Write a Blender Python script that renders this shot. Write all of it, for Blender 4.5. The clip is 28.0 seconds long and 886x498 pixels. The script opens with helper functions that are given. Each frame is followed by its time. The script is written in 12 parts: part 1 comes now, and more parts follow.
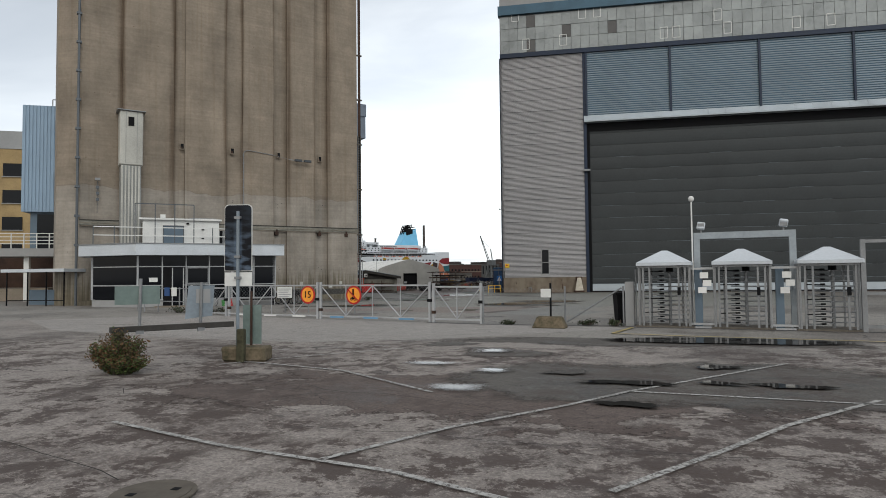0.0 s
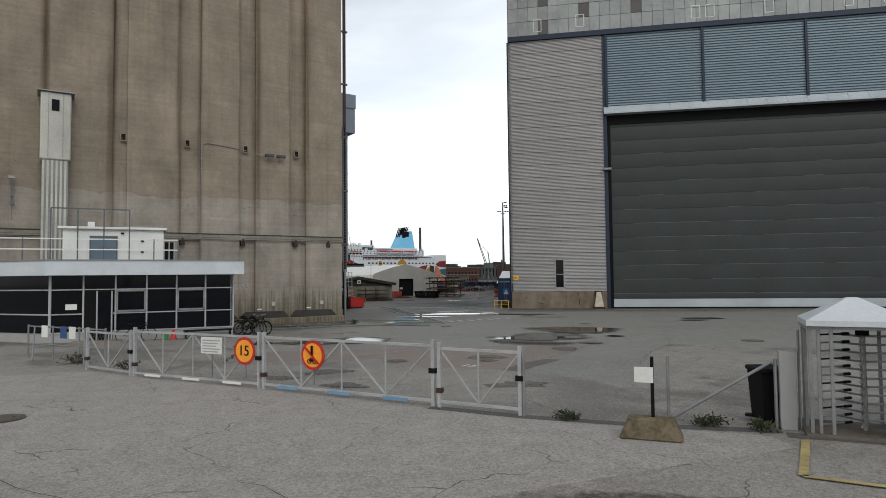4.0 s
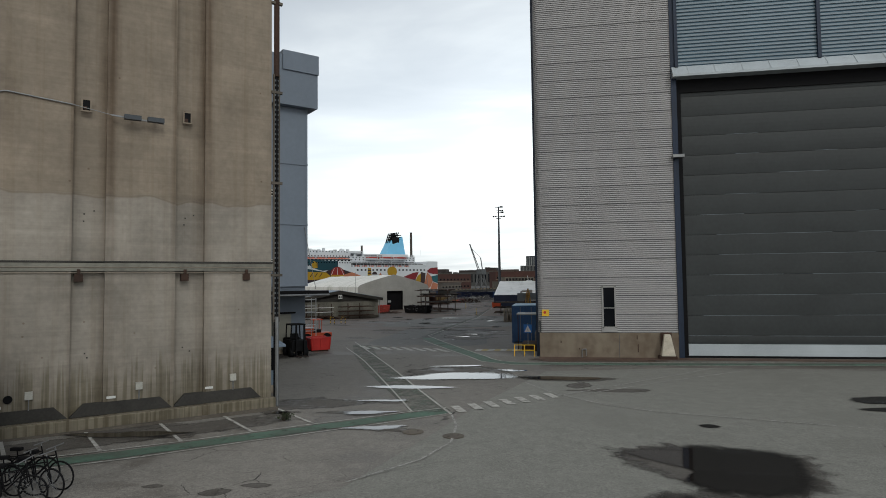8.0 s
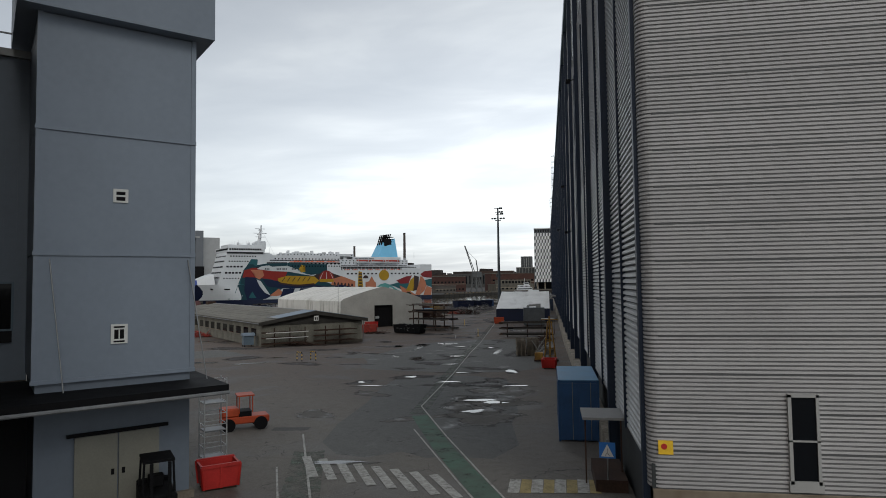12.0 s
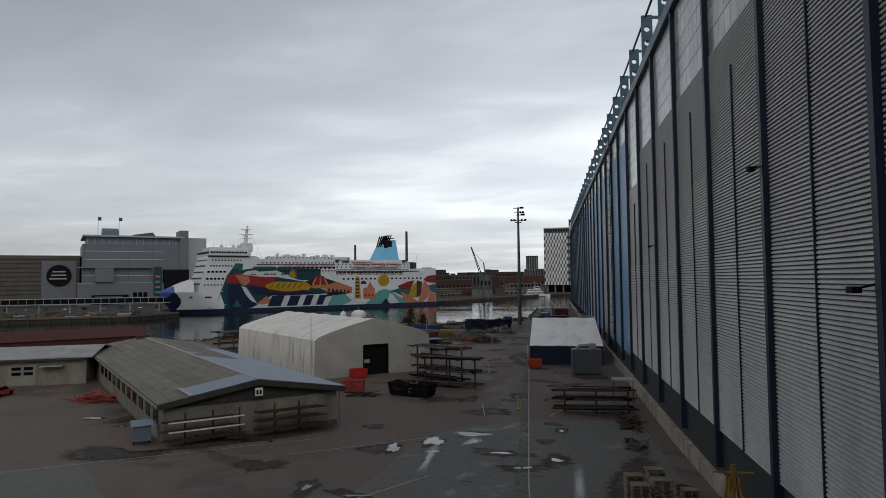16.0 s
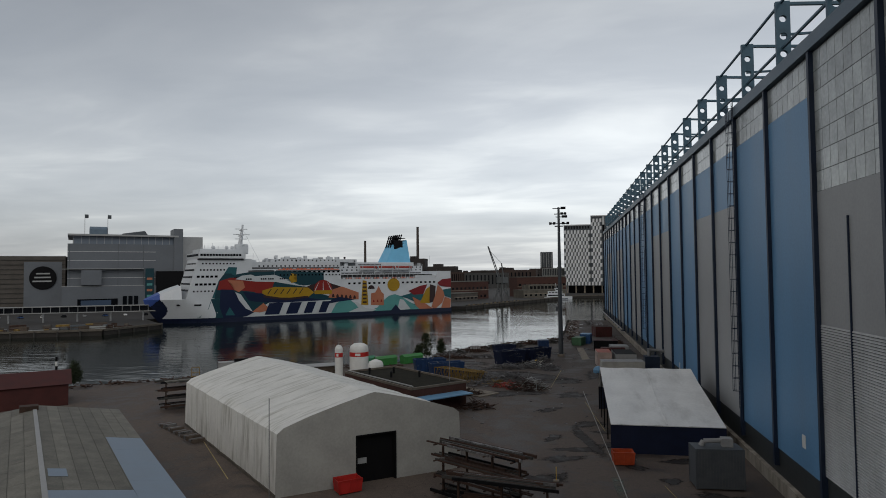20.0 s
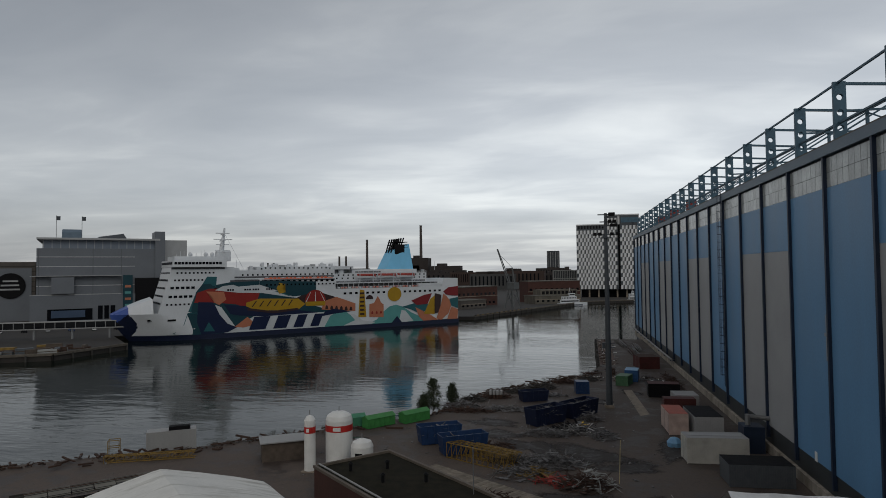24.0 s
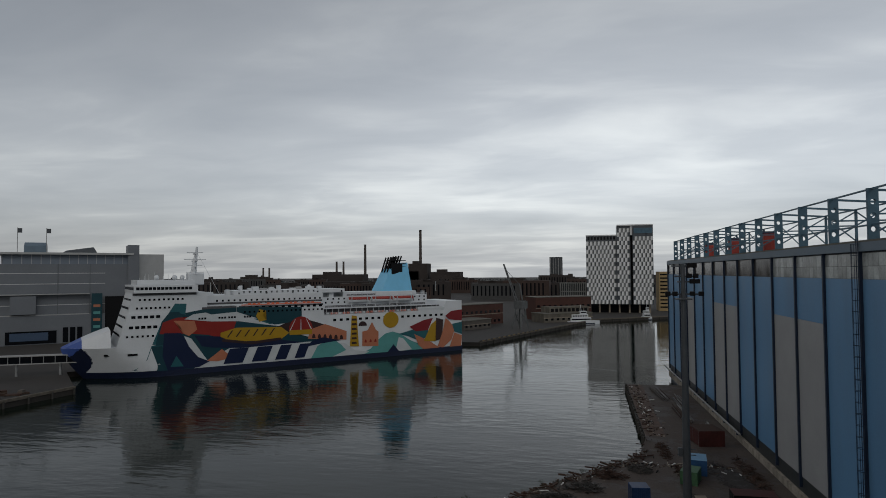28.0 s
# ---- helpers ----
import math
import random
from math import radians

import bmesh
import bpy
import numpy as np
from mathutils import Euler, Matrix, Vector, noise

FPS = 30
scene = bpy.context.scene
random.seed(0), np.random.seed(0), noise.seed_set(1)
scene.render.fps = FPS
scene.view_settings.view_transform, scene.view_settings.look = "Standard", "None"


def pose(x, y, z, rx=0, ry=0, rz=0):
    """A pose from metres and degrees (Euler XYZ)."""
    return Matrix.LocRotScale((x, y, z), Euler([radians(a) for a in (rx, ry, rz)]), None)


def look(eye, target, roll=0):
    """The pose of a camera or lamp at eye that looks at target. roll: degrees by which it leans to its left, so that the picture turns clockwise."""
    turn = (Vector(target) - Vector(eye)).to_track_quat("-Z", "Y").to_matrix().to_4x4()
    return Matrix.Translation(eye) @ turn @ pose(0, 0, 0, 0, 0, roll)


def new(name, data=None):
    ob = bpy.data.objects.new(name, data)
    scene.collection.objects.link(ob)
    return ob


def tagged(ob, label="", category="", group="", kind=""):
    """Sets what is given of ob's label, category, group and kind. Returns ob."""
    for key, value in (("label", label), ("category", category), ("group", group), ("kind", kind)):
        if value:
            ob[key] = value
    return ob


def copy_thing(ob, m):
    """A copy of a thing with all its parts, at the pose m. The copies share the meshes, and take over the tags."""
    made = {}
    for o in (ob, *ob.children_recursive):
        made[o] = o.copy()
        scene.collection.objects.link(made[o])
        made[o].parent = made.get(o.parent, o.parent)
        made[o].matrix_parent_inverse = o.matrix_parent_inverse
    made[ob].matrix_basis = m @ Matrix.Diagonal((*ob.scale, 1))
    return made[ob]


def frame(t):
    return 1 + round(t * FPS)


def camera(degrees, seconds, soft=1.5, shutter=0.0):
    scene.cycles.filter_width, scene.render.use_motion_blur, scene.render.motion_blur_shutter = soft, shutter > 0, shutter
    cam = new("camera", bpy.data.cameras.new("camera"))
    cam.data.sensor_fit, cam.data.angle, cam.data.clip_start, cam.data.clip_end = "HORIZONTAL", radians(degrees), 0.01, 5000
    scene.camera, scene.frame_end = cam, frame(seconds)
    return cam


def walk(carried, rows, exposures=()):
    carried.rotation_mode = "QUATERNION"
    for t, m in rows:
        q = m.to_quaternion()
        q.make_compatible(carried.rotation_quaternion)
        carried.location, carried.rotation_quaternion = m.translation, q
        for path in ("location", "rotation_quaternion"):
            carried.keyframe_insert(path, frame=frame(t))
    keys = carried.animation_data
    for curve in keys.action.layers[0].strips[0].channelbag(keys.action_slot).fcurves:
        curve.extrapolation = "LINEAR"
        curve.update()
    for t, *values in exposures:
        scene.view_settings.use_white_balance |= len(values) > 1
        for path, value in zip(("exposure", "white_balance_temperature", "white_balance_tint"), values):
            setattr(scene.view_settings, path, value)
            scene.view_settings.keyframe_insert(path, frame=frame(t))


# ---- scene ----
cam = camera(70.5, 28.0, soft=0.9)
PATH = [
    (0, (6.615, -66.426, 1.881), (6.229, -64.466, 1.965), -0.6),
    (0.5, (6.486, -65.913, 1.885), (6.102, -63.952, 1.97), -0.6),
    (1, (6.337, -65.259, 1.992), (5.952, -63.299, 2.077), -0.6),
    (1.5, (6.134, -64.464, 2.143), (5.749, -62.503, 2.228), -0.6),
    (2, (5.903, -63.483, 2.32), (5.518, -61.522, 2.406), -0.6),
    (2.5, (5.647, -62.474, 2.506), (5.265, -60.513, 2.594), -0.6),
    (3, (5.405, -61.391, 2.675), (5.023, -59.43, 2.764), -0.6),
    (3.5, (5.081, -60.044, 2.796), (4.702, -58.082, 2.886), -0.6),
    (5.5, (3.425, -52.435, 3.404), (3.064, -50.47, 3.495), -0.6),
    (6, (2.892, -50.13, 3.458), (2.535, -48.164, 3.555), -0.6),
    (6.5, (2.399, -47.746, 3.738), (2.044, -45.78, 3.834), -0.8),
    (7, (1.874, -45.391, 4.03), (1.523, -43.425, 4.127), -0.8),
    (7.5, (1.434, -43.14, 4.371), (1.085, -41.173, 4.473), -0.7),
    (8, (1.024, -41.214, 4.9), (0.678, -39.247, 5.005), -0.7),
    (8.5, (0.665, -39.33, 5.282), (0.322, -37.362, 5.386), -0.7),
    (9, (0.229, -37.215, 5.644), (-0.108, -35.247, 5.747), -0.7),
    (9.5, (-0.19, -34.871, 6.029), (-0.526, -32.902, 6.133), -0.7),
    (10, (-0.708, -32.367, 6.379), (-1.039, -30.397, 6.484), -0.7),
    (10.5, (-1.202, -29.57, 6.727), (-1.533, -27.6, 6.832), -0.8),
    (11, (-1.775, -26.732, 7.102), (-2.105, -24.763, 7.207), -0.9),
    (11.5, (-2.398, -23.7, 7.536), (-2.726, -21.73, 7.641), -0.8),
    (12, (-3.031, -20.578, 8.033), (-3.357, -18.607, 8.137), -0.8),
    (12.5, (-3.678, -17.309, 8.511), (-4.003, -15.339, 8.615), -0.8),
    (14.5, (-9.029, 5.788, 11.707), (-9.353, 7.76, 11.804), -0.4),
    (15, (-10.073, 10.915, 12.226), (-10.399, 12.886, 12.324), -0.8),
    (15.5, (-11.043, 15.672, 12.875), (-11.373, 17.642, 12.973), -0.8),
    (16, (-12.102, 20.356, 13.551), (-12.435, 22.326, 13.648), -0.7),
    (16.5, (-13.232, 25.18, 14.216), (-13.572, 27.149, 14.311), -0.7),
    (17, (-14.422, 30.013, 14.744), (-14.769, 31.98, 14.841), -0.6),
    (17.5, (-15.68, 34.777, 15.462), (-16.03, 36.744, 15.555), -0.6),
    (18, (-16.932, 39.598, 16.177), (-17.286, 41.565, 16.267), -0.6),
    (18.5, (-18.095, 44.108, 17.032), (-18.452, 46.074, 17.119), -0.7),
    (19, (-19.379, 49.3, 17.907), (-19.742, 51.265, 17.993), -0.6),
    (19.5, (-20.4, 53.78, 18.862), (-20.767, 55.744, 18.943), -0.5),
    (20, (-21.77, 58.908, 19.747), (-22.137, 60.872, 19.826), -0.6),
    (20.5, (-22.798, 63.371, 20.628), (-23.168, 65.335, 20.705), -0.5),
    (21, (-24.035, 68.011, 21.45), (-24.407, 69.975, 21.526), -0.8),
    (21.5, (-24.927, 72.329, 22.013), (-25.302, 74.292, 22.088), -0.7),
    (23.5, (-29.294, 91.461, 25.028), (-29.673, 93.424, 25.099), -0.5),
    (24, (-30.661, 96.837, 25.786), (-31.038, 98.8, 25.856), -0.7),
    (24.5, (-31.801, 101.845, 26.544), (-32.178, 103.808, 26.612), -0.7),
    (25, (-33.145, 107.576, 27.35), (-33.521, 109.539, 27.417), -0.8),
    (25.5, (-34.281, 113.025, 28.336), (-34.658, 114.988, 28.403), -0.8),
    (26, (-35.762, 118.444, 29.838), (-36.137, 120.407, 29.907), -0.7),
    (26.5, (-36.795, 122.688, 31.377), (-37.17, 124.652, 31.447), -0.7),
    (27, (-37.756, 126.678, 33.052), (-38.13, 128.641, 33.123), -0.8),
    (27.5, (-37.901, 130.1, 34.398), (-38.277, 132.063, 34.47), -1.0),
    (28, (-39.205, 133.333, 36.296), (-39.58, 135.296, 36.371), -0.4),
]
walk(cam, [(t, look(eye, target, roll)) for t, eye, target, roll in PATH],
     exposures=[(0, 0.68, 6500, 7), (3, 0.67, 6500, 7), (6, 0.64, 6500, 6), (9, 0.40, 6500, 5), (10.5, 0.31, 6500, 6), (12, 0.27, 6500, 7), (15, -0.05, 6500, 9), (18, -0.15, 6500, 8), (22, -0.32, 6500, 8), (28, -0.46, 6500, 8)])

# ---- world, sun, exposure ----
SUN_EL, SUN_AZ = radians(38), radians(205)
world = bpy.data.worlds.new("overcast_sky")
scene.world = world
world.use_nodes = True
wn, wl = world.node_tree.nodes, world.node_tree.links
wn.clear()


def wnode(kind, **k):
    n = wn.new(kind)
    for a, b in k.items():
        if a in n.inputs:
            n.inputs[a].default_value = b
    return n


def wmath(op, a, b=None):
    n = wn.new("ShaderNodeMath")
    n.operation = op
    for i, v in enumerate((a, b)):
        if v is None:
            continue
        if isinstance(v, (int, float)):
            n.inputs[i].default_value = v
        else:
            wl.new(v, n.inputs[i])
    return n.outputs[0]


sky = wn.new("ShaderNodeTexSky")
sky.sky_type, sky.sun_disc = "NISHITA", False
sky.sun_elevation, sky.sun_rotation = SUN_EL, SUN_AZ
sky.air_density, sky.dust_density = 1.0, 3.0
tc = wn.new("ShaderNodeTexCoord")
sep = wn.new("ShaderNodeSeparateXYZ")
wl.new(tc.outputs["Generated"], sep.inputs[0])
up = wmath("MAXIMUM", sep.outputs[2], 0.0)
lift = wmath("ADD", up, 0.10)
com = wn.new("ShaderNodeCombineXYZ")
wl.new(wmath("MULTIPLY", wmath("DIVIDE", sep.outputs[0], lift), 0.6), com.inputs[0])
wl.new(wmath("DIVIDE", sep.outputs[1], lift), com.inputs[1])
n1 = wnode("ShaderNodeTexNoise", Scale=0.42, Detail=6.0, Roughness=0.5, Distortion=0.35)
n2 = wnode("ShaderNodeTexNoise", Scale=1.5, Detail=6.0, Roughness=0.52, Distortion=0.5)
wl.new(com.outputs[0], n1.inputs["Vector"])
wl.new(com.outputs[0], n2.inputs["Vector"])
cl = wmath("ADD", wmath("MULTIPLY", n1.outputs["Fac"], 0.72), wmath("MULTIPLY", n2.outputs["Fac"], 0.28))
ramp = wn.new("ShaderNodeValToRGB")
ramp.color_ramp.elements[0].position, ramp.color_ramp.elements[0].color = 0.36, (0.54, 0.565, 0.61, 1)
ramp.color_ramp.elements[1].position, ramp.color_ramp.elements[1].color = 0.66, (1.20, 1.21, 1.20, 1)
e = ramp.color_ramp.elements.new(0.50)
e.color = (0.73, 0.75, 0.785, 1)
wl.new(cl, ramp.inputs[0])
# thinner cloud low over the horizon
low = wn.new("ShaderNodeMapRange")
low.inputs["From Min"].default_value, low.inputs["From Max"].default_value = 0.06, 0.75
low.inputs["To Min"].default_value, low.inputs["To Max"].default_value = 1.14, 0.52
low.interpolation_type = "SMOOTHERSTEP"
wl.new(wmath("POWER", up, 0.7), low.inputs["Value"])
tint = wn.new("ShaderNodeVectorMath")
tint.operation = "SCALE"
wl.new(ramp.outputs[0], tint.inputs[0])
# the cloud is thinner, and so brighter, towards the open water
side = wn.new("ShaderNodeMapRange")
side.interpolation_type = "SMOOTHERSTEP"
side.inputs["From Min"].default_value, side.inputs["From Max"].default_value = -0.7, 0.9
side.inputs["To Min"].default_value, side.inputs["To Max"].default_value = 1.0, 1.2
wl.new(sep.outputs[1], side.inputs["Value"])
# greyer just over the horizon
haze = wn.new("ShaderNodeMapRange")
haze.interpolation_type = "SMOOTHSTEP"
haze.inputs["From Min"].default_value, haze.inputs["From Max"].default_value = 0.0, 0.13
haze.inputs["To Min"].default_value, haze.inputs["To Max"].default_value = 0.76, 1.06
wl.new(up, haze.inputs["Value"])
# thicker cloud to the west, above the low bright band
west = wn.new("ShaderNodeMapRange")
west.interpolation_type = "SMOOTHSTEP"
west.inputs["From Min"].default_value, west.inputs["From Max"].default_value = -0.75, 0.05
west.inputs["To Min"].default_value, west.inputs["To Max"].default_value = 0.7, 1.0
wl.new(sep.outputs[0], west.inputs["Value"])
wl.new(wmath("MULTIPLY", wmath("MULTIPLY", wmath("MULTIPLY", low.outputs[0], haze.outputs[0]), side.outputs[0]), west.outputs[0]), tint.inputs["Scale"])
bg_sky = wnode("ShaderNodeBackground", Strength=0.03)
wl.new(sky.outputs[0], bg_sky.inputs["Color"])
bg_cloud = wnode("ShaderNodeBackground", Strength=0.80)
wl.new(tint.outputs[0], bg_cloud.inputs["Color"])
add = wn.new("ShaderNodeAddShader")
wl.new(bg_sky.outputs[0], add.inputs[0])
wl.new(bg_cloud.outputs[0], add.inputs[1])
wo = wn.new("ShaderNodeOutputWorld")
wl.new(add.outputs[0], wo.inputs[0])

sun = bpy.data.lights.new("sun", "SUN")
sun.energy, sun.angle, sun.color = 0.55, radians(20), (1.0, 0.97, 0.92)
sun_ob = new("sun", sun)
sun_ob.matrix_world = look((75, -110, 105), (0, 0, 10))


# ---- helpers for materials and meshes ----
def mat(name, base, rough=0.7, metal=0.0, var=0.25, scale=1.2, fine=14.0, bump=0.15, dark=None, streak=0.0, spec=0.3, obj=0.0):
    """A surface with broad and fine variation, relief and, if asked, streaks down its height; obj: shade from piece to piece."""
    m = bpy.data.materials.new(name)
    m.use_nodes = True
    nt = m.node_tree
    b = nt.nodes["Principled BSDF"]
    b.inputs["Metallic"].default_value = metal
    b.inputs["Specular IOR Level"].default_value = spec
    geo = nt.nodes.new("ShaderNodeNewGeometry")
    big = nt.nodes.new("ShaderNodeTexNoise")
    big.inputs["Scale"].default_value, big.inputs["Detail"].default_value = scale, 5.0
    small = nt.nodes.new("ShaderNodeTexNoise")
    small.inputs["Scale"].default_value, small.inputs["Detail"].default_value = fine, 4.0
    vec = geo.outputs["Position"]
    nt.links.new(vec, small.inputs["Vector"])
    if streak > 0:
        mp = nt.nodes.new("ShaderNodeMapping")
        mp.inputs["Scale"].default_value = (1.0, 1.0, streak)
        nt.links.new(vec, mp.inputs["Vector"])
        nt.links.new(mp.outputs[0], big.inputs["Vector"])
    else:
        nt.links.new(vec, big.inputs["Vector"])
    mixn = nt.nodes.new("ShaderNodeMath")
    mixn.operation = "MULTIPLY_ADD"
    mixn.inputs[1].default_value = 0.35
    nt.links.new(small.outputs["Fac"], mixn.inputs[0])
    sc = nt.nodes.new("ShaderNodeMath")
    sc.operation = "MULTIPLY"
    sc.inputs[1].default_value = 0.65
    nt.links.new(big.outputs["Fac"], sc.inputs[0])
    nt.links.new(sc.outputs[0], mixn.inputs[2])
    r = nt.nodes.new("ShaderNodeValToRGB")
    d = dark if dark else tuple(c * (1 - var) for c in base)
    r.color_ramp.elements[0].position, r.color_ramp.elements[0].color = 0.33, (*d, 1)
    r.color_ramp.elements[1].position, r.color_ramp.elements[1].color = 0.62, (*[min(1, c * (1 + 0.35 * var)) for c in base], 1)
    nt.links.new(mixn.outputs[0], r.inputs[0])
    out = r.outputs[0]
    if obj > 0:
        info = nt.nodes.new("ShaderNodeObjectInfo")
        mr = nt.nodes.new("ShaderNodeMapRange")
        mr.inputs["To Min"].default_value, mr.inputs["To Max"].default_value = 1 - obj, 1 + obj
        nt.links.new(info.outputs["Random"], mr.inputs["Value"])
        vm = nt.nodes.new("ShaderNodeVectorMath")
        vm.operation = "SCALE"
        nt.links.new(out, vm.inputs[0])
        nt.links.new(mr.outputs[0], vm.inputs["Scale"])
        out = vm.outputs[0]
    nt.links.new(out, b.inputs["Base Color"])
    rr = nt.nodes.new("ShaderNodeMapRange")
    rr.inputs["To Min"].default_value, rr.inputs["To Max"].default_value = max(0.02, rough - 0.12), min(1, rough + 0.12)
    nt.links.new(big.outputs["Fac"], rr.inputs["Value"])
    nt.links.new(rr.outputs[0], b.inputs["Roughness"])
    if bump > 0:
        bp = nt.nodes.new("ShaderNodeBump")
        bp.inputs["Strength"].default_value, bp.inputs["Distance"].default_value = bump, 0.02
        nt.links.new(small.outputs["Fac"], bp.inputs["Height"])
        nt.links.new(bp.outputs[0], b.inputs["Normal"])
    return m


def glass(name, tint=(0.005, 0.006, 0.008), rough=0.06):
    """Dark window glass, seen from outside."""
    m = bpy.data.materials.new(name)
    m.use_nodes = True
    b = m.node_tree.nodes["Principled BSDF"]
    b.inputs["Base Color"].default_value = (*tint, 1)
    b.inputs["Roughness"].default_value = rough
    b.inputs["Specular IOR Level"].default_value = 0.14
    return m


def box(bm, x0, x1, y0, y1, z0, z1, m=None):
    v = [bm.verts.new((x, y, z)) for z in (z0, z1) for x, y in ((x0, y0), (x1, y0), (x1, y1), (x0, y1))]
    for f in ((3, 2, 1, 0), (4, 5, 6, 7), (0, 1, 5, 4), (1, 2, 6, 5), (2, 3, 7, 6), (3, 0, 4, 7)):
        bm.faces.new([v[i] for i in f])
    if m is not None:
        for p in v:
            p.co = m @ p.co
    return v


def bar(bm, a, b, w, h=None, sides=4, w2=None):
    """A straight bar or tube from a to b; w its width (diameter)."""
    a, b = Vector(a), Vector(b)
    d = (b - a).normalized()
    s = d.cross(Vector((0, 0, 1)))
    s = Vector((1, 0, 0)) if s.length < 1e-4 else s.normalized()
    u = s.cross(d).normalized()
    h = w if h is None else h
    w2 = 1.0 if w2 is None else w2 / w
    k = math.sqrt(0.5) if sides == 4 else 0.5
    rings = []
    for p, q in ((a, 1.0), (b, w2)):
        rings.append([bm.verts.new(p + (s * math.cos(t) * w + u * math.sin(t) * h) * k * q) for t in [2 * math.pi * (i + 0.5) / sides for i in range(sides)]])
    for i in range(sides):
        j = (i + 1) % sides
        bm.faces.new((rings[0][i], rings[0][j], rings[1][j], rings[1][i]))
    bm.faces.new(rings[0][::-1])
    bm.faces.new(rings[1])


def lathe(bm, prof, n=16, c=(0, 0, 0)):
    """A turned body; prof: rows of radius, height."""
    rings = [[bm.verts.new((c[0] + r * math.cos(2 * math.pi * i / n), c[1] + r * math.sin(2 * math.pi * i / n), c[2] + z)) for i in range(n)] for r, z in prof]
    for a, b in zip(rings, rings[1:]):
        for i in range(n):
            j = (i + 1) % n
            bm.faces.new((a[i], a[j], b[j], b[i]))
    bm.faces.new(rings[0][::-1])
    bm.faces.new(rings[-1])


def prism(bm, pts, z0, z1):
    """An upright body over the outline pts (x, y), counter-clockwise."""
    lo, hi = [bm.verts.new((x, y, z0)) for x, y in pts], [bm.verts.new((x, y, z1)) for x, y in pts]
    n = len(pts)
    for i in range(n):
        j = (i + 1) % n
        bm.faces.new((lo[i], lo[j], hi[j], hi[i]))
    bm.faces.new(lo[::-1])
    bm.faces.new(hi)


def extrude(bm, prof, x0, x1):
    """A body along x whose cut is prof, rows of (y, z)."""
    a, b = [bm.verts.new((x0, y, z)) for y, z in prof], [bm.verts.new((x1, y, z)) for y, z in prof]
    n = len(prof)
    for i in range(n):
        j = (i + 1) % n
        bm.faces.new((a[i], a[j], b[j], b[i]))
    bm.faces.new(a[::-1])
    bm.faces.new(b)


def mesh(bm, name, material, smooth=False, bevel=0.0):
    if bevel > 0:
        bmesh.ops.bevel(bm, geom=bm.edges[:], offset=bevel, segments=1, affect="EDGES")
    bmesh.ops.recalc_face_normals(bm, faces=bm.faces[:])
    me = bpy.data.meshes.new(name)
    bm.to_mesh(me)
    bm.free()
    me.materials.append(material)
    if smooth:
        for p in me.polygons:
            p.use_smooth = True
    return me


def part(name, bm, material, parent, label="", smooth=False, bevel=0.0):
    ob = new(name, mesh(bm, name, material, smooth, bevel))
    ob.parent = parent
    return tagged(ob, label)


def single(name, bm, material, label, category, m=None, kind="", group="", smooth=False, bevel=0.0):
    ob = new(name, mesh(bm, name, material, smooth, bevel))
    if m is not None:
        ob.matrix_world = m
    return tagged(ob, label, category, group, kind)


def thing(name, label, category, m=None, kind="", group=""):
    ob = new(name)
    ob.empty_display_size = 0.3
    if m is not None:
        ob.matrix_world = m
    return tagged(ob, label, category, group, kind)


def B():
    return bmesh.new()


def one(fn, *a, **k):
    bm = bmesh.new()
    fn(bm, *a, **k)
    return bm


def gz(y):
    """Height of the yard's ground, which falls towards the water."""
    return 0.3 if y < -40 else 0.3 * (-20 - y) / 20 if y < -20 else 0.0 if y < 0 else -2.5 * y / 85 if y < 85 else -2.5


WATER = -4.4
YAW = 43.3   # turn of the silo, tower and quay sheds against the hall

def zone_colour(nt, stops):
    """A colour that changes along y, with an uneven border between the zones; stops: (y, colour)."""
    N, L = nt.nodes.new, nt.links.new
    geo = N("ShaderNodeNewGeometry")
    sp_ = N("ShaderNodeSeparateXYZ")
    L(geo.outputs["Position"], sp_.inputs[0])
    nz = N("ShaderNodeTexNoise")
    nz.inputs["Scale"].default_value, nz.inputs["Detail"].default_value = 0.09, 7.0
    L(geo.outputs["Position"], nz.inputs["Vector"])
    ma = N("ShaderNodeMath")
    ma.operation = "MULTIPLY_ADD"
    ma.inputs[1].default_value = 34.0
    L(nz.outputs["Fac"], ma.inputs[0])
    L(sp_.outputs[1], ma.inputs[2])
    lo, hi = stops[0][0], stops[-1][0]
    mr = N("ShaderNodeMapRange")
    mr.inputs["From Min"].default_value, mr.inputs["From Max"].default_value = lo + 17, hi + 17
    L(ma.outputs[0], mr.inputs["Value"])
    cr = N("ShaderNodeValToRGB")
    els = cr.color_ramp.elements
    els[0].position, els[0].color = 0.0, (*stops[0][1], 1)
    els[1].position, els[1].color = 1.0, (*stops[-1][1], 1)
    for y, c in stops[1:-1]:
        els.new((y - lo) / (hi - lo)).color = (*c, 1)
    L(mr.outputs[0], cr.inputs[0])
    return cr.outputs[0]


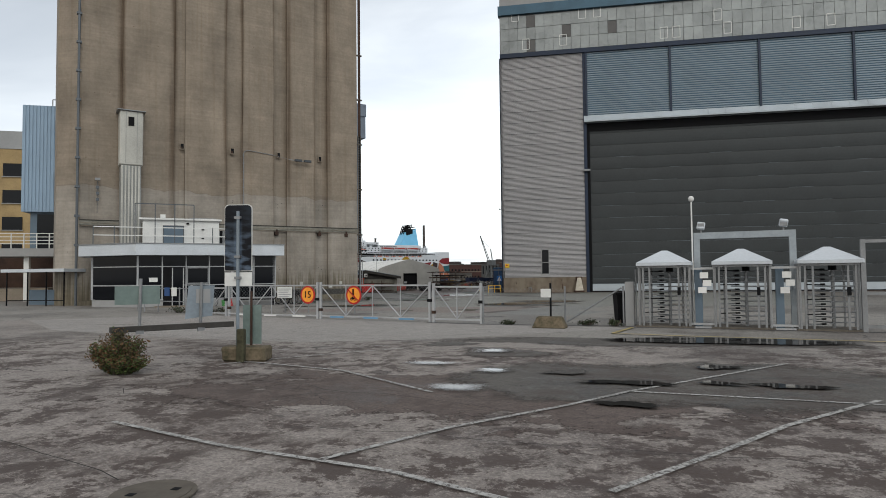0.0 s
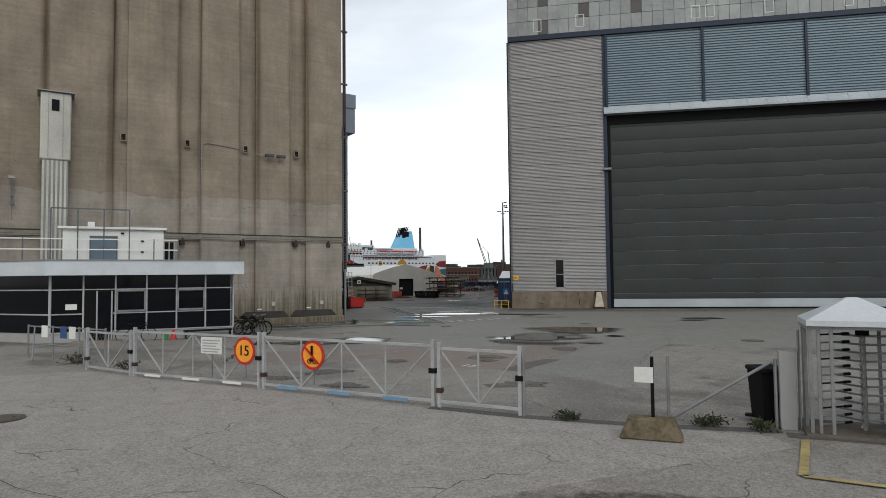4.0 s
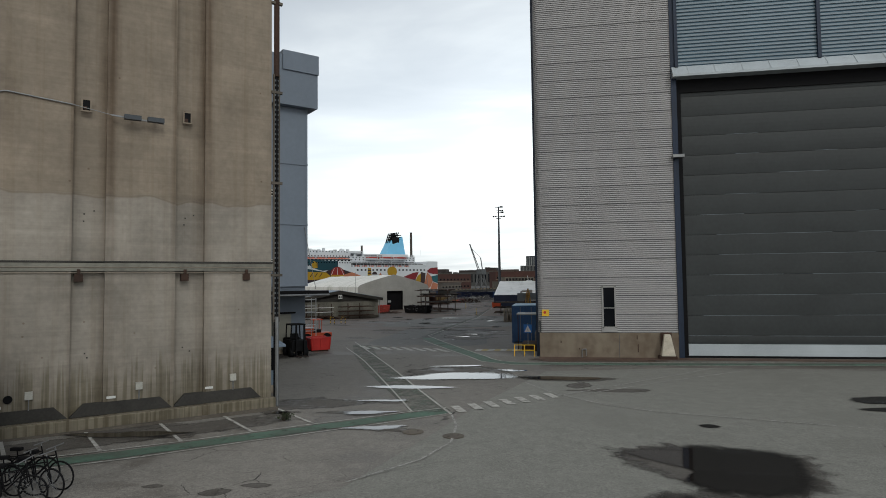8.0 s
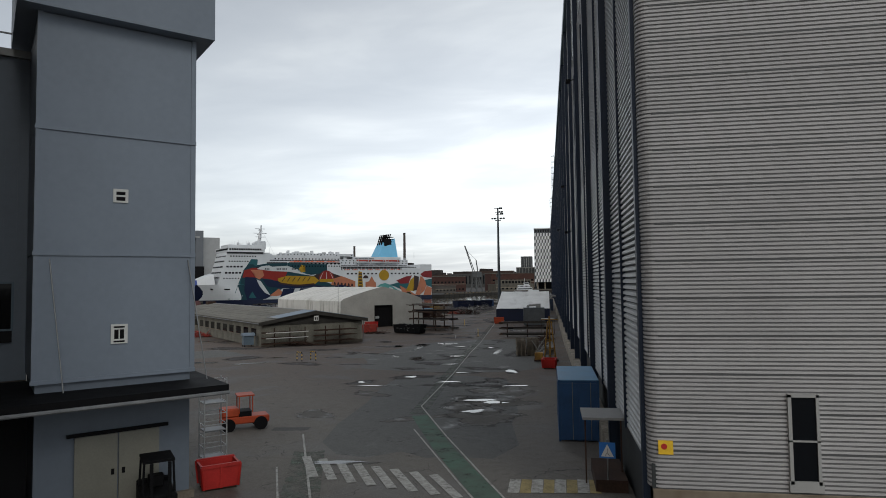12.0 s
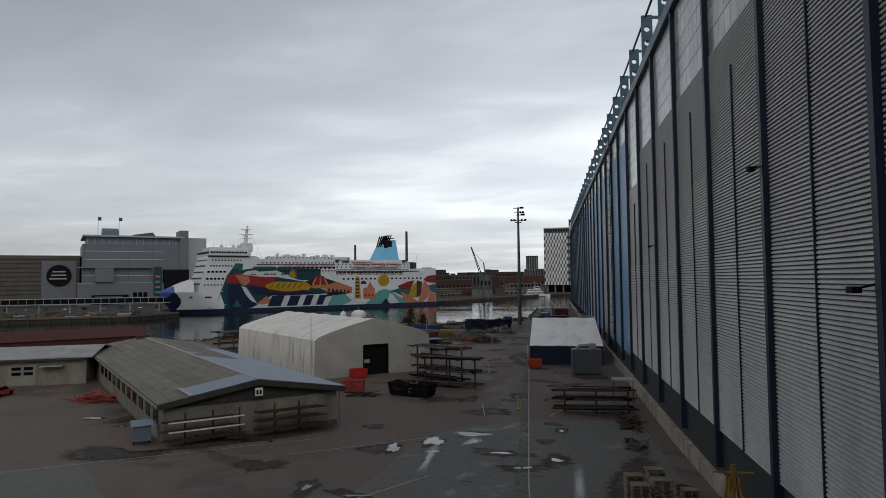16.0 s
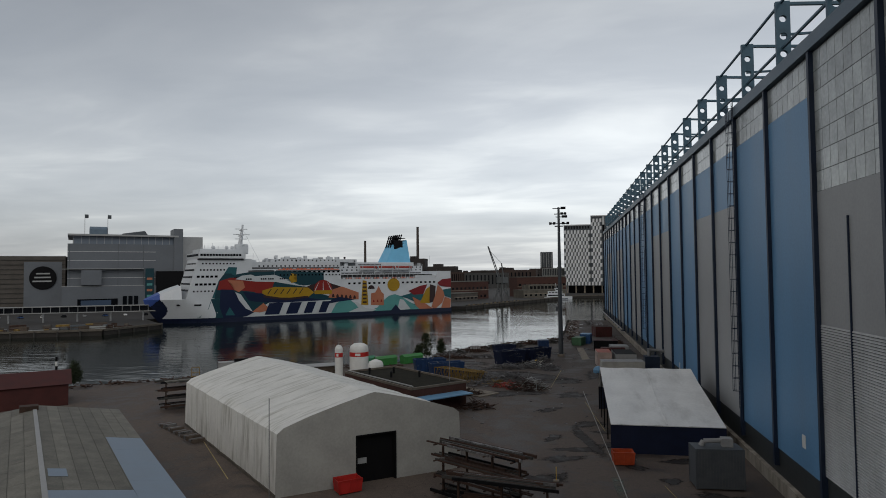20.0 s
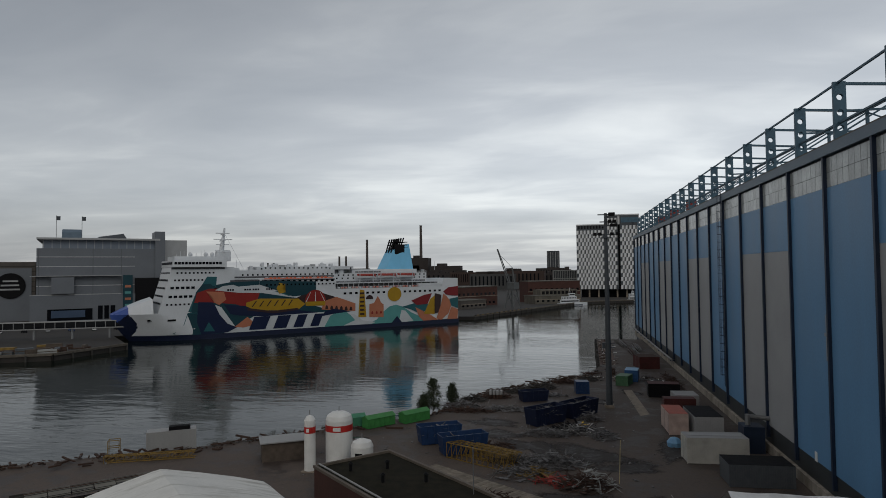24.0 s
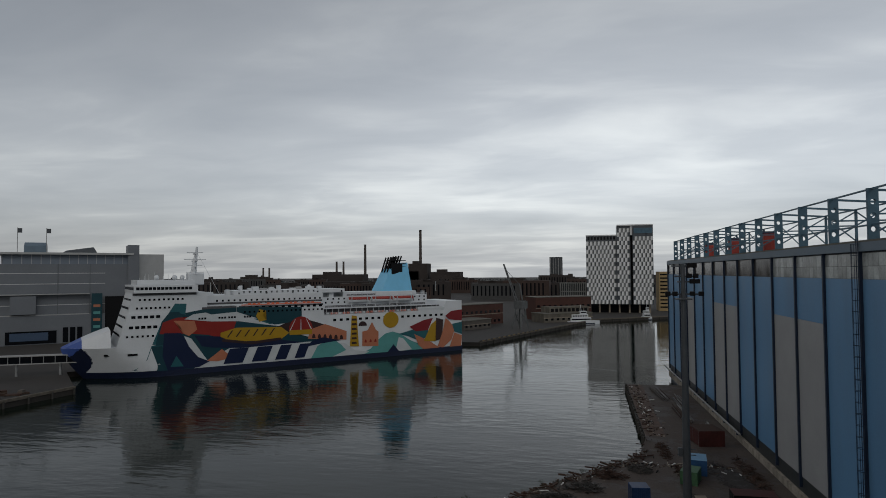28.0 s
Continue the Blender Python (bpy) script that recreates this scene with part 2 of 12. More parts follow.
def asphalt(name, dry, damp, patch=0.3, wet=0.5, crack_w=0.02, cell=1.1, gloss=0.5, pits=0.0):
    """Old asphalt: dry and damp patches, fine cracks and grit."""
    m = bpy.data.materials.new(name)
    m.use_nodes = True
    nt = m.node_tree
    b = nt.nodes["Principled BSDF"]
    N, L = nt.nodes.new, nt.links.new
    geo = N("ShaderNodeNewGeometry")
    pos = geo.outputs["Position"]
    if isinstance(dry, list):
        dry, damp = zone_colour(nt, dry), zone_colour(nt, damp)

    def times(c, k):
        if isinstance(c, tuple):
            return tuple(k * q for q in c)
        v = N("ShaderNodeVectorMath")
        v.operation = "SCALE"
        v.inputs["Scale"].default_value = k
        L(c, v.inputs[0])
        return v.outputs[0]

    def noise_(scale, detail, dist=0.0, rough=0.55):
        n = N("ShaderNodeTexNoise")
        n.inputs["Scale"].default_value, n.inputs["Detail"].default_value = scale, detail
        n.inputs["Distortion"].default_value, n.inputs["Roughness"].default_value = dist, rough
        L(pos, n.inputs["Vector"])
        return n.outputs["Fac"]

    def ramp_(v, lo, hi):
        r = N("ShaderNodeMapRange")
        r.inputs["From Min"].default_value, r.inputs["From Max"].default_value = lo, hi
        L(v, r.inputs["Value"])
        return r.outputs[0]

    def mix_(f, a, c):
        x = N("ShaderNodeMix")
        x.data_type = "RGBA"
        L(f, x.inputs["Factor"])
        ia, ib = [i for i in x.inputs if i.type == "RGBA"][:2]
        for s, v in ((ia, a), (ib, c)):
            if isinstance(v, tuple):
                s.default_value = (*v, 1)
            else:
                L(v, s)
        return [o for o in x.outputs if o.type == "RGBA"][0]

    broad = noise_(patch, 10.0, 0.25, 0.74)
    grit = noise_(38.0, 4.0, 0.0, 0.7)
    mid = noise_(2.2, 6.0, 0.3, 0.65)
    dampness = ramp_(broad, wet, wet + 0.07)
    base = mix_(ramp_(mid, 0.3, 0.75), times(dry, 0.78), times(dry, 1.18))
    base = mix_(dampness, base, damp)
    agg = noise_(13.0, 5.0, 0.0, 0.8)
    base = mix_(ramp_(agg, 0.52, 0.68), base, times(dry, 1.35))
    base = mix_(ramp_(agg, 0.47, 0.34), base, times(dry, 0.55))
    base = mix_(ramp_(grit, 0.53, 0.72), base, times(dry, 1.6))
    base = mix_(ramp_(grit, 0.46, 0.30), base, times(dry, 0.4))
    # worn pits where the surface has crumbled, in loose fields
    if pits > 0:
        field = N("ShaderNodeMath")
        field.operation = "MULTIPLY"
        L(ramp_(noise_(2.3, 12.0, 0.15, 0.82), 0.49, 0.515), field.inputs[0])
        L(ramp_(noise_(0.34, 7.0, 0.3, 0.7), 0.43, 0.50), field.inputs[1])
        amt = N("ShaderNodeMath")
        amt.operation = "MULTIPLY"
        amt.inputs[1].default_value = pits
        where = N("ShaderNodeSeparateXYZ")
        L(pos, where.inputs[0])
        fade = N("ShaderNodeMath")
        fade.operation = "MULTIPLY"
        fall = N("ShaderNodeMapRange")
        fall.inputs["From Min"].default_value, fall.inputs["From Max"].default_value = -53.0, -49.5
        fall.inputs["To Min"].default_value, fall.inputs["To Max"].default_value = 1.0, 0.1
        L(where.outputs[1], fall.inputs["Value"])
        L(field.outputs[0], fade.inputs[0])
        L(fall.outputs[0], fade.inputs[1])
        L(fade.outputs[0], amt.inputs[0])
        base = mix_(amt.outputs[0], base, (0.050, 0.034, 0.028))
    # cracks
    warp = N("ShaderNodeTexNoise")
    warp.inputs["Scale"].default_value, warp.inputs["Detail"].default_value = 1.4, 4.0
    L(pos, warp.inputs["Vector"])
    add_ = N("ShaderNodeVectorMath")
    add_.operation = "MULTIPLY_ADD"
    add_.inputs[1].default_value = (0.9, 0.9, 0.0)
    L(warp.outputs["Color"], add_.inputs[0])
    L(pos, add_.inputs[2])
    vor = N("ShaderNodeTexVoronoi")
    vor.feature = "DISTANCE_TO_EDGE"
    vor.inputs["Scale"].default_value = cell
    L(add_.outputs[0], vor.inputs["Vector"])
    thin = ramp_(vor.outputs["Distance"], crack_w, crack_w * 0.3)
    gate = N("ShaderNodeMath")
    gate.operation = "MULTIPLY"
    L(thin, gate.inputs[0])
    L(ramp_(noise_(0.5, 3.0), 0.48, 0.6), gate.inputs[1])
    base = mix_(gate.outputs[0], base, times(damp, 0.3))
    L(base, b.inputs["Base Color"])
    rr = N("ShaderNodeMapRange")
    rr.inputs["To Min"].default_value, rr.inputs["To Max"].default_value = 0.88, gloss
    L(dampness, rr.inputs["Value"])
    L(rr.outputs[0], b.inputs["Roughness"])
    bp = N("ShaderNodeBump")
    bp.inputs["Strength"].default_value, bp.inputs["Distance"].default_value = 0.35, 0.012
    L(grit, bp.inputs["Height"])
    L(bp.outputs[0], b.inputs["Normal"])
    return m


# ---- materials ----
M = {}
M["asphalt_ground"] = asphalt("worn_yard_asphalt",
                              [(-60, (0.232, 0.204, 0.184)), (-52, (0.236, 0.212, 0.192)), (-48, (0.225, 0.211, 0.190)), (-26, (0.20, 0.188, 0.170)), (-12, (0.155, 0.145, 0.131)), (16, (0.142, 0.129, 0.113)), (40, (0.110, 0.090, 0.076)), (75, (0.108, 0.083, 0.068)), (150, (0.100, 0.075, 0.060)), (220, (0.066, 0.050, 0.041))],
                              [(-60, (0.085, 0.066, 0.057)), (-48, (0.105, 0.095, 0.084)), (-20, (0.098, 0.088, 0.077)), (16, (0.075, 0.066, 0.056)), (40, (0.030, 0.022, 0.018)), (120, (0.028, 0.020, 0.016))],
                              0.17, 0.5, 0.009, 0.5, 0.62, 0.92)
M["asphalt_far"] = asphalt("far_quay_asphalt", (0.027, 0.023, 0.020), (0.015, 0.013, 0.011), 0.05, 0.5, 0.0, 0.3, 0.85)
M["water"] = bpy.data.materials.new("harbour_water")
def silo_concrete():
    """Board-marked concrete: level pour lines, brown run-off below the joints, a paler lower pour, a damp foot."""
    m = mat("silo_concrete", (0.240, 0.199, 0.155), 0.9, var=0.2, scale=0.7, fine=6.0, bump=0.35, streak=0.5)
    nt = m.node_tree
    N, L = nt.nodes.new, nt.links.new
    b = nt.nodes["Principled BSDF"]
    src = b.inputs["Base Color"].links[0].from_socket
    tc_ = N("ShaderNodeTexCoord")
    at = tc_.outputs["Object"]
    sep_ = N("ShaderNodeSeparateXYZ")
    L(at, sep_.inputs[0])

    def noise_(sx, sz, detail, rough=0.6):
        mp_ = N("ShaderNodeMapping")
        mp_.inputs["Scale"].default_value = (sx, sx, sz)
        L(at, mp_.inputs["Vector"])
        n = N("ShaderNodeTexNoise")
        n.inputs["Scale"].default_value, n.inputs["Detail"].default_value, n.inputs["Roughness"].default_value = 1.0, detail, rough
        L(mp_.outputs[0], n.inputs["Vector"])
        return n.outputs["Fac"]

    def span(v, lo, hi, a, c):
        r = N("ShaderNodeMapRange")
        r.inputs["From Min"].default_value, r.inputs["From Max"].default_value = lo, hi
        r.inputs["To Min"].default_value, r.inputs["To Max"].default_value = a, c
        L(v, r.inputs["Value"])
        return r.outputs[0]

    def calc(op, p, q):
        n = N("ShaderNodeMath")
        n.operation = op
        for i, v in enumerate((p, q)):
            if isinstance(v, float):
                n.inputs[i].default_value = v
            else:
                L(v, n.inputs[i])
        return n.outputs[0]

    def blend(f, p, q):
        x = N("ShaderNodeMix")
        x.data_type = "RGBA"
        L(f, x.inputs["Factor"])
        ia, ib = [i for i in x.inputs if i.type == "RGBA"][:2]
        for k, v in ((ia, p), (ib, q)):
            if isinstance(v, tuple):
                k.default_value = (*v, 1)
            else:
                L(v, k)
        return [o for o in x.outputs if o.type == "RGBA"][0]

    def times(c, k):
        v = N("ShaderNodeVectorMath")
        v.operation = "MULTIPLY"
        L(c, v.inputs[0])
        L(k, v.inputs[1])
        return v.outputs[0]

    # fine courses of boards, and large uneven pours
    tone = calc("MULTIPLY", span(noise_(0.22, 5.0, 5.0, 0.7), 0.3, 0.7, 0.88, 1.11), span(noise_(0.4, 0.35, 8.0, 0.65), 0.3, 0.7, 0.74, 1.2))
    sc = N("ShaderNodeVectorMath")
    sc.operation = "SCALE"
    L(src, sc.inputs[0])
    L(tone, sc.inputs["Scale"])
    col = sc.outputs[0]
    # paler, greyer pour up to a ragged level line
    level = calc("ADD", sep_.outputs[2], calc("MULTIPLY", noise_(0.5, 0.2, 2.0), 0.9))
    col = times(col, blend(span(level, 8.35, 8.5, 0.0, 1.0), (1.14, 1.23, 1.35), (1.0, 1.0, 1.0)))
    col = times(col, blend(span(calc("ABSOLUTE", calc("SUBTRACT", level, 8.43), 0.0), 0.0, 0.05, 0.5, 0.0), (1.0, 1.0, 1.0), (0.6, 0.55, 0.5)))
    # run-off stains under each joint: narrow and dark, or broad and brown
    warp = calc("MULTIPLY_ADD", noise_(1.6, 0.10, 5.0), 0.55)
    nt.nodes[-1].inputs[2].default_value = -0.275
    along = calc("ADD", sep_.outputs[0], warp)
    ramp = N("ShaderNodeValToRGB")
    els = ramp.color_ramp.elements
    els[0].position, els[0].color = 0.0, (0, 0, 0, 1)
    els[1].position, els[1].color = 1.0, (0, 0, 0, 1)
    for x, w_, k in ((-2.5, 0.42, 0.85), (-3.62, 0.14, 0.7), (-5.75, 0.42, 0.8), (-6.87, 0.14, 0.75), (-9.2, 0.16, 0.8), (-10.4, 0.2, 0.95), (-13.95, 0.34, 1.0), (-17.2, 0.30, 0.95)):
        p = (x + 21.0) / 21.0
        for d, v in ((-w_ / 21.0, 0.0), (0.0, k), (w_ * 0.8 / 21.0, 0.0)):
            els.new(p + d).color = (v, v, v, 1)
    L(span(along, -21.0, 0.0, 0.0, 1.0), ramp.inputs[0])
    run = noise_(2.6, 0.07, 6.0, 0.7)
    fall = span(sep_.outputs[2], 5.5, 12.0, 0.35, 1.0)
    stain = calc("MULTIPLY", calc("MULTIPLY", ramp.outputs[0], span(run, 0.30, 0.52, 0.45, 1.0)), fall)
    col = times(col, blend(stain, (1.0, 1.0, 1.0), (0.33, 0.25, 0.19)))
    # faint drips over the whole face
    col = times(col, blend(span(run, 0.50, 0.72, 0.0, 0.5), (1.0, 1.0, 1.0), (0.72, 0.66, 0.58)))
    # damp, mossy foot with ragged tongues
    foot = calc("ADD", sep_.outputs[2], calc("MULTIPLY", run, 3.4))
    col = times(col, blend(span(foot, 2.3, 3.7, 0.8, 0.0), (1.0, 1.0, 1.0), (0.62, 0.60, 0.50)))
    drips = calc("MULTIPLY", span(noise_(7.0, 0.15, 3.0), 0.46, 0.56, 0.0, 0.75), span(foot, 3.4, 4.1, 1.0, 0.0))
    col = times(col, blend(drips, (1.0, 1.0, 1.0), (0.52, 0.50, 0.42)))
    # rusty specks and old form-tie marks
    speck = N("ShaderNodeTexVoronoi")
    speck.inputs["Scale"].default_value = 1.3
    L(at, speck.inputs["Vector"])
    col = times(col, blend(span(speck.outputs["Distance"], 0.06, 0.03, 0.0, 0.55), (1.0, 1.0, 1.0), (0.45, 0.33, 0.25)))
    L(col, b.inputs["Base Color"])
    return m


M["concrete_silo"] = silo_concrete()
M["concrete"] = mat("concrete", (0.225, 0.19, 0.15), 0.9, var=0.35, scale=0.8, fine=11.0, bump=0.3)
M["concrete_dark"] = mat("wet_concrete", (0.11, 0.095, 0.078), 0.85, var=0.4, scale=0.7, fine=11.0, bump=0.3)
M["clad_light"] = mat("light_grey_cladding", (0.275, 0.275, 0.272), 0.55, var=0.12, scale=0.3, fine=3.0, bump=0.05, streak=0.2)
M["slat_light"] = mat("pale_grey_slats", (0.47, 0.475, 0.48), 0.45, var=0.26, scale=0.3, fine=3.0, bump=0.04, streak=0.2)
M["rib_shade"] = mat("sheet_valley_shade", (0.15, 0.148, 0.15), 0.6, var=0.2)
M["gap_dark"] = mat("dark_gaps_and_joints", (0.075, 0.076, 0.078), 0.7, var=0.2)
M["clad_bluegrey"] = mat("blue_grey_cladding", (0.105, 0.145, 0.185), 0.5, var=0.12, scale=0.4, fine=4.0, bump=0.05)
M["slat_bluegrey"] = mat("pale_blue_grey_slats", (0.185, 0.232, 0.27), 0.45, var=0.14, scale=0.4, fine=4.0, bump=0.05)
M["slat_bay"] = mat("silver_grey_ribbed_sheet", (0.365, 0.357, 0.362), 0.5, var=0.14, scale=0.35, fine=3.0, bump=0.05, streak=0.3, obj=0.05)
M["hood_sheet"] = mat("pale_blue_grey_sheet", (0.36, 0.40, 0.43), 0.45, var=0.18, scale=0.5, bump=0.06)
M["sheet_paint"] = mat("grey_blue_steel_paint", (0.27, 0.30, 0.32), 0.5, var=0.2, scale=2.0, bump=0.06)
M["tower_face"] = mat("blue_grey_wall_sheet", (0.205, 0.240, 0.292), 0.5, var=0.1, scale=0.35, fine=4.0, bump=0.05)
M["plinth_pale"] = mat("pale_wall_plinth_concrete", (0.31, 0.28, 0.235), 0.9, var=0.45, scale=0.8, fine=9.0, bump=0.3, dark=(0.13, 0.11, 0.085), streak=0.3)
M["clad_grey"] = mat("grey_cladding", (0.30, 0.305, 0.307), 0.5, var=0.12, scale=0.25, fine=4.0, bump=0.05)
M["clad_blue"] = mat("blue_cladding", (0.108, 0.238, 0.40), 0.45, var=0.15, scale=0.25, fine=4.0, bump=0.05, streak=0.2)
M["louvre"] = mat("dark_grey_louvre", (0.45, 0.45, 0.455), 0.5, var=0.15, scale=0.3, fine=4.0, bump=0.05)
M["steel_navy"] = mat("navy_steel", (0.012, 0.022, 0.045), 0.5, var=0.3, scale=0.6, bump=0.08)
M["steel_blue"] = mat("grey_blue_steel", (0.055, 0.11, 0.155), 0.55, var=0.3, scale=0.6, bump=0.1)
M["door_dark"] = mat("dark_grey_door", (0.031, 0.035, 0.0365), 0.55, var=0.25, scale=0.35, fine=5.0, bump=0.06)
M["glaze_dark"] = mat("dark_brown_glazing", (0.055, 0.05, 0.045), 0.16, var=0.3, scale=0.3, fine=2.0, bump=0.05, obj=0.3, spec=0.5)
M["plinth_stained"] = mat("rust_stained_concrete", (0.168, 0.142, 0.110), 0.9, var=0.4, scale=0.8, fine=2.2, bump=0.12, dark=(0.105, 0.078, 0.056), streak=0.35)
M["glaze_milky"] = mat("milky_glazing", (0.33, 0.352, 0.345), 0.2, var=0.3, scale=0.5, fine=3.0, bump=0.05, obj=0.25, spec=0.5)
M["glaze_front"] = mat("grey_front_glazing", (0.255, 0.272, 0.268), 0.3, var=0.22, scale=0.5, fine=3.0, bump=0.04, obj=0.14, spec=0.4)
M["glass"] = glass("dark_glass")
M["white_paint"] = mat("white_paint", (0.62, 0.62, 0.60), 0.55, var=0.15, scale=0.6, bump=0.08)
M["galv"] = mat("galvanised_steel", (0.22, 0.225, 0.23), 0.45, 0.5, var=0.25, scale=2.0, fine=22.0, bump=0.06)
M["tower_grey"] = mat("slate_grey_sheet", (0.138, 0.163, 0.20), 0.5, var=0.1, scale=0.35, fine=4.0, bump=0.05)
# also stands in for unlit interiors and open bays
M["black"] = mat("plain_black", (0.006, 0.006, 0.007), 0.7, var=0.3, spec=0.12)
M["membrane"] = mat("white_membrane", (0.62, 0.615, 0.585), 0.6, var=0.28, scale=0.35, fine=3.0, bump=0.15, streak=0.3)
M["roof_felt"] = mat("grey_roof_felt", (0.12, 0.115, 0.10), 0.85, var=0.3, scale=0.5, fine=8.0, bump=0.25)
M["brick_dark"] = mat("dark_red_brick", (0.060, 0.027, 0.021), 0.85, var=0.3, scale=0.2, fine=3.0)
M["rust"] = mat("rusty_steel", (0.05, 0.028, 0.02), 0.85, var=0.5, scale=1.0, fine=12.0, bump=0.3)
M["orange"] = mat("orange_paint", (0.40, 0.06, 0.02), 0.5, var=0.3)
M["red"] = mat("red_paint", (0.40, 0.022, 0.018), 0.5, var=0.25)
M["yellow"] = mat("yellow_paint", (0.72, 0.45, 0.03), 0.5, var=0.25)
M["green"] = mat("green_paint", (0.045, 0.19, 0.05), 0.5, var=0.25)
M["blue"] = mat("blue_paint", (0.02, 0.06, 0.17), 0.45, var=0.3)
M["blue_mid"] = mat("mid_blue_paint", (0.022, 0.075, 0.19), 0.45, var=0.25)
M["blue_dark"] = mat("dark_blue_paint", (0.012, 0.034, 0.095), 0.45, var=0.3)
M["navy"] = mat("navy_paint", (0.007, 0.012, 0.035), 0.5, var=0.3)
M["line_white"] = mat("worn_white_marking", (0.42, 0.415, 0.39), 0.85, var=0.4, scale=5.0, fine=30.0, dark=(0.2, 0.19, 0.175))
M["line_green"] = mat("worn_green_marking", (0.080, 0.138, 0.104), 0.85, var=0.45, scale=0.9, fine=14.0, dark=(0.072, 0.085, 0.07))
M["line_green_faint"] = mat("faint_green_marking", (0.125, 0.155, 0.127), 0.85, var=0.35, scale=0.9, fine=14.0, dark=(0.12, 0.125, 0.108))
M["line_yellow"] = mat("worn_yellow_marking", (0.34, 0.27, 0.12), 0.8, var=0.45, scale=1.5, fine=12.0)
M["leaf"] = mat("foliage", (0.026, 0.036, 0.014), 0.7, var=0.5, scale=3.0)
M["leaf_mid"] = mat("dull_green_leaves", (0.058, 0.080, 0.022), 0.7, var=0.5, scale=6.0)
M["leaf_brown"] = mat("autumn_foliage", (0.115, 0.058, 0.026), 0.7, var=0.6, scale=5.0, dark=(0.028, 0.03, 0.012))
M["leaf_far"] = mat("far_woods", (0.035, 0.045, 0.045), 0.9, var=0.3, scale=0.02, fine=0.2)
M["roof_white"] = mat("pale_sheet_metal", (0.47, 0.50, 0.53), 0.45, var=0.15, scale=0.8, bump=0.06)
M["sign_amber"] = mat("amber_sign_paint", (0.80, 0.30, 0.03), 0.45, var=0.15, scale=4.0)
M["sign_blue"] = mat("blue_sign_paint", (0.03, 0.16, 0.5), 0.4, var=0.1)
M["sign_back"] = mat("stained_black_sheet", (0.007, 0.008, 0.011), 0.55, var=0.4, scale=4.0, fine=9.0, spec=0.15)


def smeared(m, colour):
    """Pale washed-out smears: level bands that thicken towards the foot, and a streak up the middle."""
    nt = m.node_tree
    N, L = nt.nodes.new, nt.links.new
    b = nt.nodes["Principled BSDF"]
    src = b.inputs["Base Color"].links[0].from_socket
    co = N("ShaderNodeTexCoord")
    sep = N("ShaderNodeSeparateXYZ")
    L(co.outputs["Object"], sep.inputs[0])
    mp_ = N("ShaderNodeMapping")
    mp_.inputs["Scale"].default_value = (2.2, 1.0, 7.0)
    L(co.outputs["Object"], mp_.inputs["Vector"])
    nz = N("ShaderNodeTexNoise")
    nz.inputs["Scale"].default_value, nz.inputs["Detail"].default_value = 1.0, 5.0
    L(mp_.outputs[0], nz.inputs["Vector"])

    def span(v, lo, hi, p, q):
        r = N("ShaderNodeMapRange")
        r.inputs["From Min"].default_value, r.inputs["From Max"].default_value = lo, hi
        r.inputs["To Min"].default_value, r.inputs["To Max"].default_value = p, q
        L(v, r.inputs["Value"])
        return r.outputs[0]

    def calc(op, p, q):
        n = N("ShaderNodeMath")
        n.operation = op
        n.use_clamp = op == "ADD"
        L(p, n.inputs[0])
        L(q, n.inputs[1])
        return n.outputs[0]

    bands = calc("MULTIPLY", span(nz.outputs["Fac"], 0.45, 0.65, 0.0, 0.8), span(sep.outputs[2], 2.75, 1.9, 0.1, 1.0))
    middle = calc("MULTIPLY", span(sep.outputs[0], -0.16, -0.07, 0.0, 0.5), span(sep.outputs[0], 0.03, -0.03, 0.0, 1.0))
    x = N("ShaderNodeMix")
    x.data_type = "RGBA"
    L(calc("ADD", bands, calc("MULTIPLY", middle, span(sep.outputs[2], 2.8, 2.3, 0.0, 1.0))), x.inputs["Factor"])
    ia, ib = [i for i in x.inputs if i.type == "RGBA"][:2]
    L(src, ia)
    ib.default_value = (*colour, 1)
    L([o for o in x.outputs if o.type == "RGBA"][0], b.inputs["Base Color"])


smeared(M["sign_back"], (0.15, 0.20, 0.27))
M["sheet_greyblue"] = mat("grey_blue_sheet", (0.20, 0.235, 0.265), 0.5, var=0.25, scale=2.0)
M["moss_wood"] = mat("mossy_wood", (0.055, 0.052, 0.030), 0.9, var=0.5, scale=6.0, fine=20.0, bump=0.4)
M["block_mossy"] = mat("mossy_concrete", (0.125, 0.098, 0.066), 0.9, var=0.5, scale=4.0, fine=16.0, bump=0.5, dark=(0.05, 0.045, 0.025))
M["sheet_green"] = mat("pale_green_sheet", (0.145, 0.19, 0.175), 0.5, var=0.25, scale=2.0)
M["patch_apron"] = asphalt("smooth_pale_asphalt", (0.262, 0.244, 0.226), (0.20, 0.184, 0.168), 0.2, 0.56, 0.006, 0.35, 0.75, 0.18)
M["patch_pale"] = asphalt("pale_asphalt_patch", (0.184, 0.183, 0.170), (0.162, 0.160, 0.149), 0.2, 0.5, 0.0, 0.3, 0.85)
M["patch_green"] = asphalt("grey_green_asphalt", (0.188, 0.187, 0.168), (0.155, 0.153, 0.137), 0.12, 0.52, 0.0, 0.25, 0.85)
M["patch_brown"] = asphalt("red_brown_asphalt", (0.190, 0.157, 0.139), (0.155, 0.127, 0.112), 0.22, 0.5, 0.0, 0.3, 0.85)
M["patch_umber"] = asphalt("umber_asphalt_strip", (0.092, 0.078, 0.070), (0.070, 0.058, 0.052), 0.5, 0.5, 0.006, 0.5, 0.7)
M["patch_dark"] = asphalt("dark_asphalt_patch", (0.075, 0.072, 0.07), (0.05, 0.047, 0.045), 0.5, 0.6)
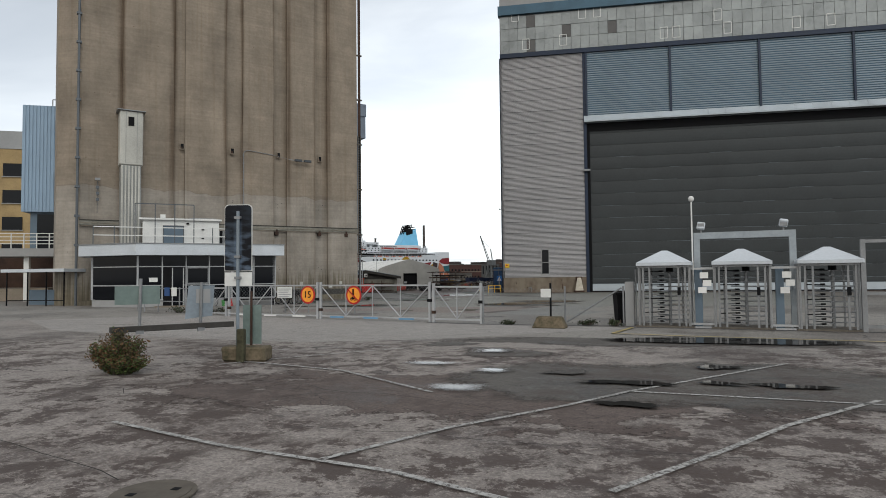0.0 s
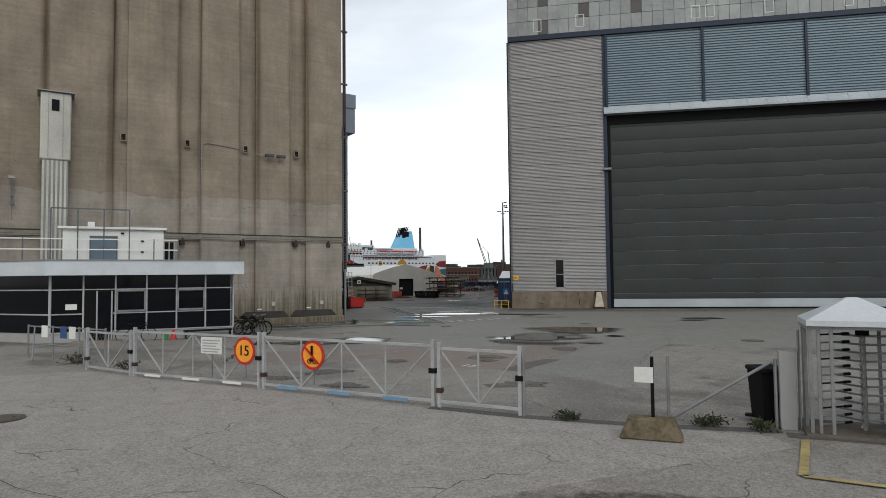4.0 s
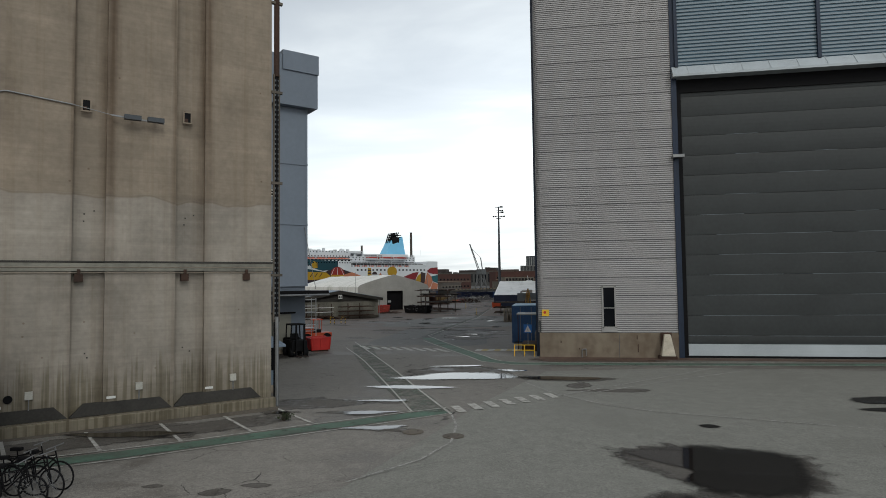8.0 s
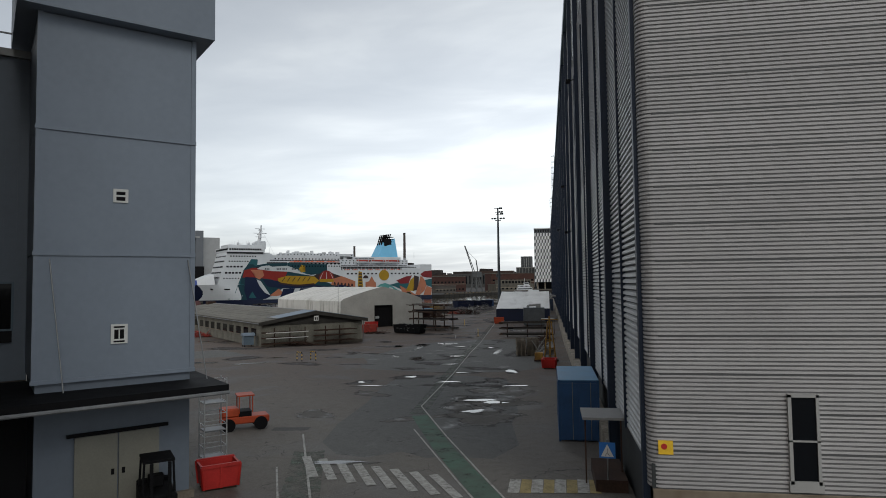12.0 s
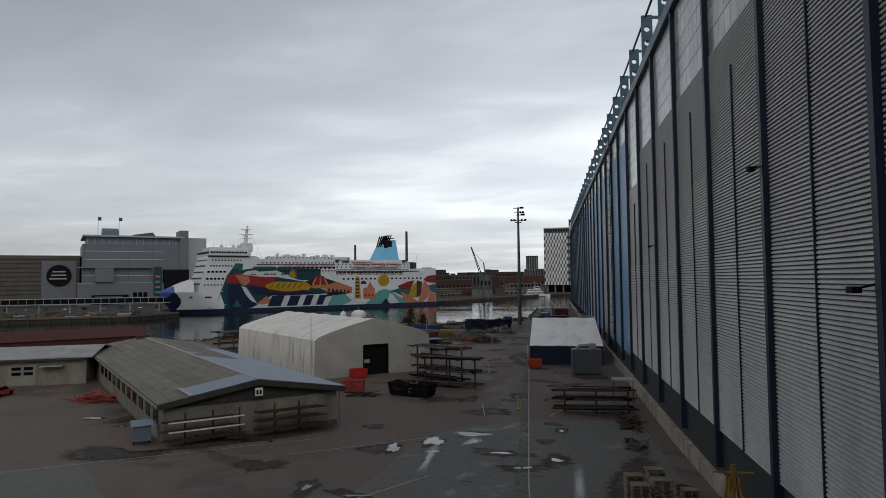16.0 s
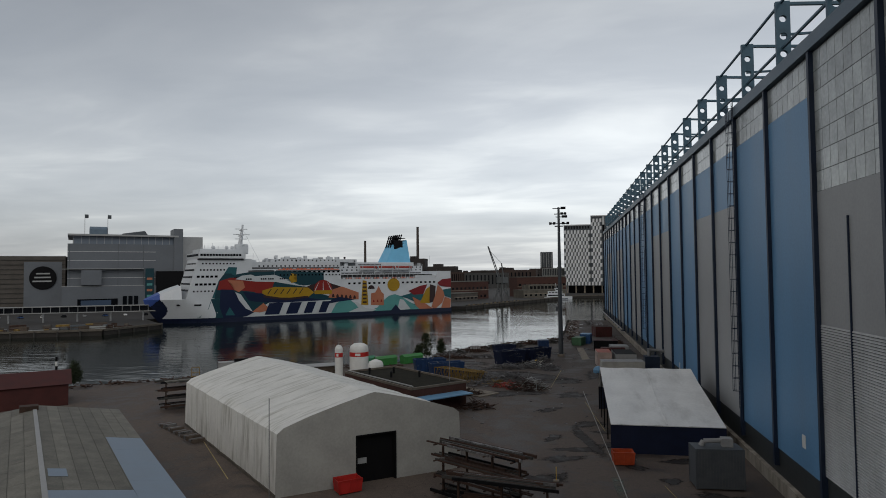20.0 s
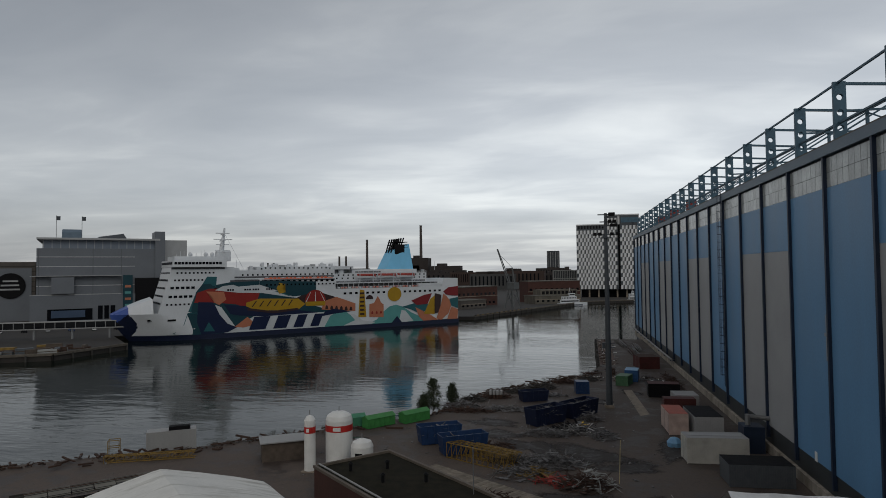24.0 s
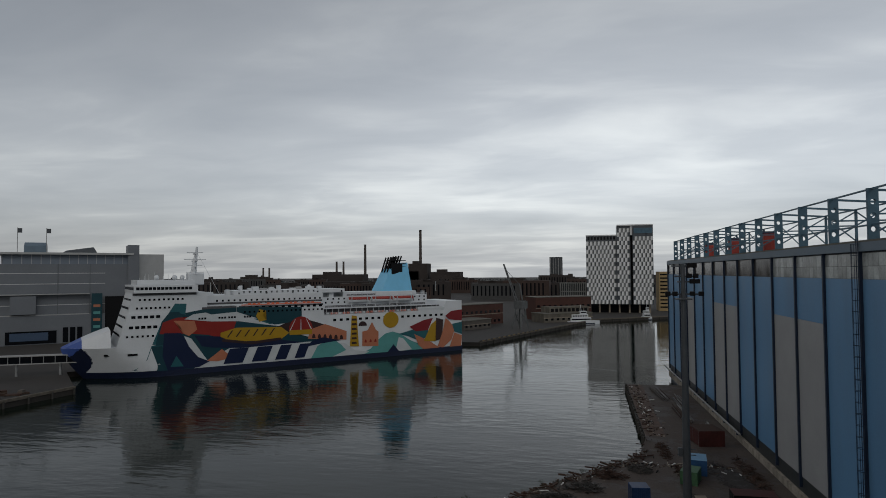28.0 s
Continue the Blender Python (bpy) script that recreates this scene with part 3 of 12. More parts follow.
M["patch_grey"] = asphalt("grey_asphalt_patch", (0.105, 0.105, 0.10), (0.08, 0.078, 0.075), 0.2, 0.56)
M["crack"] = mat("crack_dirt", (0.02, 0.018, 0.016), 0.9, var=0.4, scale=6.0)
M["rust_ground"] = mat("rust_stained_strip", (0.10, 0.065, 0.05), 0.8, var=0.5, scale=0.9, fine=9.0)
M["clad_sky"] = mat("sky_blue_sheet", (0.24, 0.33, 0.43), 0.5, var=0.12, scale=0.5)
M["brick_yellow"] = mat("yellow_brick", (0.36, 0.26, 0.13), 0.85, var=0.25, scale=0.6, fine=6.0)
M["door_pale"] = mat("beige_door_paint", (0.20, 0.195, 0.165), 0.55, var=0.15, scale=0.8)
M["scrap"] = mat("mixed_scrap_metal", (0.17, 0.165, 0.165), 0.55, 0.4, var=0.8, scale=1.6, fine=7.0, dark=(0.02, 0.017, 0.015))
M["cream"] = mat("cream_paint", (0.42, 0.41, 0.37), 0.6, var=0.25, scale=0.6)
M["pinkish"] = mat("faded_pink_paint", (0.44, 0.34, 0.30), 0.6, var=0.3, scale=0.8)
M["red_faded"] = mat("faded_red_paint", (0.34, 0.10, 0.07), 0.65, var=0.35, scale=0.7)
M["red_dull"] = mat("dull_red_paint", (0.28, 0.04, 0.03), 0.6, var=0.4, scale=1.0)
M["maroon"] = mat("maroon_paint", (0.06, 0.016, 0.014), 0.65, var=0.35, scale=0.6)
M["green_dark"] = mat("dark_green_paint", (0.05, 0.12, 0.06), 0.55, var=0.3)
M["green_pale"] = mat("turquoise_green_paint", (0.05, 0.19, 0.11), 0.5, var=0.25)
M["blue_pale"] = mat("pale_blue_paint", (0.13, 0.27, 0.42), 0.5, var=0.2)
M["wood_pale"] = mat("pale_pallet_wood", (0.20, 0.17, 0.135), 0.85, var=0.4, scale=1.5, obj=0.2)
M["wood_dark"] = mat("dark_stained_wood", (0.045, 0.042, 0.038), 0.8, var=0.4, scale=1.0)
M["wood_grey"] = mat("grey_brown_boards", (0.085, 0.075, 0.066), 0.8, var=0.25, scale=0.2)
M["ochre"] = mat("dirty_ochre_paint", (0.30, 0.17, 0.03), 0.6, var=0.5, scale=1.4, dark=(0.12, 0.06, 0.02))
M["yellow_dull"] = mat("dull_yellow_paint", (0.20, 0.125, 0.03), 0.65, var=0.45, scale=0.9)
M["roof_moss"] = mat("black_mossy_felt", (0.018, 0.016, 0.010), 0.95, var=0.6, scale=0.8, spec=0.1)
M["parapet"] = mat("worn_parapet_sheet", (0.12, 0.10, 0.08), 0.7, var=0.3, scale=0.8)
M["plaster_old"] = mat("stained_plaster", (0.19, 0.183, 0.155), 0.9, var=0.45, scale=0.5, fine=5.0, streak=0.4)
M["plaster_dim"] = mat("sooty_plaster", (0.115, 0.104, 0.085), 0.9, var=0.45, scale=0.3, fine=3.0, streak=0.4)
M["roof_felt_var"] = mat("patched_roof_sheet", (0.15, 0.142, 0.12), 0.8, var=0.35, scale=0.6, fine=6.0, obj=0.14)
M["sheet_paleblue"] = mat("pale_blue_roof_sheet", (0.165, 0.212, 0.268), 0.5, var=0.15, scale=0.5)
M["sheet_grey"] = mat("weathered_grey_sheet", (0.27, 0.275, 0.265), 0.65, var=0.3, scale=0.4)
M["membrane_shaded"] = mat("grey_shaded_membrane", (0.33, 0.325, 0.305), 0.65, var=0.18, scale=0.4, fine=4.0)
M["mast_dark"] = mat("dark_mast_steel", (0.055, 0.062, 0.070), 0.5, 0.2, var=0.2)
M["mast_grey"] = mat("dull_mast_steel", (0.10, 0.11, 0.12), 0.5, 0.3, var=0.2)
M["ship_white"] = mat("ship_white_paint", (0.52, 0.54, 0.56), 0.4, var=0.08, scale=0.15, fine=2.0, bump=0.0)
M["ship_blue"] = mat("ship_blue_paint", (0.04, 0.08, 0.28), 0.4, var=0.1, scale=0.2)
M["ship_orange"] = mat("ship_orange_paint", (0.62, 0.14, 0.07), 0.45, var=0.15, scale=0.4)
M["funnel_blue"] = mat("sky_blue_paint", (0.17, 0.47, 0.70), 0.4, var=0.1, scale=0.2)
M["funnel_blue_dark"] = mat("shaded_blue_paint", (0.10, 0.33, 0.55), 0.4, var=0.1, scale=0.2)
for nm, c_ in (("teal_dark", (0.012, 0.075, 0.10)), ("teal_mid", (0.03, 0.17, 0.20)), ("aqua", (0.16, 0.50, 0.48)), ("red", (0.40, 0.032, 0.024)), ("red_dark", (0.32, 0.022, 0.03)), ("peach", (0.72, 0.27, 0.15)), ("yellow", (0.62, 0.37, 0.02)), ("brown", (0.06, 0.03, 0.03)), ("navy", (0.008, 0.02, 0.075)), ("white", (0.70, 0.74, 0.76)), ("poster", (0.08, 0.13, 0.22))):
    M["mural_" + nm] = mat("hull_paint_" + nm, tuple((0.62 if nm == "white" else 0.5) * q for q in c_), 0.42, var=0.1, scale=0.25, fine=2.0, bump=0.0)
M["panel_grey"] = mat("grey_facade_panel", (0.122, 0.132, 0.147), 0.55, var=0.1, scale=0.1, fine=1.0)
M["hotel_white"] = mat("white_facade_panel", (0.58, 0.59, 0.60), 0.5, var=0.08, scale=0.2, obj=0.08)
M["hotel_grey"] = mat("grey_facade_glass", (0.05, 0.058, 0.068), 0.3, var=0.25, scale=0.2)
M["crane_dark"] = mat("weathered_crane_paint", (0.085, 0.09, 0.092), 0.6, var=0.3, scale=0.4)
M["chimney"] = mat("chimney_concrete", (0.065, 0.055, 0.05), 0.85, var=0.2, scale=0.05, fine=0.6)
M["tower_dark"] = mat("dark_tower_glass", (0.035, 0.04, 0.045), 0.35, var=0.2, scale=0.05)
M["city_dark"] = mat("dark_city_brick", (0.035, 0.029, 0.027), 0.85, var=0.3, scale=0.05, fine=0.5)
M["city_brown"] = mat("brown_city_brick", (0.048, 0.032, 0.027), 0.85, var=0.3, scale=0.05, fine=0.5)
M["city_grey"] = mat("grey_city_plaster", (0.055, 0.055, 0.055), 0.8, var=0.3, scale=0.05, fine=0.5)
M["damp"] = asphalt("wet_asphalt", (0.088, 0.080, 0.071), (0.052, 0.047, 0.042), 0.5, 0.5, 0.01, 0.8, 0.5, 0.6)
M["puddle"] = bpy.data.materials.new("puddle_water")
M["puddle"].use_nodes = True
pb_ = M["puddle"].node_tree.nodes["Principled BSDF"]
pb_.inputs["Base Color"].default_value = (0.014, 0.012, 0.011, 1)
pb_.inputs["Roughness"].default_value = 0.04
pb_.inputs["IOR"].default_value = 1.33


def thin_rim(m, start, end, rough):
    """Lets a sheet of water thin out unevenly towards its rim."""
    nt = m.node_tree
    N, L = nt.nodes.new, nt.links.new
    rim = N("ShaderNodeAttribute")
    rim.attribute_name = "rim"
    geo = N("ShaderNodeNewGeometry")
    nz = N("ShaderNodeTexNoise")
    nz.inputs["Scale"].default_value, nz.inputs["Detail"].default_value, nz.inputs["Roughness"].default_value = 1.6, 7.0, 0.65
    L(geo.outputs["Position"], nz.inputs["Vector"])
    off = N("ShaderNodeMath")
    off.operation = "MULTIPLY_ADD"
    off.inputs[1].default_value, off.inputs[2].default_value = rough, -0.5 * rough
    L(nz.outputs["Fac"], off.inputs[0])
    tot = N("ShaderNodeMath")
    tot.operation = "ADD"
    L(rim.outputs["Fac"], tot.inputs[0])
    L(off.outputs[0], tot.inputs[1])
    fade = N("ShaderNodeMapRange")
    fade.interpolation_type = "SMOOTHSTEP"
    fade.inputs["From Min"].default_value, fade.inputs["From Max"].default_value = start, end
    fade.inputs["To Min"].default_value, fade.inputs["To Max"].default_value = 1.0, 0.0
    L(tot.outputs[0], fade.inputs["Value"])
    L(fade.outputs[0], nt.nodes["Principled BSDF"].inputs["Alpha"])


def worn_off(m, start, end, scale):
    """Paint rubbed away in flakes."""
    nt = m.node_tree
    N, L = nt.nodes.new, nt.links.new
    geo = N("ShaderNodeNewGeometry")
    nz = N("ShaderNodeTexNoise")
    nz.inputs["Scale"].default_value, nz.inputs["Detail"].default_value, nz.inputs["Roughness"].default_value = scale, 6.0, 0.75
    L(geo.outputs["Position"], nz.inputs["Vector"])
    mr = N("ShaderNodeMapRange")
    mr.inputs["From Min"].default_value, mr.inputs["From Max"].default_value = start, end
    L(nz.outputs["Fac"], mr.inputs["Value"])
    L(mr.outputs[0], nt.nodes["Principled BSDF"].inputs["Alpha"])


M["line_worn"] = mat("worn_line_paint", (0.36, 0.352, 0.335), 0.8, var=0.35, scale=1.5, fine=14.0)
worn_off(M["line_worn"], 0.34, 0.54, 16.0)
worn_off(M["line_white"], 0.26, 0.44, 2.2)
worn_off(M["line_green_faint"], 0.42, 0.66, 1.3)
worn_off(M["line_green"], 0.22, 0.46, 1.6)
M["wet_film"] = M["puddle"].copy()
M["wet_film"].name = "thin_water_film"
wf_ = M["wet_film"].node_tree.nodes["Principled BSDF"]
wf_.inputs["Base Color"].default_value = (0.06, 0.052, 0.047, 1)
wf_.inputs["Roughness"].default_value = 0.2
thin_rim(M["puddle"], 0.70, 0.95, 0.35)
thin_rim(M["wet_film"], 0.1, 0.9, 0.35)
thin_rim(M["damp"], 0.66, 0.95, 0.75)
M["worn_apron"] = asphalt("dark_worn_asphalt", (0.098, 0.074, 0.064), (0.055, 0.041, 0.035), 0.6, 0.5, 0.008, 0.8, 0.6, 0.6)
thin_rim(M["worn_apron"], 0.46, 0.56, 1.5)
M["rust_dirt"] = asphalt("rusty_dirt", (0.075, 0.045, 0.032), (0.05, 0.03, 0.022), 0.5, 0.6)
thin_rim(M["rust_dirt"], 0.6, 0.98, 0.6)
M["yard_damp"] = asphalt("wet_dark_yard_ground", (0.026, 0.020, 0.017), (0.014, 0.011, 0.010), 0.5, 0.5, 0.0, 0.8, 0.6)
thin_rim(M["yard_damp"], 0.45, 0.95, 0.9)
M["ship_shade"] = mat("deck_shade_grey", (0.07, 0.07, 0.075), 0.6, var=0.3)
M["wedge_pale"] = mat("pale_cast_concrete", (0.46, 0.42, 0.35), 0.85, var=0.3, scale=1.5, bump=0.2)
M["galv_pale"] = mat("bright_galvanised_steel", (0.36, 0.365, 0.37), 0.45, 0.3, var=0.25, scale=2.0, fine=22.0, bump=0.06)
M["wood"] = mat("weathered_wood", (0.09, 0.07, 0.055), 0.85, var=0.4, scale=1.2, fine=14.0)

# harbour water
M["water"].use_nodes = True
nt = M["water"].node_tree
b = nt.nodes["Principled BSDF"]
b.inputs["Base Color"].default_value = (0.005, 0.009, 0.006, 1)
b.inputs["Roughness"].default_value = 0.05
b.inputs["IOR"].default_value = 1.33
b.inputs["Specular IOR Level"].default_value = 0.34
geo = nt.nodes.new("ShaderNodeNewGeometry")
mp = nt.nodes.new("ShaderNodeMapping")
mp.inputs["Rotation"].default_value = (0, 0, radians(12))
mp.inputs["Scale"].default_value = (0.35, 1.0, 1.0)
nt.links.new(geo.outputs["Position"], mp.inputs["Vector"])
wv = nt.nodes.new("ShaderNodeTexNoise")
wv.inputs["Scale"].default_value, wv.inputs["Detail"].default_value = 0.36, 5.0
nt.links.new(mp.outputs[0], wv.inputs["Vector"])
bp = nt.nodes.new("ShaderNodeBump")
bp.inputs["Strength"].default_value, bp.inputs["Distance"].default_value = 0.6, 0.27
calm = nt.nodes.new("ShaderNodeTexNoise")
calm.inputs["Scale"].default_value, calm.inputs["Detail"].default_value = 0.022, 3.0
nt.links.new(mp.outputs[0], calm.inputs["Vector"])
swell = nt.nodes.new("ShaderNodeMapRange")
swell.inputs["From Min"].default_value, swell.inputs["From Max"].default_value = 0.38, 0.62
swell.inputs["To Min"].default_value, swell.inputs["To Max"].default_value = 0.35, 1.0
nt.links.new(calm.outputs["Fac"], swell.inputs["Value"])
high = nt.nodes.new("ShaderNodeMath")
high.operation = "MULTIPLY"
nt.links.new(wv.outputs["Fac"], high.inputs[0])
nt.links.new(swell.outputs[0], high.inputs[1])
nt.links.new(high.outputs[0], bp.inputs["Height"])
nt.links.new(bp.outputs[0], b.inputs["Normal"])

# ---- ground, water ----
SHORE = [(-420, 60), (-300, 95), (-190, 138), (-120, 173), (-90, 191), (-57, 219), (-49, 243), (-38, 256), (-24, 272), (-20.8, 287), (-18.2, 358), (-17, 358.5)]


def shore_y(x):
    if x >= -17:
        return 358.5
    for (xa, ya), (xb, yb) in zip(SHORE, SHORE[1:]):
        if xa <= x <= xb:
            return ya + (yb - ya) * (x - xa) / (xb - xa)
    return 60


def ground_sheet():
    bm = B()
    xs = [-420, -300, -190, -120, -90, -75, -57, -49, -38, -30, -24, -20.8, -18.2, -17, 0, 40, 120, 500]
    ys = [-900, -300, -120, -53.5, -46, -40, -30, -20, 0, 20, 45, 60, 85]
    cols = []
    for x in xs:
        top = shore_y(x)
        col = [bm.verts.new((x, y if y < min(85, top) else min(85, top) - 0.001 * (12 - i), gz(min(y, top)))) for i, y in enumerate(ys)]
        for k in (0.25, 0.5, 0.75, 1.0):
            yy = min(85, top) + (top - min(85, top)) * k
            col.append(bm.verts.new((x, yy + k * 0.002, gz(yy))))
        col.append(bm.verts.new((x, top + 0.6, WATER - 3)))
        cols.append(col)
    for a, b in zip(cols, cols[1:]):
        for i in range(len(a) - 1):
            bm.faces.new((a[i], b[i], b[i + 1], a[i + 1]))
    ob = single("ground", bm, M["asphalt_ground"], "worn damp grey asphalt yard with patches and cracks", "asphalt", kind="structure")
    return ob


ground_sheet()
bm = B()
v = [bm.verts.new((x, y, WATER)) for x, y in ((-4500, 55), (4500, 55), (4500, 4800), (-4500, 4800))]
bm.faces.new(v)
single("water", bm, M["water"], "dark rippled harbour water", "water", kind="structure")

# ---- hall ----
HALL_W, HALL_L, WALL_TOP = 64.0, 383.0, 38.7
PIL = [93.5 + 12.05 * k for k in range(-7, 25)]


def ribbed(name, x0, x1, z0, z1, pitch, depth, material, parent, face="y", at=0.0, gap=None, share=0.26):
    """Horizontally ribbed sheet on a wall: one body with a stepped cut."""
    bm = B()
    prof = []
    n = max(1, int((z1 - z0) / pitch))
    p = (z1 - z0) / n
    for i in range(n):
        z = z0 + i * p
        prof += [(0, z), (0, z + share * p), (-depth, z + (share + 0.04) * p), (-depth * 0.92, z + (0.93 if share > 0.3 else 0.74) * p)]
    prof += [(0, z1)]
    a, b = [], []
    for d, z in prof:
        if face == "y":
            a.append(bm.verts.new((x0, at + d, z)))
            b.append(bm.verts.new((x1, at + d, z)))
        else:
            a.append(bm.verts.new((at + d, x1, z)))
            b.append(bm.verts.new((at + d, x0, z)))
    for i in range(len(prof) - 1):
        f = bm.faces.new((a[i], b[i], b[i + 1], a[i + 1]))
        # gap faces are coloured dark for the dark space behind the slats
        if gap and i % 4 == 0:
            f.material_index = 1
    me = bpy.data.meshes.new(name)
    bm.to_mesh(me)
    bm.free()
    if gap:
        me.materials.append(material)
        me.materials.append(gap)
    me.materials.append(material)
    ob = new(name, me)
    ob.parent = parent
    return ob


hall = thing("dock_hall", "huge shipyard dock hall with grey and blue cladding", "hall")
# body behind the cladding
bm = B()
box(bm, 0.25, HALL_W, 0.6, HALL_L, -7, WALL_TOP)
part("wall_body", bm, M["steel_navy"], hall)
# front: grey stair bay, lintel, louvres, door, top glazing
FX = [8.95, 17.3, 25.75, 34.2, 42.65, 51.1, HALL_W]


def ribbed_course(z0, n, pitch, out):
    """One course of ribbed sheet over the stair bay, turning the rounded corner to the side wall."""
    path = [(8.6, 0.0, 0.0, -1.0), (0.32, 0.0, 0.0, -1.0)]
    for i in range(1, 7):
        a = math.pi / 2 * i / 6
        path.append((0.32 - 0.32 * math.sin(a), 0.32 - 0.32 * math.cos(a), -math.sin(a), -math.cos(a)))
    path.append((0.0, 0.46, -1.0, 0.0))
    prof = []
    for i in range(n):
        z = z0 + i * pitch
        prof += [(0.0, z, 1), (0.0, z + 0.20 * pitch, 0), (0.035, z + 0.30 * pitch, 0), (0.035, z + 0.86 * pitch, 1)]
    prof += [(0.0, z0 + n * pitch - 0.002, 1)]
    bm = B()
    cols = [[bm.verts.new((x + nx * (d + out), y + ny * (d + out), z)) for d, z, _ in prof] for x, y, nx, ny in path]
    for a, b in zip(cols, cols[1:]):
        for i in range(len(prof) - 1):
            f = bm.faces.new((b[i], a[i], a[i + 1], b[i + 1]))
            # valley faces take a darker grey that stands in for the ribs' shade
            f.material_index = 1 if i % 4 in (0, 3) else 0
            f.smooth = False
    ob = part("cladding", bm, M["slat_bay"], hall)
    ob.data.materials.append(M["rib_shade"])
    return ob


rc_ = random.Random(12)
for i in range(20):
    ribbed_course(1.55 + 1.1725 * i, 9, 1.1725 / 9, rc_.uniform(0.0, 0.014))
    part("panel_joint", one(box, 0.34, 8.58, -0.05, -0.02, 1.55 + 1.1725 * i - 0.03, 1.55 + 1.1725 * i + 0.03), M["gap_dark"], hall)
bm = B()
box(bm, -0.16, 0.05, 0.46, 0.78, 0, 25.2)
part("corner_post", bm, M["steel_navy"], hall)
bm = B()
box(bm, 8.6, 8.92, -0.12, 0.5, 0.0, 25.2)
part("door_jamb", bm, M["steel_navy"], hall)
bm = B()
box(bm, 0.05, 8.6, -0.10, 0.4, -0.5, 1.55)
part("plinth", bm, M["plinth_stained"], hall, "stained concrete plinth", bevel=0.02)
part("plinth_joint", one(box, 5.0, 5.03, -0.106, -0.09, 0, 1.5), M["gap_dark"], hall)
for x, z0, z1 in ((6.15, 0.35, 0.85), (6.1, 1.15, 1.4), (1.4, 0.9, 1.05), (2.55, 0.5, 0.58)):
    part("rust_stain", one(box, x - 0.03, x + 0.03, -0.107, -0.09, z0, z1), M["rust"], hall)
for i, (a, b) in enumerate(zip(FX, FX[1:])):
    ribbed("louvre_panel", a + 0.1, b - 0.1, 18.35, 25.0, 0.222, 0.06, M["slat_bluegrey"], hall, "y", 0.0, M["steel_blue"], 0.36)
    bm = B()
    box(bm, a - 0.1, a + 0.1, -0.24, 0.3, 18.3, 25.2)
    part("mullion", bm, M["steel_navy"], hall)
bm = B()
extrude(bm, [(0.2, 17.58), (-0.6, 17.58), (-0.6, 17.72), (-0.1, 18.35), (0.2, 18.35)], 8.65, HALL_W)
part("lintel", bm, M["hood_sheet"], hall, "pale sheet-metal hood over the door")
for i in range(34):
    x = 9.6 + 1.6 * i
    part("hood_seam", one(bar, (x, -0.612, 17.72), (x, -0.10, 18.365), 0.04), M["hood_sheet"], hall)
# black bands round the door opening
part("door_black_band", one(box, 8.92, HALL_W, 0.22, 0.5, 16.75, 17.6), M["black"], hall)
part("door_black_band", one(box, 8.92, 9.22, 0.20, 0.5, 0.1, 16.75), M["black"], hall)
bm = B()
box(bm, 0, HALL_W, -0.3, 0.4, 25.0, 25.45)
part("beam", bm, M["steel_navy"], hall)
LEAF = 1.262
for i in range(14):
    z0, z1 = 0.1 + LEAF * i, 0.1 + LEAF * (i + 1)
    zb = z0 + (0.0 if i else 0.75)
    bow = 0.016 + 0.004 * max(0, i - 5)
    prof_ = [(0.6, zb)] + [(0.36 - bow * (1 - (2 * q - 1) ** 2) - 0.012 * q, zb + (z1 - 0.02 - zb) * q) for q in (0.0, 0.12, 0.3, 0.5, 0.7, 0.88, 1.0)] + [(0.6, z1 - 0.02)]
    bm = B()
    extrude(bm, prof_, 8.95, HALL_W)
    part("door_leaf", bm, M["door_dark"], hall)
rd_ = random.Random(31)
for i in range(1, 12):
    x = 9.3 + rd_.uniform(0, 2 + max(0, i - 7) * 3)
    while x < 44:
        L_ = rd_.uniform(3.0, 9.0) if i < 7 else rd_.uniform(1.0, 3.0)
        part("seam_bead", one(box, x, x + L_, 0.335, 0.350, 0.1 + LEAF * i - 0.018, 0.1 + LEAF * i - 0.004), M["sheet_greyblue"], hall)
        x += L_ + (rd_.uniform(0.3, 2.0) if i < 7 else rd_.uniform(3.0, 9.0))
bm = B()
box(bm, 8.95, HALL_W, 0.22, 0.5, 0.12, 0.84)
part("door_skirt", bm, M["hood_sheet"], hall)
part("door_foot", one(box, 8.95, HALL_W, 0.16, 0.5, -0.05, 0.13), M["black"], hall)
# glazing above the beam: three rows of panes
rng = random.Random(3)
pane_me = {}
for r in range(3):
    x = 0.1
    while x < 47:
        w = 0.93
        z0 = 25.5 + 1.33 * r
        if w not in pane_me:
            pane_me[w] = mesh(one(box, 0, w - 0.035, -0.1, 0, 0, 1.295), "pane", M["glaze_front"])
        if "dark" not in pane_me:
            pane_me["dark"] = mesh(one(box, 0, w - 0.05, -0.1, 0, 0, 1.26), "pane", M["glaze_dark"])
        ob = new("pane", pane_me["dark" if rng.random() < 0.035 else w])
        ob.parent = hall
        ob.location = (x, -0.08 - 0.015 * rng.random(), z0)
        x += w
bm = B()
box(bm, 0, HALL_W, -0.06, 0.3, 25.45, 29.6)
part("glazing_frame", bm, M["galv"], hall)
bm = B()
box(bm, -0.15, HALL_W, -0.45, 0.4, 29.6, 30.6)
part("fascia", bm, M["steel_blue"], hall)
bm = B()
box(bm, 0, HALL_W, -0.05, 0.5, 30.6, WALL_TOP)
part("upper_front", bm, M["clad_light"], hall)
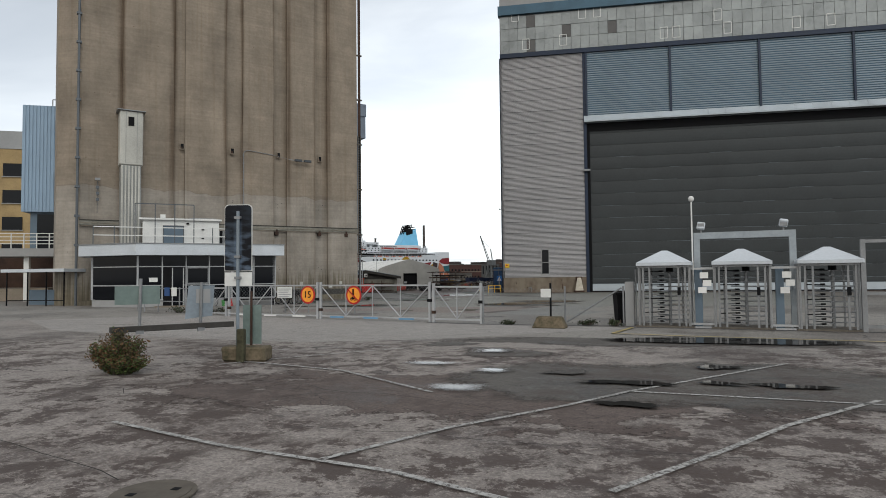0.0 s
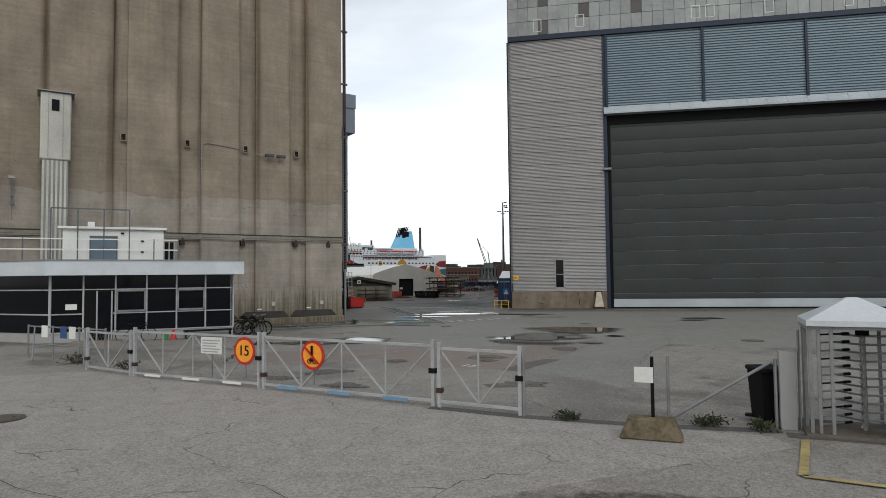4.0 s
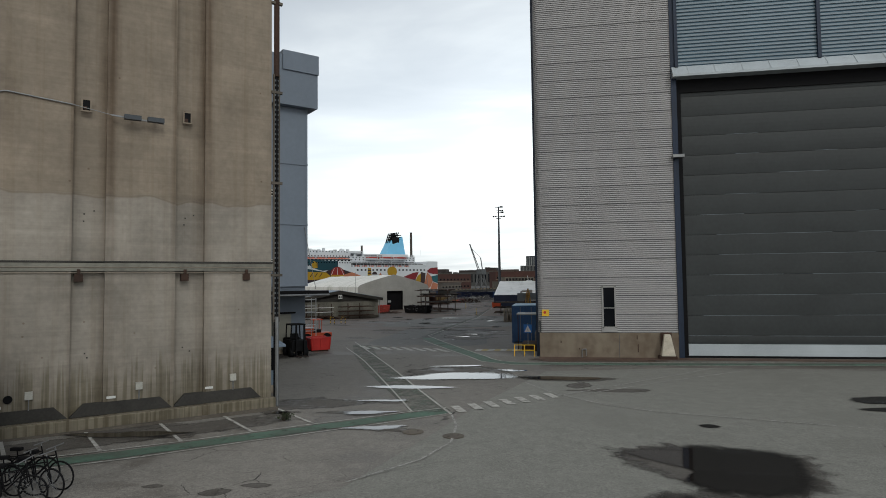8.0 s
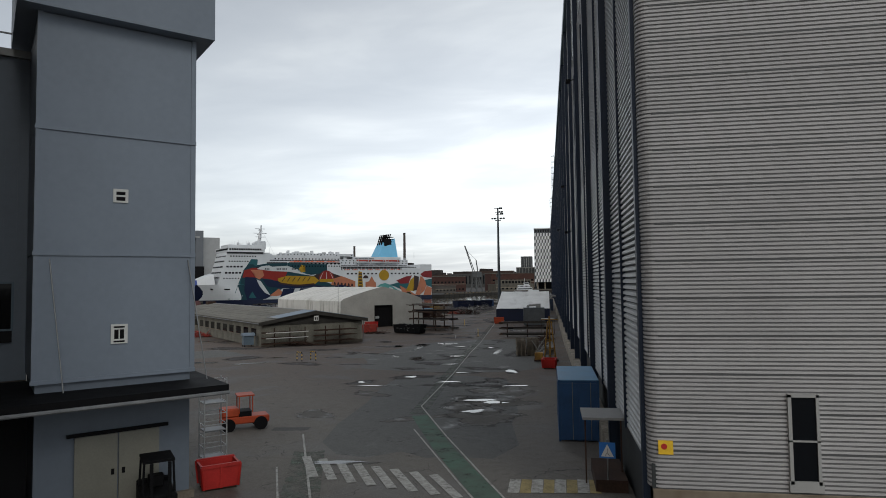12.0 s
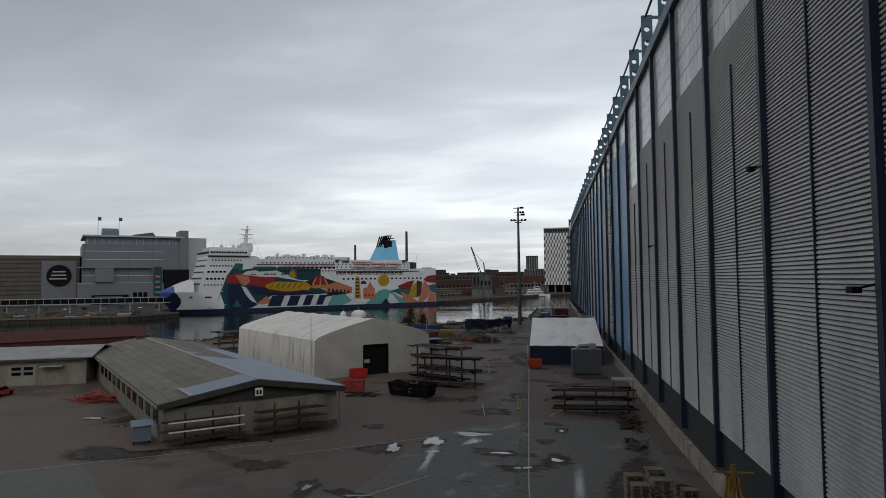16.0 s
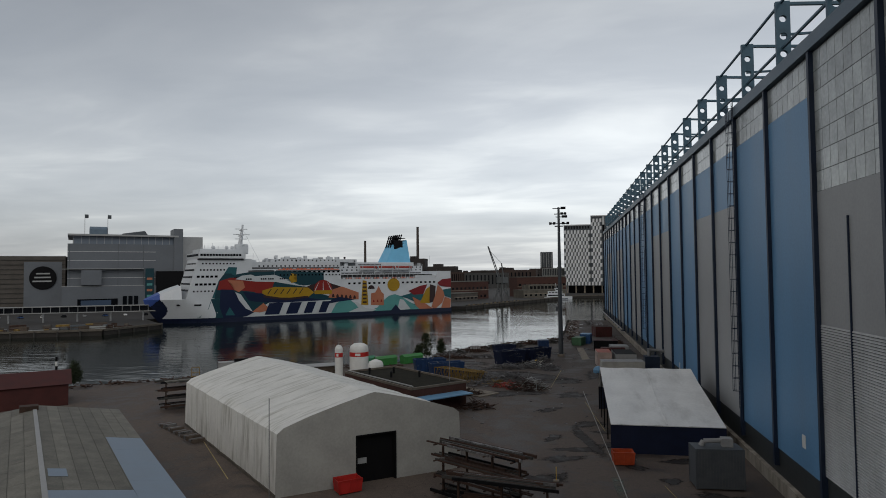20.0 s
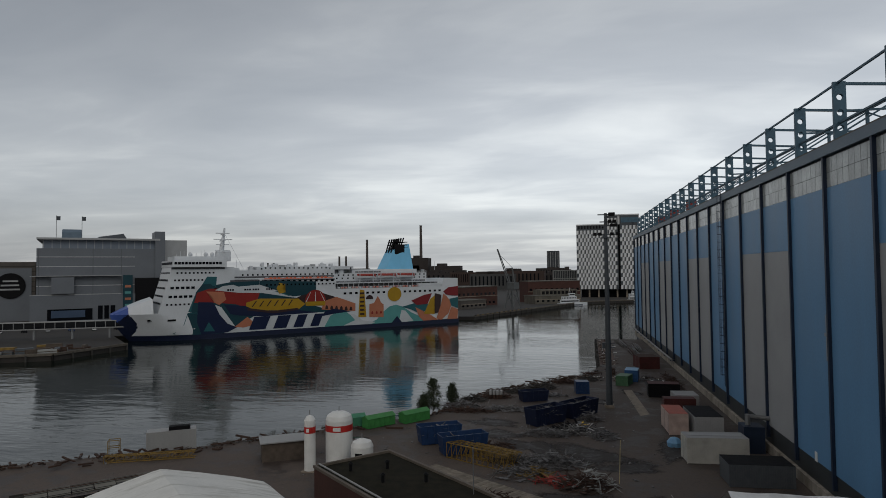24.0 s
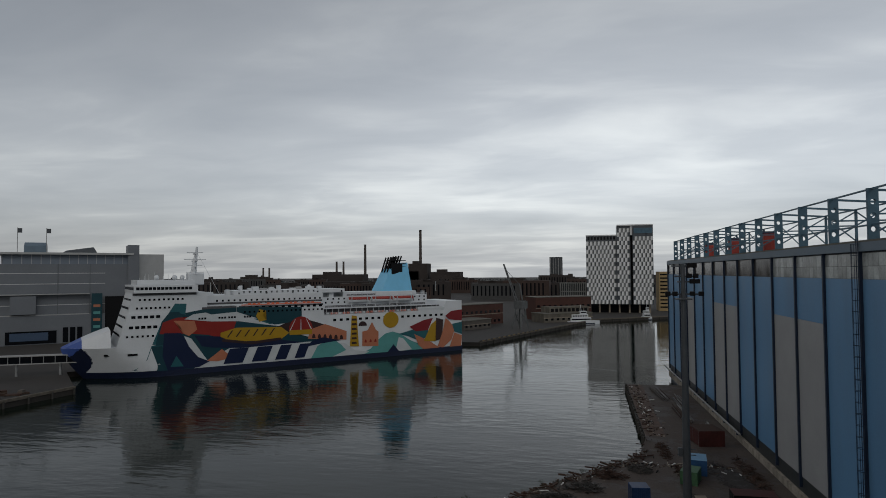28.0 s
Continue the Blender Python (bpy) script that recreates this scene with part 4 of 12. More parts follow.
for x, z in ((1.3, 28.9), (2.4, 25.75), (6.3, 25.9), (8.3, 28.6), (9.8, 28.6), (16.4, 25.8), (17.6, 25.8), (22.5, 25.8), (21.6, 27.2), (28.8, 25.8), (31.9, 25.8), (30.6, 28.6), (34.0, 28.6)):
    bm = B()
    for q in ((0, 0.06, 0, 1.2), (0.72, 0.78, 0, 1.2), (0, 0.78, 0, 0.06), (0, 0.78, 1.14, 1.2)):
        box(bm, x + q[0], x + q[1], -0.2, -0.08, z + q[2], z + q[3])
    part("vent_window", bm, M["white_paint"], hall)
# small tall window in the grey bay
win = thing("window_1", "narrow two-part window with pale frame", "window", kind="structure")
bm = B()
for q in ((4.0, 4.1, 1.85, 4.5), (4.78, 4.87, 1.85, 4.5), (4.0, 4.87, 4.42, 4.52), (4.0, 4.87, 3.1, 3.15), (3.97, 4.92, 1.62, 1.95)):
    box(bm, q[0], q[1], -0.14, 0.02, q[2], q[3])
part("window_frame", bm, M["clad_light"], win)
bm = B()
box(bm, 4.1, 4.78, -0.09, -0.02, 1.95, 4.45)
part("pane", bm, M["glass"], win)

# west side: bays between pilasters
edges = [0.0] + PIL + [HALL_L]
for i, (a, b) in enumerate(zip(edges, edges[1:])):
    k = i - 8
    if i:
        bm = B()
        box(bm, -0.42, 0.1, a - 0.22, a + 0.22, -0.3, 39.0)
        part("pilaster", bm, M["steel_navy"], hall)
    a2, b2 = a + (0.22 if i else 0.78), b - 0.22
    if b2 - a2 < 0.5:
        continue
    mid = (a2 + b2) / 2
    if k < 2:
        zt = 29.9 if k < 1 else 26.4
        zs = 21.1 if k % 3 == 1 and k < 0 else 15.1
        ribbed("slat_panel", a2, b2, 2.3, zs, 0.22, 0.10, M["slat_light"], hall, "x", -0.02, M["gap_dark"])
        if k < 1:
            ribbed("louvre_panel", a2, b2, zs, zt, 0.22, 0.09, M["louvre"], hall, "x", 0.0, M["gap_dark"])
        else:
            bm = B()
            box(bm, -0.05, 0.2, a2, b2, zs, zt)
            part("wall_panel", bm, M["clad_grey"], hall)
        bm = B()
        box(bm, -0.2, -0.02, mid - 0.045, mid + 0.045, 2.3, zt - 2.5)
        part("downpipe", bm, M["steel_navy"], hall)
    else:
        blue = ((k - 2) // 2) % 2 == 0
        zt = 35.0
        if blue:
            bm = B()
            box(bm, -0.05, 0.2, a2, b2, 1.5, zt)
            part("wall_panel", bm, M["clad_blue"], hall)
        else:
            bm = B()
            box(bm, -0.05, 0.2, a2, b2, 28.0, zt)
            part("wall_panel", bm, M["clad_blue"], hall)
            bm = B()
            box(bm, -0.05, 0.2, a2, b2, 1.5, 27.98)
            part("wall_panel", bm, M["clad_grey"], hall)
    # strip of panes up to the eaves
    bm = B()
    box(bm, 0.02, 0.25, a2, b2, zt, 38.6)
    part("glazing_frame", bm, M["gap_dark"], hall)
    n = 8
    rows = max(2, round((38.5 - zt) / 1.75))
    pw, ph = (b2 - a2) / n, (38.5 - zt) / rows
    if k < 14:
        key = ("w", round(pw, 2), round(ph, 2))
        if key not in pane_me:
            pane_me[key] = mesh(one(box, -0.03, 0.02, 0.03, pw - 0.03, 0.03, ph - 0.03), "pane", M["glaze_milky"])
        for c in range(n):
            for r in range(rows):
                ob = new("pane", pane_me[key])
                ob.parent = hall
                ob.location = (0, a2 + c * pw, zt + r * ph)
    else:
        # far panes: dark glass with a brown reflection put into its colour
        bm = B()
        for c in range(n):
            box(bm, -0.03, 0.02, a2 + c * pw + 0.03, a2 + (c + 1) * pw - 0.03, zt + 0.03, 38.5)
        part("pane", bm, M["glaze_dark"], hall)
    # dark foot band and concrete plinth in front of it
    bm = B()
    box(bm, 0.05, 0.2, a, b, gz(mid) - 0.2, 2.3)
    part("foot_band", bm, M["door_dark"], hall)
    if a > 8:
        bm = B()
        box(bm, -0.55, 0.0, a, b - 0.03, gz(a) - 0.6, gz(b) + 1.35)
        part("plinth", bm, M["plinth_pale"], hall)
bm = B()
box(bm, -0.5, 0.6, 0, HALL_L, 38.7, 39.9)
part("eave_band", bm, M["clad_bluegrey"], hall)
bm = B()
box(bm, -0.2, HALL_W, 0, HALL_L, 39.9, 40.2)
part("roof", bm, M["roof_felt"], hall)
# frames above the roof
def holed_post(bm, x0, x1, y0, y1, z0, z1, holes, r):
    """An upright plated post pierced by round holes."""
    cx, n = (x0 + x1) / 2, 16
    cuts = [z0] + [(a + b) / 2 for a, b in zip(holes, holes[1:])] + [z1]
    for zc, za, zb in zip(holes, cuts, cuts[1:]):
        faces = []
        for y in (y0, y1):
            rim, edge = [], []
            for i in range(n):
                t = 2 * math.pi * i / n
                c, q = math.cos(t), math.sin(t)
                k = min((x1 - cx) / max(1e-6, abs(c)), ((zb - zc) if q > 0 else (zc - za)) / max(1e-6, abs(q)))
                rim.append(bm.verts.new((cx + r * c, y, zc + r * q)))
                edge.append(bm.verts.new((cx + k * c, y, zc + k * q)))
            # square the four corners
            for sx, sz in ((1, zb), (-1, zb), (-1, za), (1, za)):
                j = min(range(n), key=lambda i: (edge[i].co.x - (cx + sx * (x1 - cx))) ** 2 + (edge[i].co.z - sz) ** 2)
                edge[j].co.x, edge[j].co.z = cx + sx * (x1 - cx), sz
            for i in range(n):
                j = (i + 1) % n
                bm.faces.new((rim[i], rim[j], edge[j], edge[i]))
            faces.append((rim, edge))
        for i in range(n):
            j = (i + 1) % n
            for m_ in (0, 1):
                bm.faces.new((faces[0][m_][i], faces[0][m_][j], faces[1][m_][j], faces[1][m_][i]))


POSTS = [126.9 + 12.2 * k for k in range(-10, 21)]
for i, y in enumerate(POSTS):
    bm = B()
    holed_post(bm, 0.15, 1.5, y - 0.2, y + 0.2, 40.0, 47.0, (41.6, 43.4, 45.2), 0.36)
    part("roof_post", bm, M["steel_blue"], hall)
    bm = B()
    bar(bm, (0.7, y, 46.8), (9.0, y, 46.2), 0.3)
    bar(bm, (0.7, y, 43.6), (9.0, y, 43.6), 0.22)
    bar(bm, (0.9, y, 41.0), (9.0, y, 46.0), 0.2)
    bar(bm, (9.0, y, 40.0), (9.0, y, 46.4), 0.35)
    part("cross_beam", bm, M["steel_blue"], hall)
    if i:
        for z in (46.9, 42.2):
            part("rail", one(bar, (0.7, POSTS[i - 1], z), (0.7, y, z), 0.22), M["steel_blue"], hall)
        part("rail", one(bar, (9.0, POSTS[i - 1], 46.3), (9.0, y, 46.3), 0.22), M["steel_blue"], hall)
        part("brace", one(bar, (9.0, POSTS[i - 1], 41.0), (9.0, y, 46.0), 0.16), M["steel_blue"], hall)
# red machinery on the roof behind the posts
for y in (279, 306, 333):
    ru = thing("roof_winch", "red steel winch housing on the hall roof", "machine", pose(4.2, y, 39.9))
    part("frame", one(box, -1.4, 1.4, -1.9, 1.9, 0.0, 0.5), M["steel_navy"], ru)
    part("housing", one(box, -1.1, 1.1, -1.5, 1.5, 0.5, 4.2), M["red_dull"], ru, bevel=0.08)
    part("drum", one(bar, (-1.3, 0, 4.4), (1.3, 0, 4.4), 0.8, sides=14), M["steel_navy"], ru)
# caged ladders on the side wall
for y in (140.6, 225.6):
    lad = part("ladder", one(bar, (-0.62, y, 3.0), (-0.62, y, 40.5), 0.08), M["steel_navy"], hall)
    part("stringer", one(bar, (-0.62, y + 0.55, 3.0), (-0.62, y + 0.55, 40.5), 0.08), M["steel_navy"], lad)
    bm = B()
    for j in range(62):
        bar(bm, (-0.62, y, 3.4 + 0.6 * j), (-0.62, y + 0.55, 3.4 + 0.6 * j), 0.04)
    part("rungs", bm, M["mast_grey"], lad)
    bm = B()
    for j in range(24):
        z = 5.2 + 1.5 * j
        hoop = [(-0.62, y - 0.1), (-1.15, y - 0.1), (-1.4, y + 0.27), (-1.15, y + 0.65), (-0.62, y + 0.65)]
        for p, q in zip(hoop, hoop[1:]):
            bar(bm, (*p, z), (*q, z), 0.06)
    for q in ((-1.15, y - 0.1), (-1.4, y + 0.27), (-1.15, y + 0.65)):
        bar(bm, (*q, 5.2), (*q, 39.7), 0.05)
    part("cage", bm, M["steel_navy"], lad)
# long pipe on brackets along the foot of the far bays
part("wall_pipe", one(bar, (-1.1, 284.0, -0.15), (-1.1, 388.0, -0.15), 0.5, sides=10), M["sheet_grey"], hall)
for i in range(9):
    part("pipe_bracket", one(box, -1.3, 0.1, 286 + 11.6 * i, 286.25 + 11.6 * i, -0.75, -0.4), M["steel_navy"], hall)
# pale scrapes on the cladding
for y, z0, z1 in ((179.2, 14.5, 20.0), (179.6, 17.4, 17.8)):
    part("scrape", one(box, -0.062, -0.05, y - (0.12 if z1 - z0 > 2 else 0.4), y + 0.12, z0, z1), M["clad_light"], hall)

# ---- silo ----
SILO = pose(-10.05, -17.8, 0, 0, 0, YAW)   # local x runs back along the front from the corner (negative), y into the building
silo = thing("grain_silo", "tall weathered concrete grain silo with brown streaks", "silo", SILO)
prof = [0.0, -2.55, -3.58, -5.86, -6.87, -9.18, -10.39, -13.2, -13.95, -17.18, -19.6]
bm = B()
steps = [(0.0, 0.0)]
for i, (a, b) in enumerate(zip(prof, prof[1:])):
    d = 0.0 if i % 2 == 0 else 0.22
    steps += [(a, d), (b, d)]
pts = [(0.0, 0.0)]
for p in steps[1:]:
    if p != pts[-1]:
        pts.append(p)
pts += [(-20.9, 1.3), (-20.9, 24.0), (0.0, 24.0)]
lo = [bm.verts.new((x, y, -0.3)) for x, y in pts]
levels = [5.6, 8.4, 12.5, 17.0, 22.0, 28.0, 36.0, 60.0]
prev = lo
for z in levels:
    cur = [bm.verts.new((x, y, z)) for x, y in pts]
    for i in range(len(pts)):
        j = (i + 1) % len(pts)
        bm.faces.new((prev[i], prev[j], cur[j], cur[i]))
    prev = cur
bm.faces.new(prev)
part("wall", bm, M["concrete_silo"], silo)
bm = B()
box(bm, -19.6, 0.06, -0.05, 0.3, 5.42, 5.70)
part("string_course", bm, M["plaster_old"], silo, "weathered ledge round the silo")
part("ledge_line", one(box, -19.6, 0.07, -0.075, 0.3, 5.72, 5.77), M["wood_dark"], silo)
for x in (-3.2, -6.5, -9.95, -13.4):
    bm = B()
    box(bm, x - 0.11, x + 0.11, -0.012, 0.05, 10.98, 11.34)
    v_ = part("vent", bm, M["black"], silo)
    for q in ((-0.16, -0.11, 10.93, 11.39), (0.11, 0.16, 10.93, 11.39), (-0.11, 0.11, 11.34, 11.39), (-0.11, 0.11, 10.93, 10.98)):
        part("vent_frame", one(box, x + q[0], x + q[1], -0.03, 0.05, q[2], q[3]), M["concrete_silo"], v_)
    part("vent_grille", one(box, x - 0.09, x + 0.02, -0.02, 0.05, 11.0, 11.12), M["rust"], v_)
for x in (-1.0, -3.25, -6.65, -10.2):
    bm = B()
    box(bm, x - 0.13, x + 0.13, -0.08, 0.25, 5.06, 5.32)
    box(bm, x - 0.05, x + 0.05, -0.10, 0.0, 5.32, 5.48)
    part("vent", bm, M["rust"], silo, "rusty recessed vent")
rh_ = random.Random(8)
for x in (-3.1, -6.4, -9.85):
    for k in range(5):
        z = (7.4, 7.52, 7.15, 2.45, 2.6)[k]
        dx = rh_.uniform(-0.2, 0.2)
        part("form_hole", one(box, x + dx - 0.022, x + dx + 0.022, 0.19, 0.23, z - 0.022, z + 0.022), M["wood_dark"], silo)
# pale ventilation shaft in front
bm = B()
box(bm, -17.4, -16.0, -1.0, 0.2, 9.4, 13.0)
part("shaft_head", bm, M["cream"], silo, bevel=0.05)
bm = B()
extrude(bm, [(-1.15, 13.0), (0.2, 13.0), (0.2, 13.05), (-0.45, 13.22), (-1.15, 13.05)], -17.55, -15.85)
part("shaft_cap", bm, M["galv"], silo)
for q in ((-17.05, -17.02), (-16.38, -16.35)):
    part("shaft_seam", one(box, q[0], q[1], -1.015, -0.99, 9.5, 12.95), M["sheet_grey"], silo)
bm = B()
box(bm, -17.3, -16.1, -0.9, 0.2, 4.0, 9.4)
part("shaft", bm, M["sheet_grey"], silo, "pale ribbed shaft")
for i in range(6):
    part("shaft_rib", one(box, -17.28 + 0.2 * i, -17.18 + 0.2 * i, -0.96, -0.88, 4.0, 9.35), M["cream"], silo)
bm = B()
box(bm, -16.9, -16.55, -1.04, -0.98, 12.0, 12.6)
part("vent", bm, M["black"], silo)

# ---- tower beside the silo ----
TOW = pose(-16.65, 2.0, 0, 0, 0, 45.5)
tower = thing("lift_tower", "slate-grey sheet-clad conveyor tower", "tower", TOW)
for z0, z1 in ((4.7, 9.2), (9.2, 13.6), (13.6, 17.7)):
    bm = B()
    box(bm, -5.25, 0, 0, 5.0, z0 + 0.03, z1 - 0.03)
    part("wall_panel", bm, M["tower_face"], tower)
# core wall below the panels is darker: the canopy's shade in its colour
bm = B()
box(bm, -5.15, -0.1, 0.1, 4.9, -0.3, 17.8)
part("core", bm, M["tower_grey"], tower)
bm = B()
box(bm, -5.9, 0.6, -0.6, 5.6, 17.7, 21.3)
part("head", bm, M["tower_face"], tower)
bm = B()
box(bm, -2.1, 0.64, -0.72, 5.7, 20.2, 21.6)
part("hood", bm, M["tower_face"], tower)
bm = B()
box(bm, -14.0, 0.7, -2.2, 4.0, 4.1, 4.4)
part("canopy", bm, M["black"], tower, "dark flat canopy")
bm = B()
box(bm, -20.0, -5.2, 4.4, 14, 4.4, 17.2)
part("rear_building", bm, M["tower_grey"], tower)
for z0, z1 in ((-0.3, 0.4), (3.9, 4.4)):
    part("bay_edge", one(box, -20.0, -5.2, 4.45, 4.9, z0, z1), M["concrete_dark"], tower)
# rear and side are black, giving the shade inside the bay by colour
part("bay_rear", one(box, -20.0, -5.2, 13.6, 14, -0.3, 4.4), M["black"], tower, "black rear wall standing in for the bay's inner shade")
part("bay_side", one(box, -20.3, -20.0, 4.4, 14, -0.3, 17.2), M["black"], tower)
for x0, x1, z0 in ((-8.6, -6.98, 6.75), (-6.46, -5.74, 6.43), (-11.6, -9.6, 6.75)):
    w_ = part("window", one(box, x0, x1, 4.30, 4.42, z0, 8.19), M["glass"], tower)
    for q in ((x0 - 0.08, x0, z0 - 0.08, 8.27), (x1, x1 + 0.08, z0 - 0.08, 8.27), (x0, x1, 8.19, 8.27), (x0, x1, z0 - 0.08, z0)):
        part("window_frame", one(box, q[0], q[1], 4.26, 4.42, q[2], q[3]), M["clad_bluegrey"], w_)
for i in range(34):
    x = -19.8 + 0.43 * i
    part("seam", one(box, x, x + 0.06, 4.34, 4.41, 8.5, 17.1), M["tower_grey"], tower)

# ---- small builders ----
def ring(bm, c, R, r, axis="y", n=20, k=5):
    """A thin hoop round c; axis: the way through its hole."""
    rows_ = []
    for i in range(n):
        t = 2 * math.pi * i / n
        row = []
        for j in range(k):
            q = 2 * math.pi * j / k
            a, h = R + r * math.cos(q), r * math.sin(q)
            p = (a * math.cos(t), h, a * math.sin(t)) if axis == "y" else (h, a * math.cos(t), a * math.sin(t)) if axis == "x" else (a * math.cos(t), a * math.sin(t), h)
            row.append(bm.verts.new(Vector(c) + Vector(p)))
        rows_.append(row)
    for i in range(n):
        a, b = rows_[i], rows_[(i + 1) % n]
        for j in range(k):
            bm.faces.new((a[j], b[j], b[(j + 1) % k], a[(j + 1) % k]))


def disc(bm, c, R, d, axis="y", n=28):
    """A flat round plate of thickness d, facing -axis."""
    f = []
    for o in (0, d):
        row = []
        for i in range(n):
            t = 2 * math.pi * i / n
            p = (R * math.cos(t), o, R * math.sin(t)) if axis == "y" else (R * math.cos(t), R * math.sin(t), o)
            row.append(bm.verts.new(Vector(c) + Vector(p)))
        f.append(row)
    bm.faces.new(f[0])
    bm.faces.new(f[1][::-1])
    for i in range(n):
        j = (i + 1) % n
        bm.faces.new((f[0][i], f[1][i], f[1][j], f[0][j]))


def words(text, size, material, parent, m, name="lettering"):
    cu = bpy.data.curves.new(name, "FONT")
    cu.body, cu.size, cu.align_x, cu.align_y, cu.extrude = text, size, "CENTER", "CENTER", 0.004
    cu.materials.append(material)
    ob = new(name, cu)
    ob.parent = parent
    ob.matrix_local = m
    return ob


BREAKS = (-46, -40, -20, 0, 20, 45, 60, 85)


def stripe(pts, w, material, label, category="road marking", lift=None):
    """Paint along a line of ground points, laid on the ground's slopes; each colour in a coat of its own."""
    if lift is None:
        lift = 0.016 if material is M["line_green"] else 0.020 if material is M["line_green_faint"] else 0.024
    bm = B()
    pp = []
    for (xa, ya), (xb, yb) in zip(pts, pts[1:]):
        ts = sorted({0.0, 1.0, *[(q - ya) / (yb - ya) for q in BREAKS if abs(yb - ya) > 1e-6 and 0 < (q - ya) / (yb - ya) < 1]})
        pp += [(xa + (xb - xa) * t, ya + (yb - ya) * t) for t in ts[:-1]]
    pp.append(pts[-1])
    row = []
    for i, (x, y) in enumerate(pp):
        a, b = pp[max(0, i - 1)], pp[min(len(pp) - 1, i + 1)]
        d = Vector((b[0] - a[0], b[1] - a[1])).normalized()
        nx, ny = -d.y * w / 2, d.x * w / 2
        row.append((bm.verts.new((x + nx, y + ny, gz(y + ny) + lift)), bm.verts.new((x - nx, y - ny, gz(y - ny) + lift))))
    for a, b in zip(row, row[1:]):
        bm.faces.new((a[0], a[1], b[1], b[0]))
    return single("road_marking", bm, material, label, category, kind="structure")


WATER_COAT, DAMP_COAT = iter(range(100000)), iter(range(100000))


def spread(outline, material, name, label, category, lift):
    """A thin sheet on the ground inside an outline; "rim" runs from 0 in its middle to 1 at its edge."""
    cx = sum(p[0] for p in outline) / len(outline)
    cy = sum(p[1] for p in outline) / len(outline)
    bm = B()
    layer = bm.verts.layers.float.new("rim")
    mid = bm.verts.new((cx, cy, gz(cy) + lift))
    mid[layer] = 0.0
    rows_ = []
    for f in (0.35, 0.65, 0.85, 1.0):
        row = []
        for x, y in outline:
            X, Y = cx + (x - cx) * f, cy + (y - cy) * f
            v = bm.verts.new((X, Y, gz(Y) + lift))
            v[layer] = f
            row.append(v)
        rows_.append(row)
    n = len(outline)
    for k in range(n):
        bm.faces.new((mid, rows_[0][k], rows_[0][(k + 1) % n]))
        for p, q in zip(rows_, rows_[1:]):
            bm.faces.new((p[k], q[k], q[(k + 1) % n], p[(k + 1) % n]))
    return single(name, bm, material, label, category, kind="structure")


def rounded(pts, seed, steps=8, rough=0.02):
    """A closed, softly curved outline through points, with a little unevenness."""
    r = random.Random(seed)
    out = []
    n = len(pts)
    for i in range(n):
        p0, p1, p2, p3 = (Vector(pts[(i + k) % n]) for k in (-1, 0, 1, 2))
        for s in range(steps):
            t = s / steps
            v = 0.5 * (2 * p1 + (p2 - p0) * t + (2 * p0 - 5 * p1 + 4 * p2 - p3) * t * t + (3 * p1 - p0 - 3 * p2 + p3) * t ** 3)
            out.append((v.x + r.uniform(-rough, rough), v.y + r.uniform(-rough, rough)))
    return out


def puddle(x, y, rx, ry, seed, rot=0.0, wet=False):
    r = random.Random(seed)
    ph = [r.uniform(0, 6.28) for _ in range(5)]
    out = []
    n = 84
    for i in range(n):
        t = 2 * math.pi * i / n
        k = 1 + 0.20 * math.sin(2 * t + ph[0]) + 0.16 * math.sin(3 * t + ph[1]) + 0.11 * math.sin(5 * t + ph[2]) + 0.06 * math.sin(9 * t + ph[3]) + 0.03 * math.sin(17 * t + ph[4])
        a, b = 1.08 * rx * k * math.cos(t), 1.08 * ry * k * math.sin(t)
        c, s = math.cos(radians(rot)), math.sin(radians(rot))
        out.append((x + a * c - b * s, y + a * s + b * c))
    if wet:
        return damp_sheet(out)
    return water_sheet(out)


def water_sheet(out):
    return spread(out, M["puddle"], "puddle", "shallow rain puddle on the asphalt", "puddle", 0.030 + 0.0015 * (next(WATER_COAT) % 6))


def damp_sheet(out):
    return spread(out, M["damp"] if out[0][1] < 30 else M["yard_damp"], "damp_patch", "dark wet asphalt round a puddle", "damp patch", 0.004 + 0.0014 * (next(DAMP_COAT) % 8))


def leaves(bm, r, n, c, size, sq=1.0, up=0.6):
    """n small leaves in an uneven clump round c."""
    for _ in range(n):
        d = Vector((r.gauss(0, 1), r.gauss(0, 1), r.gauss(0, up)))
        p = Vector(c) + Vector((d.x * sq, d.y * sq, d.z))
        a = Vector((r.uniform(-1, 1), r.uniform(-1, 1), r.uniform(-0.6, 1))).normalized() * size * r.uniform(0.6, 1.3)
        b = a.cross(Vector((r.uniform(-1, 1), r.uniform(-1, 1), r.uniform(-1, 1)))).normalized() * size * 0.45
        bm.faces.new([bm.verts.new(q) for q in (p - a, p + b, p + a, p - b)])


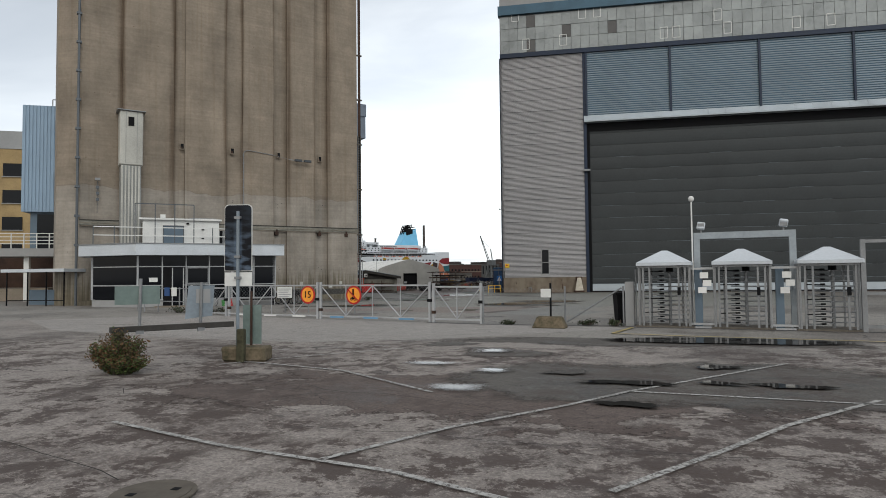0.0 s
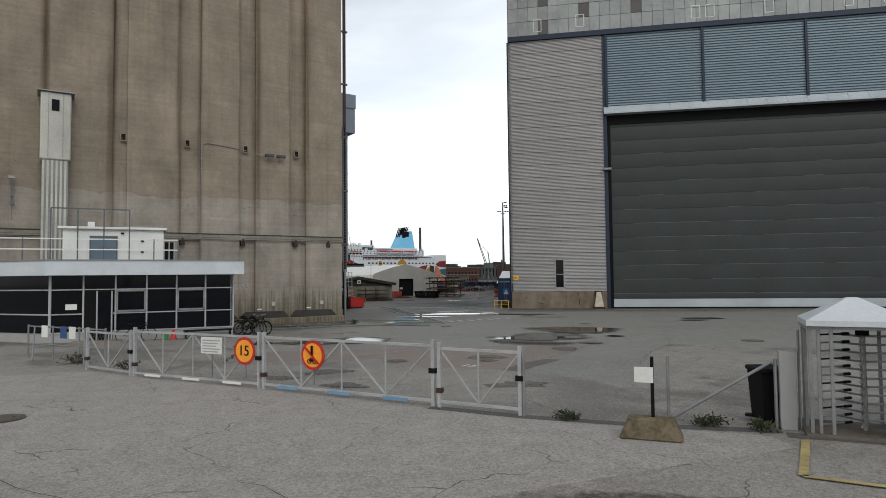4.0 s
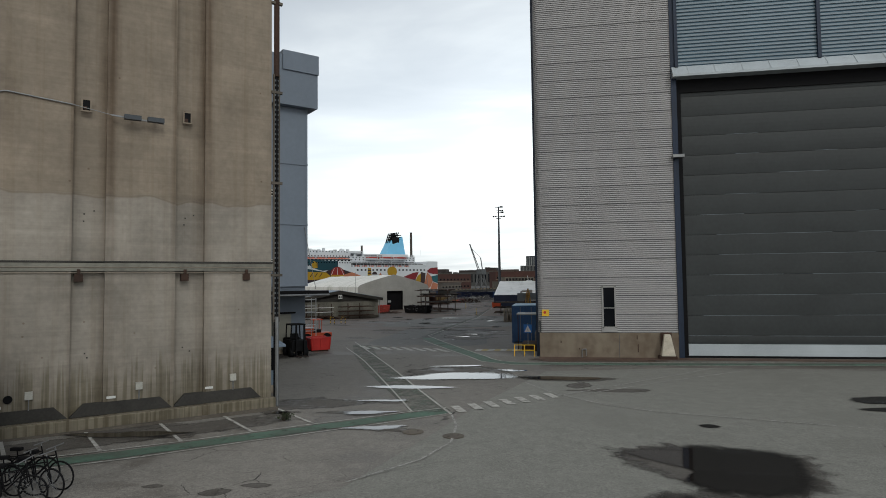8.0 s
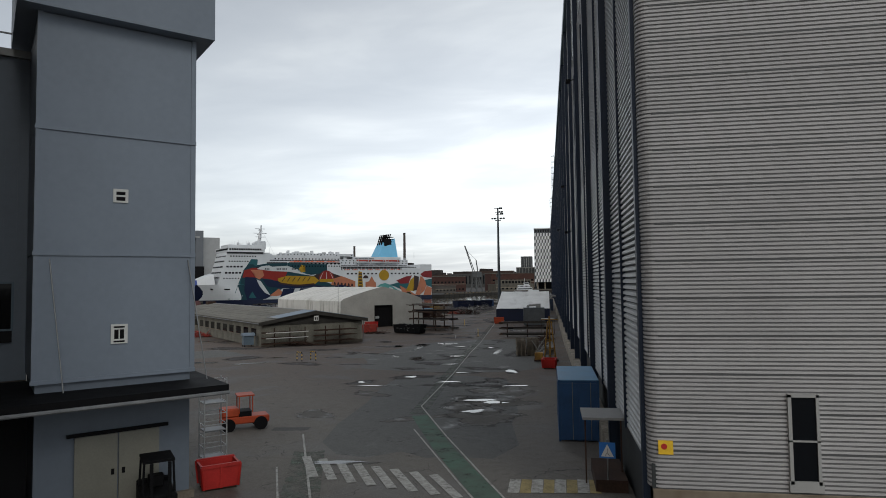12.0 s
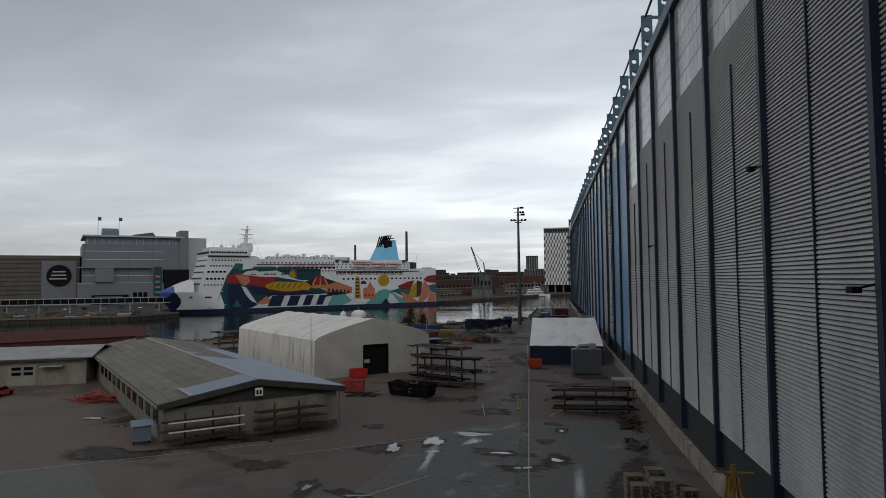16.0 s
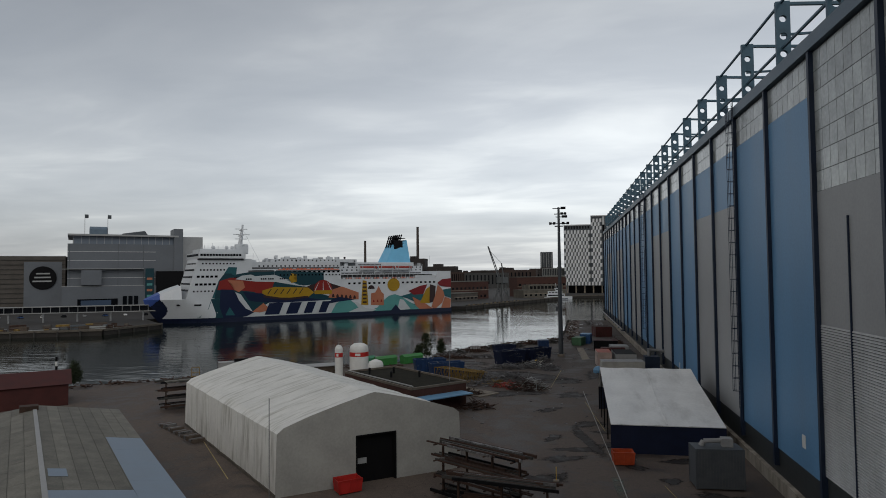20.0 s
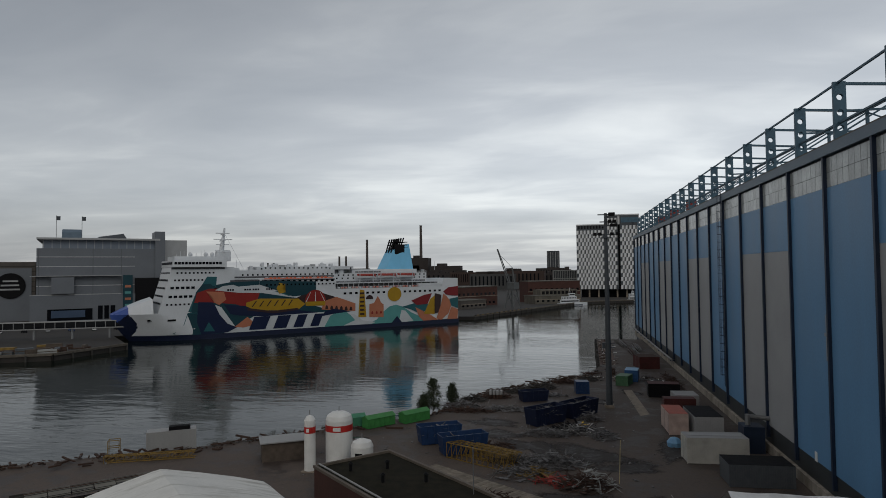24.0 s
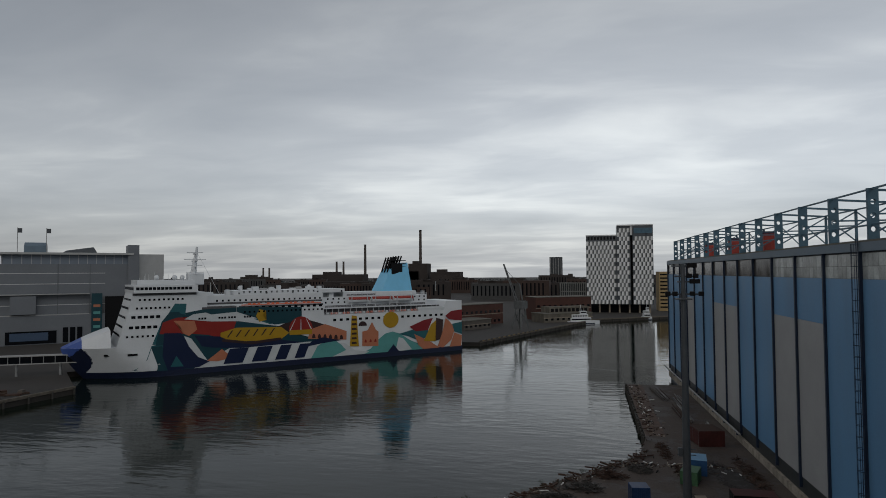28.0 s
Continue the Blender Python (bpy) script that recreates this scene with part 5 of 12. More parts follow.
def shrub(name, label, x, y, h, w, seed, material, kind_cat="bush", n=700):
    r = random.Random(seed)
    t = thing(name, label, kind_cat, pose(x, y, gz(y)))
    bm = B()
    for i in range(14):
        a = r.uniform(0, 6.28)
        bar(bm, (0.06 * math.cos(a), 0.06 * math.sin(a), 0), (w * 0.4 * math.cos(a), w * 0.4 * math.sin(a), h * r.uniform(0.5, 0.9)), 0.02, sides=4, w2=0.008)
    part("stem", bm, M["wood"], t)
    bm = B()
    for i in range(9):
        a = r.uniform(0, 6.28)
        q = r.uniform(0.1, 0.42) * w
        leaves(bm, r, n // 9, (q * math.cos(a), q * math.sin(a), h * r.uniform(0.25, 0.8)), 0.035 + 0.02 * h, 0.14 * w, 0.13 * h)
    part("crown", bm, material, t)
    return t


def tree(x, y, h, seed):
    r = random.Random(seed)
    t = thing("tree", "young dark-green tree on the quay edge", "tree", pose(x, y, gz(y)))
    bm = B()
    bar(bm, (0, 0, 0), (0.1, 0, h * 0.9), 0.22, sides=7, w2=0.05)
    for i in range(14):
        a, z = r.uniform(0, 6.28), h * r.uniform(0.15, 0.8)
        L = (1 - z / h) * h * 0.4
        L = max(L, 0.22 * h)
        bar(bm, (0, 0, z), (L * math.cos(a), L * math.sin(a), z + L * 0.5), 0.07, sides=5, w2=0.02)
    part("trunk", bm, M["wood"], t)
    bm = B()
    for i in range(110):
        a, z = r.uniform(0, 6.28), h * r.uniform(0.12, 1.0)
        L = math.sin(math.pi * (0.18 + 0.74 * z / h)) * h * 0.27 * r.uniform(0.25, 1.15)
        leaves(bm, r, 34, (L * math.cos(a), L * math.sin(a), z + r.uniform(-0.3, 0.3)), 0.16, 0.3, 0.26)
    part("crown", bm, M["leaf"], t)
    return t


# ---- gatehouse ----
BOOTH = pose(-11.4, -29.7, 0.12, 0, 0, 36)
booth = thing("gatehouse", "low glazed gatehouse with a white flat roof band", "gatehouse", BOOTH)
part("base_wall", one(prism, [(-7.8, 0.08), (0, 0.08), (-0.9, 5.0), (-7.8, 5.0)], 0, 0.5), M["clad_light"], booth)
bm = B()
prism(bm, [(-10.3, 2.6), (-7.8, 0.1), (-7.8, 5.0), (-10.3, 5.0)], 0, 0.5)
part("base_wall", bm, M["clad_light"], booth)
# solid black body stands in for the unlit corner room
bm = B()
prism(bm, [(-10.15, 2.75), (-7.75, 0.35), (-7.75, 4.9), (-10.15, 4.9)], 0.5, 3.1)
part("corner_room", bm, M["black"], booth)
for k in (0.0, 1.0):
    part("mullion", one(bar, (-7.8 - 2.5 * k, 0.1 + 2.5 * k, 0.5), (-7.8 - 2.5 * k, 0.1 + 2.5 * k, 3.1), 0.11), M["galv_pale"], booth)
for z0, z1 in ((0.55, 1.33), (1.37, 2.43), (2.47, 3.08)):
    bm = B()
    prism(bm, [(-10.24, 2.50), (-7.86, 0.12), (-7.82, 0.16), (-10.20, 2.54)], z0, z1)
    part("pane", bm, M["glass"], booth)
for z in (1.35, 2.45):
    part("transom", one(bar, (-7.8, 0.08, z), (-10.3, 2.58, z), 0.06), M["galv_pale"], booth)
part("notice", one(box, -7.2, -6.75, 0.05, 0.09, 1.55, 1.8), M["white_paint"], booth)
# entrance with a dark door; a black plate stands in for its recess's shade
part("entrance", one(box, -6.45, -5.3, 0.03, 0.12, 0.1, 2.43), M["black"], booth, "black plate standing in for the shade of the entrance recess")
d_ = part("door", one(box, -5.95, -5.35, -0.01, 0.03, 0.15, 2.35), M["glass"], booth, "glazed entrance door")
for q in ((-5.98, -5.92), (-5.38, -5.32)):
    part("door_stile", one(box, q[0], q[1], -0.03, 0.02, 0.15, 2.38), M["galv_pale"], d_)
part("step", one(box, -6.9, -4.9, -0.9, 0.05, 0.0, 0.15), M["concrete"], booth)
# solid black body stands in for the unlit room behind the panes
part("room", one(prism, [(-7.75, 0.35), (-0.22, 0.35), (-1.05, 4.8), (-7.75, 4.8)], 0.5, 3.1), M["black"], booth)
for i in range(2, 8):
    for z0, z1 in ((0.55, 1.33), (1.37, 2.43), (2.47, 3.08)):
        part("pane", one(box, -10.35 + 1.3 * i, -9.13 + 1.3 * i, 0.10, 0.13, z0, z1), M["glass"], booth)
for i in range(2, 9):
    x = -10.4 + 1.3 * i
    part("mullion", one(box, x - 0.035, x + 0.035, 0.02, 0.16, 0.5, 3.1), M["galv_pale"], booth)
for z in (0.52, 1.35, 2.45):
    part("transom", one(box, -7.8, 0, 0.04, 0.14, z - 0.025, z + 0.025), M["galv_pale"], booth)
part("end_wall", one(prism, [(-0.14, 0.1), (0.04, 0.1), (-0.86, 5.0), (-1.04, 5.0)], 0.5, 3.1), M["galv"], booth)
for x in (-2.6, -5.2):
    bm = B()
    for q in ((0.02, 0.10, 1.4, 2.42), (1.20, 1.28, 1.4, 2.42), (0.02, 1.28, 1.4, 1.48), (0.02, 1.28, 2.34, 2.42)):
        box(bm, x + q[0], x + q[1], -0.03, 0.1, q[2], q[3])
    part("window_frame", bm, M["galv"], booth, "grey opening window frame")
bm = B()
prism(bm, [(-11.0, 2.3), (-7.9, -0.8), (0.4, -0.8), (-0.75, 5.6), (-11.0, 5.6)], 3.1, 3.75)
part("roof_band", bm, M["roof_white"], booth, "pale sheet-metal roof band")
bm = B()
prism(bm, [(-11.05, 2.28), (-7.93, -0.85), (0.45, -0.85), (-0.7, 5.65), (-11.05, 5.65)], 3.75, 3.8)
part("roof_edge", bm, M["galv"], booth)
hut = thing("roof_hut", "white plant room on the gatehouse roof", "plant room", BOOTH @ pose(0, 0, 3.8))
part("wall", one(box, -7.6, -3.15, 2.4, 4.9, 0, 1.58), M["white_paint"], hut)
d_ = part("door", one(box, -6.4, -5.3, 2.36, 2.42, 0.05, 1.2), M["clad_bluegrey"], hut)
for q in ((-6.46, -6.4, 0.05, 1.26), (-5.3, -5.24, 0.05, 1.26), (-6.4, -5.3, 1.2, 1.26)):
    part("door_frame", one(box, q[0], q[1], 2.33, 2.42, q[2], q[3]), M["mast_grey"], d_)
part("lamp", one(box, -5.1, -4.95, 2.3, 2.42, 1.36, 1.44), M["black"], hut)
for z in (0.45, 1.0):
    part("bracket", one(box, -4.2, -4.05, 2.33, 2.42, z, z + 0.06), M["black"], hut)
vb = part("ventilation_box", one(box, -3.15, -2.6, 2.6, 3.4, 0.05, 1.0), M["black"], hut)
for x in (-3.12, -2.88, -2.64):
    part("box_frame", one(box, x - 0.025, x + 0.025, 2.56, 2.62, 0.05, 1.0), M["galv_pale"], vb)
part("roof", one(box, -7.8, -3.0, 2.2, 5.1, 1.58, 1.70), M["white_paint"], hut, bevel=0.02)
part("roof_step", one(box, -4.9, -3.3, 2.5, 4.9, 1.70, 1.78), M["clad_light"], hut)
part("flue", one(box, -6.6, -6.3, 3, 3.3, 1.2, 2.0), M["white_paint"], hut)
rail = thing("roof_railing", "thin steel guard rail on the gatehouse roof", "railing", BOOTH @ pose(0, 0, 3.8))
for i in range(8):
    x = -10.2 + 1.1 * i
    part("post", one(bar, (x, 1.6, 0), (x, 1.6, 1.1 if i < 2 or i > 5 else 2.5), 0.055), M["mast_grey"], rail)
for z in (0.55, 1.05):
    part("rail", one(bar, (-10.2, 1.6, z), (-2.5, 1.6, z), 0.055), M["white_paint"], rail)
bar_bm = one(bar, (-8.0, 1.6, 2.5), (-4.7, 1.6, 2.5), 0.055)
part("rail", bar_bm, M["mast_grey"], rail)
bench = thing("bench", "low dark bench under the gatehouse windows", "bench", BOOTH @ pose(0, 0, 0))
part("seat", one(box, -2.3, -0.1, -0.55, -0.15, 0.38, 0.45), M["black"], bench)
for x in (-2.2, -0.2):
    part("leg", one(box, x - 0.04, x + 0.04, -0.5, -0.2, 0.0, 0.38), M["black"], bench)
for i, (x, mt, lb) in enumerate(((-2.75, "red", "red traffic cone"), (-3.1, "green", "green plastic bucket"))):
    c = thing("traffic_cone" if i == 0 else "bucket", lb + " by the gatehouse wall", "cone" if i == 0 else "bucket", BOOTH @ pose(x, -0.6, 0))
    part("body", one(lathe, [(0.17, 0.03), (0.05, 0.52)] if i == 0 else [(0.13, 0.0), (0.17, 0.42)], 14), M[mt], c)
    part("foot", one(box, -0.2, 0.2, -0.2, 0.2, 0, 0.04), M[mt], c)


def bicycle(m, tint):
    t = thing("bicycle", "parked city bicycle with dark frame", "bicycle", m, group="parked bicycles")
    for x in (-0.52, 0.52):
        wh = part("wheel", one(ring, (x, 0, 0.34), 0.33, 0.022, "y", 22, 5), M["black"], t)
        bm = B()
        for i in range(10):
            a = math.pi * i / 10
            bar(bm, (x - 0.32 * math.cos(a), 0, 0.34 - 0.32 * math.sin(a)), (x + 0.32 * math.cos(a), 0, 0.34 + 0.32 * math.sin(a)), 0.006, sides=3)
        part("spokes", bm, M["galv"], wh)
    bm = B()
    for a, b in (((-0.52, 0, 0.34), (-0.12, 0, 0.32)), ((-0.12, 0, 0.32), (-0.2, 0, 0.85)), ((-0.52, 0, 0.34), (-0.18, 0, 0.72)), ((-0.12, 0, 0.32), (0.4, 0, 0.78)), ((-0.18, 0, 0.72), (0.4, 0, 0.82)), ((0.38, 0, 0.95), (0.52, 0, 0.34))):
        bar(bm, a, b, 0.032, sides=6)
    part("frame", bm, tint, t)
    part("saddle", one(box, -0.34, -0.08, -0.07, 0.07, 0.84, 0.92), M["black"], t, bevel=0.015)
    bm = B()
    bar(bm, (0.38, -0.28, 1.02), (0.38, 0.28, 1.02), 0.028, sides=6)
    bar(bm, (0.38, 0, 0.93), (0.38, 0, 1.02), 0.03, sides=6)
    part("handlebar", bm, M["galv"], t)
    part("mudguard", one(box, -0.86, -0.24, -0.03, 0.03, 0.69, 0.71), M["black"], t)
    return t


bk = bicycle(BOOTH @ pose(-4.3, -0.6, 0, -6, 0, 4), M["black"])
for i, (x, y, a) in enumerate(((0.85, 0.15, -28), (1.2, 0.55, -38), (0.75, 0.85, -20), (1.3, 1.15, -34), (0.9, 1.6, -26))):
    copy_thing(bk, BOOTH @ pose(x, y, 0, 5 - 4 * i % 9, 0, a))

# ---- turnstiles ----
def roof_cap(bm, r, z0, z1):
    sq = ((-1, -1), (1, -1), (1, 1), (-1, 1))
    lo = [bm.verts.new((x * r, y * r * 0.85, z0)) for x, y in sq]
    md = [bm.verts.new((x * r, y * r * 0.85, z0 + 0.09)) for x, y in sq]
    up_ = [bm.verts.new((x * 0.08, y * 0.08, z1)) for x, y in sq]
    for a, b in ((lo, md), (md, up_)):
        for i in range(4):
            j = (i + 1) % 4
            bm.faces.new((a[i], a[j], b[j], b[i]))
    bm.faces.new(lo[::-1])
    bm.faces.new(up_)


def turnstile(m):
    t = thing("turnstile", "full-height galvanised turnstile with a white pyramid roof", "turnstile", m, group="turnstiles at the gate")
    part("roof", one(roof_cap, 0.76, 1.80, 2.25), M["roof_white"], t, "white pyramid roof")
    for x, y in ((-0.70, -0.5), (-0.58, -0.5), (-0.40, -0.52), (0.40, -0.52), (0.58, -0.5), (0.70, -0.5), (-0.70, 0.5), (-0.45, 0.5), (0.45, 0.5), (0.70, 0.5), (-0.72, 0.0), (0.72, 0.0)):
        part("post", one(bar, (x, y, 0), (x, y, 1.82), 0.05), M["galv"], t)
    part("head_beam", one(box, -0.75, 0.75, -0.55, 0.55, 1.74, 1.82), M["galv"], t)
    part("bearing", one(lathe, [(0.1, 1.62), (0.1, 1.74)], 12, (0.12, 0, 0)), M["black"], t)
    part("rotor", one(bar, (0.12, 0, 0.05), (0.12, 0, 1.75), 0.09, sides=10), M["galv"], t)
    for i in range(11):
        bm = B()
        z = 0.2 + 0.14 * i
        for a in (15, 135, 255):
            bar(bm, (0.12, 0, z), (0.12 + 0.55 * math.cos(radians(a)), 0.55 * math.sin(radians(a)), z), 0.035, sides=6)
        part("arm", bm, M["galv"], t)
    for i in range(12):
        z = 0.15 + 0.135 * i
        part("comb_bar", one(bar, (-0.56, -0.3, z), (-0.12, 0.05, z), 0.03, sides=6), M["black"] if i % 3 == 2 else M["galv"], t)
        part("comb_cap", one(bar, (-0.17, 0.0, z), (-0.06, 0.09, z), 0.05, sides=6), M["black"], t)
    part("reader", one(box, 0.37, 0.45, -0.62, -0.5, 0.95, 1.17), M["black"], t)
    part("foot", one(box, -0.8, 0.8, -0.6, 0.6, -0.02, 0.05), M["concrete_dark"], t)
    return t


TURN = -13.0
t1 = turnstile(pose(9.5, -46.75, 0.3, 0, 0, TURN))
copy_thing(t1, pose(11.5, -47.2, 0.3, 0, 0, TURN))
copy_thing(t1, pose(13.55, -47.7, 0.3, 0, 0, TURN))
# side gates between the turnstiles
for x, y in ((10.5, -46.95), (12.52, -47.42)):
    t = thing("side_gate", "narrow galvanised pedestrian gate with paper notices", "gate", pose(x, y, 0.3, 0, 0, TURN), group="pedestrian gates")
    for a in (-0.27, 0.27):
        part("upright", one(bar, (a * 1.25, -0.45, 0.05), (a * 1.25, -0.45, 1.72), 0.06), M["galv_pale"], t)
    for z in (0.12, 1.7):
        part("rail", one(bar, (-0.34, -0.45, z), (0.34, -0.45, z), 0.06), M["galv_pale"], t)
    part("column", one(box, -0.2, 0.0, -0.3, -0.1, 0, 1.75), M["clad_bluegrey"], t)
    part("threshold", one(box, -0.36, 0.36, -0.5, -0.36, 0.0, 0.05), M["galv_pale"], t)
    for a, b, z in ((-0.05, 0.17, 1.42), (0.03, 0.25, 1.2), (-0.1, 0.12, 1.0)):
        part("notice", one(box, a, b, -0.52, -0.5, z, z + 0.17), M["white_paint"], t)
portal = thing("light_portal", "grey steel portal with two floodlights", "portal", pose(10.45, -46.55, 0.3, 0, 0, TURN))
for x in (0.0, 2.515):
    part("column", one(box, x - 0.085, x + 0.085, -0.1, 0.1, 0, 2.58), M["sheet_paint"], portal)
part("beam", one(box, -0.085, 2.6, -0.1, 0.1, 2.58, 2.77), M["sheet_paint"], portal)
for x in (0.13, 2.3):
    bm = B()
    box(bm, -0.11, 0.11, -0.06, 0.06, -0.11, 0.11)
    bmesh.ops.rotate(bm, verts=bm.verts[:], cent=(0, 0, 0), matrix=Matrix.Rotation(radians(-18 if x < 1 else 24), 3, "X") @ Matrix.Rotation(radians(10), 3, "Y"))
    bmesh.ops.translate(bm, verts=bm.verts[:], vec=(x, -0.08, 2.97))
    f = part("floodlight", bm, M["roof_white"], portal, bevel=0.025)
    part("rim", one(box, x - 0.09, x + 0.09, -0.15, -0.13, 2.88, 3.04), M["galv"], f)
    part("bracket", one(box, x - 0.02, x + 0.02, -0.05, 0.0, 2.76, 2.86), M["galv"], f)
part("pole", one(bar, (-0.12, -0.15, 0), (-0.12, -0.15, 3.75), 0.045, sides=8), M["white_paint"], portal)
part("dome", one(lathe, [(0.03, 0), (0.075, 0.04), (0.085, 0.11), (0.04, 0.17)], 14, (-0.12, -0.15, 3.7)), M["white_paint"], portal, smooth=True)
# guard frame past the turnstiles
t = thing("high_fence", "tall galvanised frame beside the turnstiles", "fence", pose(14.4, -47.95, 0.3, 0, 0, TURN))
part("post", one(bar, (-0.15, -0.5, 0), (-0.15, -0.5, 2.4), 0.11), M["galv"], t)
for i in range(3):
    part("post", one(bar, (1.6 * (i + 1), -0.5, 0), (1.6 * (i + 1), -0.5, 2.4), 0.08), M["galv"], t)
for z in (2.35, 1.0, 0.15):
    part("rail", one(bar, (-0.15, -0.5, z), (4.8, -0.5, z), 0.08), M["galv"], t)
# end post and bin
t = thing("gate_post", "pale grey box-section gate post", "post", pose(8.48, -46.65, 0.3, 0, 0, TURN))
part("post", one(box, -0.13, 0.13, -0.13, 0.13, 0, 1.33), M["clad_light"], t, bevel=0.01)
part("pipe", one(bar, (0.18, 0, 0), (0.18, 0, 1.7), 0.05, sides=6), M["galv"], t)
t = thing("wheelie_bin", "dark grey wheeled bin with closed lid", "bin", pose(8.3, -46.2, 0.3, 0, 0, 10))
bm = B()
v = box(bm, -0.24, 0.24, -0.27, 0.27, 0.06, 0.92)
for p in v[:4]:
    p.co.x *= 0.82
    p.co.y *= 0.82
part("body", bm, M["black"], t)
part("lid", one(box, -0.27, 0.27, -0.32, 0.3, 0.92, 1.0), M["black"], t, bevel=0.02)
for x in (-0.22, 0.22):
    part("wheel", one(lathe, [(0.09, -0.02), (0.09, 0.02)], 12, (x, 0.24, 0.09)), M["black"], t)

# ---- gate and fence ----
def netting(bm, L, z0, z1, cell=0.16):
    """Diamond wire mesh in the plane y = 0."""
    H_ = z1 - z0
    n = int((L + H_) / cell)
    for i in range(n):
        a = i * cell
        for s in (1, -1):
            x0, x1 = a - H_, a
            t0, t1 = max(0.0, -x0 / H_), min(1.0, (L - x0) / H_)
            if t1 <= t0:
                continue
            p, q = (x0 + H_ * t0, t0), (x0 + H_ * t1, t1)
            pz = [z0 + H_ * (k if s > 0 else 1 - k) for k in (p[1], q[1])]
            bar(bm, (p[0], 0, pz[0]), (q[0], 0, pz[1]), 0.0045, sides=3)


def gate_leaf(a, b, h, label, n=4):
    ax, ay = a
    bx, by = b
    L = math.hypot(bx - ax, by - ay)
    t = thing("gate", label, "gate", pose(ax, ay, gz(ay), 0, 0, math.degrees(math.atan2(by - ay, bx - ax))))
    for z in (0.12, h):
        part("rail", one(bar, (0, 0, z), (L, 0, z), 0.055), M["galv_pale"], t)
    for i in range(n + 1):
        e_ = i in (0, n)
        part("upright", one(bar, (L * i / n, 0, 0.0 if e_ else 0.1), (L * i / n, 0, h + (0.12 if e_ else 0)), 0.075 if e_ else 0.03), M["galv_pale"], t)
        if i < n:
            a0, a1 = (0.15, h) if i % 2 else (h, 0.15)
            part("brace", one(bar, (L * i / n, 0, a0), (L * (i + 1) / n, 0, a1), 0.032), M["galv_pale"], t)
    part("netting", one(netting, L, 0.15, h), M["galv"], t)
    if n > 2:
        for k in range(3):
            x = L * (0.1 + 0.32 * k)
            part("foot_plate", one(box, x, x + 0.62, -0.045, -0.03, 0.06, 0.12), M["blue_pale"] if label.endswith("no-walking sign") else M["white_paint"], t)
    part("hinge", one(box, -0.06, 0.06, -0.06, 0.06, 0.3, 0.4), M["rust"], t)
    part("latch", one(box, L - 0.08, L + 0.08, -0.06, 0.06, h * 0.55, h * 0.55 + 0.1), M["black"], t)
    return t


g1 = gate_leaf((-6.95, -42.9), (-2.6, -44.15), 1.25, "galvanised swing gate leaf with speed sign")
g2 = gate_leaf((-2.45, -44.2), (2.05, -45.65), 1.25, "galvanised swing gate leaf with no-walking sign")
gate_leaf((2.2, -45.72), (3.88, -46.25), 1.2, "short galvanised gate leaf with netting", 2)
gate_leaf((-9.3, -41.9), (-7.15, -42.8), 1.15, "short galvanised gate leaf at the gatehouse", 2)
t = thing("speed_sign", "round orange sign with the number 15 in a red ring", "sign", pose(-3.01, -44.12, 0.32, 0, 0, -16))
part("plate", one(disc, (0, 0, 0.88), 0.34, 0.02), M["red"], t)
part("face", one(disc, (0, -0.008, 0.88), 0.275, 0.02), M["sign_amber"], t)
words("15", 0.36, M["black"], t, pose(0, -0.02, 0.88, 90, 0, 0))
part("clip", one(bar, (0, 0.05, 0.2), (0, 0.05, 1.2), 0.03), M["galv"], t)
t = thing("no_entry_sign", "round orange prohibition sign with a slanting red bar", "sign", pose(-0.97, -44.75, 0.32, 0, 0, -18))
part("plate", one(disc, (0, 0, 0.88), 0.34, 0.02), M["red"], t)
part("face", one(disc, (0, -0.008, 0.88), 0.275, 0.02), M["sign_amber"], t)
bm = B()
ring(bm, (-0.075, -0.03, 0.745), 0.05, 0.009)
ring(bm, (0.075, -0.03, 0.745), 0.05, 0.009)
for p, q in (((-0.075, 0.745), (-0.03, 0.81)), ((-0.03, 0.81), (0.05, 0.81)), ((0.075, 0.745), (0.045, 0.845)), ((0.0, 0.75), (0.05, 0.81)), ((0.0, 0.75), (-0.04, 0.83)), ((0.0, 0.75), (-0.075, 0.745))):
    bar(bm, (p[0], -0.03, p[1]), (q[0], -0.03, q[1]), 0.014)
box(bm, -0.03, 0.03, -0.035, -0.025, 0.88, 1.1)
part("symbol", bm, M["black"], t)
part("bar", one(bar, (-0.2, -0.035, 1.06), (0.2, -0.035, 0.70), 0.055, 0.02), M["red"], t)
part("clip", one(bar, (0, 0.05, 0.2), (0, 0.05, 1.2), 0.03), M["galv"], t)
t = thing("notice_board", "white notice board with faded lines of print", "sign", pose(-4.1, -43.8, 0.3, 0, 0, -16))
part("plate", one(box, -0.36, 0.36, 0, 0.02, 0.78, 1.2), M["white_paint"], t)
for i in range(5):
    part("print_bar", one(box, -0.3, 0.3 - 0.07 * (i % 3), -0.006, 0, 1.1 - 0.07 * i, 1.13 - 0.07 * i), M["clad_grey"], t)
part("clip", one(bar, (0, 0.04, 0.2), (0, 0.04, 1.2), 0.03), M["galv"], t)
# wire fence on to the turnstiles
f1 = thing("wire_fence", "sagging wire-netting fence with leaning strut", "fence", pose(3.95, -46.3, 0.3, 0, 0, -5))
for x in (0.0, 2.6, 4.35):
    part("post", one(bar, (x, 0, 0), (x, 0, 1.2), 0.06, sides=8), M["galv"], f1)
part("strut", one(bar, (2.65, 0, 0.1), (4.3, 0, 1.15), 0.055, sides=8), M["galv"], f1)
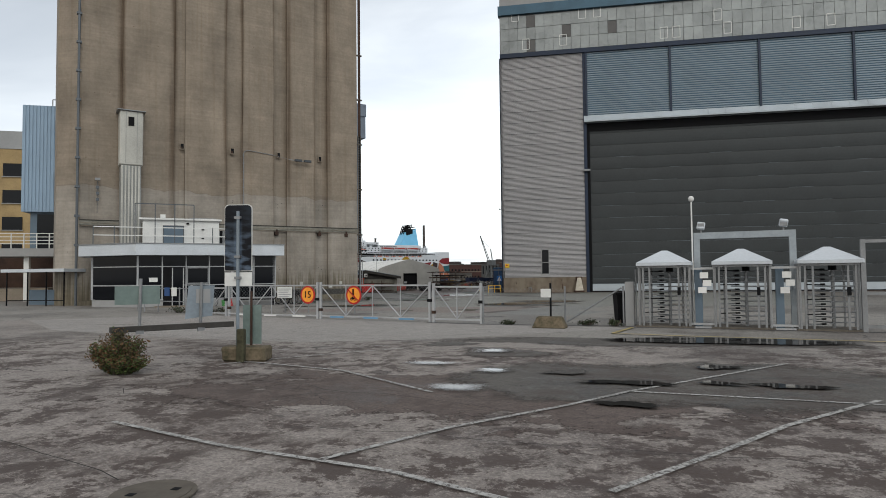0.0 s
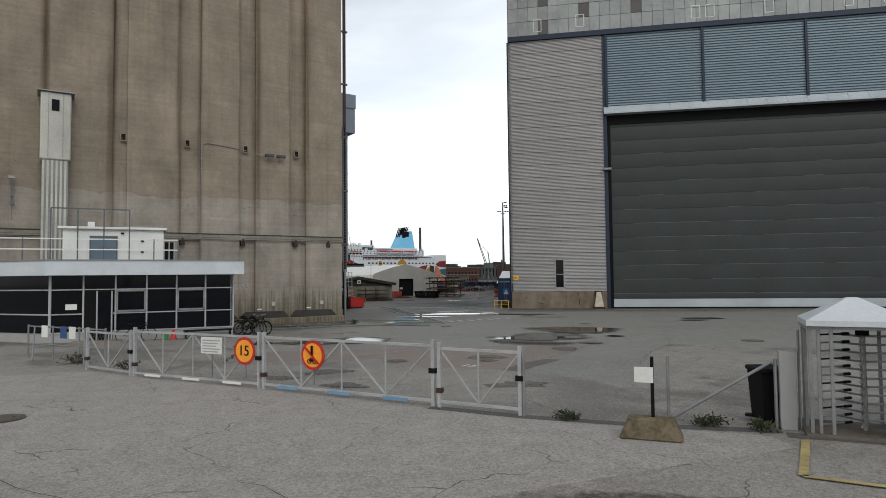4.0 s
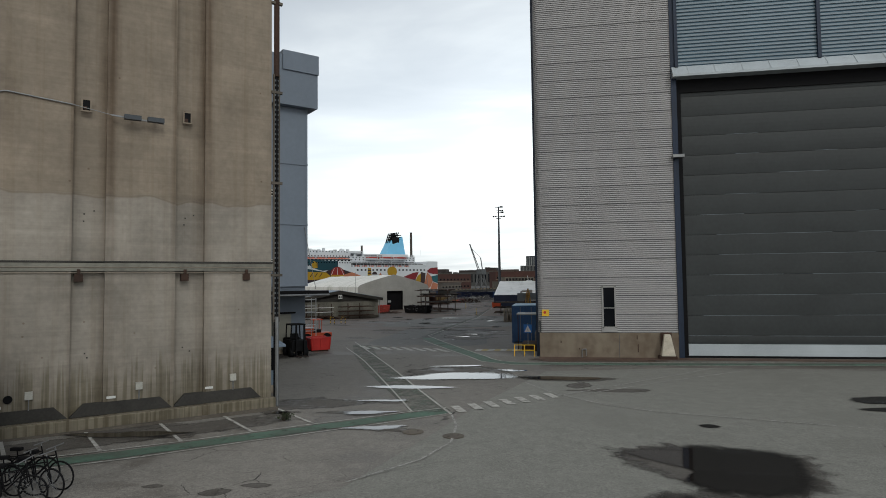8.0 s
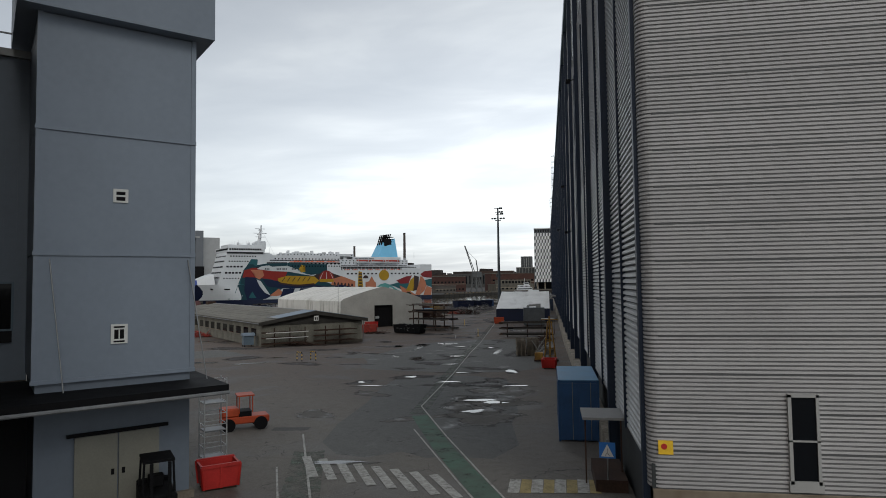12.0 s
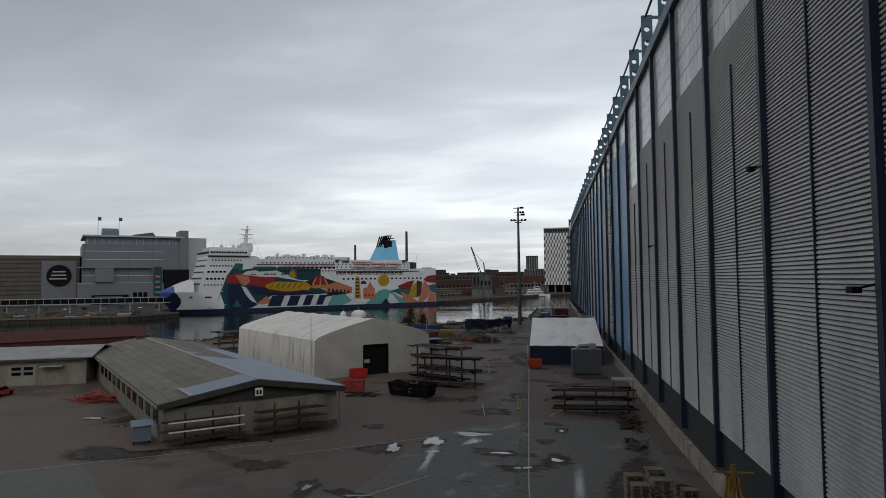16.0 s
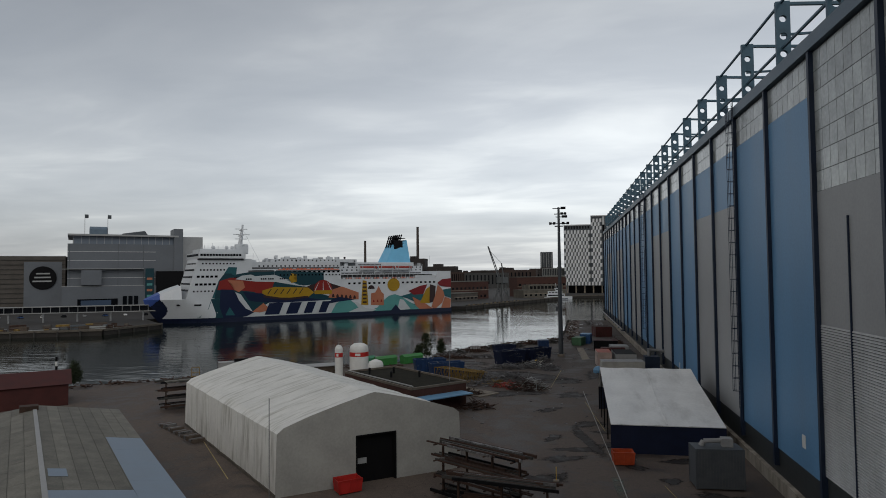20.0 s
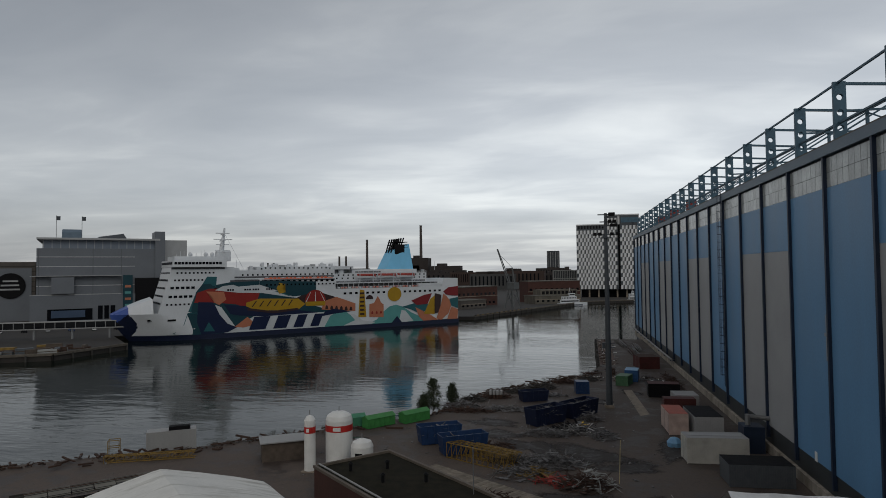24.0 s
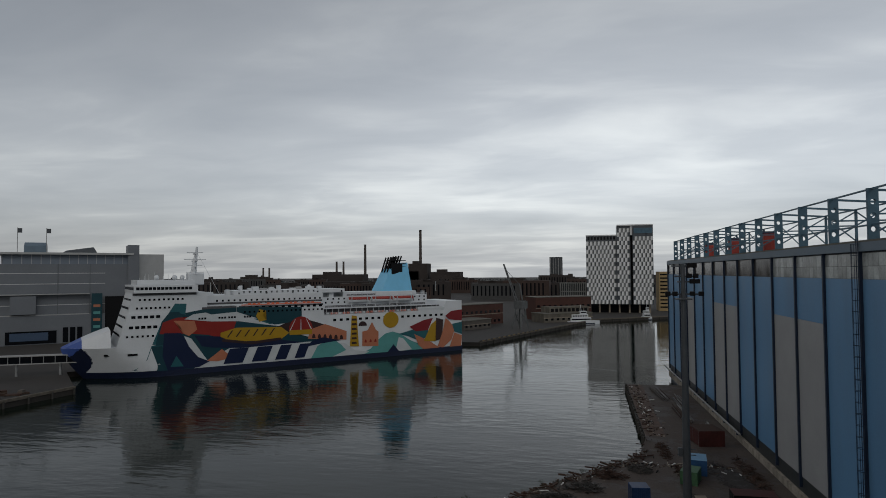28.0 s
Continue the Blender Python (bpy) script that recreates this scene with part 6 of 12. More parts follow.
part("netting", one(netting, 2.6, 0.1, 1.15, 0.14), M["galv"], f1)
# block with a dark pole
t = thing("concrete_barrier", "low worn concrete block holding a dark pole", "barrier block", pose(6.1, -47.6, 0.3, 0, 0, -10))
bm = B()
v = box(bm, -0.5, 0.5, -0.25, 0.25, 0, 0.34)
for p in v[4:]:
    p.co.x *= 0.72
    p.co.y *= 0.6
part("block", bm, M["block_mossy"], t, bevel=0.03)
part("pole", one(bar, (0.03, 0, 0.3), (0.03, 0, 1.32), 0.06, sides=8), M["black"], t)
part("plate", one(box, -0.25, 0.05, -0.06, -0.03, 0.9, 1.15), M["white_paint"], t)
# tilted fence frame by the gatehouse
t = thing("leaning_frame", "galvanised rail frame with slanting struts and notices", "railing", pose(-13.8, -39.4, 0.3, 0, 0, -18))
for x in (0, 1.5, 3.0, 4.4):
    part("post", one(bar, (x, 0, 0), (x, 0, 1.15), 0.06, sides=8), M["galv"], t)
for z in (0.5, 1.1):
    part("rail", one(bar, (0, 0, z), (4.4, 0, z), 0.05, sides=8), M["galv"], t)
for x in (0.4, 3.3):
    part("strut", one(bar, (x, 0, 1.1), (x + 0.8, -0.5, 0), 0.05, sides=8), M["galv"], t)
for x, mt in ((0.9, "white_paint"), (2.0, "blue"), (2.5, "white_paint")):
    part("notice", one(box, x, x + 0.35, -0.05, -0.03, 0.75, 1.15), M[mt], t)

# ---- sign post group on the apron ----
sp = thing("sign_post", "back of a tall road sign on a concrete foot", "sign", pose(0.5, -55.4, 0.3, 0, 0, 8))
bm = B()
rf_ = random.Random(17)
v = box(bm, -0.3, 0.52, -0.18, 0.22, 0, 0.29)
for p in v:
    p.co += Vector((rf_.uniform(-0.03, 0.03), rf_.uniform(-0.03, 0.03), rf_.uniform(-0.03, 0.0) if p.co.z > 0.1 else 0))
part("foot", bm, M["block_mossy"], sp, "mossy concrete foot block", bevel=0.035)
part("pole", one(bar, (-0.05, -0.03, 0.2), (-0.05, -0.03, 2.85), 0.062, sides=10), M["sheet_greyblue"], sp)
for z in (1.55, 1.95, 2.7):
    part("clamp", one(box, -0.11, 0.01, -0.07, 0.01, z, z + 0.05), M["galv"], sp)
def sign_plate(w, z0, z1, y0, y1, r=0.08):
    """A plate with rounded upper corners."""
    out = [(-w, z0), (w, z0)]
    for cx, a0 in ((w - r, 0.0), (-w + r, math.pi / 2)):
        out += [(cx + r * math.cos(a0 + math.pi / 2 * k / 6), z1 - r + r * math.sin(a0 + math.pi / 2 * k / 6)) for k in range(7)]
    bm = B()
    near = [bm.verts.new((x - 0.06, y0, z)) for x, z in out]
    back = [bm.verts.new((x - 0.06, y1, z)) for x, z in out]
    bm.faces.new(near)
    bm.faces.new(back[::-1])
    for i in range(len(out)):
        j = (i + 1) % len(out)
        bm.faces.new((near[j], near[i], back[i], back[j]))
    return bm


part("plate", sign_plate(0.255, 1.72, 2.97, 0.0, 0.02), M["sign_back"], sp, "black back of a sign plate with pale smears")
part("rim", sign_plate(0.272, 1.70, 2.985, 0.021, 0.03), M["white_paint"], sp)
part("lower_plate", one(box, -0.32, 0.21, 0.0, 0.02, 1.42, 1.68), M["white_paint"], sp)
part("side_plate", one(box, -0.02, 0.34, 0.16, 0.18, 0.30, 1.05), M["sheet_green"], sp, "pale green back of a sign plate")
part("stub_post", one(bar, (0.16, 0.12, 0.2), (0.16, 0.12, 1.32), 0.045, sides=8), M["rust"], sp)
part("wooden_post", one(box, 0.02, 0.16, -0.29, -0.15, 0.0, 0.62), M["moss_wood"], sp, "mossy timber post", bevel=0.015)
rb = thing("barrier_rail", "weathered timber rail with sign backs on steel stubs", "barrier", pose(-0.95, -57.0, 0.3, 0, 0, 46))
part("rail", one(box, -0.08, 2.0, -0.04, 0.04, 0.66, 0.76), M["wood_dark"], rb, bevel=0.008)
part("post", one(box, 0.0, 0.13, -0.07, 0.06, 0, 0.68), M["moss_wood"], rb)
s_ = part("stub", one(bar, (0.38, 0, 0.62), (0.40, 0, 1.58), 0.055, sides=8), M["galv"], rb)
part("plate", one(box, 0.0, 0.72, 0.03, 0.045, 1.13, 1.45), M["sheet_green"], s_, "pale green back of a sign plate")
part("clamp", one(box, 0.33, 0.45, -0.04, 0.04, 0.62, 0.68), M["galv"], s_)
s_ = part("stub", one(bar, (1.4, 0, 0.66), (1.42, 0, 1.50), 0.055, sides=8), M["galv"], rb)
bm = B()
v = [bm.verts.new(p) for p in ((1.14, 0.03, 0.84), (1.62, 0.03, 0.88), (1.66, 0.03, 1.44), (1.20, 0.03, 1.44), (1.14, 0.045, 0.84), (1.62, 0.045, 0.88), (1.66, 0.045, 1.44), (1.20, 0.045, 1.44))]
for f in ((3, 2, 1, 0), (4, 5, 6, 7), (0, 1, 5, 4), (1, 2, 6, 5), (2, 3, 7, 6), (3, 0, 4, 7)):
    bm.faces.new([v[k] for k in f])
part("plate", bm, M["sheet_greyblue"], s_, "grey-blue back of a sign plate")
part("sticker", one(box, 1.33, 1.58, 0.018, 0.03, 1.12, 1.38), M["clad_light"], s_, "pale worn sticker")
part("clamp", one(box, 1.35, 1.47, -0.04, 0.04, 0.62, 0.68), M["galv"], s_)
def stemmy_bush(name, label, x, y, h, w, seed, stems, cat="bush"):
    """A bush of many leaning stems, green below and browner at the tips."""
    r = random.Random(seed)
    t = thing(name, label, cat, pose(x, y, gz(y)))
    wood_, low_, top_b = B(), B(), B()
    for i in range(stems):
        a, q = r.uniform(0, 6.28), r.random() ** 0.6
        L_ = h * r.uniform(0.55, 1.08) * (1 - 0.35 * q)
        p0 = Vector((0.12 * w * math.cos(a), 0.12 * w * math.sin(a), 0))
        p1 = Vector((0.5 * w * q * math.cos(a), 0.5 * w * q * math.sin(a), L_))
        bar(wood_, p0, p1, 0.010, sides=3, w2=0.003)
        for k in range(26):
            f = 0.15 + 0.85 * k / 25
            c = p0.lerp(p1, f) + Vector((r.gauss(0, 0.022), r.gauss(0, 0.022), r.gauss(0, 0.014)))
            d = Vector((r.uniform(-1, 1), r.uniform(-1, 1), r.uniform(-0.2, 0.9))).normalized() * r.uniform(0.03, 0.055)
            e_ = d.cross(Vector((r.uniform(-1, 1), r.uniform(-1, 1), r.uniform(-1, 1)))).normalized() * 0.013
            tgt = top_b if r.random() < f - 0.25 else low_
            tgt.faces.new([tgt.verts.new(v_) for v_ in (c - d * 0.2, c + d * 0.4 + e_, c + d, c + d * 0.4 - e_)])
    part("stem", wood_, M["wood"], t)
    part("foliage", low_, M["leaf_mid"], t, "green lower leaves")
    part("crown", top_b, M["leaf_brown"], t, "brown autumn tips")
    return t


stemmy_bush("bush", "autumn-brown bush at the barrier rail", -0.84, -57.05, 0.74, 0.95, 5, 230)
stemmy_bush("bush", "low green undergrowth beside the brown bush", -0.62, -57.2, 0.4, 0.9, 6, 90)
for i, (x, y, h, w_) in enumerate(((8.0, -46.9, 0.25, 0.5), (7.2, -46.6, 0.2, 0.6), (4.8, -46.4, 0.15, 0.5), (-8.2, -41.6, 0.3, 0.7), (-10.8, -40.6, 0.3, 0.9), (-8.6, -19.8, 0.3, 0.5))):
    shrub("weeds", "tuft of weeds along the foot of a fence", x, y, h, w_, 20 + i, M["leaf"], "weeds", 240)
# ---- ground details ----
def damp_patch(x, y, rx, ry, seed, rot=0.0):
    """Wet asphalt round a puddle."""
    puddle(x, y, rx * 1.25 + 0.12, ry * 1.35 + 0.12, seed + 7, rot, True)



for x, y, rx, ry in ((5.15, -53.55, 0.62, 0.42), (4.25, -55.45, 0.75, 0.3), (5.05, -57.75, 0.62, 0.42), (5.45, -56.15, 0.5, 0.3)):
    spread(rounded([(x + rx * math.cos(a * 0.785) * (1 + 0.15 * math.sin(3 * a + x)), y + ry * math.sin(a * 0.785) * (1 + 0.2 * math.cos(2 * a + y))) for a in range(8)], int(x * 50)), M["wet_film"], "wet_film", "thin film of rain water on the asphalt", "puddle", 0.031)
for p in ((5.15, -53.4, 0.3, 0.14), (5.42, -56.1, 0.22, 0.1), (6.6, -56.2, 0.34, 0.3), (9.0, -55.4, 0.4, 0.22), (7.45, -57.1, 0.62, 0.2), (8.7, -57.0, 0.3, 0.16), (7.3, -58.6, 0.34, 0.18), (9.6, -57.1, 0.5, 0.2), (11.5, -58.6, 0.5, 0.2)):
    puddle(*p, seed=int(p[0] * 100), rot=-6)
spread([(x + (x2 - x) * k / 6, y + (y2 - y) * k / 6) for (x, y), (x2, y2) in zip(((-14, -45.5), (-9.2, -49.5), (-3.0, -51.6), (0.5, -52.1), (3.1, -51.25), (5.0, -49.95), (6.4, -49.0), (8.2, -47.9), (8.0, -47.2), (4.0, -46.5), (-2.5, -44.3), (-9.0, -42.0)), ((-9.2, -49.5), (-3.0, -51.6), (0.5, -52.1), (3.1, -51.25), (5.0, -49.95), (6.4, -49.0), (8.2, -47.9), (8.0, -47.2), (4.0, -46.5), (-2.5, -44.3), (-9.0, -42.0), (-14, -45.5))) for k in range(6)], M["patch_apron"], "asphalt_patch", "smoother pale asphalt before the gate", "asphalt patch", 0.002)
for i, pts in enumerate((
        ((3.2, -51.4), (5.0, -50.2), (7.5, -50.5), (10.4, -51.1), (13.5, -51.7), (13.0, -52.3), (10.4, -52.0), (7.2, -52.5), (5.0, -51.8)),
        ((4.3, -52.6), (5.6, -53.0), (6.6, -53.9), (5.6, -54.5), (4.6, -54.3)),
        ((4.9, -55.0), (7.0, -54.8), (10.3, -54.5), (13.0, -56.5), (12.4, -58.6), (10.0, -59.0), (7.5, -58.9), (5.2, -58.4), (4.4, -57.2)))):
    damp_sheet(rounded(pts, 130 + i, rough=0.05))
spread(rounded(((-3.0, -57.2), (0.0, -55.6), (4.0, -55.0), (8.0, -54.8), (13.0, -55.4), (14.0, -59.0), (9.5, -61.0), (5.5, -61.4), (2.0, -60.4), (-2.0, -59.6)), 140), M["worn_apron"], "worn_asphalt", "dark brown worn-through asphalt", "asphalt patch", 0.0025)
water_sheet(rounded(((6.9, -51.0), (8.2, -50.45), (10.3, -50.3), (12.4, -50.8), (13.4, -51.5), (11.8, -52.0), (9.6, -51.8), (8.4, -51.7), (7.4, -51.45)), 133))
for p in ((3.95, -52.15, 0.45, 0.26),):
    damp_patch(*p, seed=int(p[0] * 77), rot=-4)
for p in ((-5.9, -15.8, 0.9, 0.25), (-6.0, -18.2, 1.15, 0.3), (-4.95, -20.55, 0.9, 0.35), (-9.3, -18.6, 0.5, 0.2), (-12.6, -22.6, 1.8, 0.5), (-12.8, 7.5, 1.3, 0.3), (-8.2, 26, 1.4, 0.5), (-6.9, 45, 0.5, 1.6), (-19.5, 58, 0.9, 2.2), (-23, 78, 0.7, 0.3), (-5.8, 34, 1.0, 0.3), (-18, 33, 1.6, 0.3), (-12, 36, 1.3, 0.3), (-66, 200, 1.8, 0.7), (-105, 152, 2.5, 0.9), (-100, 146, 2.0, 1.2), (-66, 88, 1.3, 0.5), (-60, 84.5, 0.8, 0.3), (-38.5, 58, 0.9, 0.5), (-45, 51, 1.6, 0.8), (-12, 165, 0.5, 0.3), (-31.5, 87.8, 1.2, 0.7), (-20.3, 85.6, 1.8, 0.9), (-23.7, 82.1, 0.9, 2.0), (-27.0, 78.8, 0.7, 1.6)):
    puddle(*p, seed=int(abs(p[0] * 37 + p[1])), rot=8)
    damp_patch(*p, seed=int(abs(p[0] * 37 + p[1])), rot=8)
# the larger pools, each with its wet margin
for i, pts in enumerate((
        ((-7.7, -33.1), (-6.9, -32.6), (-6.5, -31.2), (-4.95, -30.7), (-4.9, -29.9), (-3.9, -30.2), (-2.95, -31.1), (-2.9, -33.0), (-4.5, -33.2), (-5.1, -33.8), (-6.3, -33.7), (-6.8, -34.2)),
        ((2.4, -22.4), (3.6, -21.8), (4.95, -21.3), (6.2, -21.6), (7.7, -22.2), (7.5, -24.0), (7.1, -25.7), (6.2, -26.5), (4.8, -26.6), (3.8, -25.7), (4.2, -24.4), (3.2, -23.5)),
        ((2.8, -26.2), (4.1, -26.1), (5.3, -26.9), (5.2, -28.2), (6.4, -29.1), (5.3, -29.8), (4.7, -29.7), (4.4, -30.9), (3.2, -31.3), (2.0, -30.6), (1.3, -30.8), (1.6, -29.2), (2.4, -28.3)),
        ((6.5, -27.9), (7.1, -27.6), (7.6, -28.2), (6.9, -28.5)),
        ((5.1, -31.7), (5.75, -31.1), (6.45, -31.55), (5.95, -32.2)),
        ((11.8, -15.6), (12.9, -15.1), (14.1, -15.3), (13.0, -15.9)),
        ((5.6, -18.9), (6.1, -18.7), (6.4, -19.1), (5.9, -19.3)),
        ((-9.0, -34.3), (-8.7, -33.4), (-8.4, -32.9), (-7.8, -32.7), (-7.3, -33.4), (-8.0, -34.2)),
        ((-8.6, -34.95), (-8.4, -34.45), (-7.7, -34.75), (-7.8, -35.4)),
        ((12.4, -13.3), (14.6, -12.5), (15.5, -13.9), (12.9, -14.5)),
        ((-7.6, -9.8), (-6.5, -9.0), (-4.8, -7.5), (-1.95, -7.4), (-0.7, -8.3), (-0.95, -9.5), (-4.2, -10.1), (-6.6, -10.4)),
        ((-8.1, -12.6), (-5.8, -11.9), (-3.2, -12.3), (-5.6, -13.0)),
        ((-0.9, -8.5), (3.7, -8.7), (2.6, -9.6), (-0.3, -9.6)),
        ((-6.5, -5.3), (-3.3, -4.4), (-3.6, -5.1)),
        ((-2.3, -6.2), (-0.3, -6.3), (-1.2, -7.0)))):
    water_sheet(rounded(pts, i))
for i, pts in enumerate((
        ((-8.0, -33.4), (-6.2, -31.0), (-4.94, -29.4), (-3.2, -30.0), (-2.6, -31.3), (-3.0, -33.0), (-5.28, -33.7)),
        ((2.1, -22.4), (5.15, -21.1), (8.0, -22.3), (7.3, -26.0), (5.2, -27.0), (3.4, -25.2)),
        ((1.6, -29.8), (2.5, -26.3), (5.0, -25.6), (6.2, -28.6), (4.9, -30.6), (3.0, -31.0)),
        ((1.3, -30.9), (2.0, -30.4), (3.2, -31.0), (5.4, -31.3), (4.9, -32.5), (2.5, -32.4)),
        ((-7.1, -9.1), (-6.9, -6.3), (-3.4, -4.2), (-1.6, -6.2), (-0.6, -9.0), (-4.2, -10.4)),
        ((-1.2, -8.4), (4.2, -8.5), (2.9, -9.9), (-0.3, -9.8)),
        ((1.4, -11.1), (2.3, -9.9), (2.8, -11.2), (1.9, -12.0)),
        ((0.9, -12.5), (4.9, -11.6), (4.7, -12.7)),
        ((4.15, -34.1), (4.5, -33.35), (5.2, -33.4), (5.15, -34.7), (4.6, -35.0)),
        ((1.5, -37.55), (1.75, -36.75), (2.37, -36.55), (2.95, -37.5), (2.5, -37.95), (1.7, -38.1)),
        ((1.95, -38.4), (2.3, -38.0), (2.7, -38.3), (2.3, -38.75)),
        ((1.4, -30.7), (2.2, -31.1), (4.1, -31.5), (5.2, -32.0), (4.9, -33.0), (3.6, -33.0), (1.9, -32.4)),
        ((-7.2, -27.8), (-6.9, -27.3), (-6.4, -27.4), (-6.6, -27.9)),
        ((-6.5, -27.1), (-6.2, -26.8), (-5.6, -26.9), (-5.9, -27.2)),
        ((-8.8, -27.5), (-8.5, -27.2), (-8.2, -27.4), (-8.5, -27.6)),
        ((5.1, -31.6), (5.9, -30.9), (6.3, -31.4)))):
    damp_sheet(rounded(pts, i + 30))
damp_sheet(rounded(((-19.5, -28.0), (-15.5, -24.2), (-12.0, -20.8), (-9.3, -18.2), (-7.6, -19.0), (-9.6, -21.6), (-12.6, -24.2), (-17.0, -28.6)), 151))
for x, y, rx, ry in ((-1.9, -41.4, 0.5, 0.25), (-0.6, -43.5, 0.4, 0.2), (-2.8, -42.6, 0.35, 0.2), (3.6, -42.8, 0.6, 0.25)):
    damp_patch(x, y, rx, ry, int(abs(x * 91)), 5)
spread(rounded(((-0.9, -0.8), (3.2, -0.7), (7.4, -0.8), (8.2, -1.5), (7.2, -2.4), (3.4, -2.3), (0.0, -2.6), (-1.0, -1.8)), 77), M["rust_dirt"], "dirt_strip", "rust-brown dirt along the foot of the hall", "dirt", 0.003)
# damp blotches and drying pools left over the whole yard
ry_ = random.Random(41)
for i in range(64):
    y = ry_.uniform(14, 150)
    x = ry_.uniform(-15 - 0.35 * y, -5) if y < 75 else ry_.uniform(-30, -5)
    rx, ry = ry_.uniform(0.5, 2.6), ry_.uniform(0.4, 1.8)
    damp_patch(x, y, rx, ry, 900 + i, ry_.uniform(-40, 40))
    if i % 5 == 0:
        puddle(x, y, rx * 0.4, ry * 0.4, 900 + i, 10)
for i, (x, y, rx, ry) in enumerate(((-36, 199, 5, 3), (-27, 196, 6, 3.4), (-22, 190, 4, 2.2), (-31, 176, 5, 2.4), (-20, 176, 3, 1.6), (-42, 206, 4, 2.2), (-14, 200, 2.6, 5), (-9, 220, 2.6, 8), (-8, 258, 3, 9), (-16, 246, 1.6, 3), (-24, 236, 3, 2), (-31, 228, 3, 1.4), (-13, 166, 2.4, 1.4), (-18, 154, 2.4, 1.2), (-24, 163, 2.0, 1.0), (-10, 178, 1.6, 2.4), (-44, 214, 5, 2))):
    damp_patch(x, y, rx, ry, 1400 + i, 20 * (i % 5) - 40)
W_, G_, Y_ = M["line_white"], M["line_green"], M["line_yellow"]
for pts in (((1.7, -60.3), (3.4, -61.0), (5.2, -61.5), (6.6, -62.2)), ((4.5, -61.3), (5.4, -60.0), (6.6, -58.7), (7.4, -57.7), (10.3, -54.7)), ((6.9, -61.7), (8.0, -60.4), (8.8, -59.4), (10.3, -57.9)), ((7.4, -57.7), (8.1, -57.8), (10.4, -58.2)), ((0.4, -56.0), (1.3, -54.9), (3.1, -53.2)), ((0.8, -55.6), (2.9, -56.4), (4.8, -58.1)), ((1.3, -53.4), (1.7, -53.25)), ((2.3, -52.85), (2.7, -52.65)), ((0.2, -53.9), (0.7, -53.65)), ((2.6, -51.9), (3.4, -51.5))):
    stripe(pts, 0.07, M["line_worn"], "worn white parking line", lift=0.017)
stripe([(2.0, -45.75), (3.9, -46.35), (6.1, -46.75), (8.3, -46.85)], 0.3, M["patch_dark"], "dark dirt along the foot of the fence", "dirt", 0.006)
stripe([(8.3, -47.1), (9.5, -47.35), (11.5, -47.8), (14.6, -48.5)], 0.35, M["patch_dark"], "dark dirt before the turnstiles", "dirt", 0.006)
stripe([(8.45, -47.5), (7.76, -49.4)], 0.12, Y_, "worn yellow line before the turnstiles")
stripe([(7.76, -49.4), (9.5, -50.0), (15.5, -51.4)], 0.12, Y_, "worn yellow line before the turnstiles")
stripe([(-9.5, -37.9), (0.4, -33.6)], 0.075, M["line_worn"], "thin white line across the forecourt")
stripe([(-4.7, -40.6), (0.5, -33.7)], 0.075, M["line_worn"], "thin white line across the forecourt")
# green walkways with white edges
stripe([(-16.0, -28.6), (-11.3, -24.9), (-6.6, -20.4), (-3.1, -17.45)], 0.85, G_, "green walkway stripe along the silo")
stripe([(-16.4, -28.2), (-12.17, -24.71), (-10.43, -23.24), (-7.48, -20.41), (-4.77, -18.09), (-3.2, -16.9)], 0.08, W_, "white edge of the green walkway")
stripe([(-15.6, -29.2), (-10.53, -25.11), (-8.38, -22.95), (-5.62, -20.44), (-3.01, -18.03)], 0.08, W_, "white edge of the green walkway")
for x0, y0, x1, y1 in ((-16.6, -23.6, -13.9, -26.1), (-14.87, -22.04, -12.17, -24.61), (-13.13, -20.52, -10.43, -23.24), (-11.71, -18.86, -8.87, -21.67), (-9.98, -17.63, -7.41, -20.12)):
    stripe([(x0, y0), (x1, y1)], 0.11, W_, "white parking bay line")
stripe([(-14.9, 9.6), (-11.8, 0.4), (-9.2, -5.8), (-5.9, -12.9), (-3.6, -17.8)], 1.5, M["line_green_faint"], "faded green walkway stripe past the tower")
stripe([(-16.7, 13.2), (-11.0, -0.06), (-8.1, -6.3), (-5.02, -13.26), (-2.81, -18.08)], 0.1, W_, "white edge of the green walkway")
stripe([(-15.2, 6.4), (-12.65, 0.85), (-10.65, -3.36), (-6.6, -12.58), (-4.4, -17.72)], 0.08, W_, "white edge of the green walkway")
stripe([(-11.35, 19.5), (-8.4, 11.0), (-6.1, 5.1), (-4.4, 0.9), (-3.1, -2.1), (-1.4, -3.5), (2.6, -3.4), (8.5, -3.2)], 1.05, G_, "green walkway stripe to the yard")
stripe([(8.5, -3.2), (26.0, -2.0)], 1.0, G_, "green walkway stripe along the hall front")
stripe([(-11.92, 22.96), (-8.66, 13.67), (-5.5, 5.17), (-4.23, 1.85), (-2.84, -1.57), (-2.28, -2.4), (-1.36, -2.95), (-0.15, -2.95), (2.64, -2.74), (26, -1.4)], 0.09, W_, "white edge of the green walkway")
stripe([(-10.78, 15.19), (-6.8, 5.17), (-4.53, -0.27), (-3.43, -2.75), (-1.38, -4.1), (2.38, -4.0), (26, -2.6)], 0.09, W_, "white edge of the green walkway")
stripe([(-2.81, -18.08), (-2.35, -19.8), (-2.15, -22.18), (-2.65, -24.24), (-4.0, -26.5)], 0.08, M["line_worn"], "thin curved white line on the forecourt")
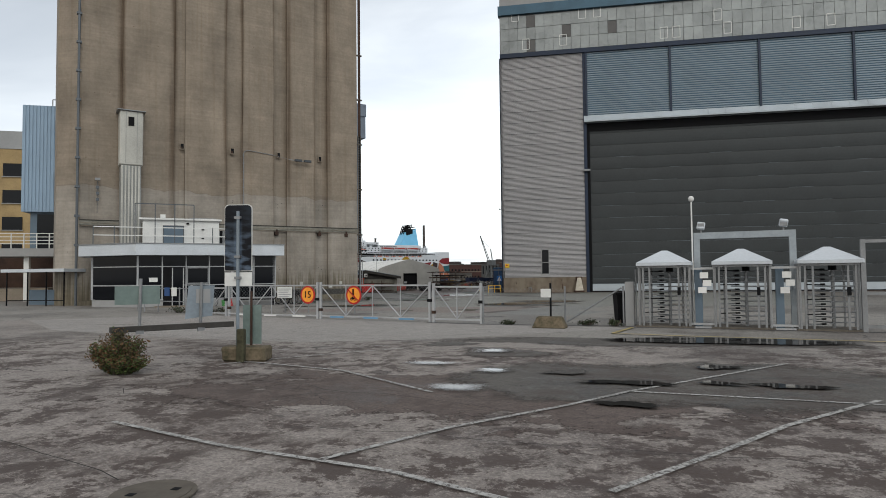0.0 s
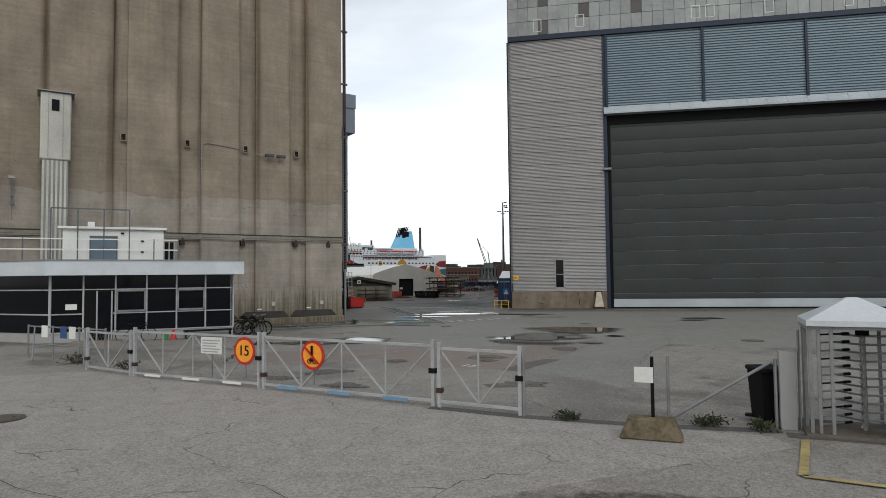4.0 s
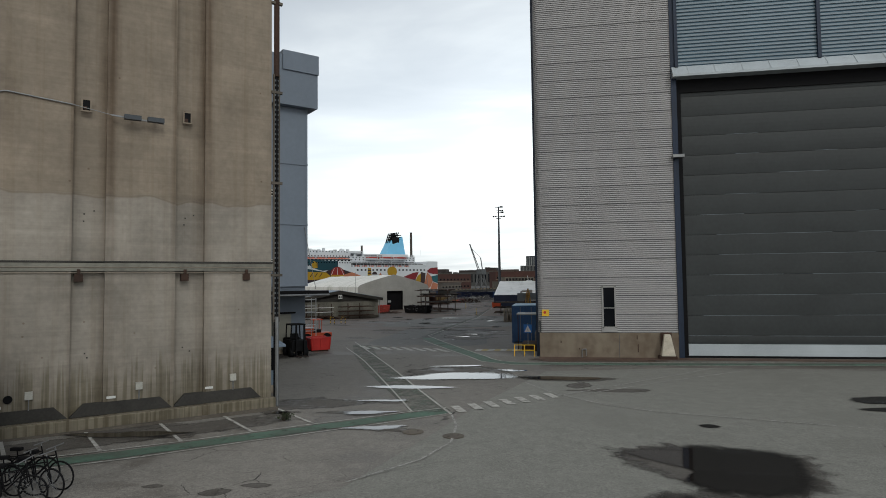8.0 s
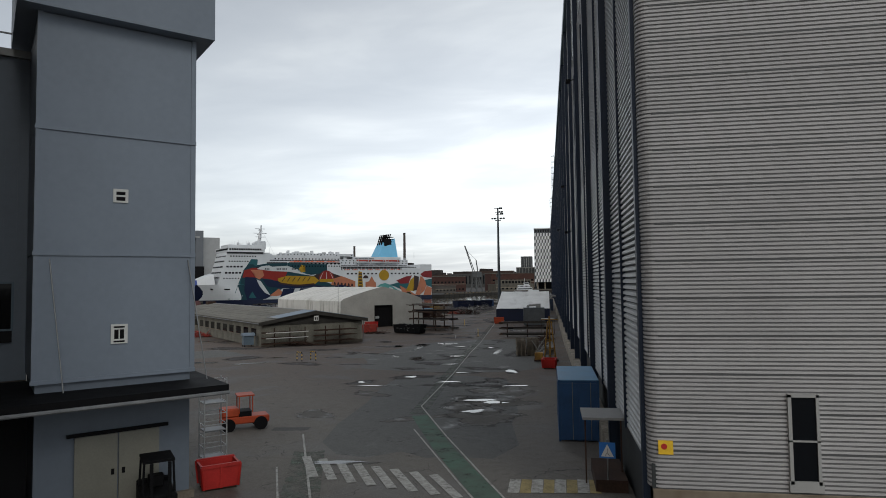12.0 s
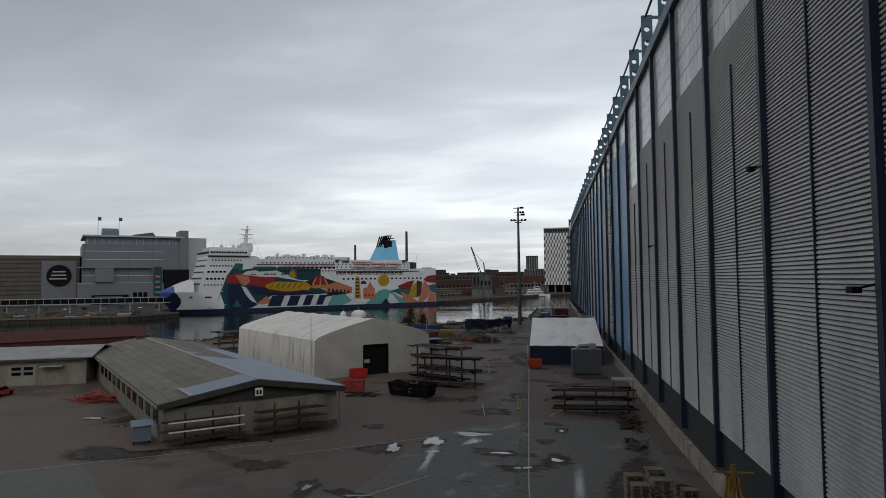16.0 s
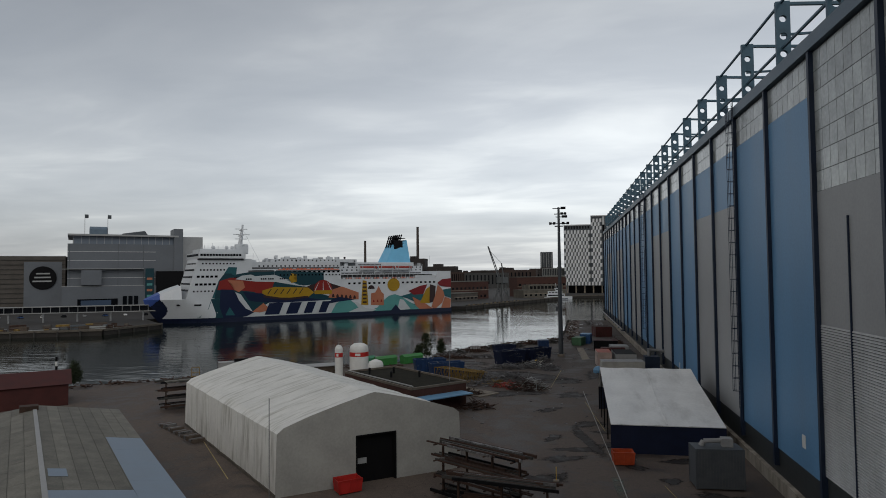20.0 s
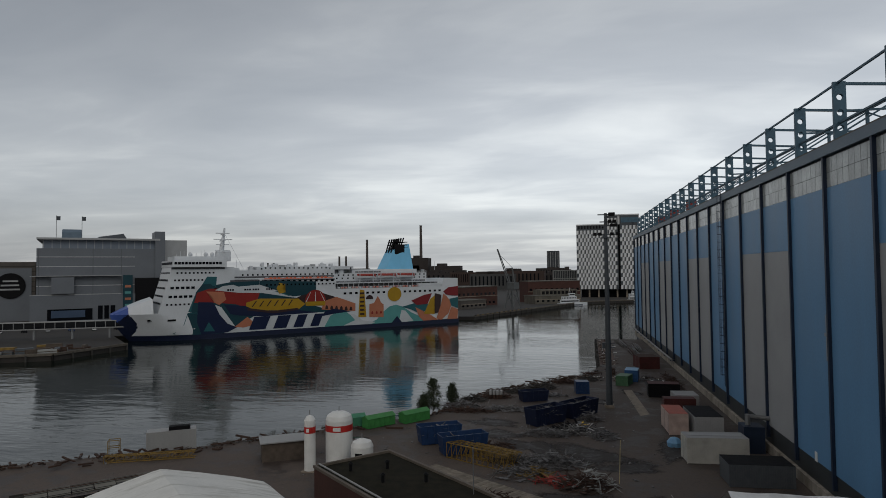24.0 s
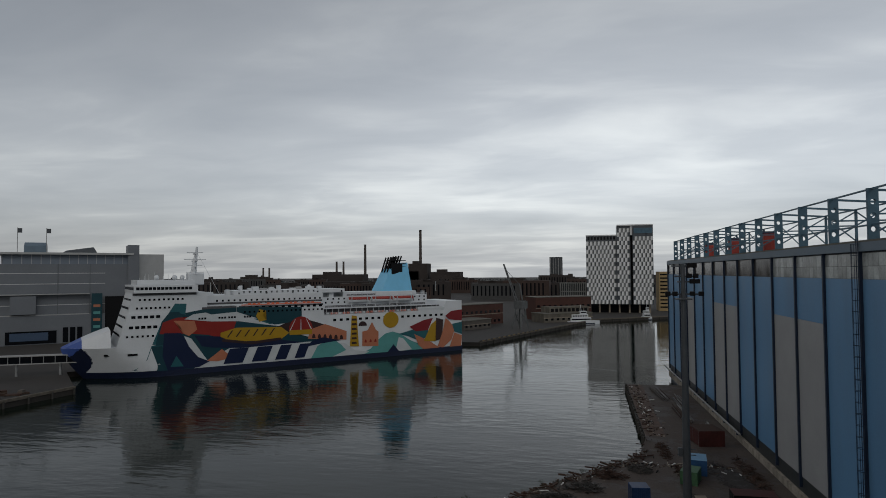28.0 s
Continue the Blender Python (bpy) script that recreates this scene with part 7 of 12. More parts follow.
stripe([(-0.4, -10.58), (1.04, -13.48), (2.99, -15.71), (4.74, -16.76), (12, -19.0), (26, -20.5)], 0.08, M["line_worn"], "thin curved white line on the forecourt")
stripe([(1.03, -14.02), (3.45, -11.34), (9.2, -5.0), (26, -4.2)], 0.09, M["line_worn"], "thin white line before the hall")
stripe([(2.4, -13.2), (5.6, -10.1), (11.0, -5.4)], 0.09, M["line_worn"], "thin white line before the hall")
# pedestrian crossings
for i in range(8):
    k = i / 7
    stripe([(-14.6 + 6.6 * k, 8.4 - 2.3 * k), (-12.95 + 6.45 * k, 5.1 - 1.95 * k)], 0.4, W_, "bar of a pedestrian crossing")
for i in range(4):
    stripe([(-4.5 + 0.91 * i, 5.87 + 0.1 * i), (-4.5 + 0.89 * i, 4.04 + 0.1 * i)], 0.45, W_, "white bar of a pedestrian crossing")
    stripe([(-4.04 + 0.91 * i, 5.9 + 0.1 * i), (-4.05 + 0.89 * i, 4.08 + 0.1 * i)], 0.42, Y_, "worn yellow bar of a pedestrian crossing", lift=0.022)
for i in range(7):
    k = i / 6
    stripe([(-2.95 + 3.54 * k, -16.52 + 3.2 * k), (-2.44 + 3.46 * k, -17.64 + 3.3 * k)], 0.34, W_, "bar of a pedestrian crossing")
stripe([(-11.6, 20), (-13.0, 43), (-14.5, 70), (-16.2, 130)], 1.1, M["line_green_faint"], "faded green walkway stripe through the yard")
stripe([(-11.92, 22.96), (-12.61, 42.9), (-14.0, 70), (-15.9, 130), (-18, 180)], 0.1, W_, "white edge of the green walkway")
for pts in (((-11.5, 128), (-10.4, 121), (-3.5, 120)), ((-10.2, 101), (-12.4, 95)), ((-18, 170), (-16, 150)), ((-20, 95), (-21, 102)), ((-36, 75), (-24, 84)), ((-27, 62), (-22, 70)), ((-60, 64), (-35, 82)), ((-24, 183), (-22, 205)), ((-66, 148), (-72, 140), (-58, 123))):
    stripe(pts, 0.1, Y_ if pts[0][1] > 110 else W_, "faded line on the yard")
for i in range(3):
    stripe([(-10.3 + 0.9 * i, 112.4), (-9.8 + 0.9 * i, 112.4)], 0.9, W_, "bar of a pedestrian crossing")
words_ob = thing("painted_number", "number 15 painted in white on the asphalt", "road marking", pose(1.86, -39.7, 0.309, 0, 0, -8), kind="structure")
fig = words("15", 0.55, M["white_paint"], words_ob, pose(0, 0, 0))
fig.data.shear, fig.data.extrude = 0.35, 0.002
for x, y, r_ in ((3.64, -62.3, 0.3), (2.17, -37.33, 0.33), (-0.55, -38.85, 0.33), (2.31, -38.36, 0.24), (1.45, -29.3, 0.3), (-3.6, -21.0, 0.35), (-2.2, -21.4, 0.35), (-6.0, -48.0, 0.4), (12.5, -30.0, 0.45)):
    t = thing("manhole_cover", "round cast-iron manhole cover in the asphalt", "manhole cover", pose(x, y, gz(y) + 0.014), kind="structure")
    part("ring", one(disc, (0, 0, 0.0), r_, 0.012, "z"), M["concrete_dark"], t)
    part("lid", one(disc, (0, 0, 0.004), r_ * 0.86, 0.014, "z"), M["concrete_dark"], t)
    for i in range(2):
        a = i * math.pi + 0.6
        part("slot", one(box, r_ * 0.5 * math.cos(a) - 0.03, r_ * 0.5 * math.cos(a) + 0.03, r_ * 0.5 * math.sin(a) - 0.03, r_ * 0.5 * math.sin(a) + 0.03, 0.01, 0.02), M["black"], t)


def patch(x, y, w_, d_, rot, mt, seed):
    r = random.Random(seed)
    bm = B()
    vs = []
    for i in range(26):
        t = 2 * math.pi * i / 26
        k = 1 / max(abs(math.cos(t)), abs(math.sin(t))) * r.uniform(0.9, 1.04)
        a, b = w_ * k * math.cos(t), d_ * k * math.sin(t)
        X, Y = x + a * math.cos(radians(rot)) - b * math.sin(radians(rot)), y + a * math.sin(radians(rot)) + b * math.cos(radians(rot))
        vs.append(bm.verts.new((X, Y, gz(Y) + 0.002)))
    bm.faces.new(vs)
    bmesh.ops.triangulate(bm, faces=bm.faces[:])
    single("asphalt_patch", bm, M[mt], "repaired patch of darker asphalt", "asphalt patch", kind="structure")


for i, (mt, lift_, pts) in enumerate((
        ("patch_green", 0.0012, ((-9.0, -31.0), (-3.2, -33.9), (-0.35, -34.3), (3.6, -33.1), (5.86, -32.3), (8.9, -31.85), (12.0, -33.0), (22.0, -31.0), (26.0, -5.0), (8.0, -4.5), (0.5, -6.5), (-2.0, -16.0), (-4.0, -27.0))),
        ("patch_brown", 0.0020, ((-0.8, -34.2), (1.6, -33.6), (3.6, -33.2), (5.86, -32.4), (5.08, -34.9), (4.66, -36.2), (4.17, -37.55), (3.54, -38.6), (2.97, -40.4), (1.2, -40.2), (-1.2, -39.0))),
        ("patch_brown", 0.0036, ((-6.9, -36.9), (-0.8, -34.2), (-1.1, -38.3), (-3.0, -38.6), (-4.7, -40.4), (-5.8, -39.9))),
        ("patch_pale", 0.0024, ((4.67, -37.9), (6.95, -38.7), (8.4, -38.9), (7.0, -42.0), (5.6, -42.0), (3.5, -40.7), (3.96, -39.35))),
        ("patch_umber", 0.0040, ((4.12, -37.6), (4.65, -37.75), (3.98, -39.35), (3.47, -40.75), (2.95, -40.4), (3.54, -38.6))),
        ("patch_pale", 0.0028, ((5.9, -32.4), (8.85, -31.9), (7.7, -35.3), (6.97, -38.6), (4.65, -37.8), (4.2, -37.5), (4.68, -36.2), (5.1, -34.95))))):
    spread([(x + (x2 - x) * k / 6, y + (y2 - y) * k / 6) for (x, y), (x2, y2) in zip(pts, pts[1:] + pts[:1]) for k in range(6)], M[mt], "asphalt_patch", {"patch_green": "smooth grey-green asphalt of the forecourt", "patch_brown": "red-brown asphalt round the manholes", "patch_umber": "dark brown repaired strip of asphalt"}.get(mt, "repaired patch of grey asphalt"), "asphalt patch", lift_)
spread(rounded(((-22.5, 46.0), (-24.6, 53.0), (-27.1, 60.2), (-26.2, 68.1), (-24.3, 84.5), (-15.7, 92.0), (-6.1, 93.5), (-2.7, 91.2), (-2.5, 71.0), (-3.8, 50.0), (-10.0, 44.0)), 88, rough=0.1), M["patch_grey"], "asphalt_patch", "smoother grey asphalt along the walkway", "asphalt patch", 0.003)
for i, pts in enumerate((
        ((-44.9, 55.0), (-44.9, 58.2), (-43.6, 60.7), (-39.9, 58.8), (-40.9, 55.0), (-42.7, 52.9)),
        ((-58.3, 73.0), (-55.8, 76.3), (-48.6, 74.1), (-46.7, 76.3), (-47.0, 71.5), (-54.6, 69.7)),
        ((-32.6, 59.2), (-31.0, 60.3), (-29.2, 59.6), (-30.9, 57.6)),
        ((-49.5, 73.0), (-43.0, 77.5), (-36.0, 84.0), (-35.2, 88.0), (-43.5, 82.5), (-49.5, 77.0)),
        ((-19.8, 153.5), (-16.0, 137.0), (-17.6, 137.0), (-19.4, 144.0), (-21.0, 150.0)),
        ((-63.0, 84.0), (-55.0, 92.0), (-48.0, 96.0), (-50.0, 99.0), (-58.0, 95.0), (-65.0, 88.0)),
        ((-9.0, 60.0), (-4.0, 66.0), (-3.0, 78.0), (-5.0, 80.0), (-8.5, 70.0)))):
    damp_sheet(rounded(pts, 210 + i, rough=0.06))
for i, pts in enumerate((
        ((-23.2, 69.1), (-23.3, 74.0), (-23.9, 81.6), (-22.8, 82.7), (-22.4, 75.7), (-22.2, 69.2)),
        ((-21.3, 80.0), (-20.1, 85.0), (-18.4, 83.2), (-19.6, 80.8)),
        ((-24.3, 62.1), (-23.9, 63.2), (-22.1, 60.4), (-22.0, 57.3)),
        ((-11.0, 64.8), (-10.4, 75.5), (-9.5, 76.4), (-9.6, 64.4), (-10.2, 62.9)),
        ((-15.6, 51.2), (-14.6, 52.0), (-13.4, 52.6), (-13.4, 51.1), (-14.5, 50.7)),
        ((-41.2, 47.9), (-40.4, 51.1), (-38.3, 52.2), (-36.2, 53.3), (-35.2, 51.4), (-37.5, 50.3), (-39.4, 48.1)))):
    spread(rounded(pts, 230 + i, rough=0.04), M["wet_film"], "wet_film", "thin film of rain water on the asphalt", "puddle", 0.031)
patch(-51.5, 62.8, 6.5, 4.4, -42, "patch_grey", 14)
patch(-26, 62, 4.5, 3.0, 20, "patch_grey", 4)
patch(-18.0, 14.5, 1.1, 0.5, 10, "patch_dark", 5)
patch(-11, 25, 5.5, 16, 5, "patch_grey", 6)


def crack(x0, y0, x1, y1, seed, w_=0.011):
    r = random.Random(seed)
    n = max(6, int(math.hypot(x1 - x0, y1 - y0) * 2.2))
    pts = []
    for i in range(n + 1):
        t = i / n
        j = 0.12 if 0 < i < n else 0
        pts.append((x0 + (x1 - x0) * t + r.uniform(-j, j), y0 + (y1 - y0) * t + r.uniform(-j, j)))
    ob = stripe(pts, w_, M["crack"], "dark crack in the asphalt", "crack", 0.028)
    ob.name = "asphalt_crack"


for i, q in enumerate(((0.6, -60.9, 3.2, -62.1), (-6.6, -39.5, -4.4, -35.0), (-12.3, -34.7, -10.0, -35.4), (-12.3, -34.7, -10.4, -36.7), (-10.4, -36.7, -8.6, -37.6), (-8.75, -36.3, -7.9, -36.8), (-9.0, -35.2, -9.6, -35.8), (-3.3, -31.0, -2.1, -30.5), (-2.1, -30.5, -0.8, -31.9), (-0.8, -31.9, -2.3, -33.0), (-2.3, -33.0, -3.3, -31.0), (-2.7, -30.8, -1.5, -32.4), (8.88, -31.85, 7.7, -35.3), (7.7, -35.3, 6.97, -38.66), (6.97, -38.66, 10.4, -40.2), (6.97, -38.66, 4.65, -37.8), (5.9, -32.4, 4.66, -36.2), (4.66, -36.2, 4.15, -37.5), (10.3, -20.9, 8.9, -31.8), (-8.5, -30.4, -2.0, -24.4), (7.0, -28.0, 8.6, -26.6), (8.6, -26.6, 7.4, -29.0), (0, -52, -6, -50.5), (3, -51, 7.5, -51.6), (4.2, -52.6, 0.5, -50.8), (-16, -46, -8, -47), (12.0, -25, 24, -24), (6.2, -57.2, 11.5, -55.9), (1.2, -57.2, 6.0, -59.2), (3.8, -60.2, 10.2, -61.0), (-2, -58, 3.5, -59.5))):
    crack(*q, seed=i)
for i, q in enumerate(((-11.2, -33.1, -9.0, -35.2), (-9.0, -35.2, -7.3, -36.5), (-7.3, -36.5, -5.95, -40.0))):
    crack(*q, seed=60 + i, w_=0.07 if i == 2 else 0.045)

for p in ((-4.8, -7.3, 2.9, 1.9, 71), (-9.0, -16.8, 2.2, 1.6, 72), (-13.4, -21.8, 3.4, 1.0, 73)):
    damp_patch(p[0], p[1], p[2] * 0.75, p[3] * 0.65, p[4], 14)
# ---- silo details ----
part("lamp_bar", one(bar, (-5.75, -0.28, 10.86), (-4.05, -0.28, 10.76), 0.05), M["galv"], silo)
for x in (-5.1, -4.35):
    f = part("floodlight", one(box, x - 0.27, x + 0.27, -0.52, -0.3, 10.74, 10.90), M["mast_dark"], silo)
    part("bracket", one(bar, (x, -0.28, 10.8), (x, 0.1, 10.9), 0.04), M["galv"], f)
bm = B()
bar(bm, (-9.15, -0.05, 3.6), (-9.15, -0.05, 11.0), 0.05, sides=6)
for i in range(5):
    a0, a1 = math.pi / 2 * i / 5, math.pi / 2 * (i + 1) / 5
    bar(bm, (-8.75 - 0.4 * math.cos(a0), -0.05, 11.0 + 0.3 * math.sin(a0)), (-8.75 - 0.4 * math.cos(a1), -0.05, 11.0 + 0.3 * math.sin(a1)), 0.05, sides=6)
bar(bm, (-8.75, -0.05, 11.3), (-6.9, -0.05, 11.12), 0.05, sides=6)
bar(bm, (-6.9, -0.05, 11.12), (-5.6, -0.2, 10.86), 0.025, sides=5)
for i in range(9):
    box(bm, -9.2, -9.1, -0.09, 0.02, 6.1 + 0.6 * i, 6.16 + 0.6 * i)
part("conduit", bm, M["galv"], silo)
bm = B()
for z in (5.36, 5.55):
    bar(bm, (-19.6, -0.06, z), (0, -0.06, z), 0.03, sides=6)
part("cable_run", bm, M["concrete"], silo)
for i, x in enumerate((-1.5, -4.75, -8.0, -11.3)):
    # flat dark plate: the shade of the slot is put into its colour
    bm = B()
    v = [bm.verts.new(p) for p in ((x - 2.1, -0.02, 0.5), (x + 1.1, -0.02, 0.5), (x + 0.7, -0.02, 0.92), (x - 1.7, -0.02, 0.92), (x - 2.1, 0.15, 0.5), (x + 1.1, 0.15, 0.5), (x + 0.7, 0.15, 0.92), (x - 1.7, 0.15, 0.92))]
    for f in ((3, 2, 1, 0), (4, 5, 6, 7), (0, 1, 5, 4), (1, 2, 6, 5), (2, 3, 7, 6), (3, 0, 4, 7)):
        bm.faces.new([v[k] for k in f])
    part("slot_shade", bm, M["wood_dark"], silo, "flat dark plate standing in for a shaded slot at the silo foot")
    part("socket_box", one(box, x - 0.1, x + 0.12, -0.1, 0.03, 1.25, 1.5), M["cream"], silo, "small stained socket box")
    part("pipe_stub", one(bar, (x + 0.01, -0.06, 0.9), (x + 0.01, -0.06, 1.26), 0.04, sides=6), M["galv"], silo)
    part("notice", one(box, x - 1.0, x - 0.72, -0.03, 0.02, 1.02, 1.1), M["white_paint"], silo)
    if i > 1:
        part("wall_hatch", one(disc, (x - 0.55, -0.04, 1.3), 0.13, 0.08, "y", 16), M["black"], silo)
part("kerb", one(box, -19.6, 0.1, -0.3, 0.1, -0.3, 0.48), M["concrete_silo"], silo, bevel=0.03)
part("kerb_edge", one(box, -19.6, 0.14, -0.42, -0.3, -0.3, 0.12), M["concrete_dark"], silo)
part("downpipe", one(bar, (-19.75, -0.12, 0), (-19.75, -0.12, 58), 0.17, sides=8), M["mast_grey"], silo)
for i in range(12):
    part("pipe_clip", one(box, -19.9, -19.6, -0.23, 0.08, 4.0 + 1.9 * i, 4.14 + 1.9 * i), M["mast_grey"], silo)
# lamp and junction boxes with hanging cable beside the shaft
part("wall_lamp", one(box, -18.75, -18.45, -0.3, -0.05, 8.35, 8.5), M["galv"], silo)
bm = B()
bar(bm, (-18.6, -0.08, 8.3), (-18.6, -0.08, 6.2), 0.03, sides=5)
for z in (7.9, 7.5, 7.1):
    box(bm, -18.68, -18.5, -0.14, 0.0, z - 0.09, z + 0.09)
part("conduit", bm, M["mast_grey"], silo)
# cable ladder up the corner, a dark red pipe above it
for x in (0.08, 0.30):
    part("tray_side", one(box, x - 0.025, x + 0.025, -0.08, 0.02, 3.4, 13.4), M["concrete_dark"], silo)
for i in range(50):
    part("tray_rung", one(box, 0.10, 0.28, -0.06, -0.02, 3.5 + 0.2 * i, 3.58 + 0.2 * i), M["mast_grey"], silo)
part("cable", one(bar, (0.2, 0.02, 0.4), (0.2, 0.02, 13.4), 0.2, sides=6), M["black"], silo)
part("riser_pipe", one(bar, (0.2, -0.02, 13.3), (0.2, -0.02, 58), 0.22, sides=10), M["rust"], silo, "dark red riser pipe")
for z in (5.2, 8.9, 12.6, 16.3, 20.0):
    part("pipe_clip", one(box, -0.02, 0.42, -0.1, 0.05, z, z + 0.1), M["concrete_dark"], silo)
part("drainpipe", one(bar, (0.2, -0.1, 0.1), (0.2, -0.1, 3.6), 0.14, sides=8), M["galv"], silo)
# office block left of the silo
left = thing("side_building", "pale blue sheet-clad building with a balcony beside the silo", "building", pose(-42.9, -17.2, 0.0, 0, 0, 25))
part("wall", one(box, 0, 11, 0, 26, 8.2, 18.2), M["clad_sky"], left)
for i in range(36):
    part("rib", one(box, 0.15 + 0.3 * i, 0.27 + 0.3 * i, -0.05, 0.02, 8.2, 18.2), M["clad_sky"], left)
for i in range(4):
    part("window_strip", one(box, -0.06, 0.02, 2 + 6 * i, 6.5 + 6 * i, 10.4 + 1.1 * i, 11.3 + 1.1 * i), M["glass"], left)
part("core", one(box, 0.6, 11, 0.5, 26, 4.6, 8.2), M["clad_bluegrey"], left)
part("door", one(box, 1.2, 3.6, 0.42, 0.52, 4.7, 8.0), M["glass"], left)
part("balcony", one(box, -14.0, 9, -4.2, 0.5, 3.9, 4.6), M["clad_light"], left)
for i in range(24):
    part("baluster", one(bar, (-13.9 + 0.98 * i, -4.1, 4.6), (-13.9 + 0.98 * i, -4.1, 5.9), 0.07), M["white_paint"], left)
for z in (5.0, 5.3, 5.6, 5.9):
    part("rail", one(bar, (-14.0, -4.1, z), (9, -4.1, z), 0.06), M["white_paint"], left)
for x in (-12, -5.5, 1.6, 7):
    part("column", one(box, x, x + 0.4, -3.6, -3.2, 0, 3.9), M["white_paint"], left)
part("undercroft", one(box, -14, 11, 6, 7, 0, 4.6), M["rust"], left, "rust-brown wall under the balcony")
part("loading_step", one(box, -14, 3, -2, 6, 0, 1.1), M["concrete"], left)
part("roof_rail", one(bar, (2, 1.5, 19.2), (10, 1.5, 19.2), 0.08), M["galv"], left)
for x in (2, 4.6, 7.3, 10):
    part("roof_rail_post", one(bar, (x, 1.5, 18.2), (x, 1.5, 19.2), 0.08), M["galv"], left)
far_l = thing("brick_building", "yellow brick building with window rows far behind", "building", pose(-60.3, -1.5, 0.0, 0, 0, 25))
part("wall", one(box, -30, 4.5, 0, 14, 0, 18.0), M["brick_yellow"], far_l)
part("top_floor", one(box, -30, 4.5, -0.1, 14, 18.0, 20.2), M["clad_grey"], far_l)
for f in range(5):
    for i in range(9):
        w_ = part("window", one(box, -28 + 3.4 * i, -25.8 + 3.4 * i, -0.08, 0.02, 1.4 + 3.3 * f, 3.0 + 3.3 * f), M["glass"], far_l)
        part("sill", one(box, -28.1 + 3.4 * i, -25.7 + 3.4 * i, -0.16, 0.02, 1.3 + 3.3 * f, 1.4 + 3.3 * f), M["clad_light"], w_)
awn = thing("bus_shelter", "low shelter roof on thin black posts beside the gatehouse", "shelter", pose(-26.7, -31.3, 0.2, 0, 0, -4))
part("roof", one(box, -2.6, 2.5, -1.0, 1.0, 2.16, 2.36), M["roof_white"], awn)
for x in (-2.3, -0.6, 0.9, 2.3):
    part("post", one(bar, (x, -0.8, 0), (x, -0.8, 2.2), 0.06), M["black"], awn)
part("rail", one(bar, (-2.3, -0.8, 0.35), (2.3, -0.8, 0.35), 0.05), M["black"], awn)
part("rear_wall", one(box, -2.3, 2.3, 0.8, 0.9, 0, 1.0), M["clad_bluegrey"], awn)
# dark bins by the silo foot
for i in range(3):
    t = thing("waste_bin", "black wheeled waste bin by the silo foot", "bin", SILO @ pose(-10.4 - 1.32 * i, -1.32, gz(-25)), group="waste bins")
    bm = B()
    v = [bm.verts.new(p) for p in ((0.06, 0.06, 0.1), (1.14, 0.06, 0.1), (1.14, 0.74, 0.1), (0.06, 0.74, 0.1), (0, 0, 1.1), (1.2, 0, 1.1), (1.2, 0.8, 1.1), (0, 0.8, 1.1))]
    for f in ((3, 2, 1, 0), (4, 5, 6, 7), (0, 1, 5, 4), (1, 2, 6, 5), (2, 3, 7, 6), (3, 0, 4, 7)):
        bm.faces.new([v[k] for k in f])
    part("body", bm, M["black"], t, bevel=0.03)
    part("lid", one(box, -0.04, 1.24, -0.05, 0.84, 1.1, 1.2), M["black"], t, bevel=0.04)
    for x in (0.15, 1.05):
        for y in (0.12, 0.68):
            part("castor", one(disc, (x, y - 0.03, 0.08), 0.08, 0.06, "y", 12), M["black"], t)
# small booth at the corner of the silo
kio = thing("guard_booth", "small booth with a pale blue sloping roof by the silo corner", "booth", pose(-11.45, -14.3, 0.0, 0, 0, 46))
part("base", one(box, -1.9, 0.0, 0.0, 2.0, -0.1, 0.35), M["concrete"], kio)
part("wall", one(box, -1.9, 0.0, 0.0, 2.0, 0.35, 1.0), M["clad_bluegrey"], kio)
for x0, x1, y0, y1 in ((-1.9, -1.8, 0, 0.1), (-0.1, 0, 0, 0.1), (-0.1, 0, 1.9, 2.0), (-1.9, -1.8, 1.9, 2.0)):
    part("corner_post", one(box, x0, x1, y0, y1, 1.0, 2.05), M["sheet_green"], kio)
part("glazing", one(box, -1.85, -0.05, 0.05, 1.95, 1.0, 2.05), M["glass"], kio)
bm = B()
extrude(bm, [(-0.25, 2.05), (2.3, 2.45), (2.3, 2.55), (-0.25, 2.15)], -2.2, 0.35)
part("roof", bm, M["sheet_paleblue"], kio, "pale blue sheet roof")

# ---- tower details ----
for x in (-5.25, -0.12):
    part("corner_trim", one(box, x - 0.02, x + 0.16, -0.03, 0.1, 4.7, 17.7), M["tower_face"], tower)
for z in (4.78, 9.2, 13.6):
    part("trim", one(box, -5.3, 0.05, -0.06, 0.02, z - 0.07, z + 0.07), M["tower_face"], tower)
for x in (-4.9, -0.25):
    part("stay", one(bar, (x + (0.1 if x < -1 else 0), -0.12, 9.0), (x + 0.5, -1.0, 4.5), 0.045, sides=6), M["galv"], tower)
part("board", one(box, -2.87, -2.32, -0.05, 0, 5.95, 6.65), M["white_paint"], tower, "white number board")
for q in ((-2.78, -2.42, 6.52, 6.58), (-2.76, -2.62, 6.12, 6.46), (-2.58, -2.44, 6.12, 6.46), (-2.78, -2.42, 6.0, 6.06)):
    part("bar", one(box, q[0], q[1], -0.058, -0.05, q[2], q[3]), M["black"], tower)
part("board", one(box, -2.85, -2.35, -0.05, 0, 11.1, 11.6), M["white_paint"], tower, "white number board")
for q in ((-2.75, -2.45, 11.38, 11.5), (-2.75, -2.45, 11.17, 11.31)):
    part("bar", one(box, q[0], q[1], -0.058, -0.05, q[2], q[3]), M["black"], tower)
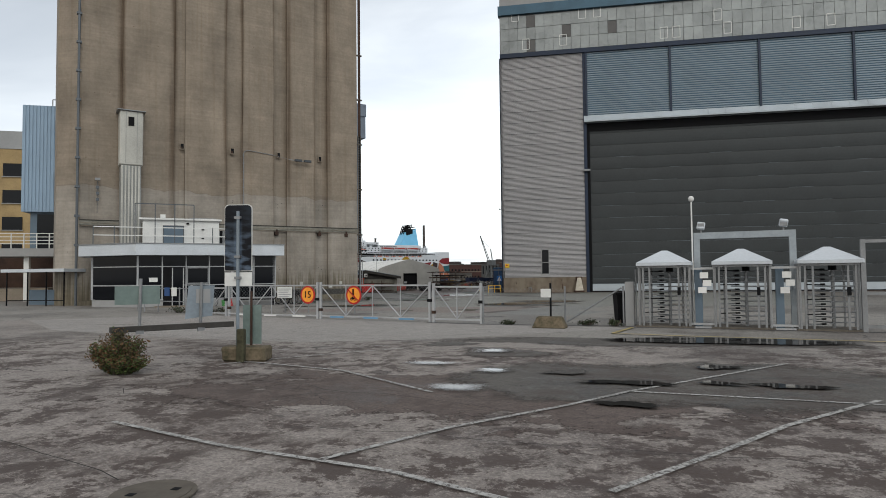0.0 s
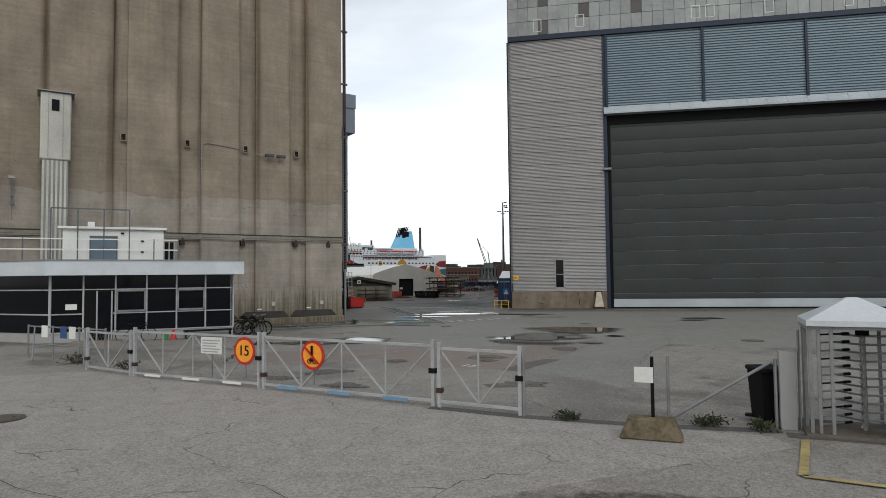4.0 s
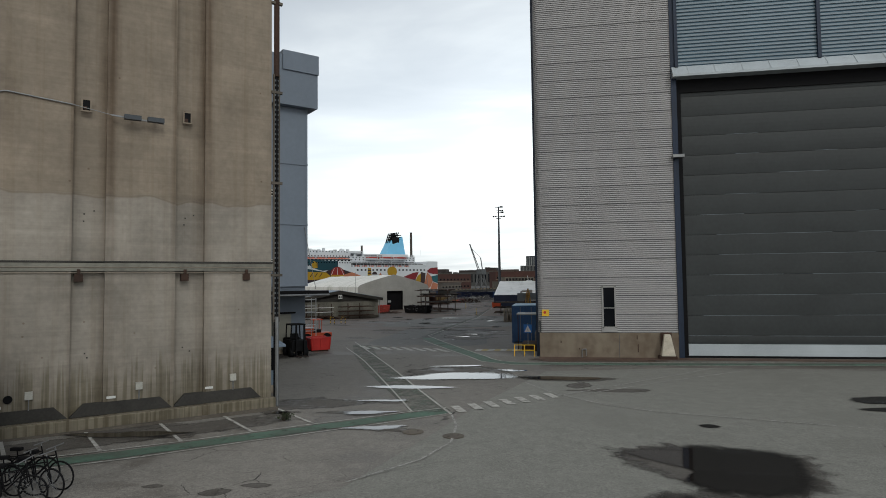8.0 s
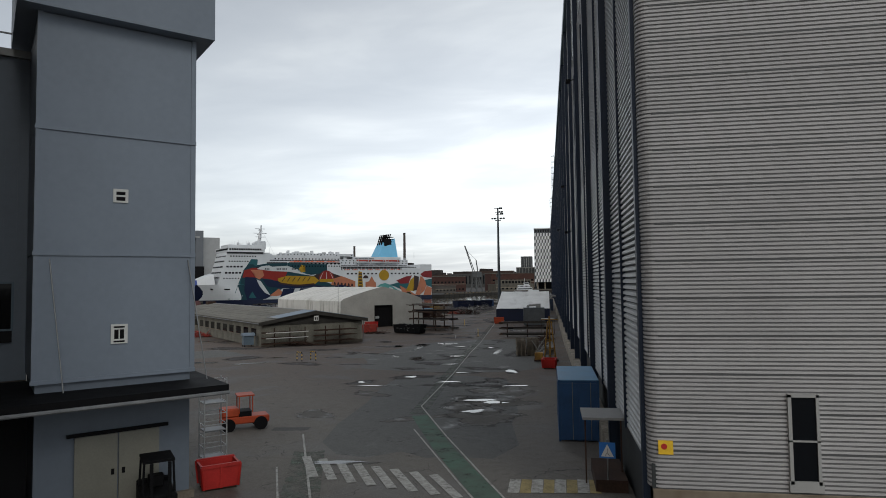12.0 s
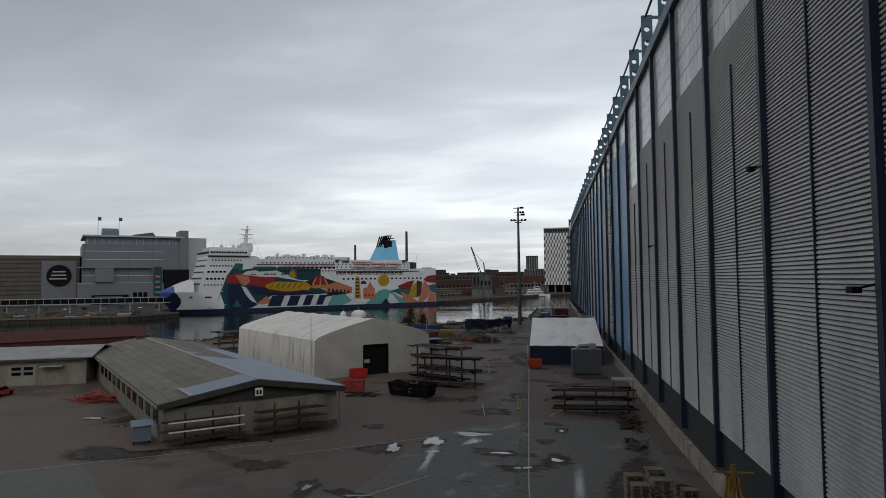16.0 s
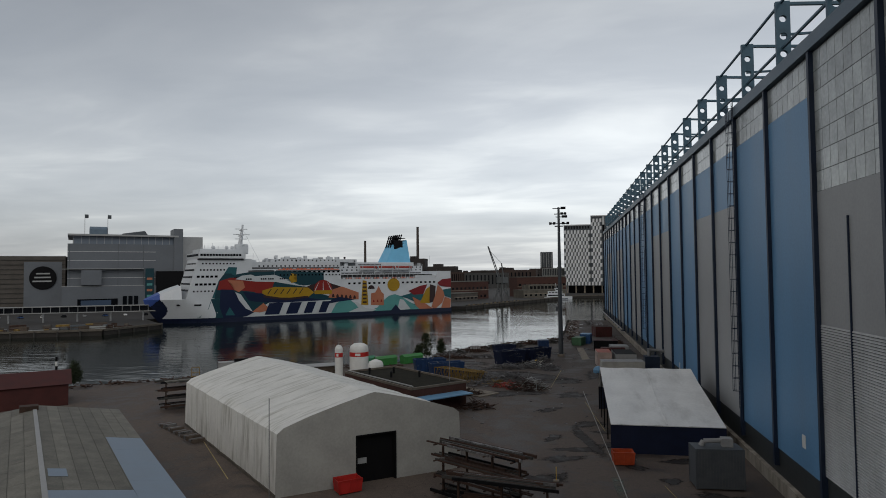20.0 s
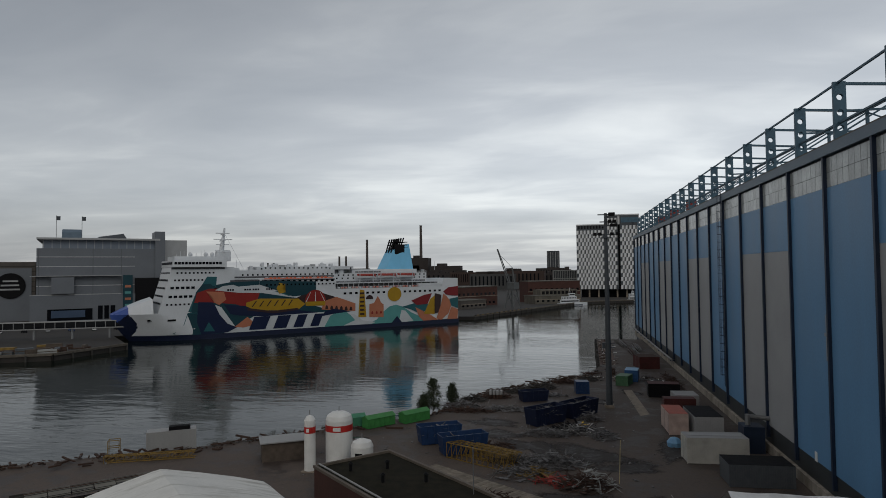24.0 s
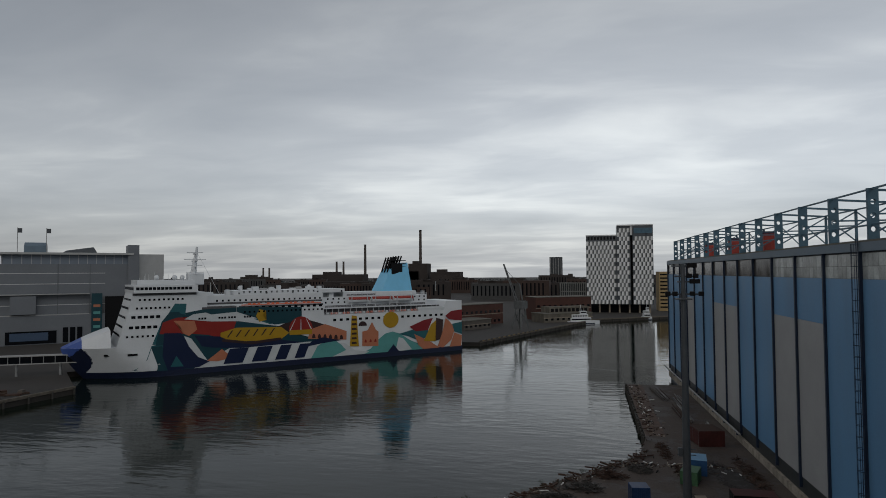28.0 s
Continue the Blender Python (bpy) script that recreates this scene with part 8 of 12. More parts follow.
for x in (-3.95, -2.55):
    d_ = part("door_leaf", one(box, x, x + 1.35, -0.02, 0.06, 0.25, 2.75), M["door_pale"], tower, "pale beige steel door leaf")
    part("handle", one(box, x + (1.15 if x < -3 else 0.1), x + (1.25 if x < -3 else 0.2), -0.06, -0.02, 1.3, 1.5), M["black"], d_)
part("door_rail", one(box, -4.2, -0.9, -0.1, 0.0, 2.78, 2.9), M["black"], tower)
part("gutter", one(bar, (-14.0, -2.25, 4.12), (0.7, -2.25, 4.12), 0.14, sides=8), M["galv"], tower)
part("plinth", one(box, -5.3, 0.05, -0.1, 0.2, -0.3, 0.22), M["concrete"], tower)
for x in (-9.4, -7.2):
    part("window", one(box, x, x + 1.5, 4.3, 4.42, 5.9, 8.0), M["glass"], tower)
part("side_rail", one(bar, (-20, 4.5, 18.2), (-5.3, 4.5, 18.2), 0.06), M["galv"], tower)
part("roof_edge", one(box, -20.2, -5.2, 4.2, 14.2, 17.2, 17.5), M["clad_grey"], tower)
# black panels across the open bay: its deep shade as colour
for i in range(6):
    part("bay_shade_panel", one(box, -19.8 + 2.42 * i, -17.42 + 2.42 * i, 0.55, 0.7, -0.3, 4.05), M["black"], tower, "black panel standing in for the open bay's deep shade")
# wet ground, coloured darker still for the shade under the canopy
spread(rounded([tuple((TOW @ Vector((x, y, 0)))[:2]) for x, y in ((-16, -3.8), (-8, -4.4), (-3, -3.6), (1.2, -2.6), (1.8, -0.6), (-2, 0.3), (-9, 0.4), (-16, 0.4))], 171), M["yard_damp"], "damp_patch", "dark wet ground with the canopy's shade in its colour", "damp patch", 0.012)
for x in (-13.5, -9.5):
    part("column", one(box, x, x + 0.25, -1.9, -1.65, -0.3, 4.1), M["steel_navy"], tower)


def forklift(m):
    t = thing("forklift", "black forklift truck parked at the tower door", "forklift", m)
    part("body", one(box, -0.55, 0.55, -0.9, 0.9, 0.35, 1.1), M["black"], t, bevel=0.06)
    part("counterweight", one(box, -0.55, 0.55, 0.8, 1.15, 0.3, 1.2), M["black"], t, bevel=0.06)
    for x in (-0.5, 0.5):
        for y in (-0.6, 0.7):
            part("wheel", one(lathe_x, 0.3, 0.22, (x, y, 0.3)), M["black"], t)
        for y in (-0.55, 0.6):
            part("cab_post", one(bar, (x, y, 1.0), (x * 0.9, y, 2.1), 0.07), M["black"], t)
        part("mast", one(box, x * 0.55 - 0.05, x * 0.55 + 0.05, -1.1, -0.98, 0.1, 2.2), M["black"], t)
        part("fork", one(box, x * 0.5 - 0.05, x * 0.5 + 0.05, -2.0, -1.05, 0.08, 0.13), M["rust"], t)
    part("cab_roof", one(box, -0.5, 0.5, -0.6, 0.65, 2.1, 2.18), M["black"], t)
    part("seat", one(box, -0.25, 0.25, 0.1, 0.5, 1.1, 1.5), M["black"], t, bevel=0.04)
    return t


def lathe_x(bm, R, w, c):
    """A wheel whose axle runs along x."""
    n = 16
    rows_ = [[bm.verts.new((c[0] + s * w / 2, c[1] + R * math.cos(2 * math.pi * i / n), c[2] + R * math.sin(2 * math.pi * i / n))) for i in range(n)] for s in (-1, 1)]
    for i in range(n):
        j = (i + 1) % n
        bm.faces.new((rows_[0][i], rows_[0][j], rows_[1][j], rows_[1][i]))
    bm.faces.new(rows_[0][::-1])
    bm.faces.new(rows_[1])


forklift(pose(-16.4, -0.6, 0.0, 0, 0, 40))


def skip(m, L, W, H_, mt, label, junk=0, seed=0, group=""):
    """An open steel skip with flared sides, ribs and rim, and what lies in it."""
    t = thing("skip", label, "skip", m, group=group)
    bm = B()
    outer = [(-L / 2 * k, -W / 2 * k2, z) for k, k2, z in ()]
    lo = [bm.verts.new((x * L * 0.44, y * W * 0.46, 0.12)) for x, y in ((-1, -1), (1, -1), (1, 1), (-1, 1))]
    hi = [bm.verts.new((x * L * 0.5, y * W * 0.5, H_)) for x, y in ((-1, -1), (1, -1), (1, 1), (-1, 1))]
    hi2 = [bm.verts.new((x * (L * 0.5 - 0.08), y * (W * 0.5 - 0.08), H_)) for x, y in ((-1, -1), (1, -1), (1, 1), (-1, 1))]
    lo2 = [bm.verts.new((x * L * 0.42, y * W * 0.42, 0.25)) for x, y in ((-1, -1), (1, -1), (1, 1), (-1, 1))]
    for a, b in ((lo, hi), (hi, hi2), (hi2, lo2)):
        for i in range(4):
            j = (i + 1) % 4
            bm.faces.new((a[i], a[j], b[j], b[i]))
    bm.faces.new(lo[::-1])
    bm.faces.new(lo2)
    part("body", bm, M[mt], t)
    n = max(2, int(L / 1.1))
    for i in range(n + 1):
        for s in (-1, 1):
            k = -0.5 + i / n
            part("rib", one(bar, (k * L * 0.88, s * W * 0.47, 0.12), (k * L * 0.99, s * W * 0.51, H_), 0.09), M[mt], t)
    for s in (-1, 1):
        part("rim", one(bar, (-L / 2, s * W / 2, H_), (L / 2, s * W / 2, H_), 0.12), M[mt], t)
        part("runner", one(box, -L * 0.42, L * 0.42, s * W * 0.3 - 0.06, s * W * 0.3 + 0.06, 0, 0.14), M["rust"], t)
    if junk:
        part("scrap", one(scrap, random.Random(seed), L * 0.42, W * 0.4, H_ * 0.55, H_ * 0.5, junk), M["scrap"], t, "mixed scrap in the skip")
    return t


def scrap(bm, r, rx, ry, z0, h, n):
    """A heap of bent bars, tubes and plates."""
    for _ in range(n):
        q = r.random() ** 0.6
        a = r.uniform(0, 6.28)
        x, y = rx * q * math.cos(a), ry * q * math.sin(a)
        z = z0 + h * (1 - q) * r.uniform(0.2, 1.0)
        d = Vector((r.uniform(-1, 1), r.uniform(-1, 1), r.uniform(-0.3, 0.3))).normalized() * r.uniform(0.35, 1.0 + 0.25 * min(rx, 4.0))
        k = r.random()
        if k < 0.78:
            bar(bm, Vector((x, y, z)) - d, Vector((x, y, z)) + d, r.uniform(0.05, 0.12), sides=5)
        else:
            bar(bm, Vector((x, y, z)) - d * 0.6, Vector((x, y, z)) + d * 0.6, r.uniform(0.25, 0.6), 0.05)


def heap(x, y, rx, ry, h, n, seed, mt="scrap", label="heap of scrap metal and offcuts"):
    bm = B()
    scrap(bm, random.Random(seed), rx, ry, 0.1, h, n)
    return single("scrap_heap", bm, M[mt], label, "scrap", pose(x, y, gz(y)), kind="stuff")


def container(m, L, W, H_, mt, label, name="container", door=True, roof=None):
    """A corrugated steel container with posts, rails and a double door."""
    t = thing(name, label, "container", m)
    n = int(L / 0.28)
    for s in (0, 1):
        bm = B()
        y0 = 0.04 if s == 0 else W - 0.04
        k = -1 if s == 0 else 1
        for i in range(n):
            x = L * i / n
            box(bm, x + 0.02, x + L / n * 0.55, y0 - 0.03 if k < 0 else y0, y0 if k < 0 else y0 + 0.03, 0.15, H_ - 0.12)
        part("corrugation", bm, M[mt], t)
    part("body", one(box, 0.04, L - 0.04, 0.05, W - 0.05, 0.1, H_ - 0.04), M[mt], t)
    for x in (0.0, L - 0.12):
        for y in (0.0, W - 0.12):
            part("corner_post", one(box, x, x + 0.12, y, y + 0.12, 0, H_), M[mt], t)
    for z in (0.05, H_ - 0.12):
        for y in (0.0, W - 0.1):
            part("side_rail", one(box, 0.12, L - 0.12, y, y + 0.1, z, z + 0.12), M[mt], t)
    part("roof", one(box, 0.02, L - 0.02, 0.02, W - 0.02, H_ - 0.03, H_ + 0.02), M[roof or mt], t)
    if door:
        for y in (0.14, W / 2 + 0.02):
            d_ = part("door", one(box, -0.02, 0.05, y, y + W / 2 - 0.16, 0.2, H_ - 0.15), M[mt], t)
            part("lock_rod", one(bar, (-0.05, y + 0.3, 0.15), (-0.05, y + 0.3, H_ - 0.1), 0.04, sides=6), M["galv"], d_)
    return t


# red skip and orange truck beside the tower
skip(pose(-16.3, 3.3, -0.1, 0, 0, 40), 1.5, 1.2, 1.0, "red", "small red tipping skip on the asphalt")
t = thing("tow_truck", "small orange yard tractor", "tractor", pose(-20.9, 14.2, -0.42, 0, 0, 35))
part("chassis", one(box, -1.2, 1.5, -0.6, 0.6, 0.4, 0.8), M["orange"], t, bevel=0.05)
part("bonnet", one(box, -1.2, -0.2, -0.55, 0.55, 0.8, 1.3), M["orange"], t, bevel=0.08)
part("cab", one(box, -0.2, 0.5, -0.5, 0.5, 0.8, 1.1), M["black"], t)
for x in (-0.2, 0.55):
    for y in (-0.5, 0.5):
        part("cab_post", one(bar, (x, y, 1.0), (x, y, 1.95), 0.06), M["orange"], t)
part("cab_roof", one(box, -0.3, 0.65, -0.58, 0.58, 1.95, 2.03), M["orange"], t)
for x in (-0.8, 1.0):
    for y in (-0.62, 0.62):
        part("wheel", one(disc, (x, y - 0.1, 0.38), 0.38, 0.2, "y", 16), M["black"], t)
t = thing("cage_trolley", "galvanised cage trolleys stacked by the tower", "trolley", pose(-18.6, 6.2, -0.2, 0, 0, 45))
for x in (0, 1.0):
    for y in (0, 0.9):
        part("post", one(bar, (x, y, 0), (x, y, 3.9), 0.05), M["galv_pale"], t)
for i in range(8):
    z = 0.3 + 0.5 * i
    for a_, b_ in (((0, 0), (1.0, 0)), ((0, 0.9), (1.0, 0.9)), ((0, 0), (0, 0.9)), ((1.0, 0), (1.0, 0.9))):
        part("rail", one(bar, (*a_, z), (*b_, z), 0.035), M["galv_pale"], t)
for i in range(3):
    part("shelf", one(box, 0.03, 0.97, 0.03, 0.87, 0.25 + 1.25 * i, 0.3 + 1.25 * i), M["galv"], t)
# striped hoops in the yard
for i, (x, y) in enumerate(((-33.7, 54.1), (-32.2, 54.9))):
    t = thing("hoop_barrier", "yellow and black striped hoop barrier", "barrier", pose(x, y, gz(y), 0, 0, -38), group="hoop barriers")
    for px in (-0.6, 0.6):
        for k in range(5):
            part("band", one(bar, (px, 0, 0.22 * k), (px, 0, 0.22 * k + 0.22), 0.1, sides=8), M["yellow"] if k % 2 else M["black"], t)
    for k in range(6):
        part("top_band", one(bar, (-0.6 + 0.2 * k, 0, 1.1), (-0.4 + 0.2 * k, 0, 1.1), 0.1, sides=8), M["black"] if k % 2 else M["yellow"], t)

# ---- things at the hall corner ----
container(pose(-0.5, 13.2, -0.42, 0, 0, 90), 5.4, 2.1, 3.2, "blue_mid", "blue steel container by the hall wall", roof="blue_pale")
t = thing("crossing_sign", "blue and white pedestrian crossing sign on a post", "sign", pose(-0.9, 4.6, gz(4.6), 0, 0, -8))
part("pole", one(bar, (0, 0.03, 0), (0, 0.03, 2.0), 0.06, sides=8), M["galv"], t)
part("plate", one(box, -0.3, 0.3, -0.01, 0.01, 1.3, 1.9), M["sign_blue"], t)
bm = B()
v = [bm.verts.new(p) for p in ((-0.24, -0.016, 1.36), (0.24, -0.016, 1.36), (0, -0.016, 1.84))]
bm.faces.new(v)
part("triangle", bm, M["white_paint"], t)
bm = B()
bar(bm, (0, -0.022, 1.5), (0.02, -0.022, 1.68), 0.06, 0.01)
bar(bm, (-0.08, -0.022, 1.4), (0, -0.022, 1.52), 0.03, 0.01)
bar(bm, (0.08, -0.022, 1.4), (0, -0.022, 1.52), 0.03, 0.01)
part("symbol", bm, M["black"], t)
t = thing("lean_to", "small flat lean-to roof on posts at the hall corner", "shelter", pose(-1.55, 5.6, gz(5.6)))
part("roof", one(box, -0.2, 1.5, 0, 2.0, 2.55, 2.65), M["clad_light"], t)
for x in (-0.1, 1.3):
    part("post", one(bar, (x, 0.1, 0), (x, 0.1, 2.55), 0.06), M["rust"], t)
part("ramp", one(box, 0.2, 1.4, -1.0, 2.0, 0.0, 0.5), M["rust"], t)
t = thing("guard_rail", "yellow tubular guard rail at the hall corner", "railing", pose(-1.6, 0.2, 0))
for x in (0, 0.65, 1.3):
    part("post", one(bar, (x, 0, 0), (x, 0, 0.75), 0.06, sides=8), M["yellow"], t)
for z in (0.4, 0.73):
    part("rail", one(bar, (0, 0, z), (1.3, 0, z), 0.05, sides=8), M["yellow"], t)
t = thing("warning_plate", "square yellow plate with a red round mark", "sign", pose(0.46, -0.08, 2.62))
part("plate", one(box, -0.22, 0.22, -0.03, 0.0, 0, 0.42), M["yellow"], t)
part("mark", one(disc, (-0.05, -0.045, 0.24), 0.09, 0.015), M["red"], t)
t = thing("concrete_wedge", "pale concrete wedge block on a rusty foot", "block", pose(7.85, -0.55, 0, 0, 0, 0))
bm = B()
v = box(bm, -0.42, 0.42, -0.28, 0.28, 0.18, 1.5)
for p in v[4:]:
    p.co.x = p.co.x * 0.45
    p.co.y = p.co.y * 0.5 + 0.1
part("block", bm, M["wedge_pale"], t, bevel=0.03)
part("back_plate", one(box, -0.36, 0.3, 0.3, 0.36, 0.1, 1.6), M["rust"], t)
part("foot", one(box, -0.55, 0.5, -0.35, 0.35, 0, 0.18), M["rust"], t)
bm = B()
bar(bm, (2.7, -0.2, 0), (2.7, -0.2, 0.5), 0.06, sides=8)
bar(bm, (2.7, -0.2, 0.5), (2.95, -0.2, 0.55), 0.06, sides=8)
bar(bm, (2.95, -0.2, 0.55), (2.95, -0.2, 0.1), 0.06, sides=8)
single("standpipe", bm, M["galv"], "bent galvanised standpipe at the plinth", "pipe")
part("wall_lamp", one(box, 8.5, 9.2, -0.55, -0.12, 12.5, 12.68), M["galv"], hall)
part("kerb_strip", one(box, 0.0, HALL_W, -1.2, -0.1, -0.1, 0.012), M["rust_ground"], hall)
for y, z in ((93.7, 17.0), (57.4, 19.5), (33.3, 25), (46, 13)):
    f = part("wall_lamp", one(box, -1.1, -0.75, y - 0.25, y + 0.25, z - 0.15, z + 0.1), M["black"], hall)
    part("bracket", one(bar, (-0.9, y, z), (-0.1, y, z + 0.2), 0.08), M["black"], f)
for y, z in ((122.2, 4.0), (183.5, 2.0)):
    part("wall_plate", one(box, -0.08, -0.05, y - 0.4, y + 0.4, z - 0.6, z + 0.6), M["white_paint"], hall)

# ---- yard along the hall ----
slat_me = mesh(one(box, 0, 1.2, 0, 0.1, 0.11, 0.135), "slat", M["wood_pale"])
bearer_me = mesh(one(box, 0, 0.14, 0, 0.86, 0, 0.11), "bearer", M["wood_pale"])


def pallets(m, n, seed):
    r = random.Random(seed)
    t = thing("pallet_stack", "stack of weathered wooden pallets", "pallets", m, group="pallet stacks by the hall")
    for k in range(n):
        p = new("pallet", bearer_me)
        p.parent = t
        p.location = (0.53 + r.uniform(-0.06, 0.06), r.uniform(-0.06, 0.06), 0.15 * k)
        for x in (-0.53, 0.53):
            ob = new("bearer", bearer_me)
            ob.parent = p
            ob.location = (x, 0, 0)
        for i in range(6):
            ob = new("slat", slat_me)
            ob.parent = p
            ob.location = (-0.53, 0.15 * i, 0)
    return t


for i, (x, y, n) in enumerate(((-7.2, 62.5, 14), (-5.8, 62.8, 16), (-7.3, 64.2, 15), (-5.9, 64.6, 12), (-7.0, 66.0, 9), (-5.6, 66.4, 14), (-3.4, 66, 6), (-3.5, 68.0, 5))):
    pallets(pose(x, y, gz(y), 0, 0, 4 * (i % 3)), n, i)
t = thing("yard_crane", "ochre-yellow lattice work stand beside the wall", "work stand", pose(-2.9, 55.5, gz(56)))
for x in (-0.7, 0.7):
    for y in (-0.7, 0.7):
        part("leg", one(bar, (x, y, 0), (x * 0.3, y * 0.3, 4.8), 0.1), M["ochre"], t)
for k in range(5):
    s = 0.7 - 0.1 * k
    for a, b in (((-s, -s), (s, -s)), ((s, -s), (s, s)), ((s, s), (-s, s)), ((-s, s), (-s, -s))):
        part("brace", one(bar, (*a, 0.9 * k + 0.5), (*b, 0.9 * k + 0.9), 0.05), M["ochre"], t)
part("top_rail", one(bar, (-1.0, 0, 5.0), (1.0, 0, 5.0), 0.08), M["ochre"], t)
part("engine", one(box, -1.8, -0.8, -0.6, 0.6, 0.3, 1.1), M["ochre"], t, bevel=0.05)
part("platform", one(box, -1.9, 1.0, -0.8, 0.8, 0.15, 0.3), M["rust"], t)
for p, q, w_ in (((-1.7, -0.2, 1.1), (-0.5, 0.1, 2.9), 0.07), ((-1.2, 0.3, 1.1), (-2.1, -0.1, 2.5), 0.09), ((-1.5, -0.3, 1.2), (-0.8, -0.5, 1.6), 0.12), ((-1.3, 0.0, 1.15), (-0.6, 0.3, 2.1), 0.06)):
    part("stowed_boom", one(bar, p, q, w_), M["sheet_grey"], t, "pale stowed tube")
part("inner_mast", one(bar, (0, 0, 0.3), (0, 0, 5.4), 0.2), M["ochre"], t)
part("side_mast", one(bar, (-0.6, 0.3, 0.3), (-0.55, 0.3, 3.6), 0.12), M["rust"], t)
skip(pose(-3.0, 48.6, gz(48.6), 0, 0, 85), 2.2, 1.4, 1.0, "red", "low red steel skip by the wall")


def rack(m, L, H_, tiers, depth, label, mt="rust", seed=0):
    """A cantilever rack with stacked bars on its arms."""
    r = random.Random(seed)
    t = thing("steel_rack", label, "rack", m)
    n = max(2, int(L / 3))
    for i in range(n + 1):
        x = L * i / n
        p = part("post", one(box, x - 0.09, x + 0.09, -0.09, 0.09, 0, H_), M[mt], t)
        for k in range(tiers):
            z = 0.35 + (H_ - 0.45) * k / max(1, tiers - 1)
            part("arm", one(box, x - 0.06, x + 0.06, -depth, depth, z, z + 0.12), M[mt], p)
    for k in range(tiers):
        z = 0.47 + (H_ - 0.45) * k / max(1, tiers - 1)
        for s in (-1, 1):
            for q in range(8):
                y = s * (0.12 + (depth - 0.2) * (q + r.uniform(0.1, 0.9)) / 8)
                a, e_ = r.uniform(-1.2, 2.6), r.uniform(-2.4, 1.2)
                w_ = r.uniform(0.04, 0.1)
                part("steel_bar", one(box, a - 0.4, L + e_, y - w_, y + w_, z, z + r.uniform(0.08, 0.34)), M[r.choice(["rust", "rust", "wood_dark", "black", "rust", "scrap"])], t)
    return t


rack(pose(-10.6, 97.6, -2.5, 0, 0, 3), 7.4, 2.6, 3, 0.9, "steel rack of rusty bars by the hall", seed=2)
rack(pose(-33.8, 122.2, -2.5, 0, 0, -32), 9.5, 5.2, 4, 1.4, "tall rusty cantilever rack loaded with beams", seed=3)
rack(pose(-31.0, 114.5, -2.5, 0, 0, -12), 8.0, 4.2, 3, 1.2, "rusty cantilever rack loaded with beams", seed=4)
skip(pose(-31.2, 106.4, -2.5, 0, 0, -18), 6.6, 2.4, 1.8, "black", "long black skip full of scrap", 60, 5)
skip(pose(-40.3, 108.4, -2.5, 0, 0, 10), 3.0, 1.8, 1.7, "red_dull", "dull red skip in front of the tent", 14, 6)
skip(pose(-43.6, 121.2, -2.5, 0, 0, 40), 2.6, 1.6, 1.4, "red", "red skip beside the tent door")
heap(-37.8, 105.4, 2.4, 0.8, 0.5, 30, 7, "rust", "loose rusty beams on the ground")
container(pose(-8.6, 127.0, -2.35, 0, 0, 4), 4.8, 2.6, 4.0, "mast_grey", "grey ventilation cabin on a pallet", "ventilation_unit", False)
t = thing("air_duct", "grey bent air duct on the cabin roof", "duct", pose(-8.4, 127.2, 1.67))
part("box", one(box, 2.6, 3.7, 0.8, 1.8, 0.0, 0.9), M["clad_light"], t, bevel=0.05)
bm = B()
bar(bm, (0.6, 1.2, 0.0), (0.9, 1.2, 0.5), 0.6, sides=10)
bar(bm, (0.9, 1.2, 0.5), (2.7, 1.3, 0.6), 0.5, sides=10)
part("pipe", bm, M["clad_light"], t)
skip(pose(-15.0, 135.0, -2.5, 0, 0, 5), 2.4, 1.6, 1.5, "orange", "orange steel skip by the canopy tent", 8, 11)
t = thing("lean_to", "small flat shelter roof by the hall wall", "shelter", pose(-4.4, 103.5, -2.5))
part("roof", one(box, 0, 2.6, 0, 2.2, 2.9, 3.02), M["clad_light"], t)
for x in (0.1, 2.5):
    part("post", one(bar, (x, 0.2, 0), (x, 0.2, 2.9), 0.09), M["rust"], t)
heap(-3.6, 92.0, 1.2, 4.0, 0.5, 60, 12, "rust", "rusty steel bars lying along the wall")
heap(-4.4, 82.0, 1.0, 3.0, 0.4, 36, 13, "wood", "loose planks and bars along the wall")
for i, (x, y) in enumerate(((-22.6, 127.8), (-16.2, 98.5))):
    t = thing("marker_post", "yellow and white marker post in the yard", "bollard", pose(x, y, -2.5))
    part("post", one(bar, (0, 0, 0), (0, 0, 1.5), 0.09, sides=8), M["yellow"], t)
    part("foot", one(box, -0.3, 0.3, -0.3, 0.3, 0, 0.12), M["concrete"], t)
container(pose(-13.6, 193.5, -2.5, 0, 0, 4), 8.6, 3.6, 3.7, "cream", "cream site container with grey roof strip", roof="clad_light")
part_roof = single("roof_mat", one(box, 0, 7.6, 0, 1.2, 0, 0.05), M["clad_grey"], "grey felt strip on the container roof", "roof felt", pose(-13.2, 194.8, 1.23, 0, 0, 4))
container(pose(-10.2, 184.0, -2.5, 0, 0, 2), 8.0, 4.5, 2.9, "mast_grey", "dark grey flat-roofed site cabin", "site_cabin", False, roof="black")
container(pose(-13.6, 209.5, -2.5, 0, 0, 2), 3.2, 7.2, 3.6, "pinkish", "faded pink and white container", roof="red_faded")
container(pose(-9.6, 208.5, -2.5, 0, 0, 2), 4.6, 9.0, 3.4, "clad_grey", "grey container with black roof", roof="black")
container(pose(-11.6, 227.8, -2.5, 0, 0, 2), 6.0, 2.6, 2.5, "maroon", "dark maroon steel container by the hall", roof="maroon")
